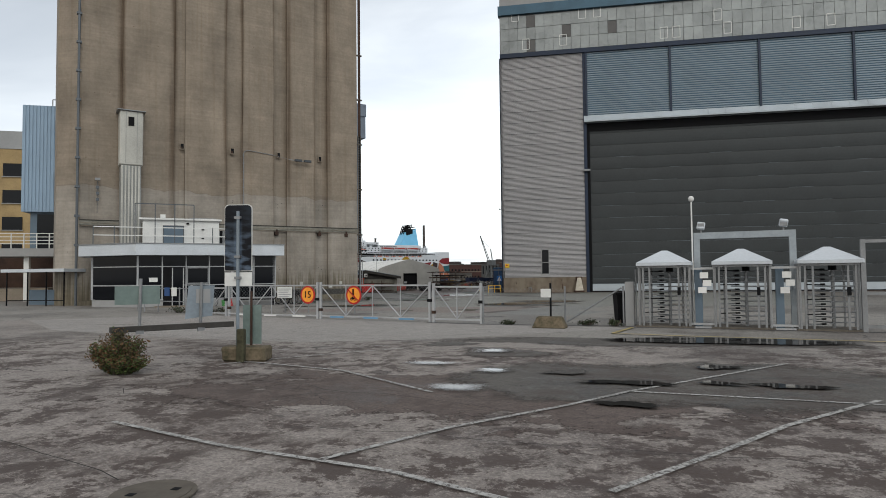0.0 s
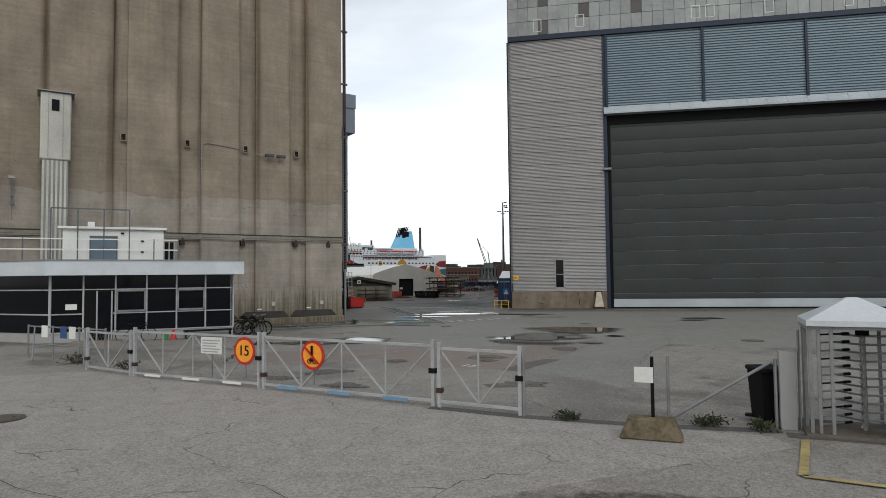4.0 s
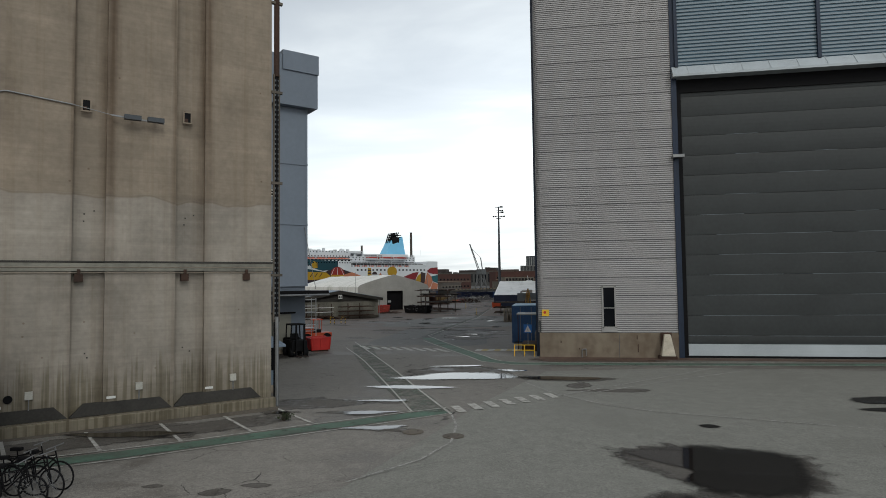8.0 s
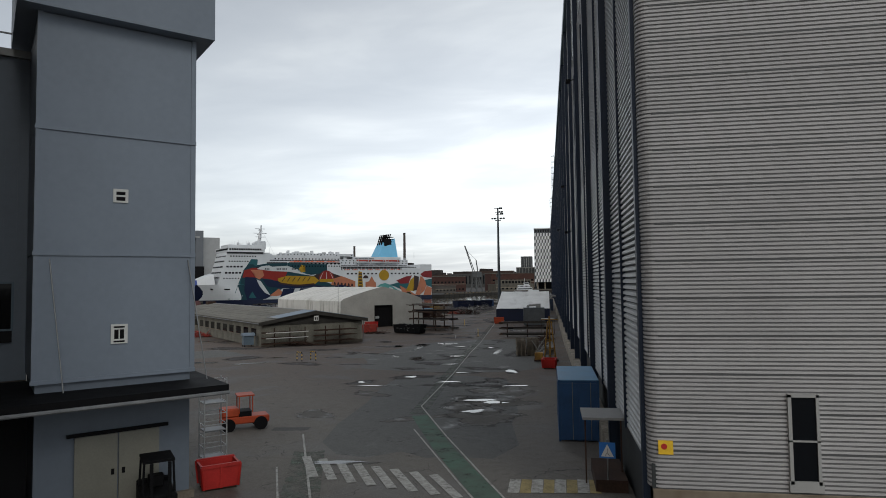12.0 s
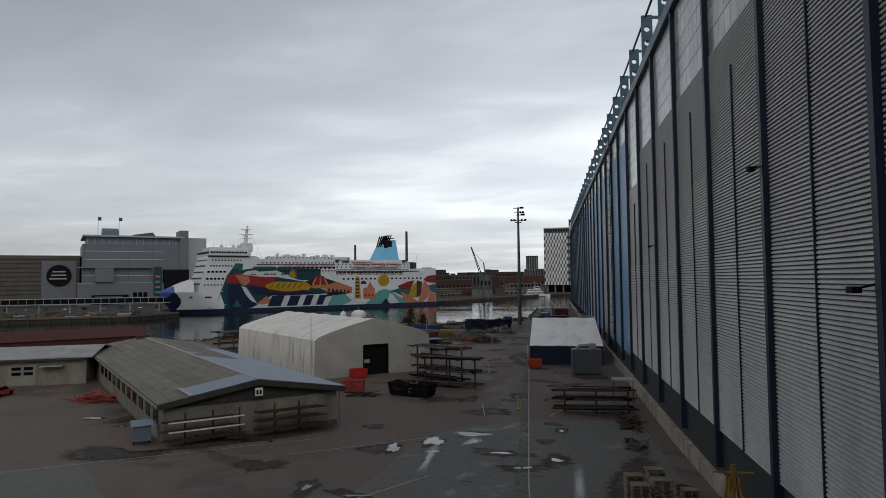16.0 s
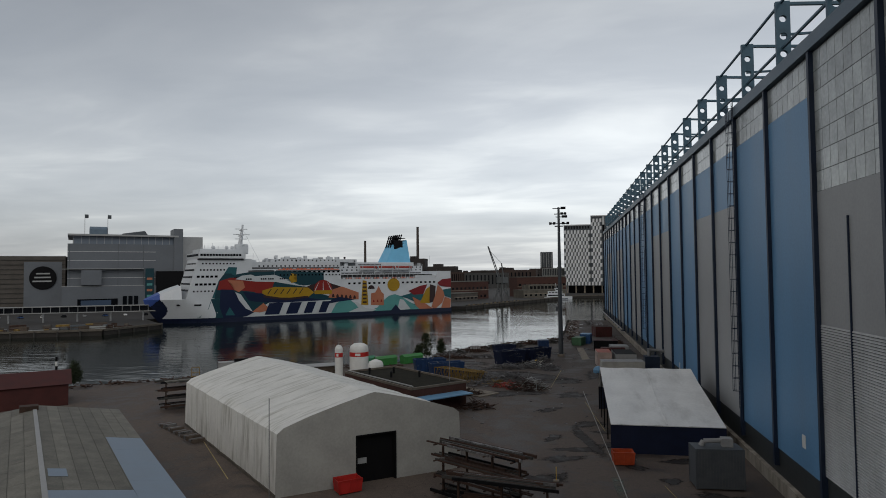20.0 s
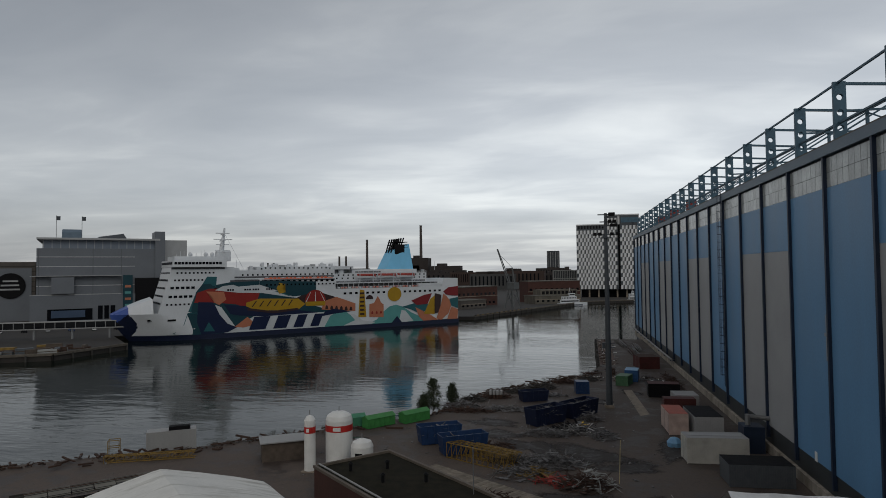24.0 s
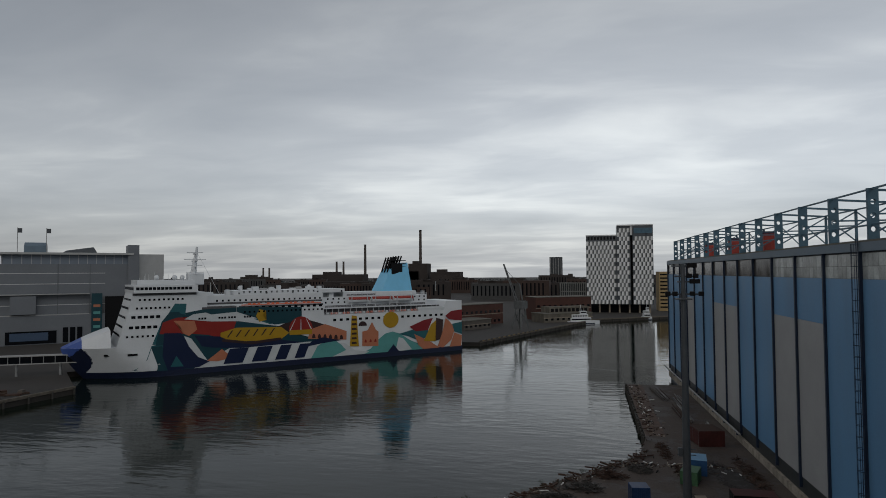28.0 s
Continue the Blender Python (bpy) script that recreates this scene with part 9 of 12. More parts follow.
container(pose(-9.0, 231.0, -2.5, 0, 0, 2), 4.6, 5.0, 2.6, "clad_light", "white container with pale roof")
container(pose(-12.9, 241.4, -2.5, 0, 0, -1), 6.6, 3.4, 3.0, "black", "black kiosk with pale door and dull red roof", roof="maroon")
container(pose(-10.2, 281, -2.5, 0, 0, 10), 5.6, 6.5, 3.4, "maroon", "rust-red container by the far wall", roof="rust")
container(pose(-18.8, 255.0, -2.5, 0, 0, -20), 3.0, 4.4, 2.4, "green_dark", "green container on the quay", roof="green_dark")
container(pose(-16.2, 260.5, -2.5, 0, 0, -10), 3.2, 5.0, 2.9, "blue_mid", "blue container with pale blue roof", roof="blue_pale")
container(pose(-28.4, 243.2, -2.5, 0, 0, 7), 3.0, 3.0, 2.7, "blue_dark", "blue steel waste container on the quay")
t = thing("tarpaulin", "blue tarpaulin over a bundle", "tarpaulin", pose(-13.9, 202.5, -2.5))
part("cover", one(lathe, [(1.1, 0.0), (1.2, 0.7), (0.7, 1.3), (0.1, 1.5)], 9), M["blue_pale"], t)
t = thing("wall_duct", "blue dust filter with a bent pipe at the hall wall", "duct", pose(-4.2, 200.0, -2.5))
part("body", one(box, 0, 3.0, 0, 3.2, 0, 4.0), M["steel_navy"], t)
bm = B()
bar(bm, (1.0, 1.6, 4.0), (1.0, 1.6, 5.6), 0.8, sides=12)
bar(bm, (1.0, 1.6, 5.3), (4.3, 1.6, 5.0), 0.7, sides=12)
part("pipe", bm, M["galv"], t)
skip(pose(-34.4, 214.8, -2.5, 0, 0, 46), 8.0, 3.0, 3.2, "navy", "navy blue skip heaped with scrap", 70, 15, "navy scrap skips")
skip(pose(-28.2, 222.0, -2.5, 0, 0, 52), 8.5, 3.0, 3.0, "navy", "navy blue skip heaped with scrap", 70, 16, "navy scrap skips")
skip(pose(-37.6, 234.6, -2.5, 0, 0, 25), 6.2, 2.5, 2.3, "navy", "navy blue skip on the quay edge", 0, 17, "navy scrap skips")
skip(pose(-51.4, 199.4, -2.5, 0, 0, 27), 7.2, 2.7, 3.0, "blue_dark", "blue skip with a ribbed side", 40, 18, "blue skips")
skip(pose(-46.6, 194.2, -2.5, 0, 0, 30), 7.6, 2.7, 3.0, "blue_dark", "blue skip heaped with scrap", 60, 19, "blue skips")
for i, (x, y, a, mt) in enumerate(((-65.6, 205.6, 50, "green"), (-59.9, 210.2, 52, "green"), (-71.6, 204.6, 36, "green_pale"))):
    t = thing("lidded_skip", "green skip with a gabled lid", "skip", pose(x, y, -2.5, 0, 0, a), group="green skips")
    part("body", one(box, 0, 5.9, 0, 2.1, 0.1, 1.75), M[mt], t)
    bm = B()
    v = [bm.verts.new(p) for p in ((-0.1, -0.1, 1.75), (6.0, -0.1, 1.75), (6.0, 2.2, 1.75), (-0.1, 2.2, 1.75), (-0.1, 1.05, 2.3), (6.0, 1.05, 2.3))]
    for f in ((0, 1, 5, 4), (2, 3, 4, 5), (0, 4, 3), (1, 2, 5), (3, 2, 1, 0)):
        bm.faces.new([v[k] for k in f])
    part("lid", bm, M[mt], t)
    for k in range(6):
        part("rib", one(box, 0.2 + 1.1 * k, 0.3 + 1.1 * k, -0.07, 0.0, 0.1, 1.75), M[mt], t)
    part("runner", one(box, 0.2, 5.7, 0.4, 0.6, 0, 0.12), M["rust"], t)
for q in ((-34, 206.5, 4.2, 2.0, 1.3, 200, 31), (-28.5, 209.0, 4.6, 2.6, 1.6, 260, 32), (-24.6, 206, 2.2, 2.0, 1.3, 120, 33), (-33, 190, 4.8, 3.2, 1.8, 280, 34), (-43, 224.5, 5.0, 1.6, 1.1, 170, 36), (-26.5, 218.5, 2.4, 1.6, 1.7, 90, 38), (-37, 185, 4.0, 3.0, 1.0, 120, 39), (-28, 212, 2.4, 1.4, 1.7, 90, 44)):
    heap(*q)
for q in ((-50, 222.5, 5.0, 1.4, 0.8, 130, 35), (-40, 174, 4.0, 1.5, 1.4, 120, 37), (-36, 163, 3.0, 2.0, 1.3, 110, 43), (-18.5, 276, 0.9, 7, 1.0, 120, 40), (-17.5, 262, 0.8, 4, 0.8, 60, 41), (-4.6, 262, 1.4, 12, 1.0, 160, 42)):
    heap(*q, mt="rust", label="heap of rusty beams and offcuts")


def lattice(m, L, w_, mt, label):
    """A lattice boom lying on the ground."""
    t = thing("lattice_boom", label, "crane boom", m)
    for y in (0, w_):
        for z in (0.1, w_ + 0.1):
            part("chord", one(bar, (0, y, z), (L, y, z), 0.12), M[mt], t)
    n = int(L / 0.9)
    for i in range(n):
        a, b = L * i / n, L * (i + 1) / n
        for p, q in (((a, 0, 0.1), (b, 0, w_ + 0.1)), ((a, 0, 0.1), (a, 0, w_ + 0.1)), ((a, w_, 0.1), (b, w_, w_ + 0.1)), ((a, w_, 0.1), (a, w_, w_ + 0.1)), ((a, 0, w_ + 0.1), (b, w_, w_ + 0.1)), ((a, 0, w_ + 0.1), (a, w_, w_ + 0.1))):
            part("lacing", one(bar, p, q, 0.07), M[mt], t)
    return t


lattice(pose(-48.6, 191.2, -2.5, 0, 0, -30), 11.5, 2.2, "yellow_dull", "dull yellow lattice boom lying in the yard")
lattice(pose(-47.0, 193.6, -2.5, 0, 0, -30), 10.5, 1.6, "yellow_dull", "dull yellow lattice boom lying in the yard")
lattice(pose(-99.0, 180.5, -2.5, 0, 0, 22), 13.0, 0.9, "yellow_dull", "yellow lattice boom on the shore")
for i in range(8):
    t = thing("oil_drum", "upright rusty oil drum on the quay", "drum", pose(-47.0 + 0.75 * (i % 4), 235.6 + 0.8 * (i // 4), -2.5), group="oil drums")
    part("body", one(lathe, [(0.3, 0), (0.3, 0.3), (0.32, 0.32), (0.3, 0.34), (0.3, 0.9)], 14), M["rust"], t)
    part("upper_drum", one(lathe, [(0.3, 0.92), (0.31, 1.2), (0.3, 1.8)], 14), M["clad_light"], t)
tree(-57.1, 222.0, 6.2, 1)
tree(-54.4, 229.0, 4.0, 2)
tree(-122.0, 174.5, 4.6, 3)
tree(-58.6, 220.0, 3.4, 4)
rb_ = random.Random(9)
for i in range(26):
    k = i / 25
    x = -88 + 62 * k
    y = shore_y(x) - 0.8
    shrub("weeds", "scrubby growth along the quay edge", x, y, rb_.uniform(0.5, 1.4), rb_.uniform(1.6, 3.2), 60 + i, M["leaf"], "weeds", 260)

# ---- tanks, brick plant room ----
TANK = [(1.95, 0.0), (1.95, 6.9), (1.75, 7.5), (1.1, 7.95), (0.2, 8.1)]
for x, y, prof_, lb in ((-63.2, 184.4, TANK, "tall white gas tank with a red band"), (-58.6, 181.0, [(1.55, 0), (1.55, 4.2), (1.3, 4.8), (0.3, 5.2)], "squat white gas tank"), (-66.8, 182.2, [(0.8, 0), (0.8, 7.2), (0.5, 7.7), (0.1, 7.9)], "slim white vaporiser column")):
    t = thing("gas_tank", lb, "tank", pose(x, y, -2.5), group="gas tanks")
    part("shell", one(lathe, prof_, 28), M["white_paint"], t, smooth=False)
    if prof_[0][0] != 1.55:
        part("band", one(lathe, [(prof_[0][0] + 0.02, 5.4), (prof_[0][0] + 0.02, 6.3)], 28), M["red"], t, "red band")
        part("mark", one(box, -0.2, 0.9 if prof_[0][0] > 1 else 0.2, -prof_[0][0] - 0.03, -prof_[0][0] + 0.15, 5.6, 6.1), M["white_paint"], t)
    else:
        part("mark", one(box, -0.5, 0.5, -prof_[0][0] - 0.02, -prof_[0][0] + 0.15, 3.0, 3.5), M["black"], t)
    part("vent_pipe", one(bar, (0, 0, prof_[-1][1] - 0.1), (0, 0, prof_[-1][1] + 0.7), 0.12, sides=8), M["galv"], t)
    part("foot", one(box, -prof_[0][0] - 0.2, prof_[0][0] + 0.2, -prof_[0][0] - 0.2, prof_[0][0] + 0.2, -0.05, 0.12), M["concrete"], t)
PB = pose(-54.2, 179.5, -2.5, 0, 0, -43)
pb = thing("brick_plant_room", "low dark brick building with black flat roof", "building", PB)
part("wall", one(box, 0, 22.5, -11.0, 0, 0, 3.9), M["brick_dark"], pb)
part("roof", one(box, 0.3, 22.2, -10.7, -0.3, 3.9, 3.96), M["roof_moss"], pb)
for q in ((-0.1, 22.6, -11.1, -10.75), (-0.1, 22.6, -0.25, 0.1), (-0.1, 0.25, -10.75, -0.25), (22.25, 22.6, -10.75, -0.25)):
    part("parapet", one(box, q[0], q[1], q[2], q[3], 3.9, 4.25), M["parapet"], pb)
for x, y in ((6, -4), (10, -7), (13, -3), (4, -8)):
    v_ = part("roof_vent", one(lathe, [(0.2, 3.9), (0.2, 4.8)], 10, (x, y, 0)), M["black"], pb)
    part("cap", one(lathe, [(0.34, 4.8), (0.1, 5.05)], 10, (x, y, 0)), M["black"], v_)
part("pipe_run", one(bar, (0.2, -10.4, 4.35), (22, -10.4, 4.35), 0.22, sides=8), M["clad_light"], pb)
part("canopy", one(box, 22.6, 25.6, -10.5, -1.0, 2.6, 2.75), M["blue_pale"], pb, "pale blue sheet canopy")
part("flagpole", one(bar, (19.5, -1.2, 3.9), (19.5, -1.2, 9.0), 0.12, sides=8), M["galv"], pb)
sh = thing("tool_shed", "small shed with a pale lean-to roof", "shed", pose(-75.4, 184.6, -2.5, 0, 0, 30))
part("wall", one(box, 0, 7.5, 0, 4.0, 0, 2.6), M["wood"], sh)
part("roof", one(box, -0.3, 7.8, -0.4, 4.2, 2.75, 2.9), M["clad_light"], sh)
part("wall_top", one(box, 0.1, 7.4, 0.1, 3.9, 2.5, 2.8), M["wood"], sh)
container(pose(-96.2, 186.5, -2.5, 0, 0, 32), 7.4, 2.5, 3.1, "clad_light", "dirty white container on the shore")
t = thing("roof_load", "black timber stack on a container roof", "timber", pose(-93.5, 188.4, 0.62, 0, 0, 32))
for i in range(5):
    part("beam", one(box, 0, 3.2, 0.25 * i, 0.25 * i + 0.2, 0.0, 0.6), M["black"], t)
t = thing("frame_stand", "yellowish steel frame on the shore", "frame", pose(-101.5, 184.5, -2.5, 0, 0, 30))
for x in (0, 1.6):
    for y in (0, 1.2):
        part("leg", one(bar, (x, y, 0), (x, y, 2.2), 0.1), M["yellow_dull"], t)
for z in (1.1, 2.2):
    part("rail", one(bar, (0, 0, z), (1.6, 0, z), 0.1), M["yellow_dull"], t)
    part("rail", one(bar, (0, 1.2, z), (1.6, 1.2, z), 0.1), M["yellow_dull"], t)
rack(pose(-87.5, 155.0, -2.5, 0, 0, 44), 13.5, 4.4, 4, 1.6, "dark rack stacked with steel beams by the tent", seed=9)
t = thing("roof_load", "weathered sheet roof over the beam rack", "sheet", pose(-87.8, 155.0, 2.1, 0, 0, 44))
for i in range(6):
    part("sheet", one(box, 2.2 * i, 2.2 * i + 2.1, -1.7, 1.5, 0.02 * (i % 2), 0.06 + 0.02 * (i % 2)), M["roof_felt_var"], t)
t = thing("timber_row", "row of dark timber sleepers along the tent", "timber", pose(-80.5, 144.5, -2.5, 0, 0, -37))
for i in range(14):
    part("sleeper", one(box, 1.0 * i, 1.0 * i + 0.5, -0.9, 0.9, 0, 0.35 + 0.1 * (i % 3)), M["wood"] if i % 2 else M["scrap"], t)
bu = thing("channel_marker", "black and white channel marker post in the water", "marker", pose(-150.0, 200.5, WATER - 1))
for i in range(4):
    part("band", one(bar, (0, 0, 1.2 * i), (0, 0, 1.2 * i + 1.2), 0.55, sides=10), M["white_paint"] if i % 2 == 0 else M["black"], bu)
red_s = thing("red_storehouse", "long dark red storehouse by the shore", "building", pose(-121.5, 142.0, -2.5, 0, 0, -137 + 180))
part("wall", one(box, -40, 20, 0, 9, 0, 3.7), M["maroon"], red_s)
bm = B()
v = [bm.verts.new(p) for p in ((-40.5, -0.5, 3.7), (20.5, -0.5, 3.7), (20.5, 9.5, 3.7), (-40.5, 9.5, 3.7), (-40.5, 4.5, 5.7), (20.5, 4.5, 5.7))]
for f in ((0, 1, 5, 4), (2, 3, 4, 5), (0, 4, 3), (1, 2, 5), (3, 2, 1, 0)):
    bm.faces.new([v[k] for k in f])
part("roof", bm, M["maroon"], red_s)

# rubble, planks and rusty bits along the water's edge
rs_ = random.Random(41)
bm = B()
for i in range(420):
    x = rs_.uniform(-125, -19)
    y = shore_y(x) - abs(rs_.gauss(0, 2.2)) - 0.4
    s = rs_.uniform(0.15, 0.7)
    a = rs_.uniform(0, 3.14)
    l = s * rs_.uniform(1, 5)
    z = -2.5 + rs_.uniform(0.05, 0.45)
    bar(bm, (x, y, z), (x + l * math.cos(a), y + l * math.sin(a) * 0.6, z + rs_.uniform(-0.1, 0.3)), s * 0.5, s * 0.4)
single("shore_rubble", bm, M["rust"], "rusty scrap and rubble along the quay edge", "rubble", kind="stuff")
bm = B()
for i in range(90):
    x = rs_.uniform(-125, -19)
    y = shore_y(x) - abs(rs_.gauss(0, 2.6)) - 0.6
    s = rs_.uniform(0.12, 0.5)
    a = rs_.uniform(0, 3.14)
    l = s * rs_.uniform(1, 4)
    z = -2.5 + rs_.uniform(0.1, 0.5)
    bar(bm, (x, y, z), (x + l * math.cos(a), y + l * math.sin(a) * 0.6, z + rs_.uniform(-0.1, 0.3)), s * 0.5, s * 0.3)
single("shore_scrap", bm, M["scrap"], "pale metal offcuts strewn along the quay edge", "scrap", kind="stuff")

# tangled scrap of many colours in the yard by the shore
rt_ = random.Random(77)
for j, (x, y, rx, ry, h, n, mt) in enumerate(((-28.6, 181.5, 4.0, 3.2, 1.9, 150, "rust"), (-27.8, 181.8, 3.6, 3.0, 2.1, 70, "sheet_grey"), (-32.0, 181.8, 3.0, 1.6, 1.2, 40, "red_dull"), (-35.0, 184.6, 2.6, 1.4, 1.4, 40, "yellow_dull"), (-29.5, 210.0, 4.6, 1.8, 1.5, 120, "black"), (-28.5, 209.5, 3.6, 1.6, 1.6, 40, "white_paint"), (-27.8, 210.6, 1.2, 0.8, 1.8, 16, "yellow"), (-38.5, 190.0, 3.4, 2.2, 1.2, 90, "wood_dark"), (-42.0, 197.0, 3.6, 1.6, 1.6, 60, "rust"))):
    heap(x, y, rx, ry, h, n, 300 + j, mt, "tangle of cut steel and scrap in the yard")
bm = B()
for i in range(220):
    x, y = rt_.uniform(-75, -6), rt_.uniform(150, 240)
    if y > shore_y(x) - 1.5:
        continue
    s = rt_.uniform(0.05, 0.22)
    a = rt_.uniform(0, 3.14)
    bar(bm, (x, y, -2.46), (x + s * 3 * math.cos(a), y + s * 3 * math.sin(a), -2.44), s, s * 0.5)
single("yard_litter", bm, M["scrap"], "small litter and offcuts strewn over the yard", "litter", kind="stuff")
# rubble, boards and sheet along the quay edge and on the quay's tip
for seed, mt, name_, label, n in ((501, "wood_pale", "board_litter", "weathered boards and laths lying about the quay", 130), (502, "white_paint", "sheet_litter", "pale scraps of sheet and foam on the quay", 70), (503, "rust", "rust_litter", "rusty offcuts lying about the quay", 240), (504, "black", "rubber_litter", "black hose and rubber scraps on the quay", 110)):
    rq_ = random.Random(seed)
    bm = B()
    for i in range(n):
        if i % 2:
            y = rq_.uniform(288, 356)
            x = -20.8 + 2.6 * (y - 287) / 71 + 0.6 + abs(rq_.gauss(0, 2.2))
        else:
            x = rq_.uniform(-60, -6)
            y = min(shore_y(x), 268) - 0.8 - abs(rq_.gauss(0, 2.6))
        s, a = rq_.uniform(0.06, 0.26), rq_.uniform(0, 3.14)
        l = s * rq_.uniform(2, 7)
        bar(bm, (x, y, -2.45 + s * 0.2), (x + l * math.cos(a), y + l * math.sin(a), -2.43 + s * rq_.uniform(0.2, 0.9)), s, s * 0.5)
    single(name_, bm, M[mt], label, "litter", kind="stuff")
# worn timber edge of the quay's tip: a rusty strip, rough piles, a landing stage
stripe([(-18.3, 289), (-17.5, 312), (-16.6, 334), (-15.6, 357)], 4.6, M["rust_ground"], "rust-brown worn strip along the quay edge", "dirt", 0.02)
te = thing("timber_fender", "ragged dark timber fender along the quay", "fender", kind="structure")
rf_ = random.Random(12)
for i in range(58):
    y = 287.5 + 1.22 * i
    x = -21.1 + 2.6 * (y - 287) / 71
    part("pile", one(bar, (x - rf_.uniform(0, 0.5), y, WATER - 1), (x + rf_.uniform(-0.3, 0.2), y, -2.5 + rf_.uniform(-0.5, 0.5)), rf_.uniform(0.3, 0.7), sides=6), M["wood_dark"], te)
for k in range(4):
    y = 288 + 17.3 * k
    x = -21.15 + 2.6 * (y - 287) / 71
    part("waling", one(bar, (x, y, -2.9), (x + 0.63, y + 17, -2.9), 0.35), M["wood_dark"], te)
ls = thing("landing_stage", "small weathered landing stage with a rail", "jetty", pose(-23.6, 270.0, -3.0, 0, 0, 12))
for i in range(12):
    part("plank", one(box, 0.42 * i, 0.42 * i + 0.38, 0, 4.4, 0.0, 0.14), M["wood_grey"], ls)
for x in (0.1, 2.4, 4.8):
    part("pile", one(bar, (x, 0.1, -2.2), (x, 0.1, 1.1), 0.2, sides=6), M["wood_dark"], ls)
    part("pile", one(bar, (x, 4.3, -2.2), (x, 4.3, 1.1), 0.2, sides=6), M["wood_dark"], ls)
part("rail", one(bar, (0.1, 4.3, 1.0), (4.8, 4.3, 1.0), 0.09), M["galv"], ls)
rl_ = random.Random(5)
for j, (x, y, n) in enumerate(((-8.4, 300, 14), (-6.2, 318, 12), (-9.6, 330, 10), (-5.4, 284, 9))):
    t = thing("steel_bundle", "long rusty beams and pipes lying along the hall wall", "steel bundle", pose(x, y, -2.5, 0, 0, 90 + rl_.uniform(-3, 3)), group="steel bundles")
    for i in range(n):
        p = rl_.uniform(-1.2, 1.2)
        part("beam", one(bar, (rl_.uniform(0, 3), p, 0.12 + 0.09 * i), (rl_.uniform(14, 22), p + rl_.uniform(-0.3, 0.3), 0.12 + 0.09 * i), rl_.uniform(0.12, 0.3)), M[rl_.choice(["rust", "wood_grey", "scrap", "sheet_grey"])], t)
# dense brushwood, scrap timber and sheet piled on the bank
for j, (x, y, rx, ry, h, n, mt) in enumerate(((-50.5, 233.0, 3.0, 2.0, 1.6, 110, "wood_dark"), (-46.0, 237.0, 3.4, 2.0, 1.4, 120, "rust"), (-41.0, 243.5, 3.6, 2.0, 1.5, 120, "wood_dark"), (-36.0, 249.5, 3.4, 2.2, 1.6, 120, "wood_dark"), (-31.0, 257.0, 3.0, 2.4, 1.3, 110, "rust"), (-52.0, 226.5, 4.0, 2.0, 1.5, 130, "scrap"), (-33.5, 240.5, 3.4, 1.2, 0.7, 70, "scrap"), (-25.0, 262.0, 2.4, 2.4, 1.2, 80, "wood_dark"))):
    heap(x, y, rx, ry, h, n, 700 + j, mt, "tangled scrap and brushwood piled on the bank")
# plank deck behind the plant room
deck = thing("plank_deck", "worn timber plank platform in the yard", "deck", pose(-49.5, 187.4, -2.5, 0, 0, -35.8))
deck_me = mesh(one(box, 0, 0.44, -5.2, 0, 0.0, 0.16), "plank", M["wood_pale"])
for i in range(40):
    ob = new("plank", deck_me)
    ob.parent = deck
    ob.location = (0.5 * i, 0.05 * (i % 3), 0.01 * (i % 2))
# pale concrete strip
bm = B()
prism(bm, [(-17.5, 249.3), (-16.7, 223.1), (-14.8, 224.8), (-15.6, 249.6)], -2.6, -2.485)
single("concrete_strip", bm, M["concrete"], "pale concrete strip let into the yard", "paving", kind="structure")
# ---- shed ----
SHED = pose(-49.8, 77.2, -2.45, 0, 0, 39.5)
shed = thing("storage_shed", "low plastered shed with a shallow felt and sheet roof", "shed", SHED)
SW, SL = 17.9, 65.0
bm = B()
lo = [(0, 0), (SW, 0), (SW, 3.9), (SW / 2, 5.5), (0, 3.9)]
a = [bm.verts.new((x, 0, z)) for x, z in lo]
b2_ = [bm.verts.new((x, SL, z)) for x, z in lo]
for i in range(5):
    j = (i + 1) % 5
    bm.faces.new((a[i], a[j], b2_[j], b2_[i]))
bm.faces.new(a[::-1])
bm.faces.new(b2_)
part("wall", bm, M["plaster_old"], shed)


def roof_piece(bm, x0, x1, y0, y1, th, lift):
    """A slab on the left (x0 < middle) or right slope of the shed roof."""
    def zz(x):
        return 4.02 + 1.62 * (1 - abs(x - SW / 2) / (SW / 2 + 0.7)) + lift
    v = [bm.verts.new(p) for p in ((x0, y0, zz(x0)), (x1, y0, zz(x1)), (x1, y1, zz(x1)), (x0, y1, zz(x0)), (x0, y0, zz(x0) + th), (x1, y0, zz(x1) + th), (x1, y1, zz(x1) + th), (x0, y1, zz(x0) + th))]
    for f in ((3, 2, 1, 0), (4, 5, 6, 7), (0, 1, 5, 4), (1, 2, 6, 5), (2, 3, 7, 6), (3, 0, 4, 7)):
        bm.faces.new([v[k] for k in f])


part("roof_deck", one(roof_piece, -0.7, SW / 2, -0.8, SL, 0.16, 0), M["roof_felt"], shed)
part("roof_deck", one(roof_piece, SW / 2, SW + 0.7, -0.8, SL, 0.16, 0), M["roof_felt"], shed)
rr_ = random.Random(4)
strip = (SW / 2 + 0.7) / 8
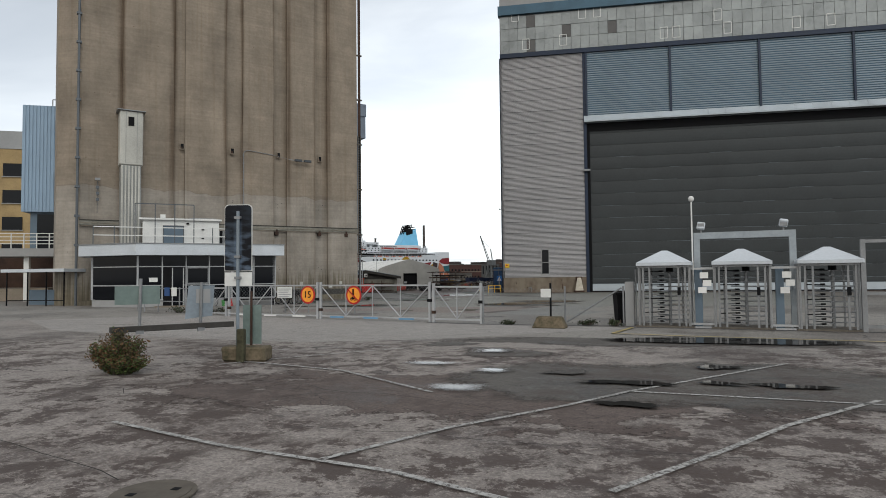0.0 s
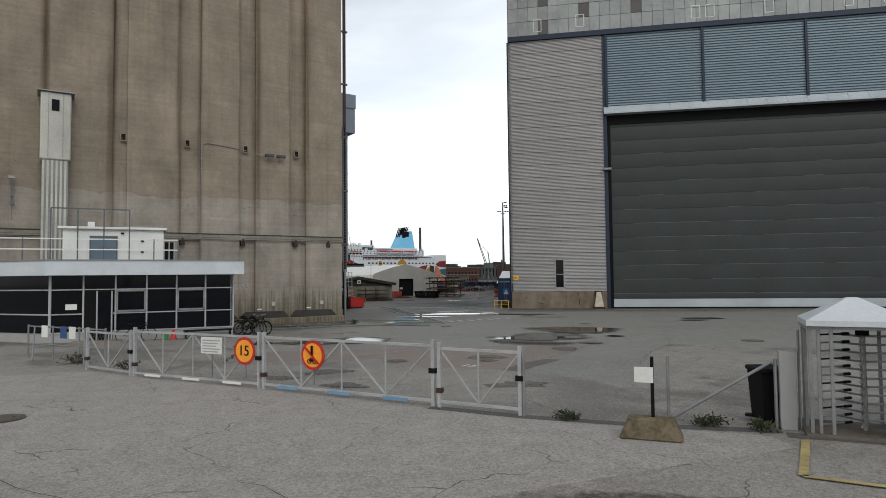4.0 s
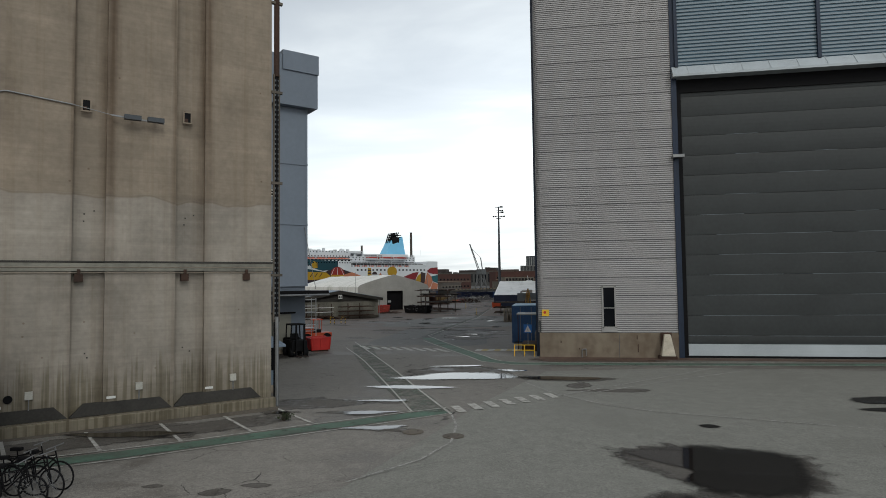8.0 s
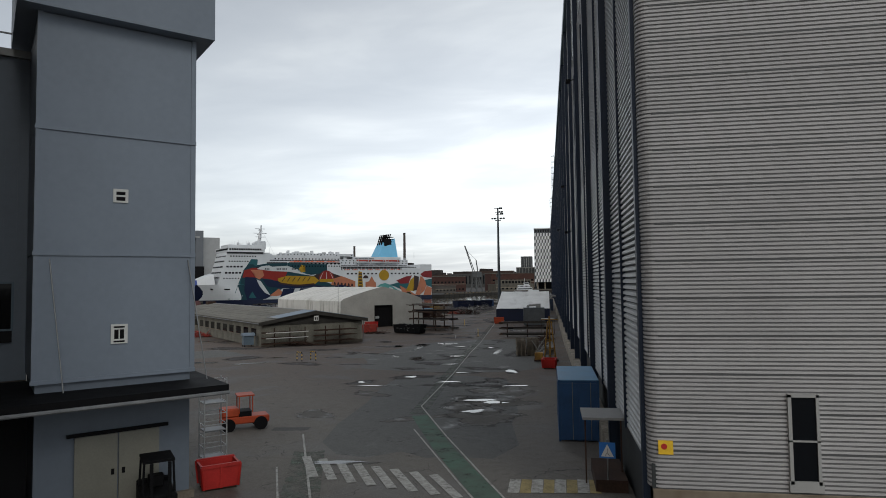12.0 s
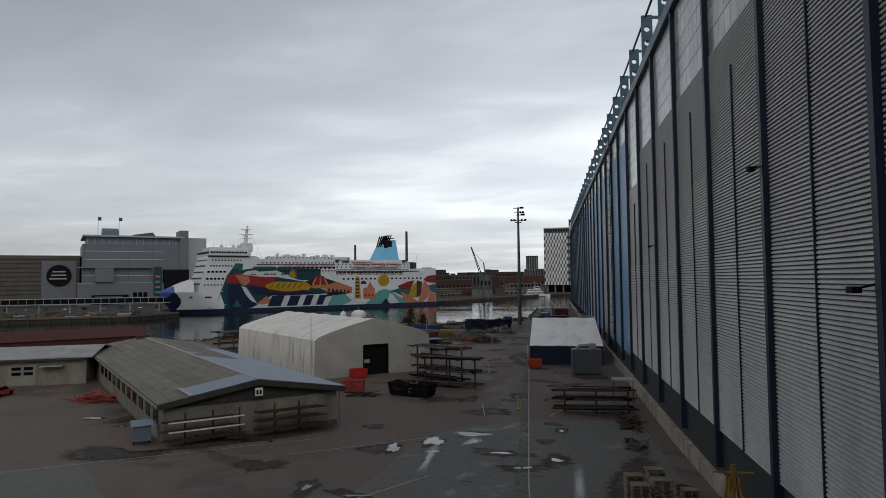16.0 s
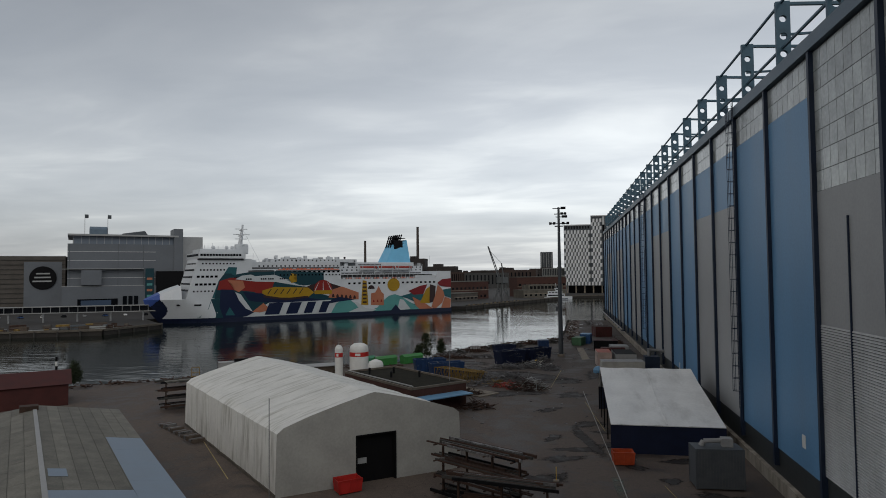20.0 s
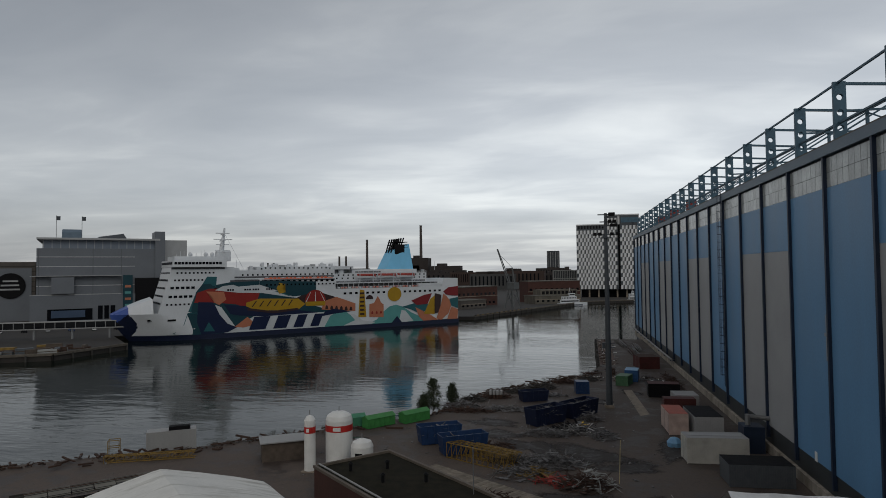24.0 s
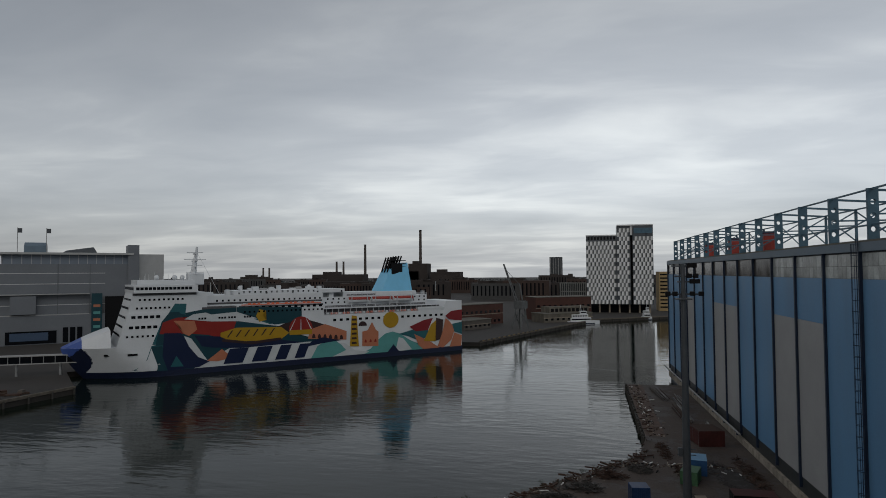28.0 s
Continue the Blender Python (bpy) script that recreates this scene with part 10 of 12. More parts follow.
for c in range(8):
    x0 = -0.7 + strip * c
    y0 = 4.2 if x0 > 1.5 else -0.8
    while y0 < SL - 0.5:
        y1 = min(SL, y0 + rr_.uniform(7, 14))
        part("roof_sheet", one(roof_piece, x0 + 0.02, x0 + strip - 0.03, y0, y1 - 0.05, 0.03, 0.165 + 0.006 * (c % 2) + 0.006 * rr_.random()), M["roof_felt_var"], shed)
        y0 = y1
part("roof_sheet", one(roof_piece, 2.3, SW / 2, -0.85, 4.0, 0.05, 0.19), M["sheet_paleblue"], shed, "pale blue-grey roof sheet")
for c in range(8):
    x0 = SW / 2 + 0.1 + strip * c
    y0 = 26.0 if c < 6 else 46.5
    part("roof_sheet", one(roof_piece, x0 + 0.02, x0 + strip - 0.03, y0, SL, 0.03, 0.165 + 0.006 * (c % 2)), M["roof_felt_var"], shed)
for i in range(6):
    part("roof_sheet", one(roof_piece, SW / 2 + 0.02, SW / 2 + 6.2, -0.85 + 4.45 * i, 3.58 + 4.45 * i, 0.05, 0.18), M["sheet_paleblue"], shed, "pale blue-grey roof sheet")
for i in range(8):
    part("roof_sheet", one(roof_piece, SW / 2 + 6.22, SW + 0.75, -0.85 + 5.9 * i, 5.04 + 5.9 * i, 0.05, 0.165), M["sheet_paleblue"], shed, "pale blue-grey roof sheet")
part("roof_patch", one(roof_piece, SW / 2 + 0.4, SW / 2 + 1.8, 30, 32.5, 0.03, 0.21), M["sheet_paleblue"], shed)
part("roof_vent", one(box, SW / 2 - 1.6, SW / 2 + 0.4, 61.5, 63.0, 5.4, 6.3), M["rust"], shed, "rusty roof vent")
part("verge", one(roof_piece, 2.2, 2.5, -0.85, 4.2, 0.06, 0.24), M["clad_light"], shed)
part("ridge_cap", one(box, SW / 2 - 0.2, SW / 2 + 0.2, -0.85, SL, 5.78, 5.9), M["clad_light"], shed)
for s in (0, 1):
    bm = B()
    p0, p1 = ((-0.7, 3.95), (SW / 2, 5.55)) if s == 0 else ((SW / 2, 5.55), (SW + 0.7, 3.95))
    v = [bm.verts.new(q) for q in ((p0[0], -0.82, p0[1] - 0.35), (p1[0], -0.82, p1[1] - 0.35), (p1[0], -0.82, p1[1] + 0.2), (p0[0], -0.82, p0[1] + 0.2), (p0[0], -0.7, p0[1] - 0.35), (p1[0], -0.7, p1[1] - 0.35), (p1[0], -0.7, p1[1] + 0.2), (p0[0], -0.7, p0[1] + 0.2))]
    for f in ((0, 1, 2, 3), (7, 6, 5, 4), (0, 4, 5, 1), (3, 2, 6, 7)):
        bm.faces.new([v[k] for k in f])
    part("fascia", bm, M["wood_dark"], shed)
bm = B()
v = [bm.verts.new(q) for q in ((0.2, -0.12, 3.6), (SW - 0.2, -0.12, 3.6), (SW - 0.2, -0.12, 3.9), (SW / 2, -0.12, 5.4), (0.2, -0.12, 3.9))]
bm.faces.new(v)
part("gable", bm, M["wood_dark"], shed, "dark boarded gable")
part("board", one(box, SW / 2 - 0.35, SW / 2 + 0.45, -0.9, -0.84, 4.1, 4.95), M["white_paint"], shed, "white number board")
for q in ((-0.22, -0.02), (0.1, 0.3)):
    part("bar", one(box, SW / 2 + q[0], SW / 2 + q[1], -0.92, -0.9, 4.25, 4.7), M["black"], shed)
for i in range(11):
    part("window", one(box, -0.06, 0.03, 2.5 + 4.2 * i, 4.9 + 4.2 * i, 1.7, 3.0), M["glass"], shed)
    part("sill", one(box, -0.14, 0.0, 2.4 + 4.2 * i, 5.0 + 4.2 * i, 1.58, 1.7), M["concrete"], shed)
part("gutter", one(bar, (-0.75, -0.8, 3.95), (-0.75, SL, 3.95), 0.14, sides=8), M["galv"], shed)
part("downpipe", one(bar, (SW + 0.2, -0.2, 0), (SW + 0.2, -0.2, 3.8), 0.12, sides=8), M["galv"], shed)
part("base_band", one(box, -0.05, SW + 0.05, -0.06, 0.1, 0, 0.5), M["concrete_dark"], shed)
for x0, n, mt in ((0.6, 2, "galv"), (9.4, 2, "rust")):
    t = thing("wall_rack", "bar rack fixed before the shed's gable", "rack", SHED @ pose(x0, -1.0, 0))
    for i in range(3 if mt == "galv" else 2):
        part("post", one(box, 1.2 + 2.6 * i, 1.35 + 2.6 * i, -0.07, 0.07, 0, 3.2), M["rust"], t)
        for z in (0.5, 1.4, 2.3):
            part("arm", one(box, 1.2 + 2.6 * i, 1.35 + 2.6 * i, -0.9, 0.0, z, z + 0.1), M["rust"], t)
    for k, z in enumerate((0.62, 1.52, 2.42)):
        for q in range(4):
            part("steel_bar", one(box, -0.3 - 0.2 * q, 6.8 - 0.3 * q, -0.8 + 0.18 * q, -0.7 + 0.18 * q, z - 0.02, z + 0.1 + 0.03 * q), M["white_paint"] if (mt == "galv" and k and q == 0) else M["rust"], t)
heap(-44.5, 80.2, 4.5, 0.7, 0.5, 70, 51, "rust", "rusty offcuts along the shed foot")
t = thing("gas_locker", "small grey shed locker with a curved sheet roof", "locker", SHED @ pose(-2.6, 1.0, 0))
part("body", one(box, 0, 1.6, 0, 1.4, 0.5, 2.0), M["clad_bluegrey"], t)
for x in (0.05, 1.45):
    part("leg", one(box, x, x + 0.1, 0.05, 0.15, 0, 0.5), M["black"], t)
    part("leg", one(box, x, x + 0.1, 1.2, 1.3, 0, 0.5), M["black"], t)
bm = B()
extrude(bm, [(-0.2, 2.0), (1.6, 2.0), (1.45, 2.25), (0.9, 2.45), (0.5, 2.45), (-0.05, 2.25)], -0.2, 1.8)
part("roof", bm, M["sheet_paleblue"], t)
for o in shed.children_recursive:
    for v_ in o.data.vertices:
        v_.co.x -= 0.09 * v_.co.y
# wing of the shed
wing = thing("shed_wing", "low wing with a pale sheet roof and workshop doors", "shed", pose(-88.5, 110.4, -2.5, 0, 0, 24))
bm = B()
lo = [(0, 0), (14, 0), (14, 4.3), (7, 5.4), (0, 4.3)]
a = [bm.verts.new((-48, y, z)) for y, z in lo]
b2_ = [bm.verts.new((2.5, y, z)) for y, z in lo]
for i in range(5):
    j = (i + 1) % 5
    bm.faces.new((a[i], a[j], b2_[j], b2_[i]))
bm.faces.new(a[::-1])
bm.faces.new(b2_)
part("wall", bm, M["plaster_old"], wing)
for i in range(13):
    x0 = -48.4 + 4.0 * i
    for s, (ya, za, yb, zb) in enumerate(((-0.8, 4.22, 7.0, 5.45), (7.0, 5.45, 14.8, 4.22))):
        bm = B()
        v = box(bm, x0, x0 + 3.97, ya, yb, 0, 0.16)
        for p in v:
            p.co.z += za + (zb - za) * (p.co.y - ya) / (yb - ya) + 0.012 * (i % 2)
        part("roof_sheet", bm, M["sheet_grey"], wing)
part("fascia", one(box, -48.4, 2.4, -0.86, -0.74, 3.95, 4.26), M["wood_dark"], wing)
part("skylight", one(box, -15.5, -11.0, 2.2, 3.4, 4.85, 5.15), M["galv"], wing)
for x, w_, z0, z1, mt in ((-8.6, 4.0, 0.1, 3.4, "door_pale"), (-15.2, 4.6, 1.9, 3.3, "glass"), (-21.0, 4.6, 1.9, 3.3, "glass"), (-25.5, 3.0, 1.9, 3.3, "glass"), (-33, 4.0, 0.1, 3.4, "door_pale"), (-39, 4.6, 1.9, 3.3, "glass")):
    d_ = part("door" if mt == "door_pale" else "window", one(box, x, x + w_, -0.08, 0.02, z0, z1), M[mt], wing)
    if mt == "door_pale":
        for k in range(2):
            for z in (1.7, 2.5):
                part("pane", one(box, x + 0.5 + 1.7 * k, x + 1.8 + 1.7 * k, -0.1, -0.08, z, z + 0.5), M["glass"], d_)
part("porch", one(box, -3.8, -0.6, -1.3, -0.1, 3.0, 3.15), M["clad_light"], wing)


def car(m, mt, label):
    t = thing("car", label, "car", m)
    bm = B()
    extrude(bm, [(-2.1, 0.35), (2.1, 0.35), (2.15, 0.75), (1.3, 0.9), (-1.9, 0.95), (-2.15, 0.7)], -0.85, 0.85)
    part("body", bm, M[mt], t, bevel=0.05)
    bm = B()
    extrude(bm, [(-1.7, 0.92), (1.0, 0.9), (0.4, 1.42), (-1.2, 1.45)], -0.72, 0.72)
    part("cabin", bm, M["glass"], t)
    part("roof", one(box, -0.7, 0.7, -1.15, 0.38, 1.43, 1.47), M[mt], t)
    for y in (-1.3, 1.3):
        for x in (-0.8, 0.8):
            part("wheel", one(lathe_x, 0.32, 0.2, (x, y, 0.32)), M["black"], t)
    return t


car(pose(-96, 98, -2.5, 0, 0, 10), "black", "dark parked car before the shed wing")
car(pose(-90.5, 99.5, -2.5, 0, 0, 12), "red", "red parked car before the shed wing")
heap(-74, 98, 3.2, 1.6, 1.3, 90, 52, "red_dull", "tangle of red-painted steel frames")

# ---- storage tent ----
def streaked(name, base, dark, along, low, high):
    """Tent cloth with dirt streaks down its slope; along: stretch of the streaks in the tent's own axes."""
    m = mat(name, base, 0.6, var=0.12, scale=0.35, fine=3.0, bump=0.15)
    nt = m.node_tree
    N, L = nt.nodes.new, nt.links.new
    b = nt.nodes["Principled BSDF"]
    src = b.inputs["Base Color"].links[0].from_socket
    co = N("ShaderNodeTexCoord")
    mp_ = N("ShaderNodeMapping")
    mp_.inputs["Scale"].default_value = along
    L(co.outputs["Object"], mp_.inputs["Vector"])
    nz = N("ShaderNodeTexNoise")
    nz.inputs["Scale"].default_value, nz.inputs["Detail"].default_value, nz.inputs["Roughness"].default_value = 1.0, 6.0, 0.65
    L(mp_.outputs[0], nz.inputs["Vector"])
    mr = N("ShaderNodeMapRange")
    mr.inputs["From Min"].default_value, mr.inputs["From Max"].default_value = low, high
    L(nz.outputs["Fac"], mr.inputs["Value"])
    x = N("ShaderNodeMix")
    x.data_type = "RGBA"
    L(mr.outputs[0], x.inputs["Factor"])
    ia, ib = [i for i in x.inputs if i.type == "RGBA"][:2]
    L(src, ia)
    ib.default_value = (*dark, 1)
    L([o for o in x.outputs if o.type == "RGBA"][0], b.inputs["Base Color"])
    return m


M["tent_cloth"] = streaked("streaked_tent_cloth", (0.62, 0.61, 0.575), (0.36, 0.35, 0.31), (0.16, 1.1, 0.16), 0.50, 0.68)
M["canopy_cloth"] = streaked("white_canopy_cloth", (0.72, 0.725, 0.715), (0.52, 0.52, 0.51), (0.5, 0.12, 0.5), 0.52, 0.75)
TENT = pose(-50.2, 118.2, -2.5, 0, 0, 37.5)
tent = thing("storage_tent", "large off-white membrane storage tent", "tent", TENT)
TW, TL = 21.2, 38.0
bm = B()
pr = [(0, 0), (0.1, 3.2), (0.2, 6.3), (0.9, 6.85), (3.6, 7.75), (6.8, 8.65), (TW / 2 - 0.6, 9.45), (TW / 2, 9.55), (TW / 2 + 0.6, 9.45), (TW - 6.8, 8.65), (TW - 3.6, 7.75), (TW - 0.9, 6.85), (TW - 0.2, 6.3), (TW - 0.1, 3.2), (TW, 0)]
rows_ = []
for k in range(25):
    y = TL * k / 24
    sag = 0.10 * math.sin(math.pi * (k % 4) / 4)
    rows_.append([bm.verts.new((x + (0.06 if x < 1 else -0.06 if x > TW - 1 else 0) * sag * 10, y, z - (sag if z > 6.5 else 0))) for x, z in pr])
for r0, r1 in zip(rows_, rows_[1:]):
    for i in range(len(pr) - 1):
        bm.faces.new((r0[i], r0[i + 1], r1[i + 1], r1[i]))
bm.faces.new(rows_[-1])
part("membrane", bm, M["tent_cloth"], tent, smooth=False)
bm = B()
top_ = lambda x: 8.65 + 0.8 * (min(x, TW - x) - 6.8) / (TW / 2 - 7.4)
for fr in ([(0, 0), (8.6, 0), (8.6, top_(8.6))] + [p for p in reversed(pr[1:6])],
           [(8.6, 5.0), (13.0, 5.0), (13.0, top_(13.0)), (TW / 2 + 0.6, 9.45), (TW / 2, 9.55), (TW / 2 - 0.6, 9.45), (8.6, top_(8.6))],
           [(13.0, 0), (TW, 0)] + [p for p in reversed(pr[9:-1])] + [(13.0, top_(13.0))]):
    bm.faces.new([bm.verts.new((x, 0, z)) for x, z in fr])
# gable cloth is a greyer copy of the membrane, with shade in its colour
part("gable", bm, M["membrane_shaded"], tent)
# black plate gives the unlit inside of the tent by colour
part("door", one(box, 8.6, 13.0, 0.5, 0.6, 0, 5.0), M["black"], tent, "black plate standing in for the dark inside the open doorway")
for x in (8.5, 12.95):
    part("door_frame", one(box, x, x + 0.15, -0.1, 0.5, 0, 5.1), M["black"], tent)
part("door_head", one(box, 8.5, 13.1, -0.1, 0.5, 5.0, 5.15), M["black"], tent)
part("door_sign", one(box, 8.9, 9.9, 0.4, 0.48, 2.0, 2.6), M["clad_grey"], tent)
for k in range(1, 6):
    part("seam", one(box, -0.03, 0.02, TL * k / 6 - 0.04, TL * k / 6 + 0.04, 0, 6.2), M["membrane"], tent)
part("skirt", one(box, -0.06, 0.06, 0, TL, 0, 0.35), M["concrete_dark"], tent)
for o in tent.children_recursive:
    for v_ in o.data.vertices:
        v_.co.x -= 0.14 * v_.co.y
t = thing("flagpole", "thin steel pole at the tent corner", "pole", TENT @ pose(-0.8, -1.2, 0))
part("pole", one(bar, (0, 0, 0), (0, 0, 10.2), 0.09, sides=8), M["galv"], t)

# ---- canopy tent by the hall ----
wt = thing("canopy_tent", "white canopy tent with dark navy side curtains", "tent", pose(-16, 139.5, -2.5))
bm = B()
prf = [(0, 3.5), (5, 4.5), (10, 5.4), (15, 6.2), (20.5, 7.4), (23, 5.9), (25.5, 3.6)]
rows_ = []
for k in range(11):
    x = 13.4 * k / 10
    rows_.append([bm.verts.new((x, y, z + 0.05 * math.sin(k * 1.9 + y))) for y, z in prf])
for r0, r1 in zip(rows_, rows_[1:]):
    for i in range(len(prf) - 1):
        bm.faces.new((r0[i], r0[i + 1], r1[i + 1], r1[i]))
part("roof", bm, M["canopy_cloth"], wt)
part("roof_seam", one(box, 6.6, 6.75, 0.2, 20.3, 0.0, 0.04), M["canopy_cloth"], wt).matrix_local = pose(0, 0, 3.56, math.degrees(math.atan2(3.9, 20.5)), 0, 0)
part("eave_rope", one(bar, (0, -0.03, 3.47), (13.4, -0.03, 3.47), 0.08), M["white_paint"], wt)
part("front_curtain", one(box, 0.0, 13.4, 0.0, 0.08, 0, 3.45), M["navy"], wt)
part("back_curtain", one(box, 0.0, 13.4, 25.4, 25.48, 0, 3.5), M["navy"], wt)
bm = B()
for x in (13.35,):
    v = [bm.verts.new((x, y, z)) for y, z in [(0.1, 0), (25.4, 0)] + [(y, z - 0.06) for y, z in reversed(prf)]]
    bm.faces.new(v)
part("side_curtain", bm, M["navy"], wt)
for y in (0.1, 6.4, 12.8, 19.2, 25.3):
    z = 3.5 + 3.4 * min(1, y / 20.5) if y < 20.5 else 3.6
    part("post", one(bar, (0.06, y, 0), (0.06, y, z), 0.14), M["black"], wt)

# ---- floodlight mast ----
mast = thing("floodlight_mast", "tall steel floodlight mast", "mast", pose(-22.0, 230, -2.5))
part("pole", one(bar, (0, 0, 0), (0, 0, 39.8), 1.35, sides=14, w2=0.6), M["mast_dark"], mast)
part("foot", one(box, -0.9, 0.9, -0.9, 0.9, 0, 0.6), M["concrete"], mast)
for z, x0, x1, lamps in ((39.5, -1.6, 1.7, (0.9, 1.5)), (38.0, -1.2, 1.9, (0.8, 1.7)), (37.2, -0.8, 2.0, (1.2, 1.9)), (35.4, -2.3, 2.6, (-2.2, -1.2, 1.2, 2.4))):
    part("crossarm", one(bar, (x0, 0, z), (x1, 0, z), 0.22), M["mast_dark"], mast)
    for i, x in enumerate(lamps):
        f = part("floodlight", one(box, x - 0.36, x + 0.36, -0.6, -0.1, z - 0.25, z + 0.4), M["black"], mast, bevel=0.06)
        part("yoke", one(bar, (x, 0, z), (x, -0.3, z + 0.1), 0.1), M["mast_dark"], f)
part("platform", one(box, -1.1, 1.1, -0.8, 0.8, 34.6, 34.8), M["mast_dark"], mast)
part("cabinet", one(box, -1.15, -0.6, -0.3, 0.3, 12.0, 13.2), M["mast_dark"], mast)
for z in (12.2, 13.0):
    part("bracket", one(bar, (-1.3, 0, z), (1.3, 0, z), 0.12), M["mast_dark"], mast)

# ---- ferry ----
SHIP = pose(-219.1, 338.0, WATER, 0, 0, 43.9)
ship = thing("ferry", "large white passenger ferry with a colourful painted hull", "ship", SHIP)


def half_breadth(x, z):
    """Half the ship's breadth at x from the bow tip and z over the water."""
    f = max(0.0, min(1.0, z / 13.0))
    x0 = 6.5 * (1 - f) ** 1.5
    full = 36 - 20 * f
    if x <= x0:
        return 0.05
    k = min(1.0, (x - x0) / (full - x0))
    return 13.0 * (1 - (1 - k) ** 2.1)


def side_y(x, z):
    return 13.0 - half_breadth(x, z)


bm = B()
zs = [-2.0] + [0.5 * i for i in range(26)]
xs_ = [0.02] + [0.3 * i for i in range(1, 36)] + [11, 12, 13, 14, 15.5, 17, 20, 24, 28, 32, 36, 60, 100, 140, 172, 176.5]
grid = []
for x in xs_:
    near = [bm.verts.new((max(x, 6.5 * (1 - max(0, min(1, z / 13))) ** 1.5), side_y(max(x, 6.5 * (1 - max(0, min(1, z / 13))) ** 1.5 + 0.01), z), z)) for z in zs]
    far = [bm.verts.new((p.co.x, 26 - p.co.y, p.co.z)) for p in near]
    grid.append((near, far))
for (n0, f0), (n1, f1) in zip(grid, grid[1:]):
    for i in range(len(zs) - 1):
        if (n0[i].co - n1[i].co).length < 1e-4 and (n0[i + 1].co - n1[i + 1].co).length < 1e-4:
            continue
        cx, cz = (n0[i + 1].co.x + n1[i + 1].co.x) / 2, (zs[i] + zs[i + 1]) / 2
        paint_ = 1 if cz > 7.0 and cx < 0.75 * (cz - 5.5) else 2 if cx < 8.6 - 0.09 * (cz - 6.5) ** 2 or cz < 2.4 else 0
        for f in (bm.faces.new((n0[i], n1[i], n1[i + 1], n0[i + 1])), bm.faces.new((f0[i], f0[i + 1], f1[i + 1], f1[i]))):
            f.material_index = paint_
    bm.faces.new((n0[-1], n1[-1], f1[-1], f0[-1]))
n1, f1 = grid[-1]
for i in range(len(zs) - 1):
    bm.faces.new((n1[i], f1[i], f1[i + 1], n1[i + 1]))
hull = part("hull", bm, M["ship_white"], ship)
hull.data.materials.append(M["ship_blue"])
hull.data.materials.append(M["navy"])
for v in hull.data.vertices:
    if v.co.x < 20:
        v.co.x -= 3.6 * (1 - v.co.x / 20) ** 1.4
# boot top
bm = B()
prev = None
for x in [7, 9, 12, 16, 20, 25, 30, 36, 80, 130, 176.6]:
    cur = [bm.verts.new((x, side_y(x, z) - 0.36, z)) for z in (-0.6, 1.2, 2.3)]
    if prev:
        bm.faces.new((prev[0], cur[0], cur[1], prev[1]))
        bm.faces.new((prev[1], cur[1], cur[2], prev[2]))
    prev = cur
part("boot_top", bm, M["navy"], ship, "dark navy waterline band")
# bow visor
bm = B()
rows_ = []
for x, zt in ((0.3, 12.9), (3.0, 14.6), (5.6, 16.2), (9.5, 18.2), (13.5, 19.8)):
    w_ = half_breadth(x, 12.5)
    rows_.append([bm.verts.new((x, 13 - w_, 12.4)), bm.verts.new((x, 13 - w_ * 0.75, zt - 0.8)), bm.verts.new((x, 13, zt)), bm.verts.new((x, 13 + w_ * 0.75, zt - 0.8)), bm.verts.new((x, 13 + w_, 12.4))])
for a, b in zip(rows_, rows_[1:]):
    for i in range(4):
        f = bm.faces.new((a[i], b[i], b[i + 1], a[i + 1]))
        f.material_index = 1 if b[2].co.x < 6.5 else 0
bm.faces.new(rows_[-1])
bm.faces.new(rows_[0][::-1]).material_index = 1
visor = part("bow_visor", bm, M["ship_white"], ship, "white bow visor with a blue tip")
visor.data.materials.append(M["ship_blue"])
for v in visor.data.vertices:
    if v.co.x < 20:
        v.co.x -= 3.6 * (1 - v.co.x / 20) ** 1.4


def block(x0, x1, z0, z1, y0=0.0, y1=26.0, mt="ship_white", name="deck_house", slant=0.0):
    bm = B()
    v = [bm.verts.new(p) for p in ((x0, y0, z0), (x1, y0, z0), (x1, y1, z0), (x0, y1, z0), (x0 + slant, y0, z1), (x1, y0, z1), (x1, y1, z1), (x0 + slant, y1, z1))]
    for f in ((3, 2, 1, 0), (4, 5, 6, 7), (0, 1, 5, 4), (1, 2, 6, 5), (2, 3, 7, 6), (3, 0, 4, 7)):
        bm.faces.new([v[k] for k in f])
    return part(name, bm, M[mt], ship)


block(14.6, 176.5, 12.5, 21.5, slant=2.6)
block(17.2, 60, 21.5, 25.6, slant=1.2)
block(18.4, 48, 25.6, 33.3, slant=1.8, y0=0.3, y1=25.7)
block(60, 99.5, 21.5, 27.2, y0=0.0, y1=25)
block(48, 100, 27.2, 31.7, y0=2.2, y1=23.8)
block(60, 112, 31.7, 33.4, y0=5, y1=21)
block(99.5, 158, 21.5, 24.2, y0=2.8, y1=23.2)
block(100, 158, 24.2, 29.5, y0=5.0, y1=21)
block(150, 172, 21.5, 23.4, y0=0.5, y1=25.5)
block(165, 176.5, 21.5, 26.0, y0=0.0, y1=26, slant=2.0)
block(112, 132, 29.5, 31.6, y0=7, y1=19)
bridge = block(20.2, 44, 33.4, 36.4, y0=-1.6, y1=27.6, name="bridge")
for i in range(14):
    part("bridge_window", one(box, 21.0 + 1.5 * i, 22.2 + 1.5 * i, -1.68, -1.58, 34.6, 35.7), M["glass"], bridge)
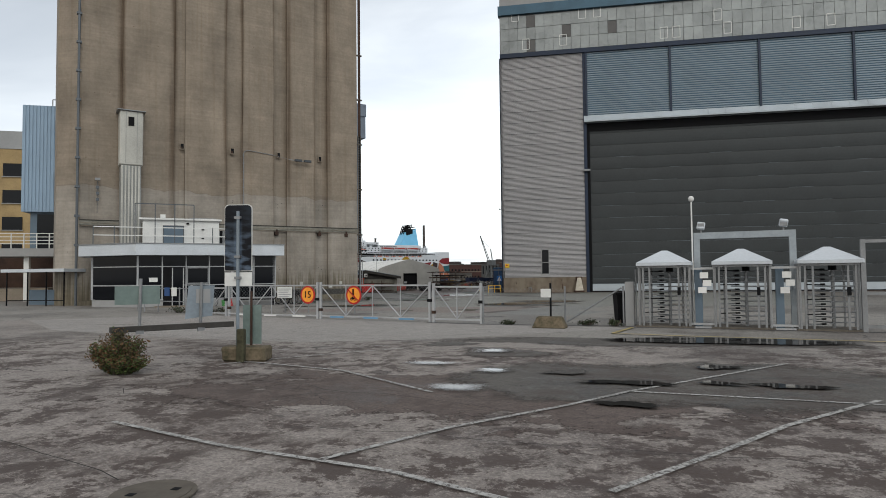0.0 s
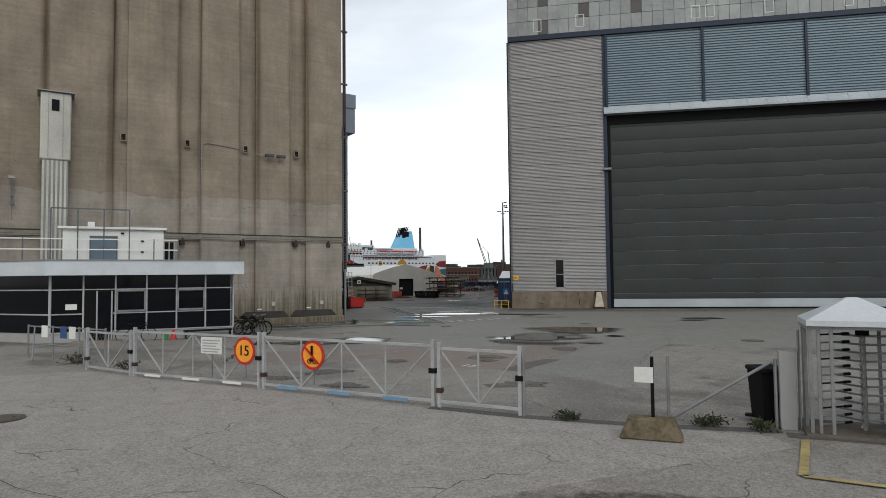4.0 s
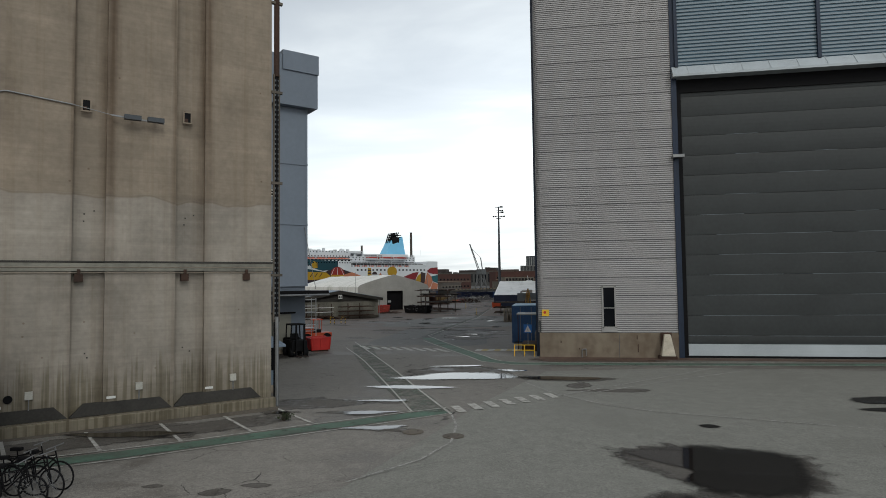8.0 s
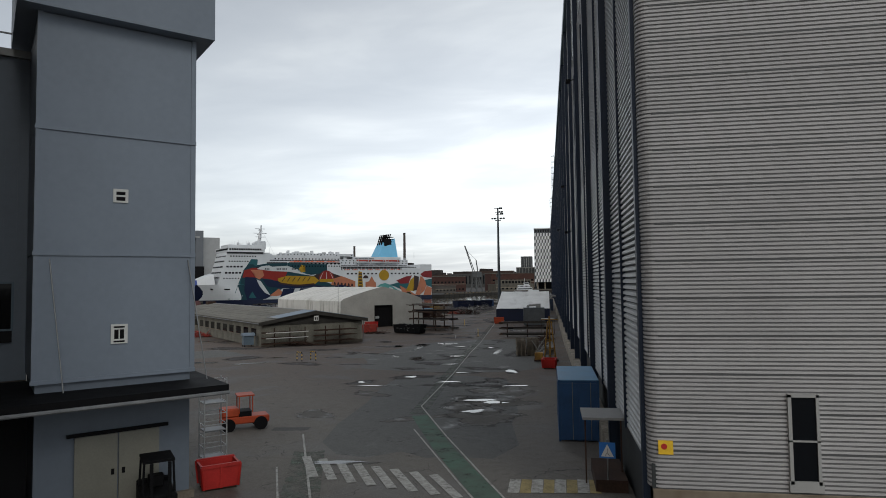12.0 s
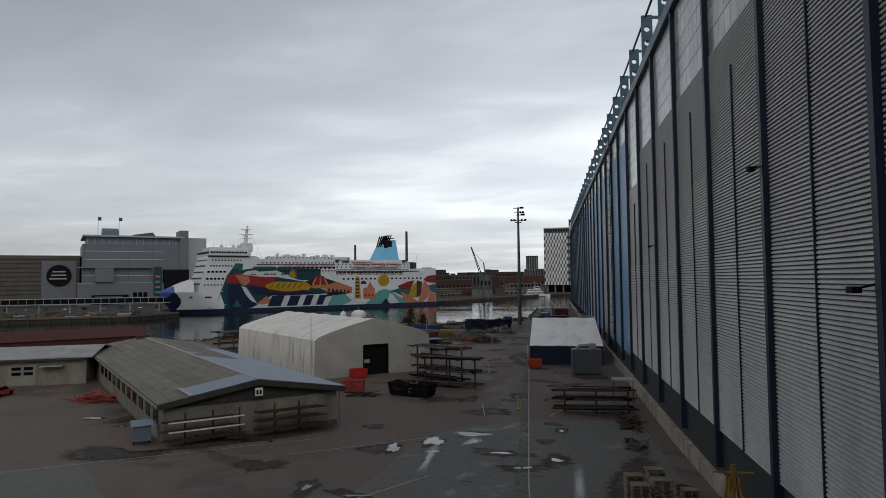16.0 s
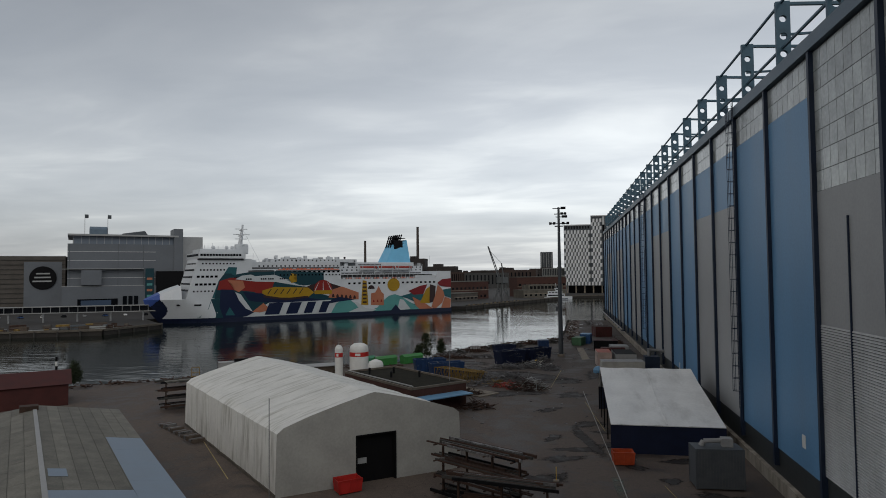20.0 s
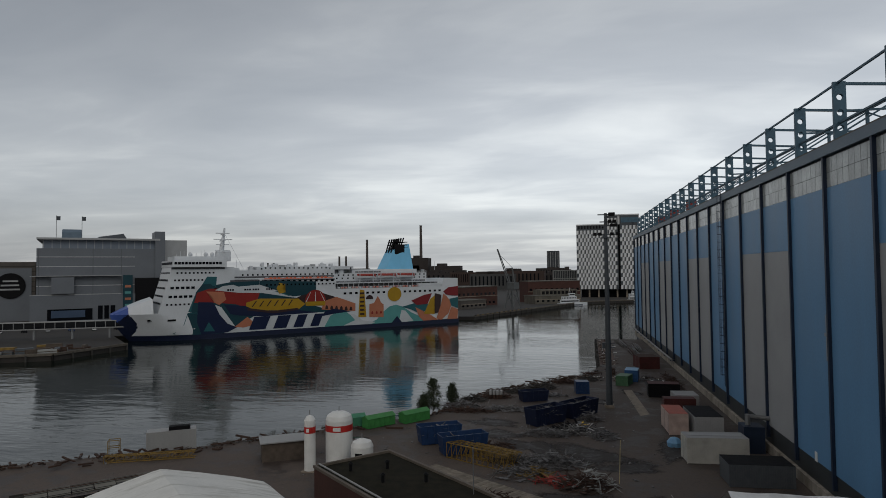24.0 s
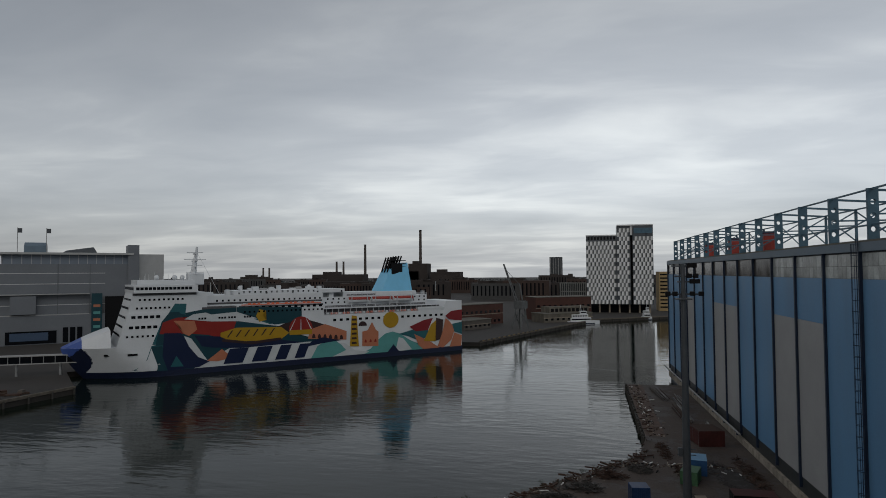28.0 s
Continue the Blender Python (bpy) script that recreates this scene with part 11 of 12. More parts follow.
for i in range(16):
    part("bridge_window", one(box, 20.1, 20.22, -1.0 + 1.75 * i, 0.4 + 1.75 * i, 34.6, 35.7), M["glass"], bridge)
block(22, 44, 36.4, 38.4, y0=4, y1=22, name="top_house")
# radar mast
mst = part("radar_mast", one(bar, (44.5, 13, 37), (46.5, 13, 52.5), 3.2, sides=8, w2=0.9), M["ship_white"], ship)
for z, w_ in ((41, 7.0), (44, 5.0), (46.5, 11.0), (49.5, 6)):
    part("yard", one(bar, (45.6, 13 - w_ / 2, z), (45.6, 13 + w_ / 2, z), 0.5), M["ship_white"], mst)
    part("platform", one(box, 43.6 - w_ * 0.2, 47.4 + w_ * 0.25, 12.4, 13.6, z + 0.4, z + 0.7), M["ship_white"], mst)
for x, z in ((30, 38.4), (37, 38.4), (40, 38.4), (64, 33.4), (96, 33.4)):
    part("dome", one(lathe, [(0.5, 0), (1.0, 0.8), (0.9, 1.6), (0.3, 2.1)], 12, (x, 10, z)), M["ship_white"], ship, smooth=True)
for x, h in ((26, 5), (33, 4), (52, 6), (70, 3.5), (104, 4), (168, 5)):
    part("aerial", one(bar, (x, 12, 36 if x < 45 else 31), (x, 12, (36 if x < 45 else 31) + h), 0.18, sides=5), M["ship_white"], ship)
# funnel
bm = B()
v = [bm.verts.new(p) for p in ((132.2, 7, 29.5), (150.8, 7, 29.5), (150.8, 19, 29.5), (132.2, 19, 29.5), (138.6, 8.5, 42.5), (148.6, 8.5, 46.0), (148.6, 17.5, 46.0), (138.6, 17.5, 42.5))]
for f in ((3, 2, 1, 0), (4, 5, 6, 7), (0, 1, 5, 4), (1, 2, 6, 5), (2, 3, 7, 6), (3, 0, 4, 7)):
    bm.faces.new([v[k] for k in f])
fun = part("funnel", bm, M["funnel_blue"], ship, "sky-blue funnel")
for i in range(5):
    for y in (10, 13, 16):
        part("exhaust", one(bar, (137.6 + 1.45 * i, y, 41 + 0.5 * i), (140.2 + 1.45 * i, y, 48.6 + 0.2 * i), 0.8, sides=8), M["black"], fun)
for z in (43.6, 45.2, 46.8):
    part("rack", one(box, 138.6 + 0.3 * (z - 43), 147.6, 8.3, 17.6, z, z + 0.35), M["black"], fun)
part("dark_side", one(box, 139.2, 145.4, 8.05, 8.5, 40.0, 45.6), M["black"], fun)
# slats in a darker funnel blue that carries their shade
for i in range(8):
    part("slat", one(box, 134.6 + 0.5 * i, 144.5 + 0.45 * i, 7.2 + 0.14 * i, 7.45 + 0.14 * i, 31 + 1.1 * i, 31.25 + 1.1 * i), M["funnel_blue_dark"], fun)
part("funnel_base", one(box, 129.5, 152.5, 6.4, 19.6, 29.4, 31.6), M["ship_white"], ship, bevel=0.2)
# lifeboats in their davits
def lathe_boat(bm, x, y, z):
    """A boat hull with rounded ends, 11 m long."""
    rows_ = []
    for i in range(9):
        k = i / 8
        w_ = 1.5 * math.sin(math.pi * min(0.98, max(0.02, k))) ** 0.5
        rows_.append([bm.verts.new((x + 11 * k, y + 1.5 + w_ * p, z + q)) for p, q in ((-1, 1.2), (-0.8, 0.4), (0, 0.0), (0.8, 0.4), (1, 1.2), (0.6, 2.1), (-0.6, 2.1))])
    for a, b in zip(rows_, rows_[1:]):
        for i in range(7):
            j = (i + 1) % 7
            bm.faces.new((a[i], b[i], b[j], a[j]))
    bm.faces.new(rows_[0][::-1])
    bm.faces.new(rows_[-1])



for x in (113, 125.5, 137.5):
    lb = part("lifeboat", one(lathe_boat, x, 1.2, 26.6), M["ship_white"], ship, "white lifeboat with a red cover")
    part("cover", one(lathe_boat, x + 0.1, 1.15, 27.15), M["red_dull"], lb, "dull red cover")
    for dx in (1.5, 9.5):
        bm = B()
        bar(bm, (x + dx, 2.6, 24.0), (x + dx - 0.8, 0.2, 29.8), 0.35)
        bar(bm, (x + dx - 0.8, 0.2, 29.8), (x + dx - 0.2, 1.4, 30.2), 0.3)
        part("davit", bm, M["ship_white"], lb)
part("tender", one(lathe_boat, 52, 2.6, 28.0), M["ship_orange"], ship)
# windows and rails
win_me = mesh(one(box, 0, 1.5, -0.05, 0.02, 0, 1.1), "window", M["glass"])
sml_me = mesh(one(box, 0, 0.8, -0.05, 0.02, 0, 0.8), "window", M["glass"])


def win_row(me, x0, x1, z, n, y=0.0):
    for i in range(n):
        ob = new("window", me)
        ob.parent = ship
        ob.location = (x0 + (x1 - x0) * i / (n - 1), y - 0.06, z)


win_row(win_me, 104, 163, 18.5, 19)
win_row(win_me, 38.5, 57, 22.3, 7)
win_row(win_me, 19.6, 28.5, 23.4, 5)
win_row(win_me, 18.8, 27.5, 19.4, 5)
win_row(sml_me, 21.2, 33, 27.0, 8, 0.3)
win_row(sml_me, 22.2, 38, 30.3, 10, 0.3)
win_row(sml_me, 63, 98, 24.0, 18, -0.2)
win_row(sml_me, 52, 98, 29.0, 20, 2.2)
win_row(sml_me, 104, 156, 22.6, 22, 2.8)
win_row(sml_me, 102, 156, 26.5, 18, 5.0)
win_row(sml_me, 17.8, 27, 16.0, 6)
win_row(sml_me, 64, 96, 32.3, 14, 5.0)
win_row(win_me, 62, 97, 25.6, 13)
win_row(sml_me, 103, 156, 28.2, 20, 5.0)
win_row(sml_me, 62, 110, 31.9, 5, 5.0)
part("mast_base", one(box, 42.5, 49, 10.5, 15.5, 36.2, 41.2), M["ship_white"], ship, bevel=0.3)
part("mast_stay", one(bar, (46.5, 13, 50), (56, 13, 32), 0.14, sides=5), M["ship_white"], ship)
front_me = mesh(one(box, -0.05, 0.05, 0, 1.1, 0, 0.9), "window", M["glass"])
for z in (16.5, 19.8, 23.4, 27.0, 30.2):
    for i in range(12):
        ob = new("window", front_me)
        ob.parent = ship
        ob.location = (14.6 + (z - 12.5) * 0.285 - 0.1, 1.5 + 1.95 * i, z)
part("mooring_port", one(box, 10.5, 14, side_y(12, 9.5) - 0.5, side_y(12, 9.5) + 0.4, 9.2, 10.0), M["black"], ship)
part("mooring_port", one(box, 18.5, 22, side_y(20, 9.5) - 0.15, side_y(20, 9.5) + 0.4, 9.0, 9.8), M["black"], ship)
for x0, x1, z, y in ((60, 176, 21.5, 0.1), (100, 158, 24.2, 2.9), (48, 100, 31.7, 2.3), (112, 158, 29.5, 5.1), (22, 44, 36.4, -1.4)):
    bm = B()
    for k in (0.5, 1.0):
        bar(bm, (x0, y, z + k), (x1, y, z + k), 0.09, sides=4)
    n = int((x1 - x0) / 3)
    for i in range(n + 1):
        bar(bm, (x0 + (x1 - x0) * i / n, y, z), (x0 + (x1 - x0) * i / n, y, z + 1.0), 0.09, sides=4)
    part("deck_rail", bm, M["ship_white"], ship)
# open promenade under the boats, with posts, lockers and dark doorways
# the promenade's shade is put into this dark grey wall
part("promenade", one(box, 100, 164, 2.66, 2.78, 21.6, 24.1), M["ship_shade"], ship, "promenade wall with its shade put into dark grey")
for i in range(22):
    part("promenade_post", one(bar, (101 + 3 * i, 0.5, 21.5), (101 + 3 * i, 0.5, 24.3), 0.22, sides=6), M["ship_white"], ship)
part("promenade_roof", one(box, 99.6, 160, 0.2, 5.0, 24.2, 24.5), M["ship_white"], ship)
for i in range(30):
    x = 101.5 + 2.05 * i
    part("life_jacket_locker", one(box, x, x + 1.2, 1.4, 2.0, 21.6, 22.5), M["ship_orange"] if i % 3 else M["ship_white"], ship)
for i in range(17):
    x = 63 + 2.05 * i
    part("life_jacket_locker", one(box, x, x + 1.1, 0.3, 0.9, 27.25, 28.1), M["ship_orange"] if i % 4 else M["ship_white"], ship)
# dark strips painted in for the shade of open decks
for x0, x1, y, z0, z1 in ((61, 99, -0.06, 26.2, 27.0), (48.5, 99.5, 2.12, 27.9, 28.7), (102, 157, 4.92, 24.6, 25.5), (46, 60, 0.2, 25.9, 27.0), (114, 131, 6.9, 29.8, 30.6), (20.0, 43.5, 0.2, 32.4, 33.2)):
    part("deck_shade", one(box, x0, x1, y, y + 0.1, z0, z1), M["ship_shade"], ship, "dark strip standing in for an open deck's shade")
# clutter on the top decks
rk_ = random.Random(8)
for i in range(34):
    x = rk_.uniform(48, 160)
    z = 31.7 if x < 60 else 33.4 if x < 100 else 29.5
    if 110 < x < 154:
        continue
    w_, h_ = rk_.uniform(0.8, 3.0), rk_.uniform(0.7, 2.2)
    y = rk_.uniform(6.0, 12)
    part("deck_unit", one(box, x, x + w_, y, y + 2, z, z + h_), M["ship_white"] if i % 4 else M["clad_grey"], ship)
for i in range(12):
    x = 23 + 1.8 * i
    part("aerial", one(bar, (x, 4.5 + (i % 3), 38.4), (x, 4.5 + (i % 3), 39.4 + 0.7 * (i % 4)), 0.14, sides=5), M["ship_white"], ship)
part("red_trim", one(box, 62, 98, -0.1, 0.0, 27.2, 27.6), M["ship_orange"], ship)


# the painted picture on the near side
def paint(pts, colour, lift, name="painted_shape"):
    bm = B()
    bm.faces.new([bm.verts.new((x, (side_y(x, z) if z < 12.5 else 0.0) - lift, z)) for x, z in pts])
    bmesh.ops.triangulate(bm, faces=bm.faces[:])
    return part(name, bm, M["mural_" + colour], ship)


def oval(cx, cz, rx, rz, n=24, a0=0.0, a1=2 * math.pi):
    return [(cx + rx * math.cos(a0 + (a1 - a0) * i / n), cz + rz * math.sin(a0 + (a1 - a0) * i / n)) for i in range(n if a1 - a0 > 6.2 else n + 1)]


paint([(33.5, 25.5), (37, 25.5), (37.8, 24.7), (58.2, 20.0), (74, 12.5), (82, 10), (97, 9), (84, 8.7), (58.2, 7.5), (48.8, 4.3), (40.9, 1.4), (36, 1.4), (30, 6), (28.5, 13.5), (30.5, 21.7)], "teal_dark", 0.08)
paint([(21, 3.0), (30, 2.0), (37, 1.4), (30.5, 13), (27, 12.4)], "teal_dark", 0.08)
paint([(56, 21.4), (63.5, 21.4), (66, 19.6), (72, 18.0), (80, 17.4), (84, 14.5), (92, 11.6), (99, 10), (84, 9.0), (66, 9.2), (57, 8.4)], "teal_dark", 0.1)
paint([(31.0, 21.5), (36.3, 23.2), (48.3, 23.1), (60.0, 20.8), (58.2, 15.5), (52, 14.4), (48.3, 15.6), (40.9, 16.5), (29.8, 16.9)], "red", 0.12)
paint([(35.0, 22.0), (43.0, 21.6), (44.1, 18.0), (40.9, 15.5), (38.7, 16.7), (37.6, 19.5)], "peach", 0.16)
paint([(39.0, 15.6), (41.8, 14.5), (48.3, 5.0), (44.6, 6.7), (41.0, 11.2)], "white", 0.16)
paint([(48.0, 4.9), (54.0, 9.3), (58.5, 5.4), (52, 4.3)], "peach", 0.16)
paint([(34.0, 4.2), (35.8, 7.4), (37.6, 4.0)], "teal_mid", 0.14)
paint([(41.5, 1.5), (49.5, 3.7), (52.0, 6.4), (57.0, 9.4), (66, 9.9), (90, 9.9), (97, 9.8), (110, 8), (119, 1.4)], "white", 0.12)
paint([(63.5, 21.4), (68, 21.4), (84, 21.4), (85.0, 20.6), (72, 18.2), (66, 19.6)], "teal_mid", 0.12)
paint([(53.4, 16.1), (60, 17.9), (79.4, 17.2), (83.0, 14.4), (79.5, 11.9), (66.6, 10.6), (58, 12.2), (53.4, 13.4)], "yellow", 0.16)
paint([(54, 13.6), (66, 11.6), (79, 12.6), (80, 11.6), (66.6, 10.4), (54, 12.4)], "brown", 0.2)
for i in range(6):
    paint([(56 + 3.6 * i, 14.0), (56.6 + 3.6 * i, 14.0), (58.6 + 3.6 * i, 16.8), (58.0 + 3.6 * i, 16.8)], "brown", 0.2)
paint([(76.7, 16.9), (87.2, 21.3), (98.7, 17.6), (110.7, 12.6), (96, 13.2), (84.9, 14.2)], "brown", 0.14)
paint(oval(88.4, 15.4, 5.6, 6.0, 18, 0, math.pi), "red", 0.2)
for k in (-0.55, 0.0, 0.55):
    paint([(88.4 + k * 9.0 - 0.25, 15.5), (88.4 + k * 9.0 + 0.25, 15.5), (88.5 + k * 4.5, 20.4), (88.3 + k * 4.5, 20.4)], "white", 0.24)
paint([(83.2, 13.4), (93.6, 13.2), (93.8, 15.4), (83.0, 15.5)], "yellow", 0.22)
paint([(92.9, 15.4), (99.9, 17.4), (104, 16.0), (110.7, 13.6), (110.6, 9.6), (91.7, 11.2)], "peach", 0.2)
for i in range(6):
    paint(oval(94.5 + 2.7 * i, 11.3 - 0.25 * i, 0.85, 2.0, 10, 0, math.pi), "brown", 0.24)
paint([(92.8, 1.6), (96.3, 7.6), (100, 9.6), (104.6, 10.0), (108, 7.4), (110.6, 4.6), (115.5, 2.9), (119, 3.0), (123.1, 4.4), (127, 8.4), (131.0, 11.2), (135, 12.0), (139.1, 10.8), (145, 7.2), (151.4, 3.6), (158, 1.6), (133.6, 1.5), (120.6, 1.4)], "aqua", 0.22)
paint([(103.5, 2.2), (111, 5.0), (122.5, 3.2), (118, 1.6), (108, 1.4)], "white", 0.26)
paint([(136.5, 2.0), (138.5, 9.0), (141, 8.4), (146, 2.6)], "white", 0.26)
paint([(90.5, 7.6), (94.0, 10.3), (98.6, 11.4), (108.2, 9.6), (104.0, 9.2), (97.5, 8.6)], "navy", 0.26)
paint([(112.3, 6.3), (117.0, 6.1), (115.9, 20.4), (113.3, 20.8)], "yellow", 0.24)
for i in range(6):
    paint([(113.2, 7.3 + 2.2 * i), (115.9, 7.3 + 2.2 * i), (115.7, 8.3 + 2.2 * i), (113.3, 8.3 + 2.2 * i)], "brown", 0.28)
paint([(118.8, 12.9), (121.6, 13.4), (123.9, 17.2), (126.0, 13.4), (127.4, 12.4), (127.3, 5.5), (118.7, 6.0)], "peach", 0.24)
for i in range(3):
    paint(oval(120.5 + 2.6 * i, 7.6, 0.6, 1.5, 10, 0, math.pi), "red", 0.28)
paint(oval(119.0, 15.6, 2.2, 2.2, 16, 0, math.pi), "brown", 0.22)
paint(oval(134.2, 17.8, 4.3, 3.9), "yellow", 0.24)
paint([(138.4, 10.6), (146, 12.2), (154.6, 15.0), (156.4, 8.5), (150.3, 6.5), (143.8, 9.2)], "teal_mid", 0.26)
paint([(144.6, 13.8), (153.1, 16.8), (158.4, 17.6), (155.4, 11.6), (148.3, 11.3)], "red_dark", 0.3)
paint([(152.9, 6.1), (157.3, 14.4), (160.3, 16.4), (160.1, 5.7)], "yellow", 0.32)
paint([(160.3, 17.6), (164.7, 16.5), (163.8, 6.7), (159.4, 5.7)], "brown", 0.32)
paint([(161.2, 3.1), (164.2, 10.4), (166.2, 17.2), (168.6, 15.4), (172.0, 11.5), (169.6, 5.8), (164.4, 2.0)], "peach", 0.34)
paint([(166, 18.4), (169.6, 20.7), (176.4, 21.3), (176.4, 15.6), (172, 15.9), (168.0, 16.6)], "red_dark", 0.3)
paint([(170.1, 14.0), (176.4, 14.9), (176.3, 8.4), (171.5, 10.0)], "teal_mid", 0.36)
paint([(171.5, 9.4), (176.3, 7.8), (175.8, 2.0), (168.5, 2.2)], "peach", 0.3)
paint([(147.3, 10.1), (149.8, 4.5), (152.8, 2.0), (162.5, 2.2), (156.3, 6.0)], "peach", 0.3)
paint([(132.2, 2.2), (135.6, 5.8), (138.9, 2.0)], "navy", 0.3)
# four slanting navy blocks as the name on the side
for x0, x1 in ((54.6, 63.2), (66.4, 73.6), (76.6, 82.2), (85.4, 90.6)):
    paint([(x0, 3.0), (x1 - 0.6, 3.0), (x1 + 2.0, 9.2), (x0 + 2.6, 9.2)], "navy", 0.34)
# more of the picture: the dark bow sweep, the night sky band with a moon, pale roofs
paint([(29.9, 19.9), (35.5, 28.9), (39.9, 28.7), (39.5, 24.6), (36.2, 21.8), (31.5, 20.5)], "teal_mid", 0.02)
paint([(27.2, 12.9), (29.9, 19.9), (31.5, 20.5), (30.5, 12.4)], "teal_mid", 0.06)
paint([(17.5, 2.2), (21.8, 3.4), (25.5, 7.1), (27.2, 12.4), (31.0, 12.4), (34.4, 2.2)], "teal_mid", 0.12)
paint([(31.5, 17.2), (37.9, 16.9), (44.2, 7.0), (49.7, 4.9), (44.9, 2.6), (33.0, 2.2), (31.0, 8.0)], "navy", 0.14)
paint([(34.0, 3.6), (36.2, 7.8), (39.0, 3.4)], "teal_mid", 0.18)
paint([(39.5, 25.0), (46.1, 26.1), (59.9, 26.4), (59.9, 24.6), (50.9, 24.0), (44.9, 23.4), (39.0, 23.4)], "teal_dark", 0.12)
paint([(60.0, 26.6), (88.8, 25.7), (88.8, 20.9), (81.9, 18.8), (76.4, 18.4), (68.5, 21.6), (60.0, 24.6)], "teal_dark", 0.16)
paint([(39.0, 22.4), (42.5, 24.3), (47.3, 24.8), (50.9, 23.5), (55.8, 24.4), (60.0, 24.4), (68.5, 20.8), (76.4, 17.9), (60.8, 20.6), (49.7, 21.0)], "white", 0.2)
paint([(69.6, 25.4), (72.6, 24.6), (71.0, 22.6), (72.8, 20.6), (69.6, 19.9), (68.2, 22.6)], "yellow", 0.24)
paint([(43.0, 15.6), (53.0, 14.6), (58.0, 12.2), (80.0, 11.4), (90, 9.8), (62, 9.2), (50, 10.2), (46, 11)], "navy", 0.18)
for x in (52.5, 56.5, 44.5, 63.0):
    for k in range(3):
        ob = new("window", sml_me)
        ob.parent = ship
        ob.location = (x + 1.15 * k, -0.25, 22.0)

# ---- far bank ----
bm = B()
prism(bm, [(-4000, 150), (-330, 232), (-209, 290), (-204, 322), (-234, 352), (-106, 478), (-85, 478), (-14, 652), (60, 700), (250, 760), (4000, 900), (4000, 4700), (-4000, 4700)], WATER - 4, -2.3)
single("far_bank", bm, M["asphalt_far"], "quay and city ground across the harbour basin", "quay", kind="structure")
qe = thing("quay_edge", "timber and concrete quay edge with fenders", "quay edge", kind="structure")
for a, b in (((-330, 232), (-209, 290)), ((-209, 290), (-204, 322)), ((-85, 478), (-14, 652)), ((-14, 652), (60, 700))):
    n = max(2, int(math.hypot(b[0] - a[0], b[1] - a[1]) / 8))
    part("cap_beam", one(bar, (a[0], a[1], -2.1), (b[0], b[1], -2.1), 0.9), M["concrete_dark"], qe)
    for i in range(n + 1):
        x, y = a[0] + (b[0] - a[0]) * i / n, a[1] + (b[1] - a[1]) * i / n
        part("pile", one(bar, (x + 0.4, y - 0.6, WATER - 1), (x + 0.4, y - 0.6, -2.2), 0.7, sides=8), M["wood_dark"], qe)
for i in range(26):
    k = i / 60
    x, y = -85 + 71 * k, 478 + 174 * k
    part("hazard_mark", one(bar, (x + 0.5, y - 0.2, -1.6), (x + 1.05, y + 1.15, -1.6), 0.22, 0.5), M["yellow_dull"] if i % 2 else M["black"], qe)
# goods along the western quay
rq = random.Random(8)
for i in range(80):
    k = 1 - rq.random() ** 1.6
    x, y = -320 + 108 * k, 240 + 50 * k + rq.uniform(2, 22)
    if i % 2:
        k = rq.uniform(0.55, 0.97)
        x, y = -330 + 121 * k - 1.5, 232 + 58 * k + rq.uniform(2.0, 12.0)
    w_, d_, h_ = rq.uniform(1.2, 6), rq.uniform(1.0, 3), rq.uniform(0.5, 2.3)
    t = thing("quay_cargo", "crate or machine part stored on the quay", "cargo", pose(x, y, -2.3, 0, 0, rq.uniform(0, 60)), group="goods on the quay")
    part("crate", one(box, 0, w_, 0, d_, 0, h_), M[rq.choice(["yellow_dull", "wood", "sheet_grey", "rust", "mast_grey", "wood_grey", "rust"])], t, bevel=0.05)
    part("batten", one(box, -0.05, w_ + 0.05, -0.05, 0.05, h_ * 0.45, h_ * 0.6), M["wood"], t)
# covered walkway to the ship
walk_ = thing("passenger_walkway", "long glazed passenger walkway on stilts", "walkway", pose(-340, 292, -2.3, 0, 0, 25.5))
part("deck", one(box, 0, 128, 0, 3.6, 4.6, 5.0), M["clad_light"], walk_)
part("roof", one(box, 0, 128, -0.2, 3.8, 7.6, 7.95), M["clad_light"], walk_)
for i in range(33):
    part("frame", one(box, 4 * i - 0.12, 4 * i + 0.12, -0.06, 3.66, 5.0, 7.6), M["galv"], walk_)
part("glazing", one(box, 0, 128, 0.1, 3.5, 5.0, 7.6), M["glass"], walk_)
for i in range(9):
    part("leg", one(box, 15 * i + 1, 15 * i + 1.7, 1.3, 2.2, 0, 4.6), M["galv"], walk_)
# museum-like grey block
term = thing("exhibition_hall", "large grey panelled hall behind the quay", "building", pose(-346, 425, -2.3, 0, 0, 41))
part("wall", one(box, 0, 68, 0, 60, 16, 45), M["panel_grey"], term)
part("wall", one(box, -3, 68, -4, 60, 0, 16), M["panel_grey"], term)
part("top_floor", one(box, 3, 68, 2, 58, 45, 50.4), M["tower_grey"], term)
part("roof", one(box, 0, 69, -1.5, 60, 50.4, 51.6), M["clad_grey"], term)
part("core", one(box, 66, 72, -1, 20, 14, 56.5), M["panel_grey"], term)
part("core", one(box, 72, 86, 2, 30, 0, 51), M["clad_grey"], term)
part("dark_bay", one(box, 54, 72, -4.4, -0.2, 0.2, 26), M["black"], term)
part("banner", one(box, 47, 52.5, -4.6, -4.1, 2, 28), M["mural_teal_dark"], term, "tall dark green banner")
for q in range(5):
    part("banner_bar", one(box, 48, 51.5, -4.7, -4.62, 4 + 4 * q, 5.5 + 4 * q), M["mural_aqua"] if q % 2 else M["mural_peach"], term)
part("panel_box", one(box, 8, 20, -6.0, 0, 17, 27), M["panel_grey"], term)
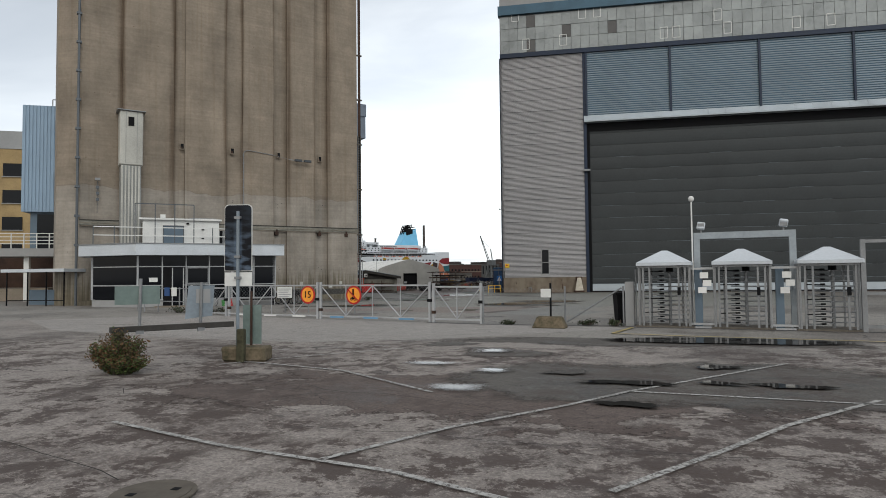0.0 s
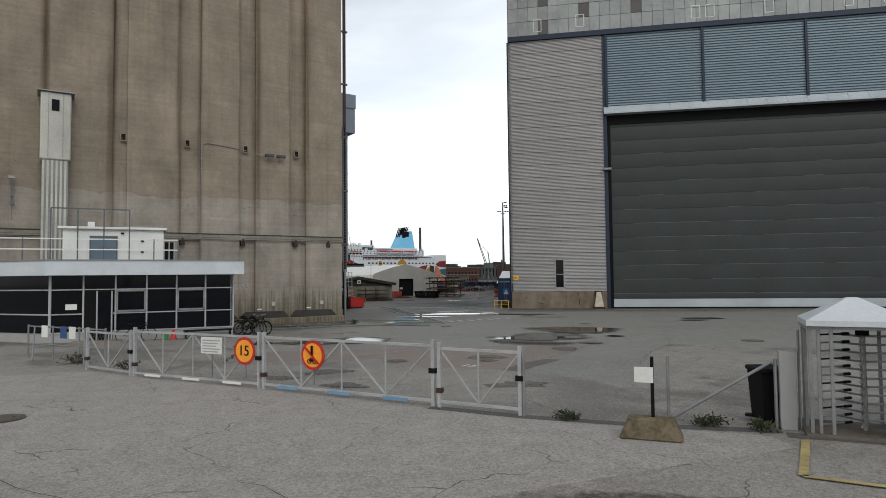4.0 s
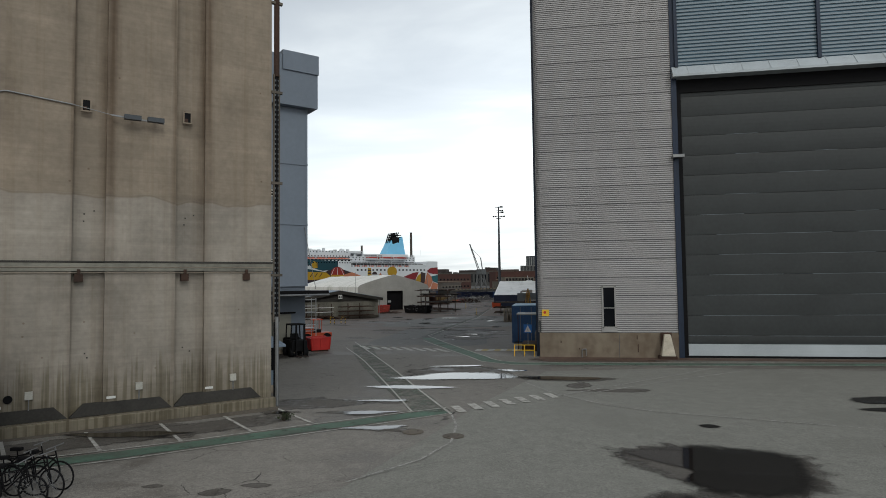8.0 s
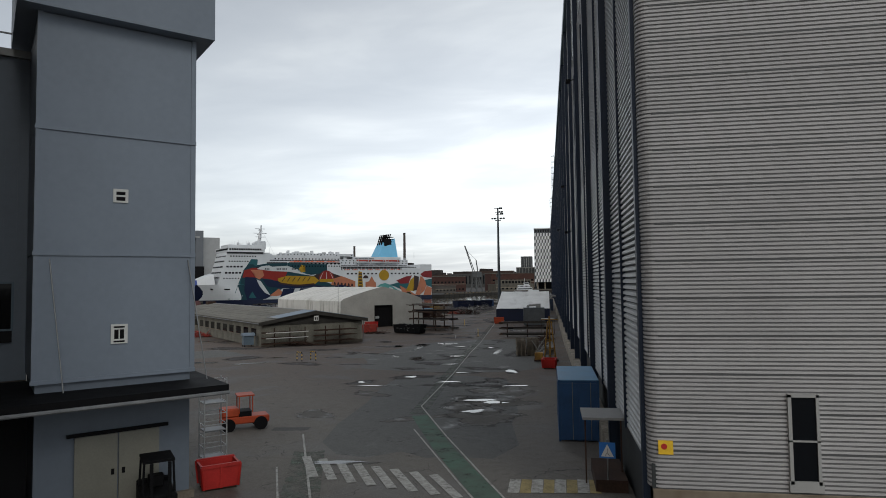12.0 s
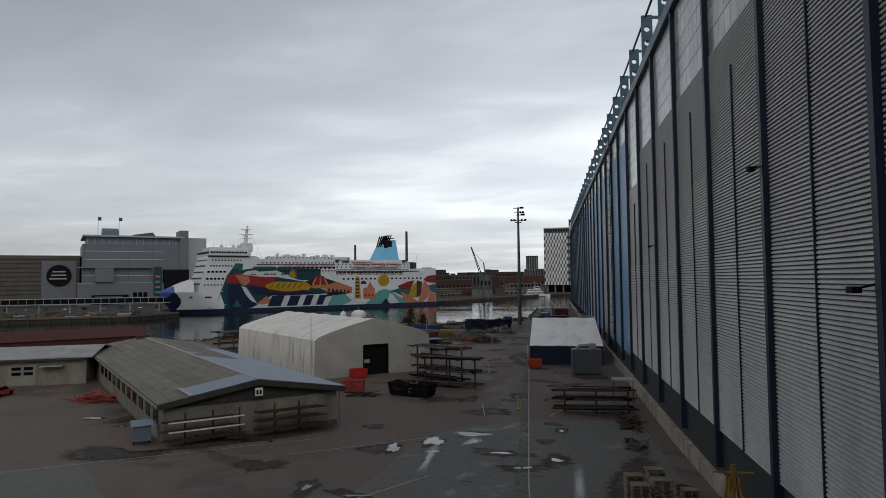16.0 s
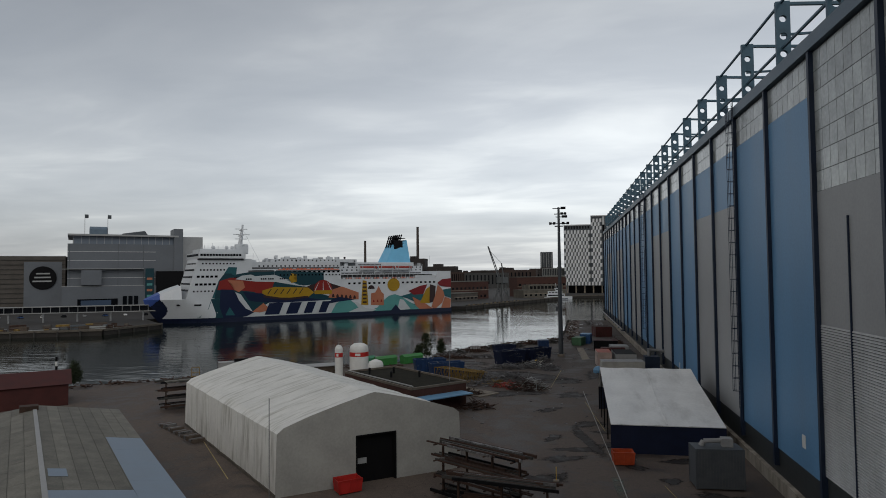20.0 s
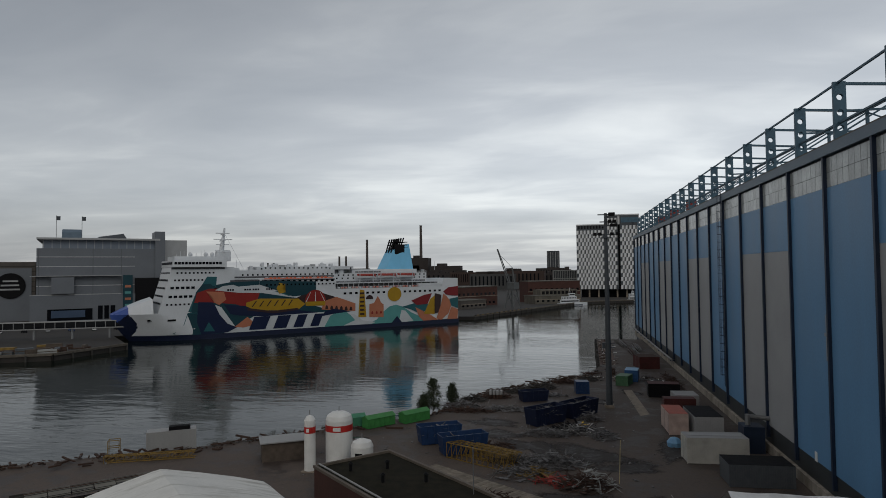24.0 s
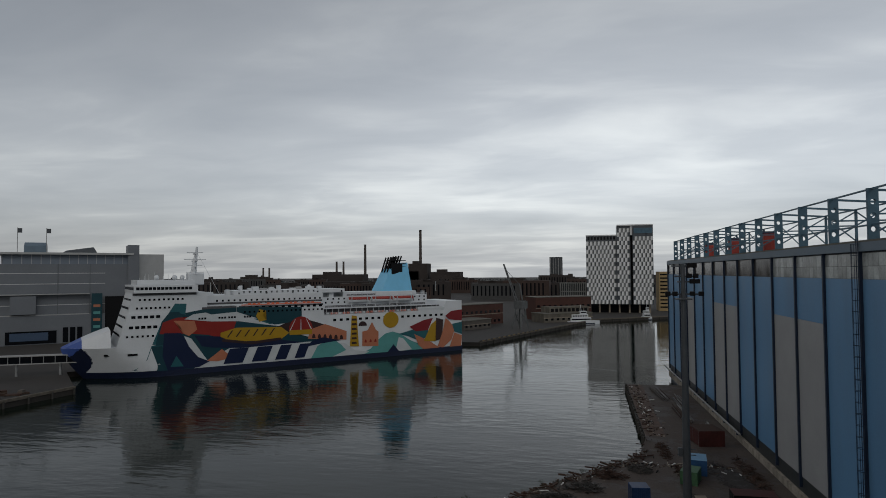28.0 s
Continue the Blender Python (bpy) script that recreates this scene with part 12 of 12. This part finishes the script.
for x, z0, z1 in ((0, 16, 16.4), (0, 27.6, 28.0)):
    part("groove", one(box, -3.1, 46, -4.15, 0.0, z0, z1), M["clad_grey"], term)
part("shopfront", one(box, 6, 30, -4.3, -3.9, 0.5, 7.5), M["glass"], term)
part("poster", one(box, 8, 26, -4.5, -4.28, 2.2, 6.6), M["mural_poster"], term)
for x, y in ((10, 8), (24, 8)):
    t = part("flagpole", one(bar, (x, y, 51), (x, y, 66), 0.35, sides=6), M["galv"], term)
    part("flag", one(box, x, x + 2.2, y, y + 0.1, 63, 65.6), M["mast_dark"], t)
for i in range(14):
    part("mullion", one(box, 3.2 + 4.6 * i, 3.6 + 4.6 * i, 1.7, 2.0, 45, 50.4), M["clad_grey"], term)
for z in (21.5, 33.5, 39.5):
    part("panel_joint", one(box, 0, 54, -0.12, 0.0, z, z + 0.35), M["louvre"], term)
bm = B()
extrude(bm, [(10, 51.6), (25, 51.6), (25, 55.0), (21, 57.5), (14, 57.8), (10, 56.0)], 13, 24)
part("roof_light", bm, M["clad_bluegrey"], term, bevel=0.4)
bm = B()
v = [bm.verts.new(p) for p in ((32, 10, 51.8), (50, 10, 51.8), (50, 22, 51.8), (32, 22, 51.8), (34, 12, 53.2), (48, 12, 55.4), (46, 20, 54.2), (36, 20, 53.0))]
for f in ((3, 2, 1, 0), (4, 5, 6, 7), (0, 1, 5, 4), (1, 2, 6, 5), (2, 3, 7, 6), (3, 0, 4, 7)):
    bm.faces.new([v[k] for k in f])
part("roof_wing", bm, M["mast_dark"], term, "dark winged roof light")
for x in (1.0, 30.0, 46.0):
    part("wall_joint", one(box, x, x + 0.35, -0.15, 0.0, 16, 45), M["mast_grey"], term)
for x in (33.0, 36.5, 40.0):
    part("window", one(box, x, x + 2.6, -4.3, -3.9, 0.6, 9.0), M["glass"], term)
t = thing("drum_building", "low dark building with a large round black sign", "building", pose(-408, 400, -2.3, 0, 0, 38))
part("wall", one(box, -40, 62, 0, 30, 0, 37), M["wood_grey"], t)
part("sign_wall", one(box, 38, 60, -0.6, 0, 0, 33), M["panel_grey"], t)
s_ = part("round_sign", one(disc, (49, -1.2, 22), 8.0, 0.5), M["black"], t)
for k in range(3):
    part("bar", one(box, 45 - k, 53 + k * 0.5, -1.3, -1.2, 24.5 - 2.6 * k, 25.5 - 2.6 * k), M["clad_grey"], s_)
for i in range(11):
    part("beam", one(box, -40, 62, -0.3, 0, 2 + 3.2 * i, 2.5 + 3.2 * i), M["wood_dark"], t)
for i in range(14):
    car(pose(-338 + 9 * i, 338 + 5.0 * i, -2.3, 0, 0, 40 + 20 * (i % 2)), ["white_paint", "black", "clad_grey", "blue"][i % 4], "car parked on the far quay")

# hotel tower
hot = thing("hotel_tower", "white and grey chequered hotel tower on stilts", "building", pose(-17.6, 738, -2.3, 0, 0, -3))
part("wall", one(box, 0, 28, 0, 24, 8, 71.8), M["hotel_grey"], hot)
part("wall", one(box, 28, 40, -1, 22, 8, 80.8), M["hotel_grey"], hot)
part("wall", one(box, 42, 60, -2, 22, 8, 80.8), M["hotel_grey"], hot)
part("wall", one(box, 40, 42, -1, 22, 72, 80.8), M["hotel_white"], hot)
part("slot", one(box, 40, 42, 1, 20, 8, 72), M["black"], hot)
part("parapet", one(box, -0.2, 28, -0.3, 24, 71.8, 72.8), M["hotel_white"], hot)
part("parapet", one(box, 28, 60.2, -2.3, 22, 80.8, 81.8), M["hotel_white"], hot)
for i in range(9):
    part("top_window", one(box, 1.5 + 2.9 * i, 3.4 + 2.9 * i, -0.1, 0.0, 68.2, 71.2), M["glass"], hot)
bm = B()
v = [bm.verts.new(p) for p in ((0.0, -0.25, 0.0), (1.75, -0.05, 0.0), (1.95, -0.05, 3.8), (0.2, -0.25, 3.8), (0.0, 0.0, 0.0), (1.75, 0.0, 0.0), (1.95, 0.0, 3.8), (0.2, 0.0, 3.8))]
for f in ((0, 1, 2, 3), (7, 6, 5, 4), (4, 5, 1, 0), (5, 6, 2, 1), (6, 7, 3, 2), (7, 4, 0, 3)):
    bm.faces.new([v[k] for k in f])
pan_me = mesh(bm, "facade_panel", M["hotel_white"])
pan_g = mesh(one(box, 0, 0.7, -0.06, 0.0, 0, 3.8), "facade_panel", M["sheet_grey"])
for x0, x1, y0, zt in ((0, 28, 0, 67.5), (28, 40, -1, 80.5), (42, 60, -2, 72.5)):
    for r in range(int((zt - 8.2) / 3.9)):
        for c in range(int((x1 - x0 - 1.8) / 3.5) + 1):
            x = x0 + 0.1 + 3.5 * c + (1.75 if r % 2 else 0)
            if x + 2.0 > x1 + 0.3:
                continue
            for me_, dx in ((pan_me, 0.0), (pan_g, 1.95)):
                if x + dx + 0.7 > x1:
                    continue
                ob = new("facade_panel", me_)
                ob.parent = hot
                ob.location = (x + dx, y0, 8.3 + 3.9 * r)
for i in range(7):
    part("stilt", one(box, 2 + 9 * i, 3.4 + 9 * i, 3, 5, 0, 8), M["concrete"], hot)
part("lobby", one(box, 4, 56, 8, 20, 0, 8), M["glass"], hot)
part("roof_sign", one(box, 43, 59.5, -2.35, -2.2, 73.5, 78.5), M["steel_blue"], hot)
t = thing("apartment_slab", "beige apartment slab behind the hotel", "building", pose(52, 770, -2.3))
part("wall", one(box, 0, 26, 0, 20, 0, 38), M["brick_yellow"], t)
for r in range(10):
    part("glazing_band", one(box, 1, 25, -0.15, 0.0, 3 + 3.5 * r, 4.4 + 3.5 * r), M["glass"], t)
t = thing("office_block", "pale framed office block with dark window strips", "building", pose(-42, 790, -2.3, 0, 0, 3))
part("wall", one(box, 0, 26, 0, 16, 0, 27), M["tower_dark"], t)
for i in range(14):
    part("pier", one(box, 1.9 * i, 1.9 * i + 0.6, -0.5, 0, 2, 27), M["sheet_grey"], t)
for z in (9.5, 18.0, 26.6):
    part("floor_band", one(box, 0, 26, -0.55, 0, z, z + 0.8), M["sheet_grey"], t)
# red brick warehouses on the far quay
def warehouse(x, y, L, H_, yaw, label, mt="brick_dark", rows_n=2):
    t = thing("warehouse", label, "building", pose(x, y, -2.3, 0, 0, yaw))
    part("wall", one(box, 0, L, 0, 18, 0, H_), M[mt], t)
    part("roof", one(box, -0.4, L + 0.4, -0.4, 18.4, H_, H_ + 0.5), M["roof_felt"], t)
    n = int(L / 5)
    for r in range(rows_n):
        for i in range(n):
            part("window", one(box, 1.4 + 5 * i, 3.6 + 5 * i, -0.12, 0.02, 1.6 + (H_ - 1) / rows_n * r, 3.4 + (H_ - 1) / rows_n * r), M["glass"], t)
    part("string_course", one(box, 0, L, -0.2, 0, H_ * 0.5, H_ * 0.5 + 0.5), M["concrete"], t)
    return t


warehouse(-120, 560, 62, 15, 55, "long dark red brick warehouse")
warehouse(-61, 640, 50, 18, 28, "dark red brick warehouse with pale base")
arc = warehouse(-54, 614, 44, 6.5, 33, "low pale quay shed with small windows", "plaster_dim", 1)
part("upper_gallery", one(box, 8, 44, 5, 17, 7.0, 11.4), M["plaster_dim"], arc, "pale upper gallery")
for i in range(9):
    part("gallery_opening", one(box, 9.5 + 3.8 * i, 12.2 + 3.8 * i, 4.9, 5.02, 7.6, 10.2), M["black"], arc)
warehouse(-104, 545, 30, 6.0, 60, "low weathered quay shed", "wood_grey", 1)
# harbour crane
cr = thing("harbour_crane", "grey level-luffing harbour crane on the far quay", "crane", pose(-68, 560, -2.3, 0, 0, -125))
for x in (-4, 4):
    for y in (-4, 4):
        part("leg", one(bar, (x, y, 0), (x * 0.5, y * 0.5, 14), 0.9), M["crane_dark"], cr)
        part("brace", one(bar, (x, y, 2), (-x * 0.6, y * 0.6, 12), 0.4), M["crane_dark"], cr)
part("house", one(box, -3, 3, -3, 4, 14, 19), M["crane_dark"], cr)
bm = B()
for s in (-1, 1):
    bar(bm, (s * 1.2, -2, 17), (s * 0.4, -14, 44), 0.5)
for i in range(9):
    k, q = i / 9, (i + 1) / 9
    bar(bm, (1.2 - 0.8 * k, -2 - 12 * k, 17 + 27 * k), (-1.2 + 0.8 * q, -2 - 12 * q, 17 + 27 * q), 0.25)
part("jib", bm, M["crane_dark"], cr)
part("mast", one(bar, (0, 2, 19), (0, 0, 30), 0.7), M["crane_dark"], cr)
part("stay", one(bar, (0, 0, 30), (0, -12, 40), 0.2), M["crane_dark"], cr)
# white boats
for x, y, L, a in ((-36, 638, 28, 24), (26, 694, 9, 10)):
    t = thing("motor_ship", "small white passenger boat at the far quay", "boat", pose(x, y - 14, WATER, 0, 0, a), group="boats at the far quay")
    bm = B()
    prism(bm, [(0, 0), (L * 0.8, 0), (L, 3), (L * 0.8, 6), (0, 6)], -0.3, 2.6)
    part("hull", bm, M["ship_white"], t)
    part("band", one(box, 0, L * 0.8, -0.1, 0.0, 0.2, 1.0), M["navy"], t)
    part("cabin", one(box, L * 0.1, L * 0.7, 0.6, 5.4, 2.6, 5.2), M["ship_white"], t)
    part("window_band", one(box, L * 0.12, L * 0.68, 0.5, 0.6, 3.4, 4.4), M["glass"], t)
    part("upper_deck", one(box, L * 0.14, L * 0.62, 0.9, 5.1, 5.2, 7.7), M["ship_white"], t)
    for i in range(9):
        part("window", one(box, L * (0.16 + 0.05 * i), L * (0.19 + 0.05 * i), 0.82, 0.9, 6.0, 7.0), M["glass"], t)
    part("wheelhouse", one(box, L * 0.4, L * 0.58, 1.4, 4.6, 7.7, 10.2), M["ship_white"], t)
    part("wheelhouse_window", one(box, L * 0.41, L * 0.57, 1.32, 1.4, 8.7, 9.6), M["glass"], t)
    part("aft_rail", one(bar, (0.2, 0.2, 3.6), (L * 0.12, 0.2, 3.6), 0.12), M["ship_white"], t)
    part("mast", one(bar, (L * 0.45, 3, 10), (L * 0.42, 3, 15), 0.25), M["ship_white"], t)
# skyline
for x, y, r0, h in ((-372, 1589, 4.2, 140), (-498, 1554, 3.6, 106), (-560, 1530, 3.0, 66), (-545, 1535, 3.0, 66), (-720, 1480, 2.6, 52), (-708, 1486, 2.6, 52)):
    t = thing("chimney", "tall power station chimney on the skyline", "chimney", pose(x, y, -2.3), group="skyline chimneys")
    part("shaft", one(lathe, [(r0, 0), (r0 * 0.72, h)], 14), M["chimney"], t)
    part("rim", one(lathe, [(r0 * 0.82, h - 1.5), (r0 * 0.82, h)], 14), M["black"], t)
t = thing("office_tower", "dark glass office tower on the skyline", "building", pose(-70, 1626, -2.3))
part("wall", one(box, 0, 30, 0, 25, 0, 73), M["tower_dark"], t)
for i in range(5):
    part("rib", one(box, 2 + 6 * i, 3 + 6 * i, -0.6, 0, 4, 70), M["clad_grey"], t)
rs = random.Random(21)
for i in range(64):
    a = radians(90 + 38 - 74 * i / 63 + rs.uniform(-0.6, 0.6))
    d = rs.uniform(880, 1500)
    x, y = -40 + d * math.cos(a), 120 + d * math.sin(a)
    w_, dp, h_ = rs.uniform(24, 80), rs.uniform(14, 24), rs.uniform(17, 27) + (d - 880) * 0.012
    t = thing("city_block", "distant city block in grey haze", "building", pose(x, y, -2.3, 0, 0, math.degrees(a) - 90 + rs.uniform(-15, 15)), group="distant city blocks")
    mt = rs.choice(["city_dark", "city_dark", "city_brown", "city_grey"])
    part("wall", one(box, -w_ / 2, w_ / 2, 0, dp, 0, h_), M[mt], t)
    step = rs.uniform(4.0, 7.0)
    for c in range(int((w_ - 4) / step)):
        x_ = -w_ / 2 + 2 + step * c
        part("window_column", one(box, x_, x_ + step * 0.35, -0.3, 0, h_ * 0.25, h_ * 0.86), M["glass"], t)
    for c in range(rs.randint(1, 4)):
        x_ = rs.uniform(-w_ / 2, w_ / 2 - 4)
        part("roof_house", one(box, x_, x_ + rs.uniform(2, 9), 2, dp - 2, h_, h_ + rs.uniform(1.5, 4.5)), M["city_dark"], t)
    if rs.random() < 0.7:
        part("roof_house", one(box, -w_ * rs.uniform(0.1, 0.4), w_ * rs.uniform(0.05, 0.3), 2, dp - 2, h_, h_ + rs.uniform(2, 5)), M["city_dark"], t)
for x, y, w_, h_ in ((-430, 1560, 60, 42), (-395, 1560, 46, 60), (-340, 1550, 70, 40), (-600, 1480, 120, 36)):
    t = thing("power_station", "dark brick power station block on the skyline", "building", pose(x, y, -2.3), group="distant city blocks")
    part("wall", one(box, 0, w_, 0, 40, 0, h_), M["city_dark"], t)
    part("roof_house", one(box, w_ * 0.2, w_ * 0.5, 4, 30, h_, h_ + 6), M["city_dark"], t)
bm = B()
rs = random.Random(5)
for i in range(420):
    a = radians(90 + 40 - 80 * i / 419)
    d = 1700 + rs.uniform(-150, 250)
    leaves(bm, rs, 12, (-40 + d * math.cos(a), 120 + d * math.sin(a), 6 + rs.uniform(0, 6)), 4.0, 10.0, 3.0)
single("far_woods", bm, M["leaf_far"], "dark wooded ridge on the horizon", "woods", kind="stuff")
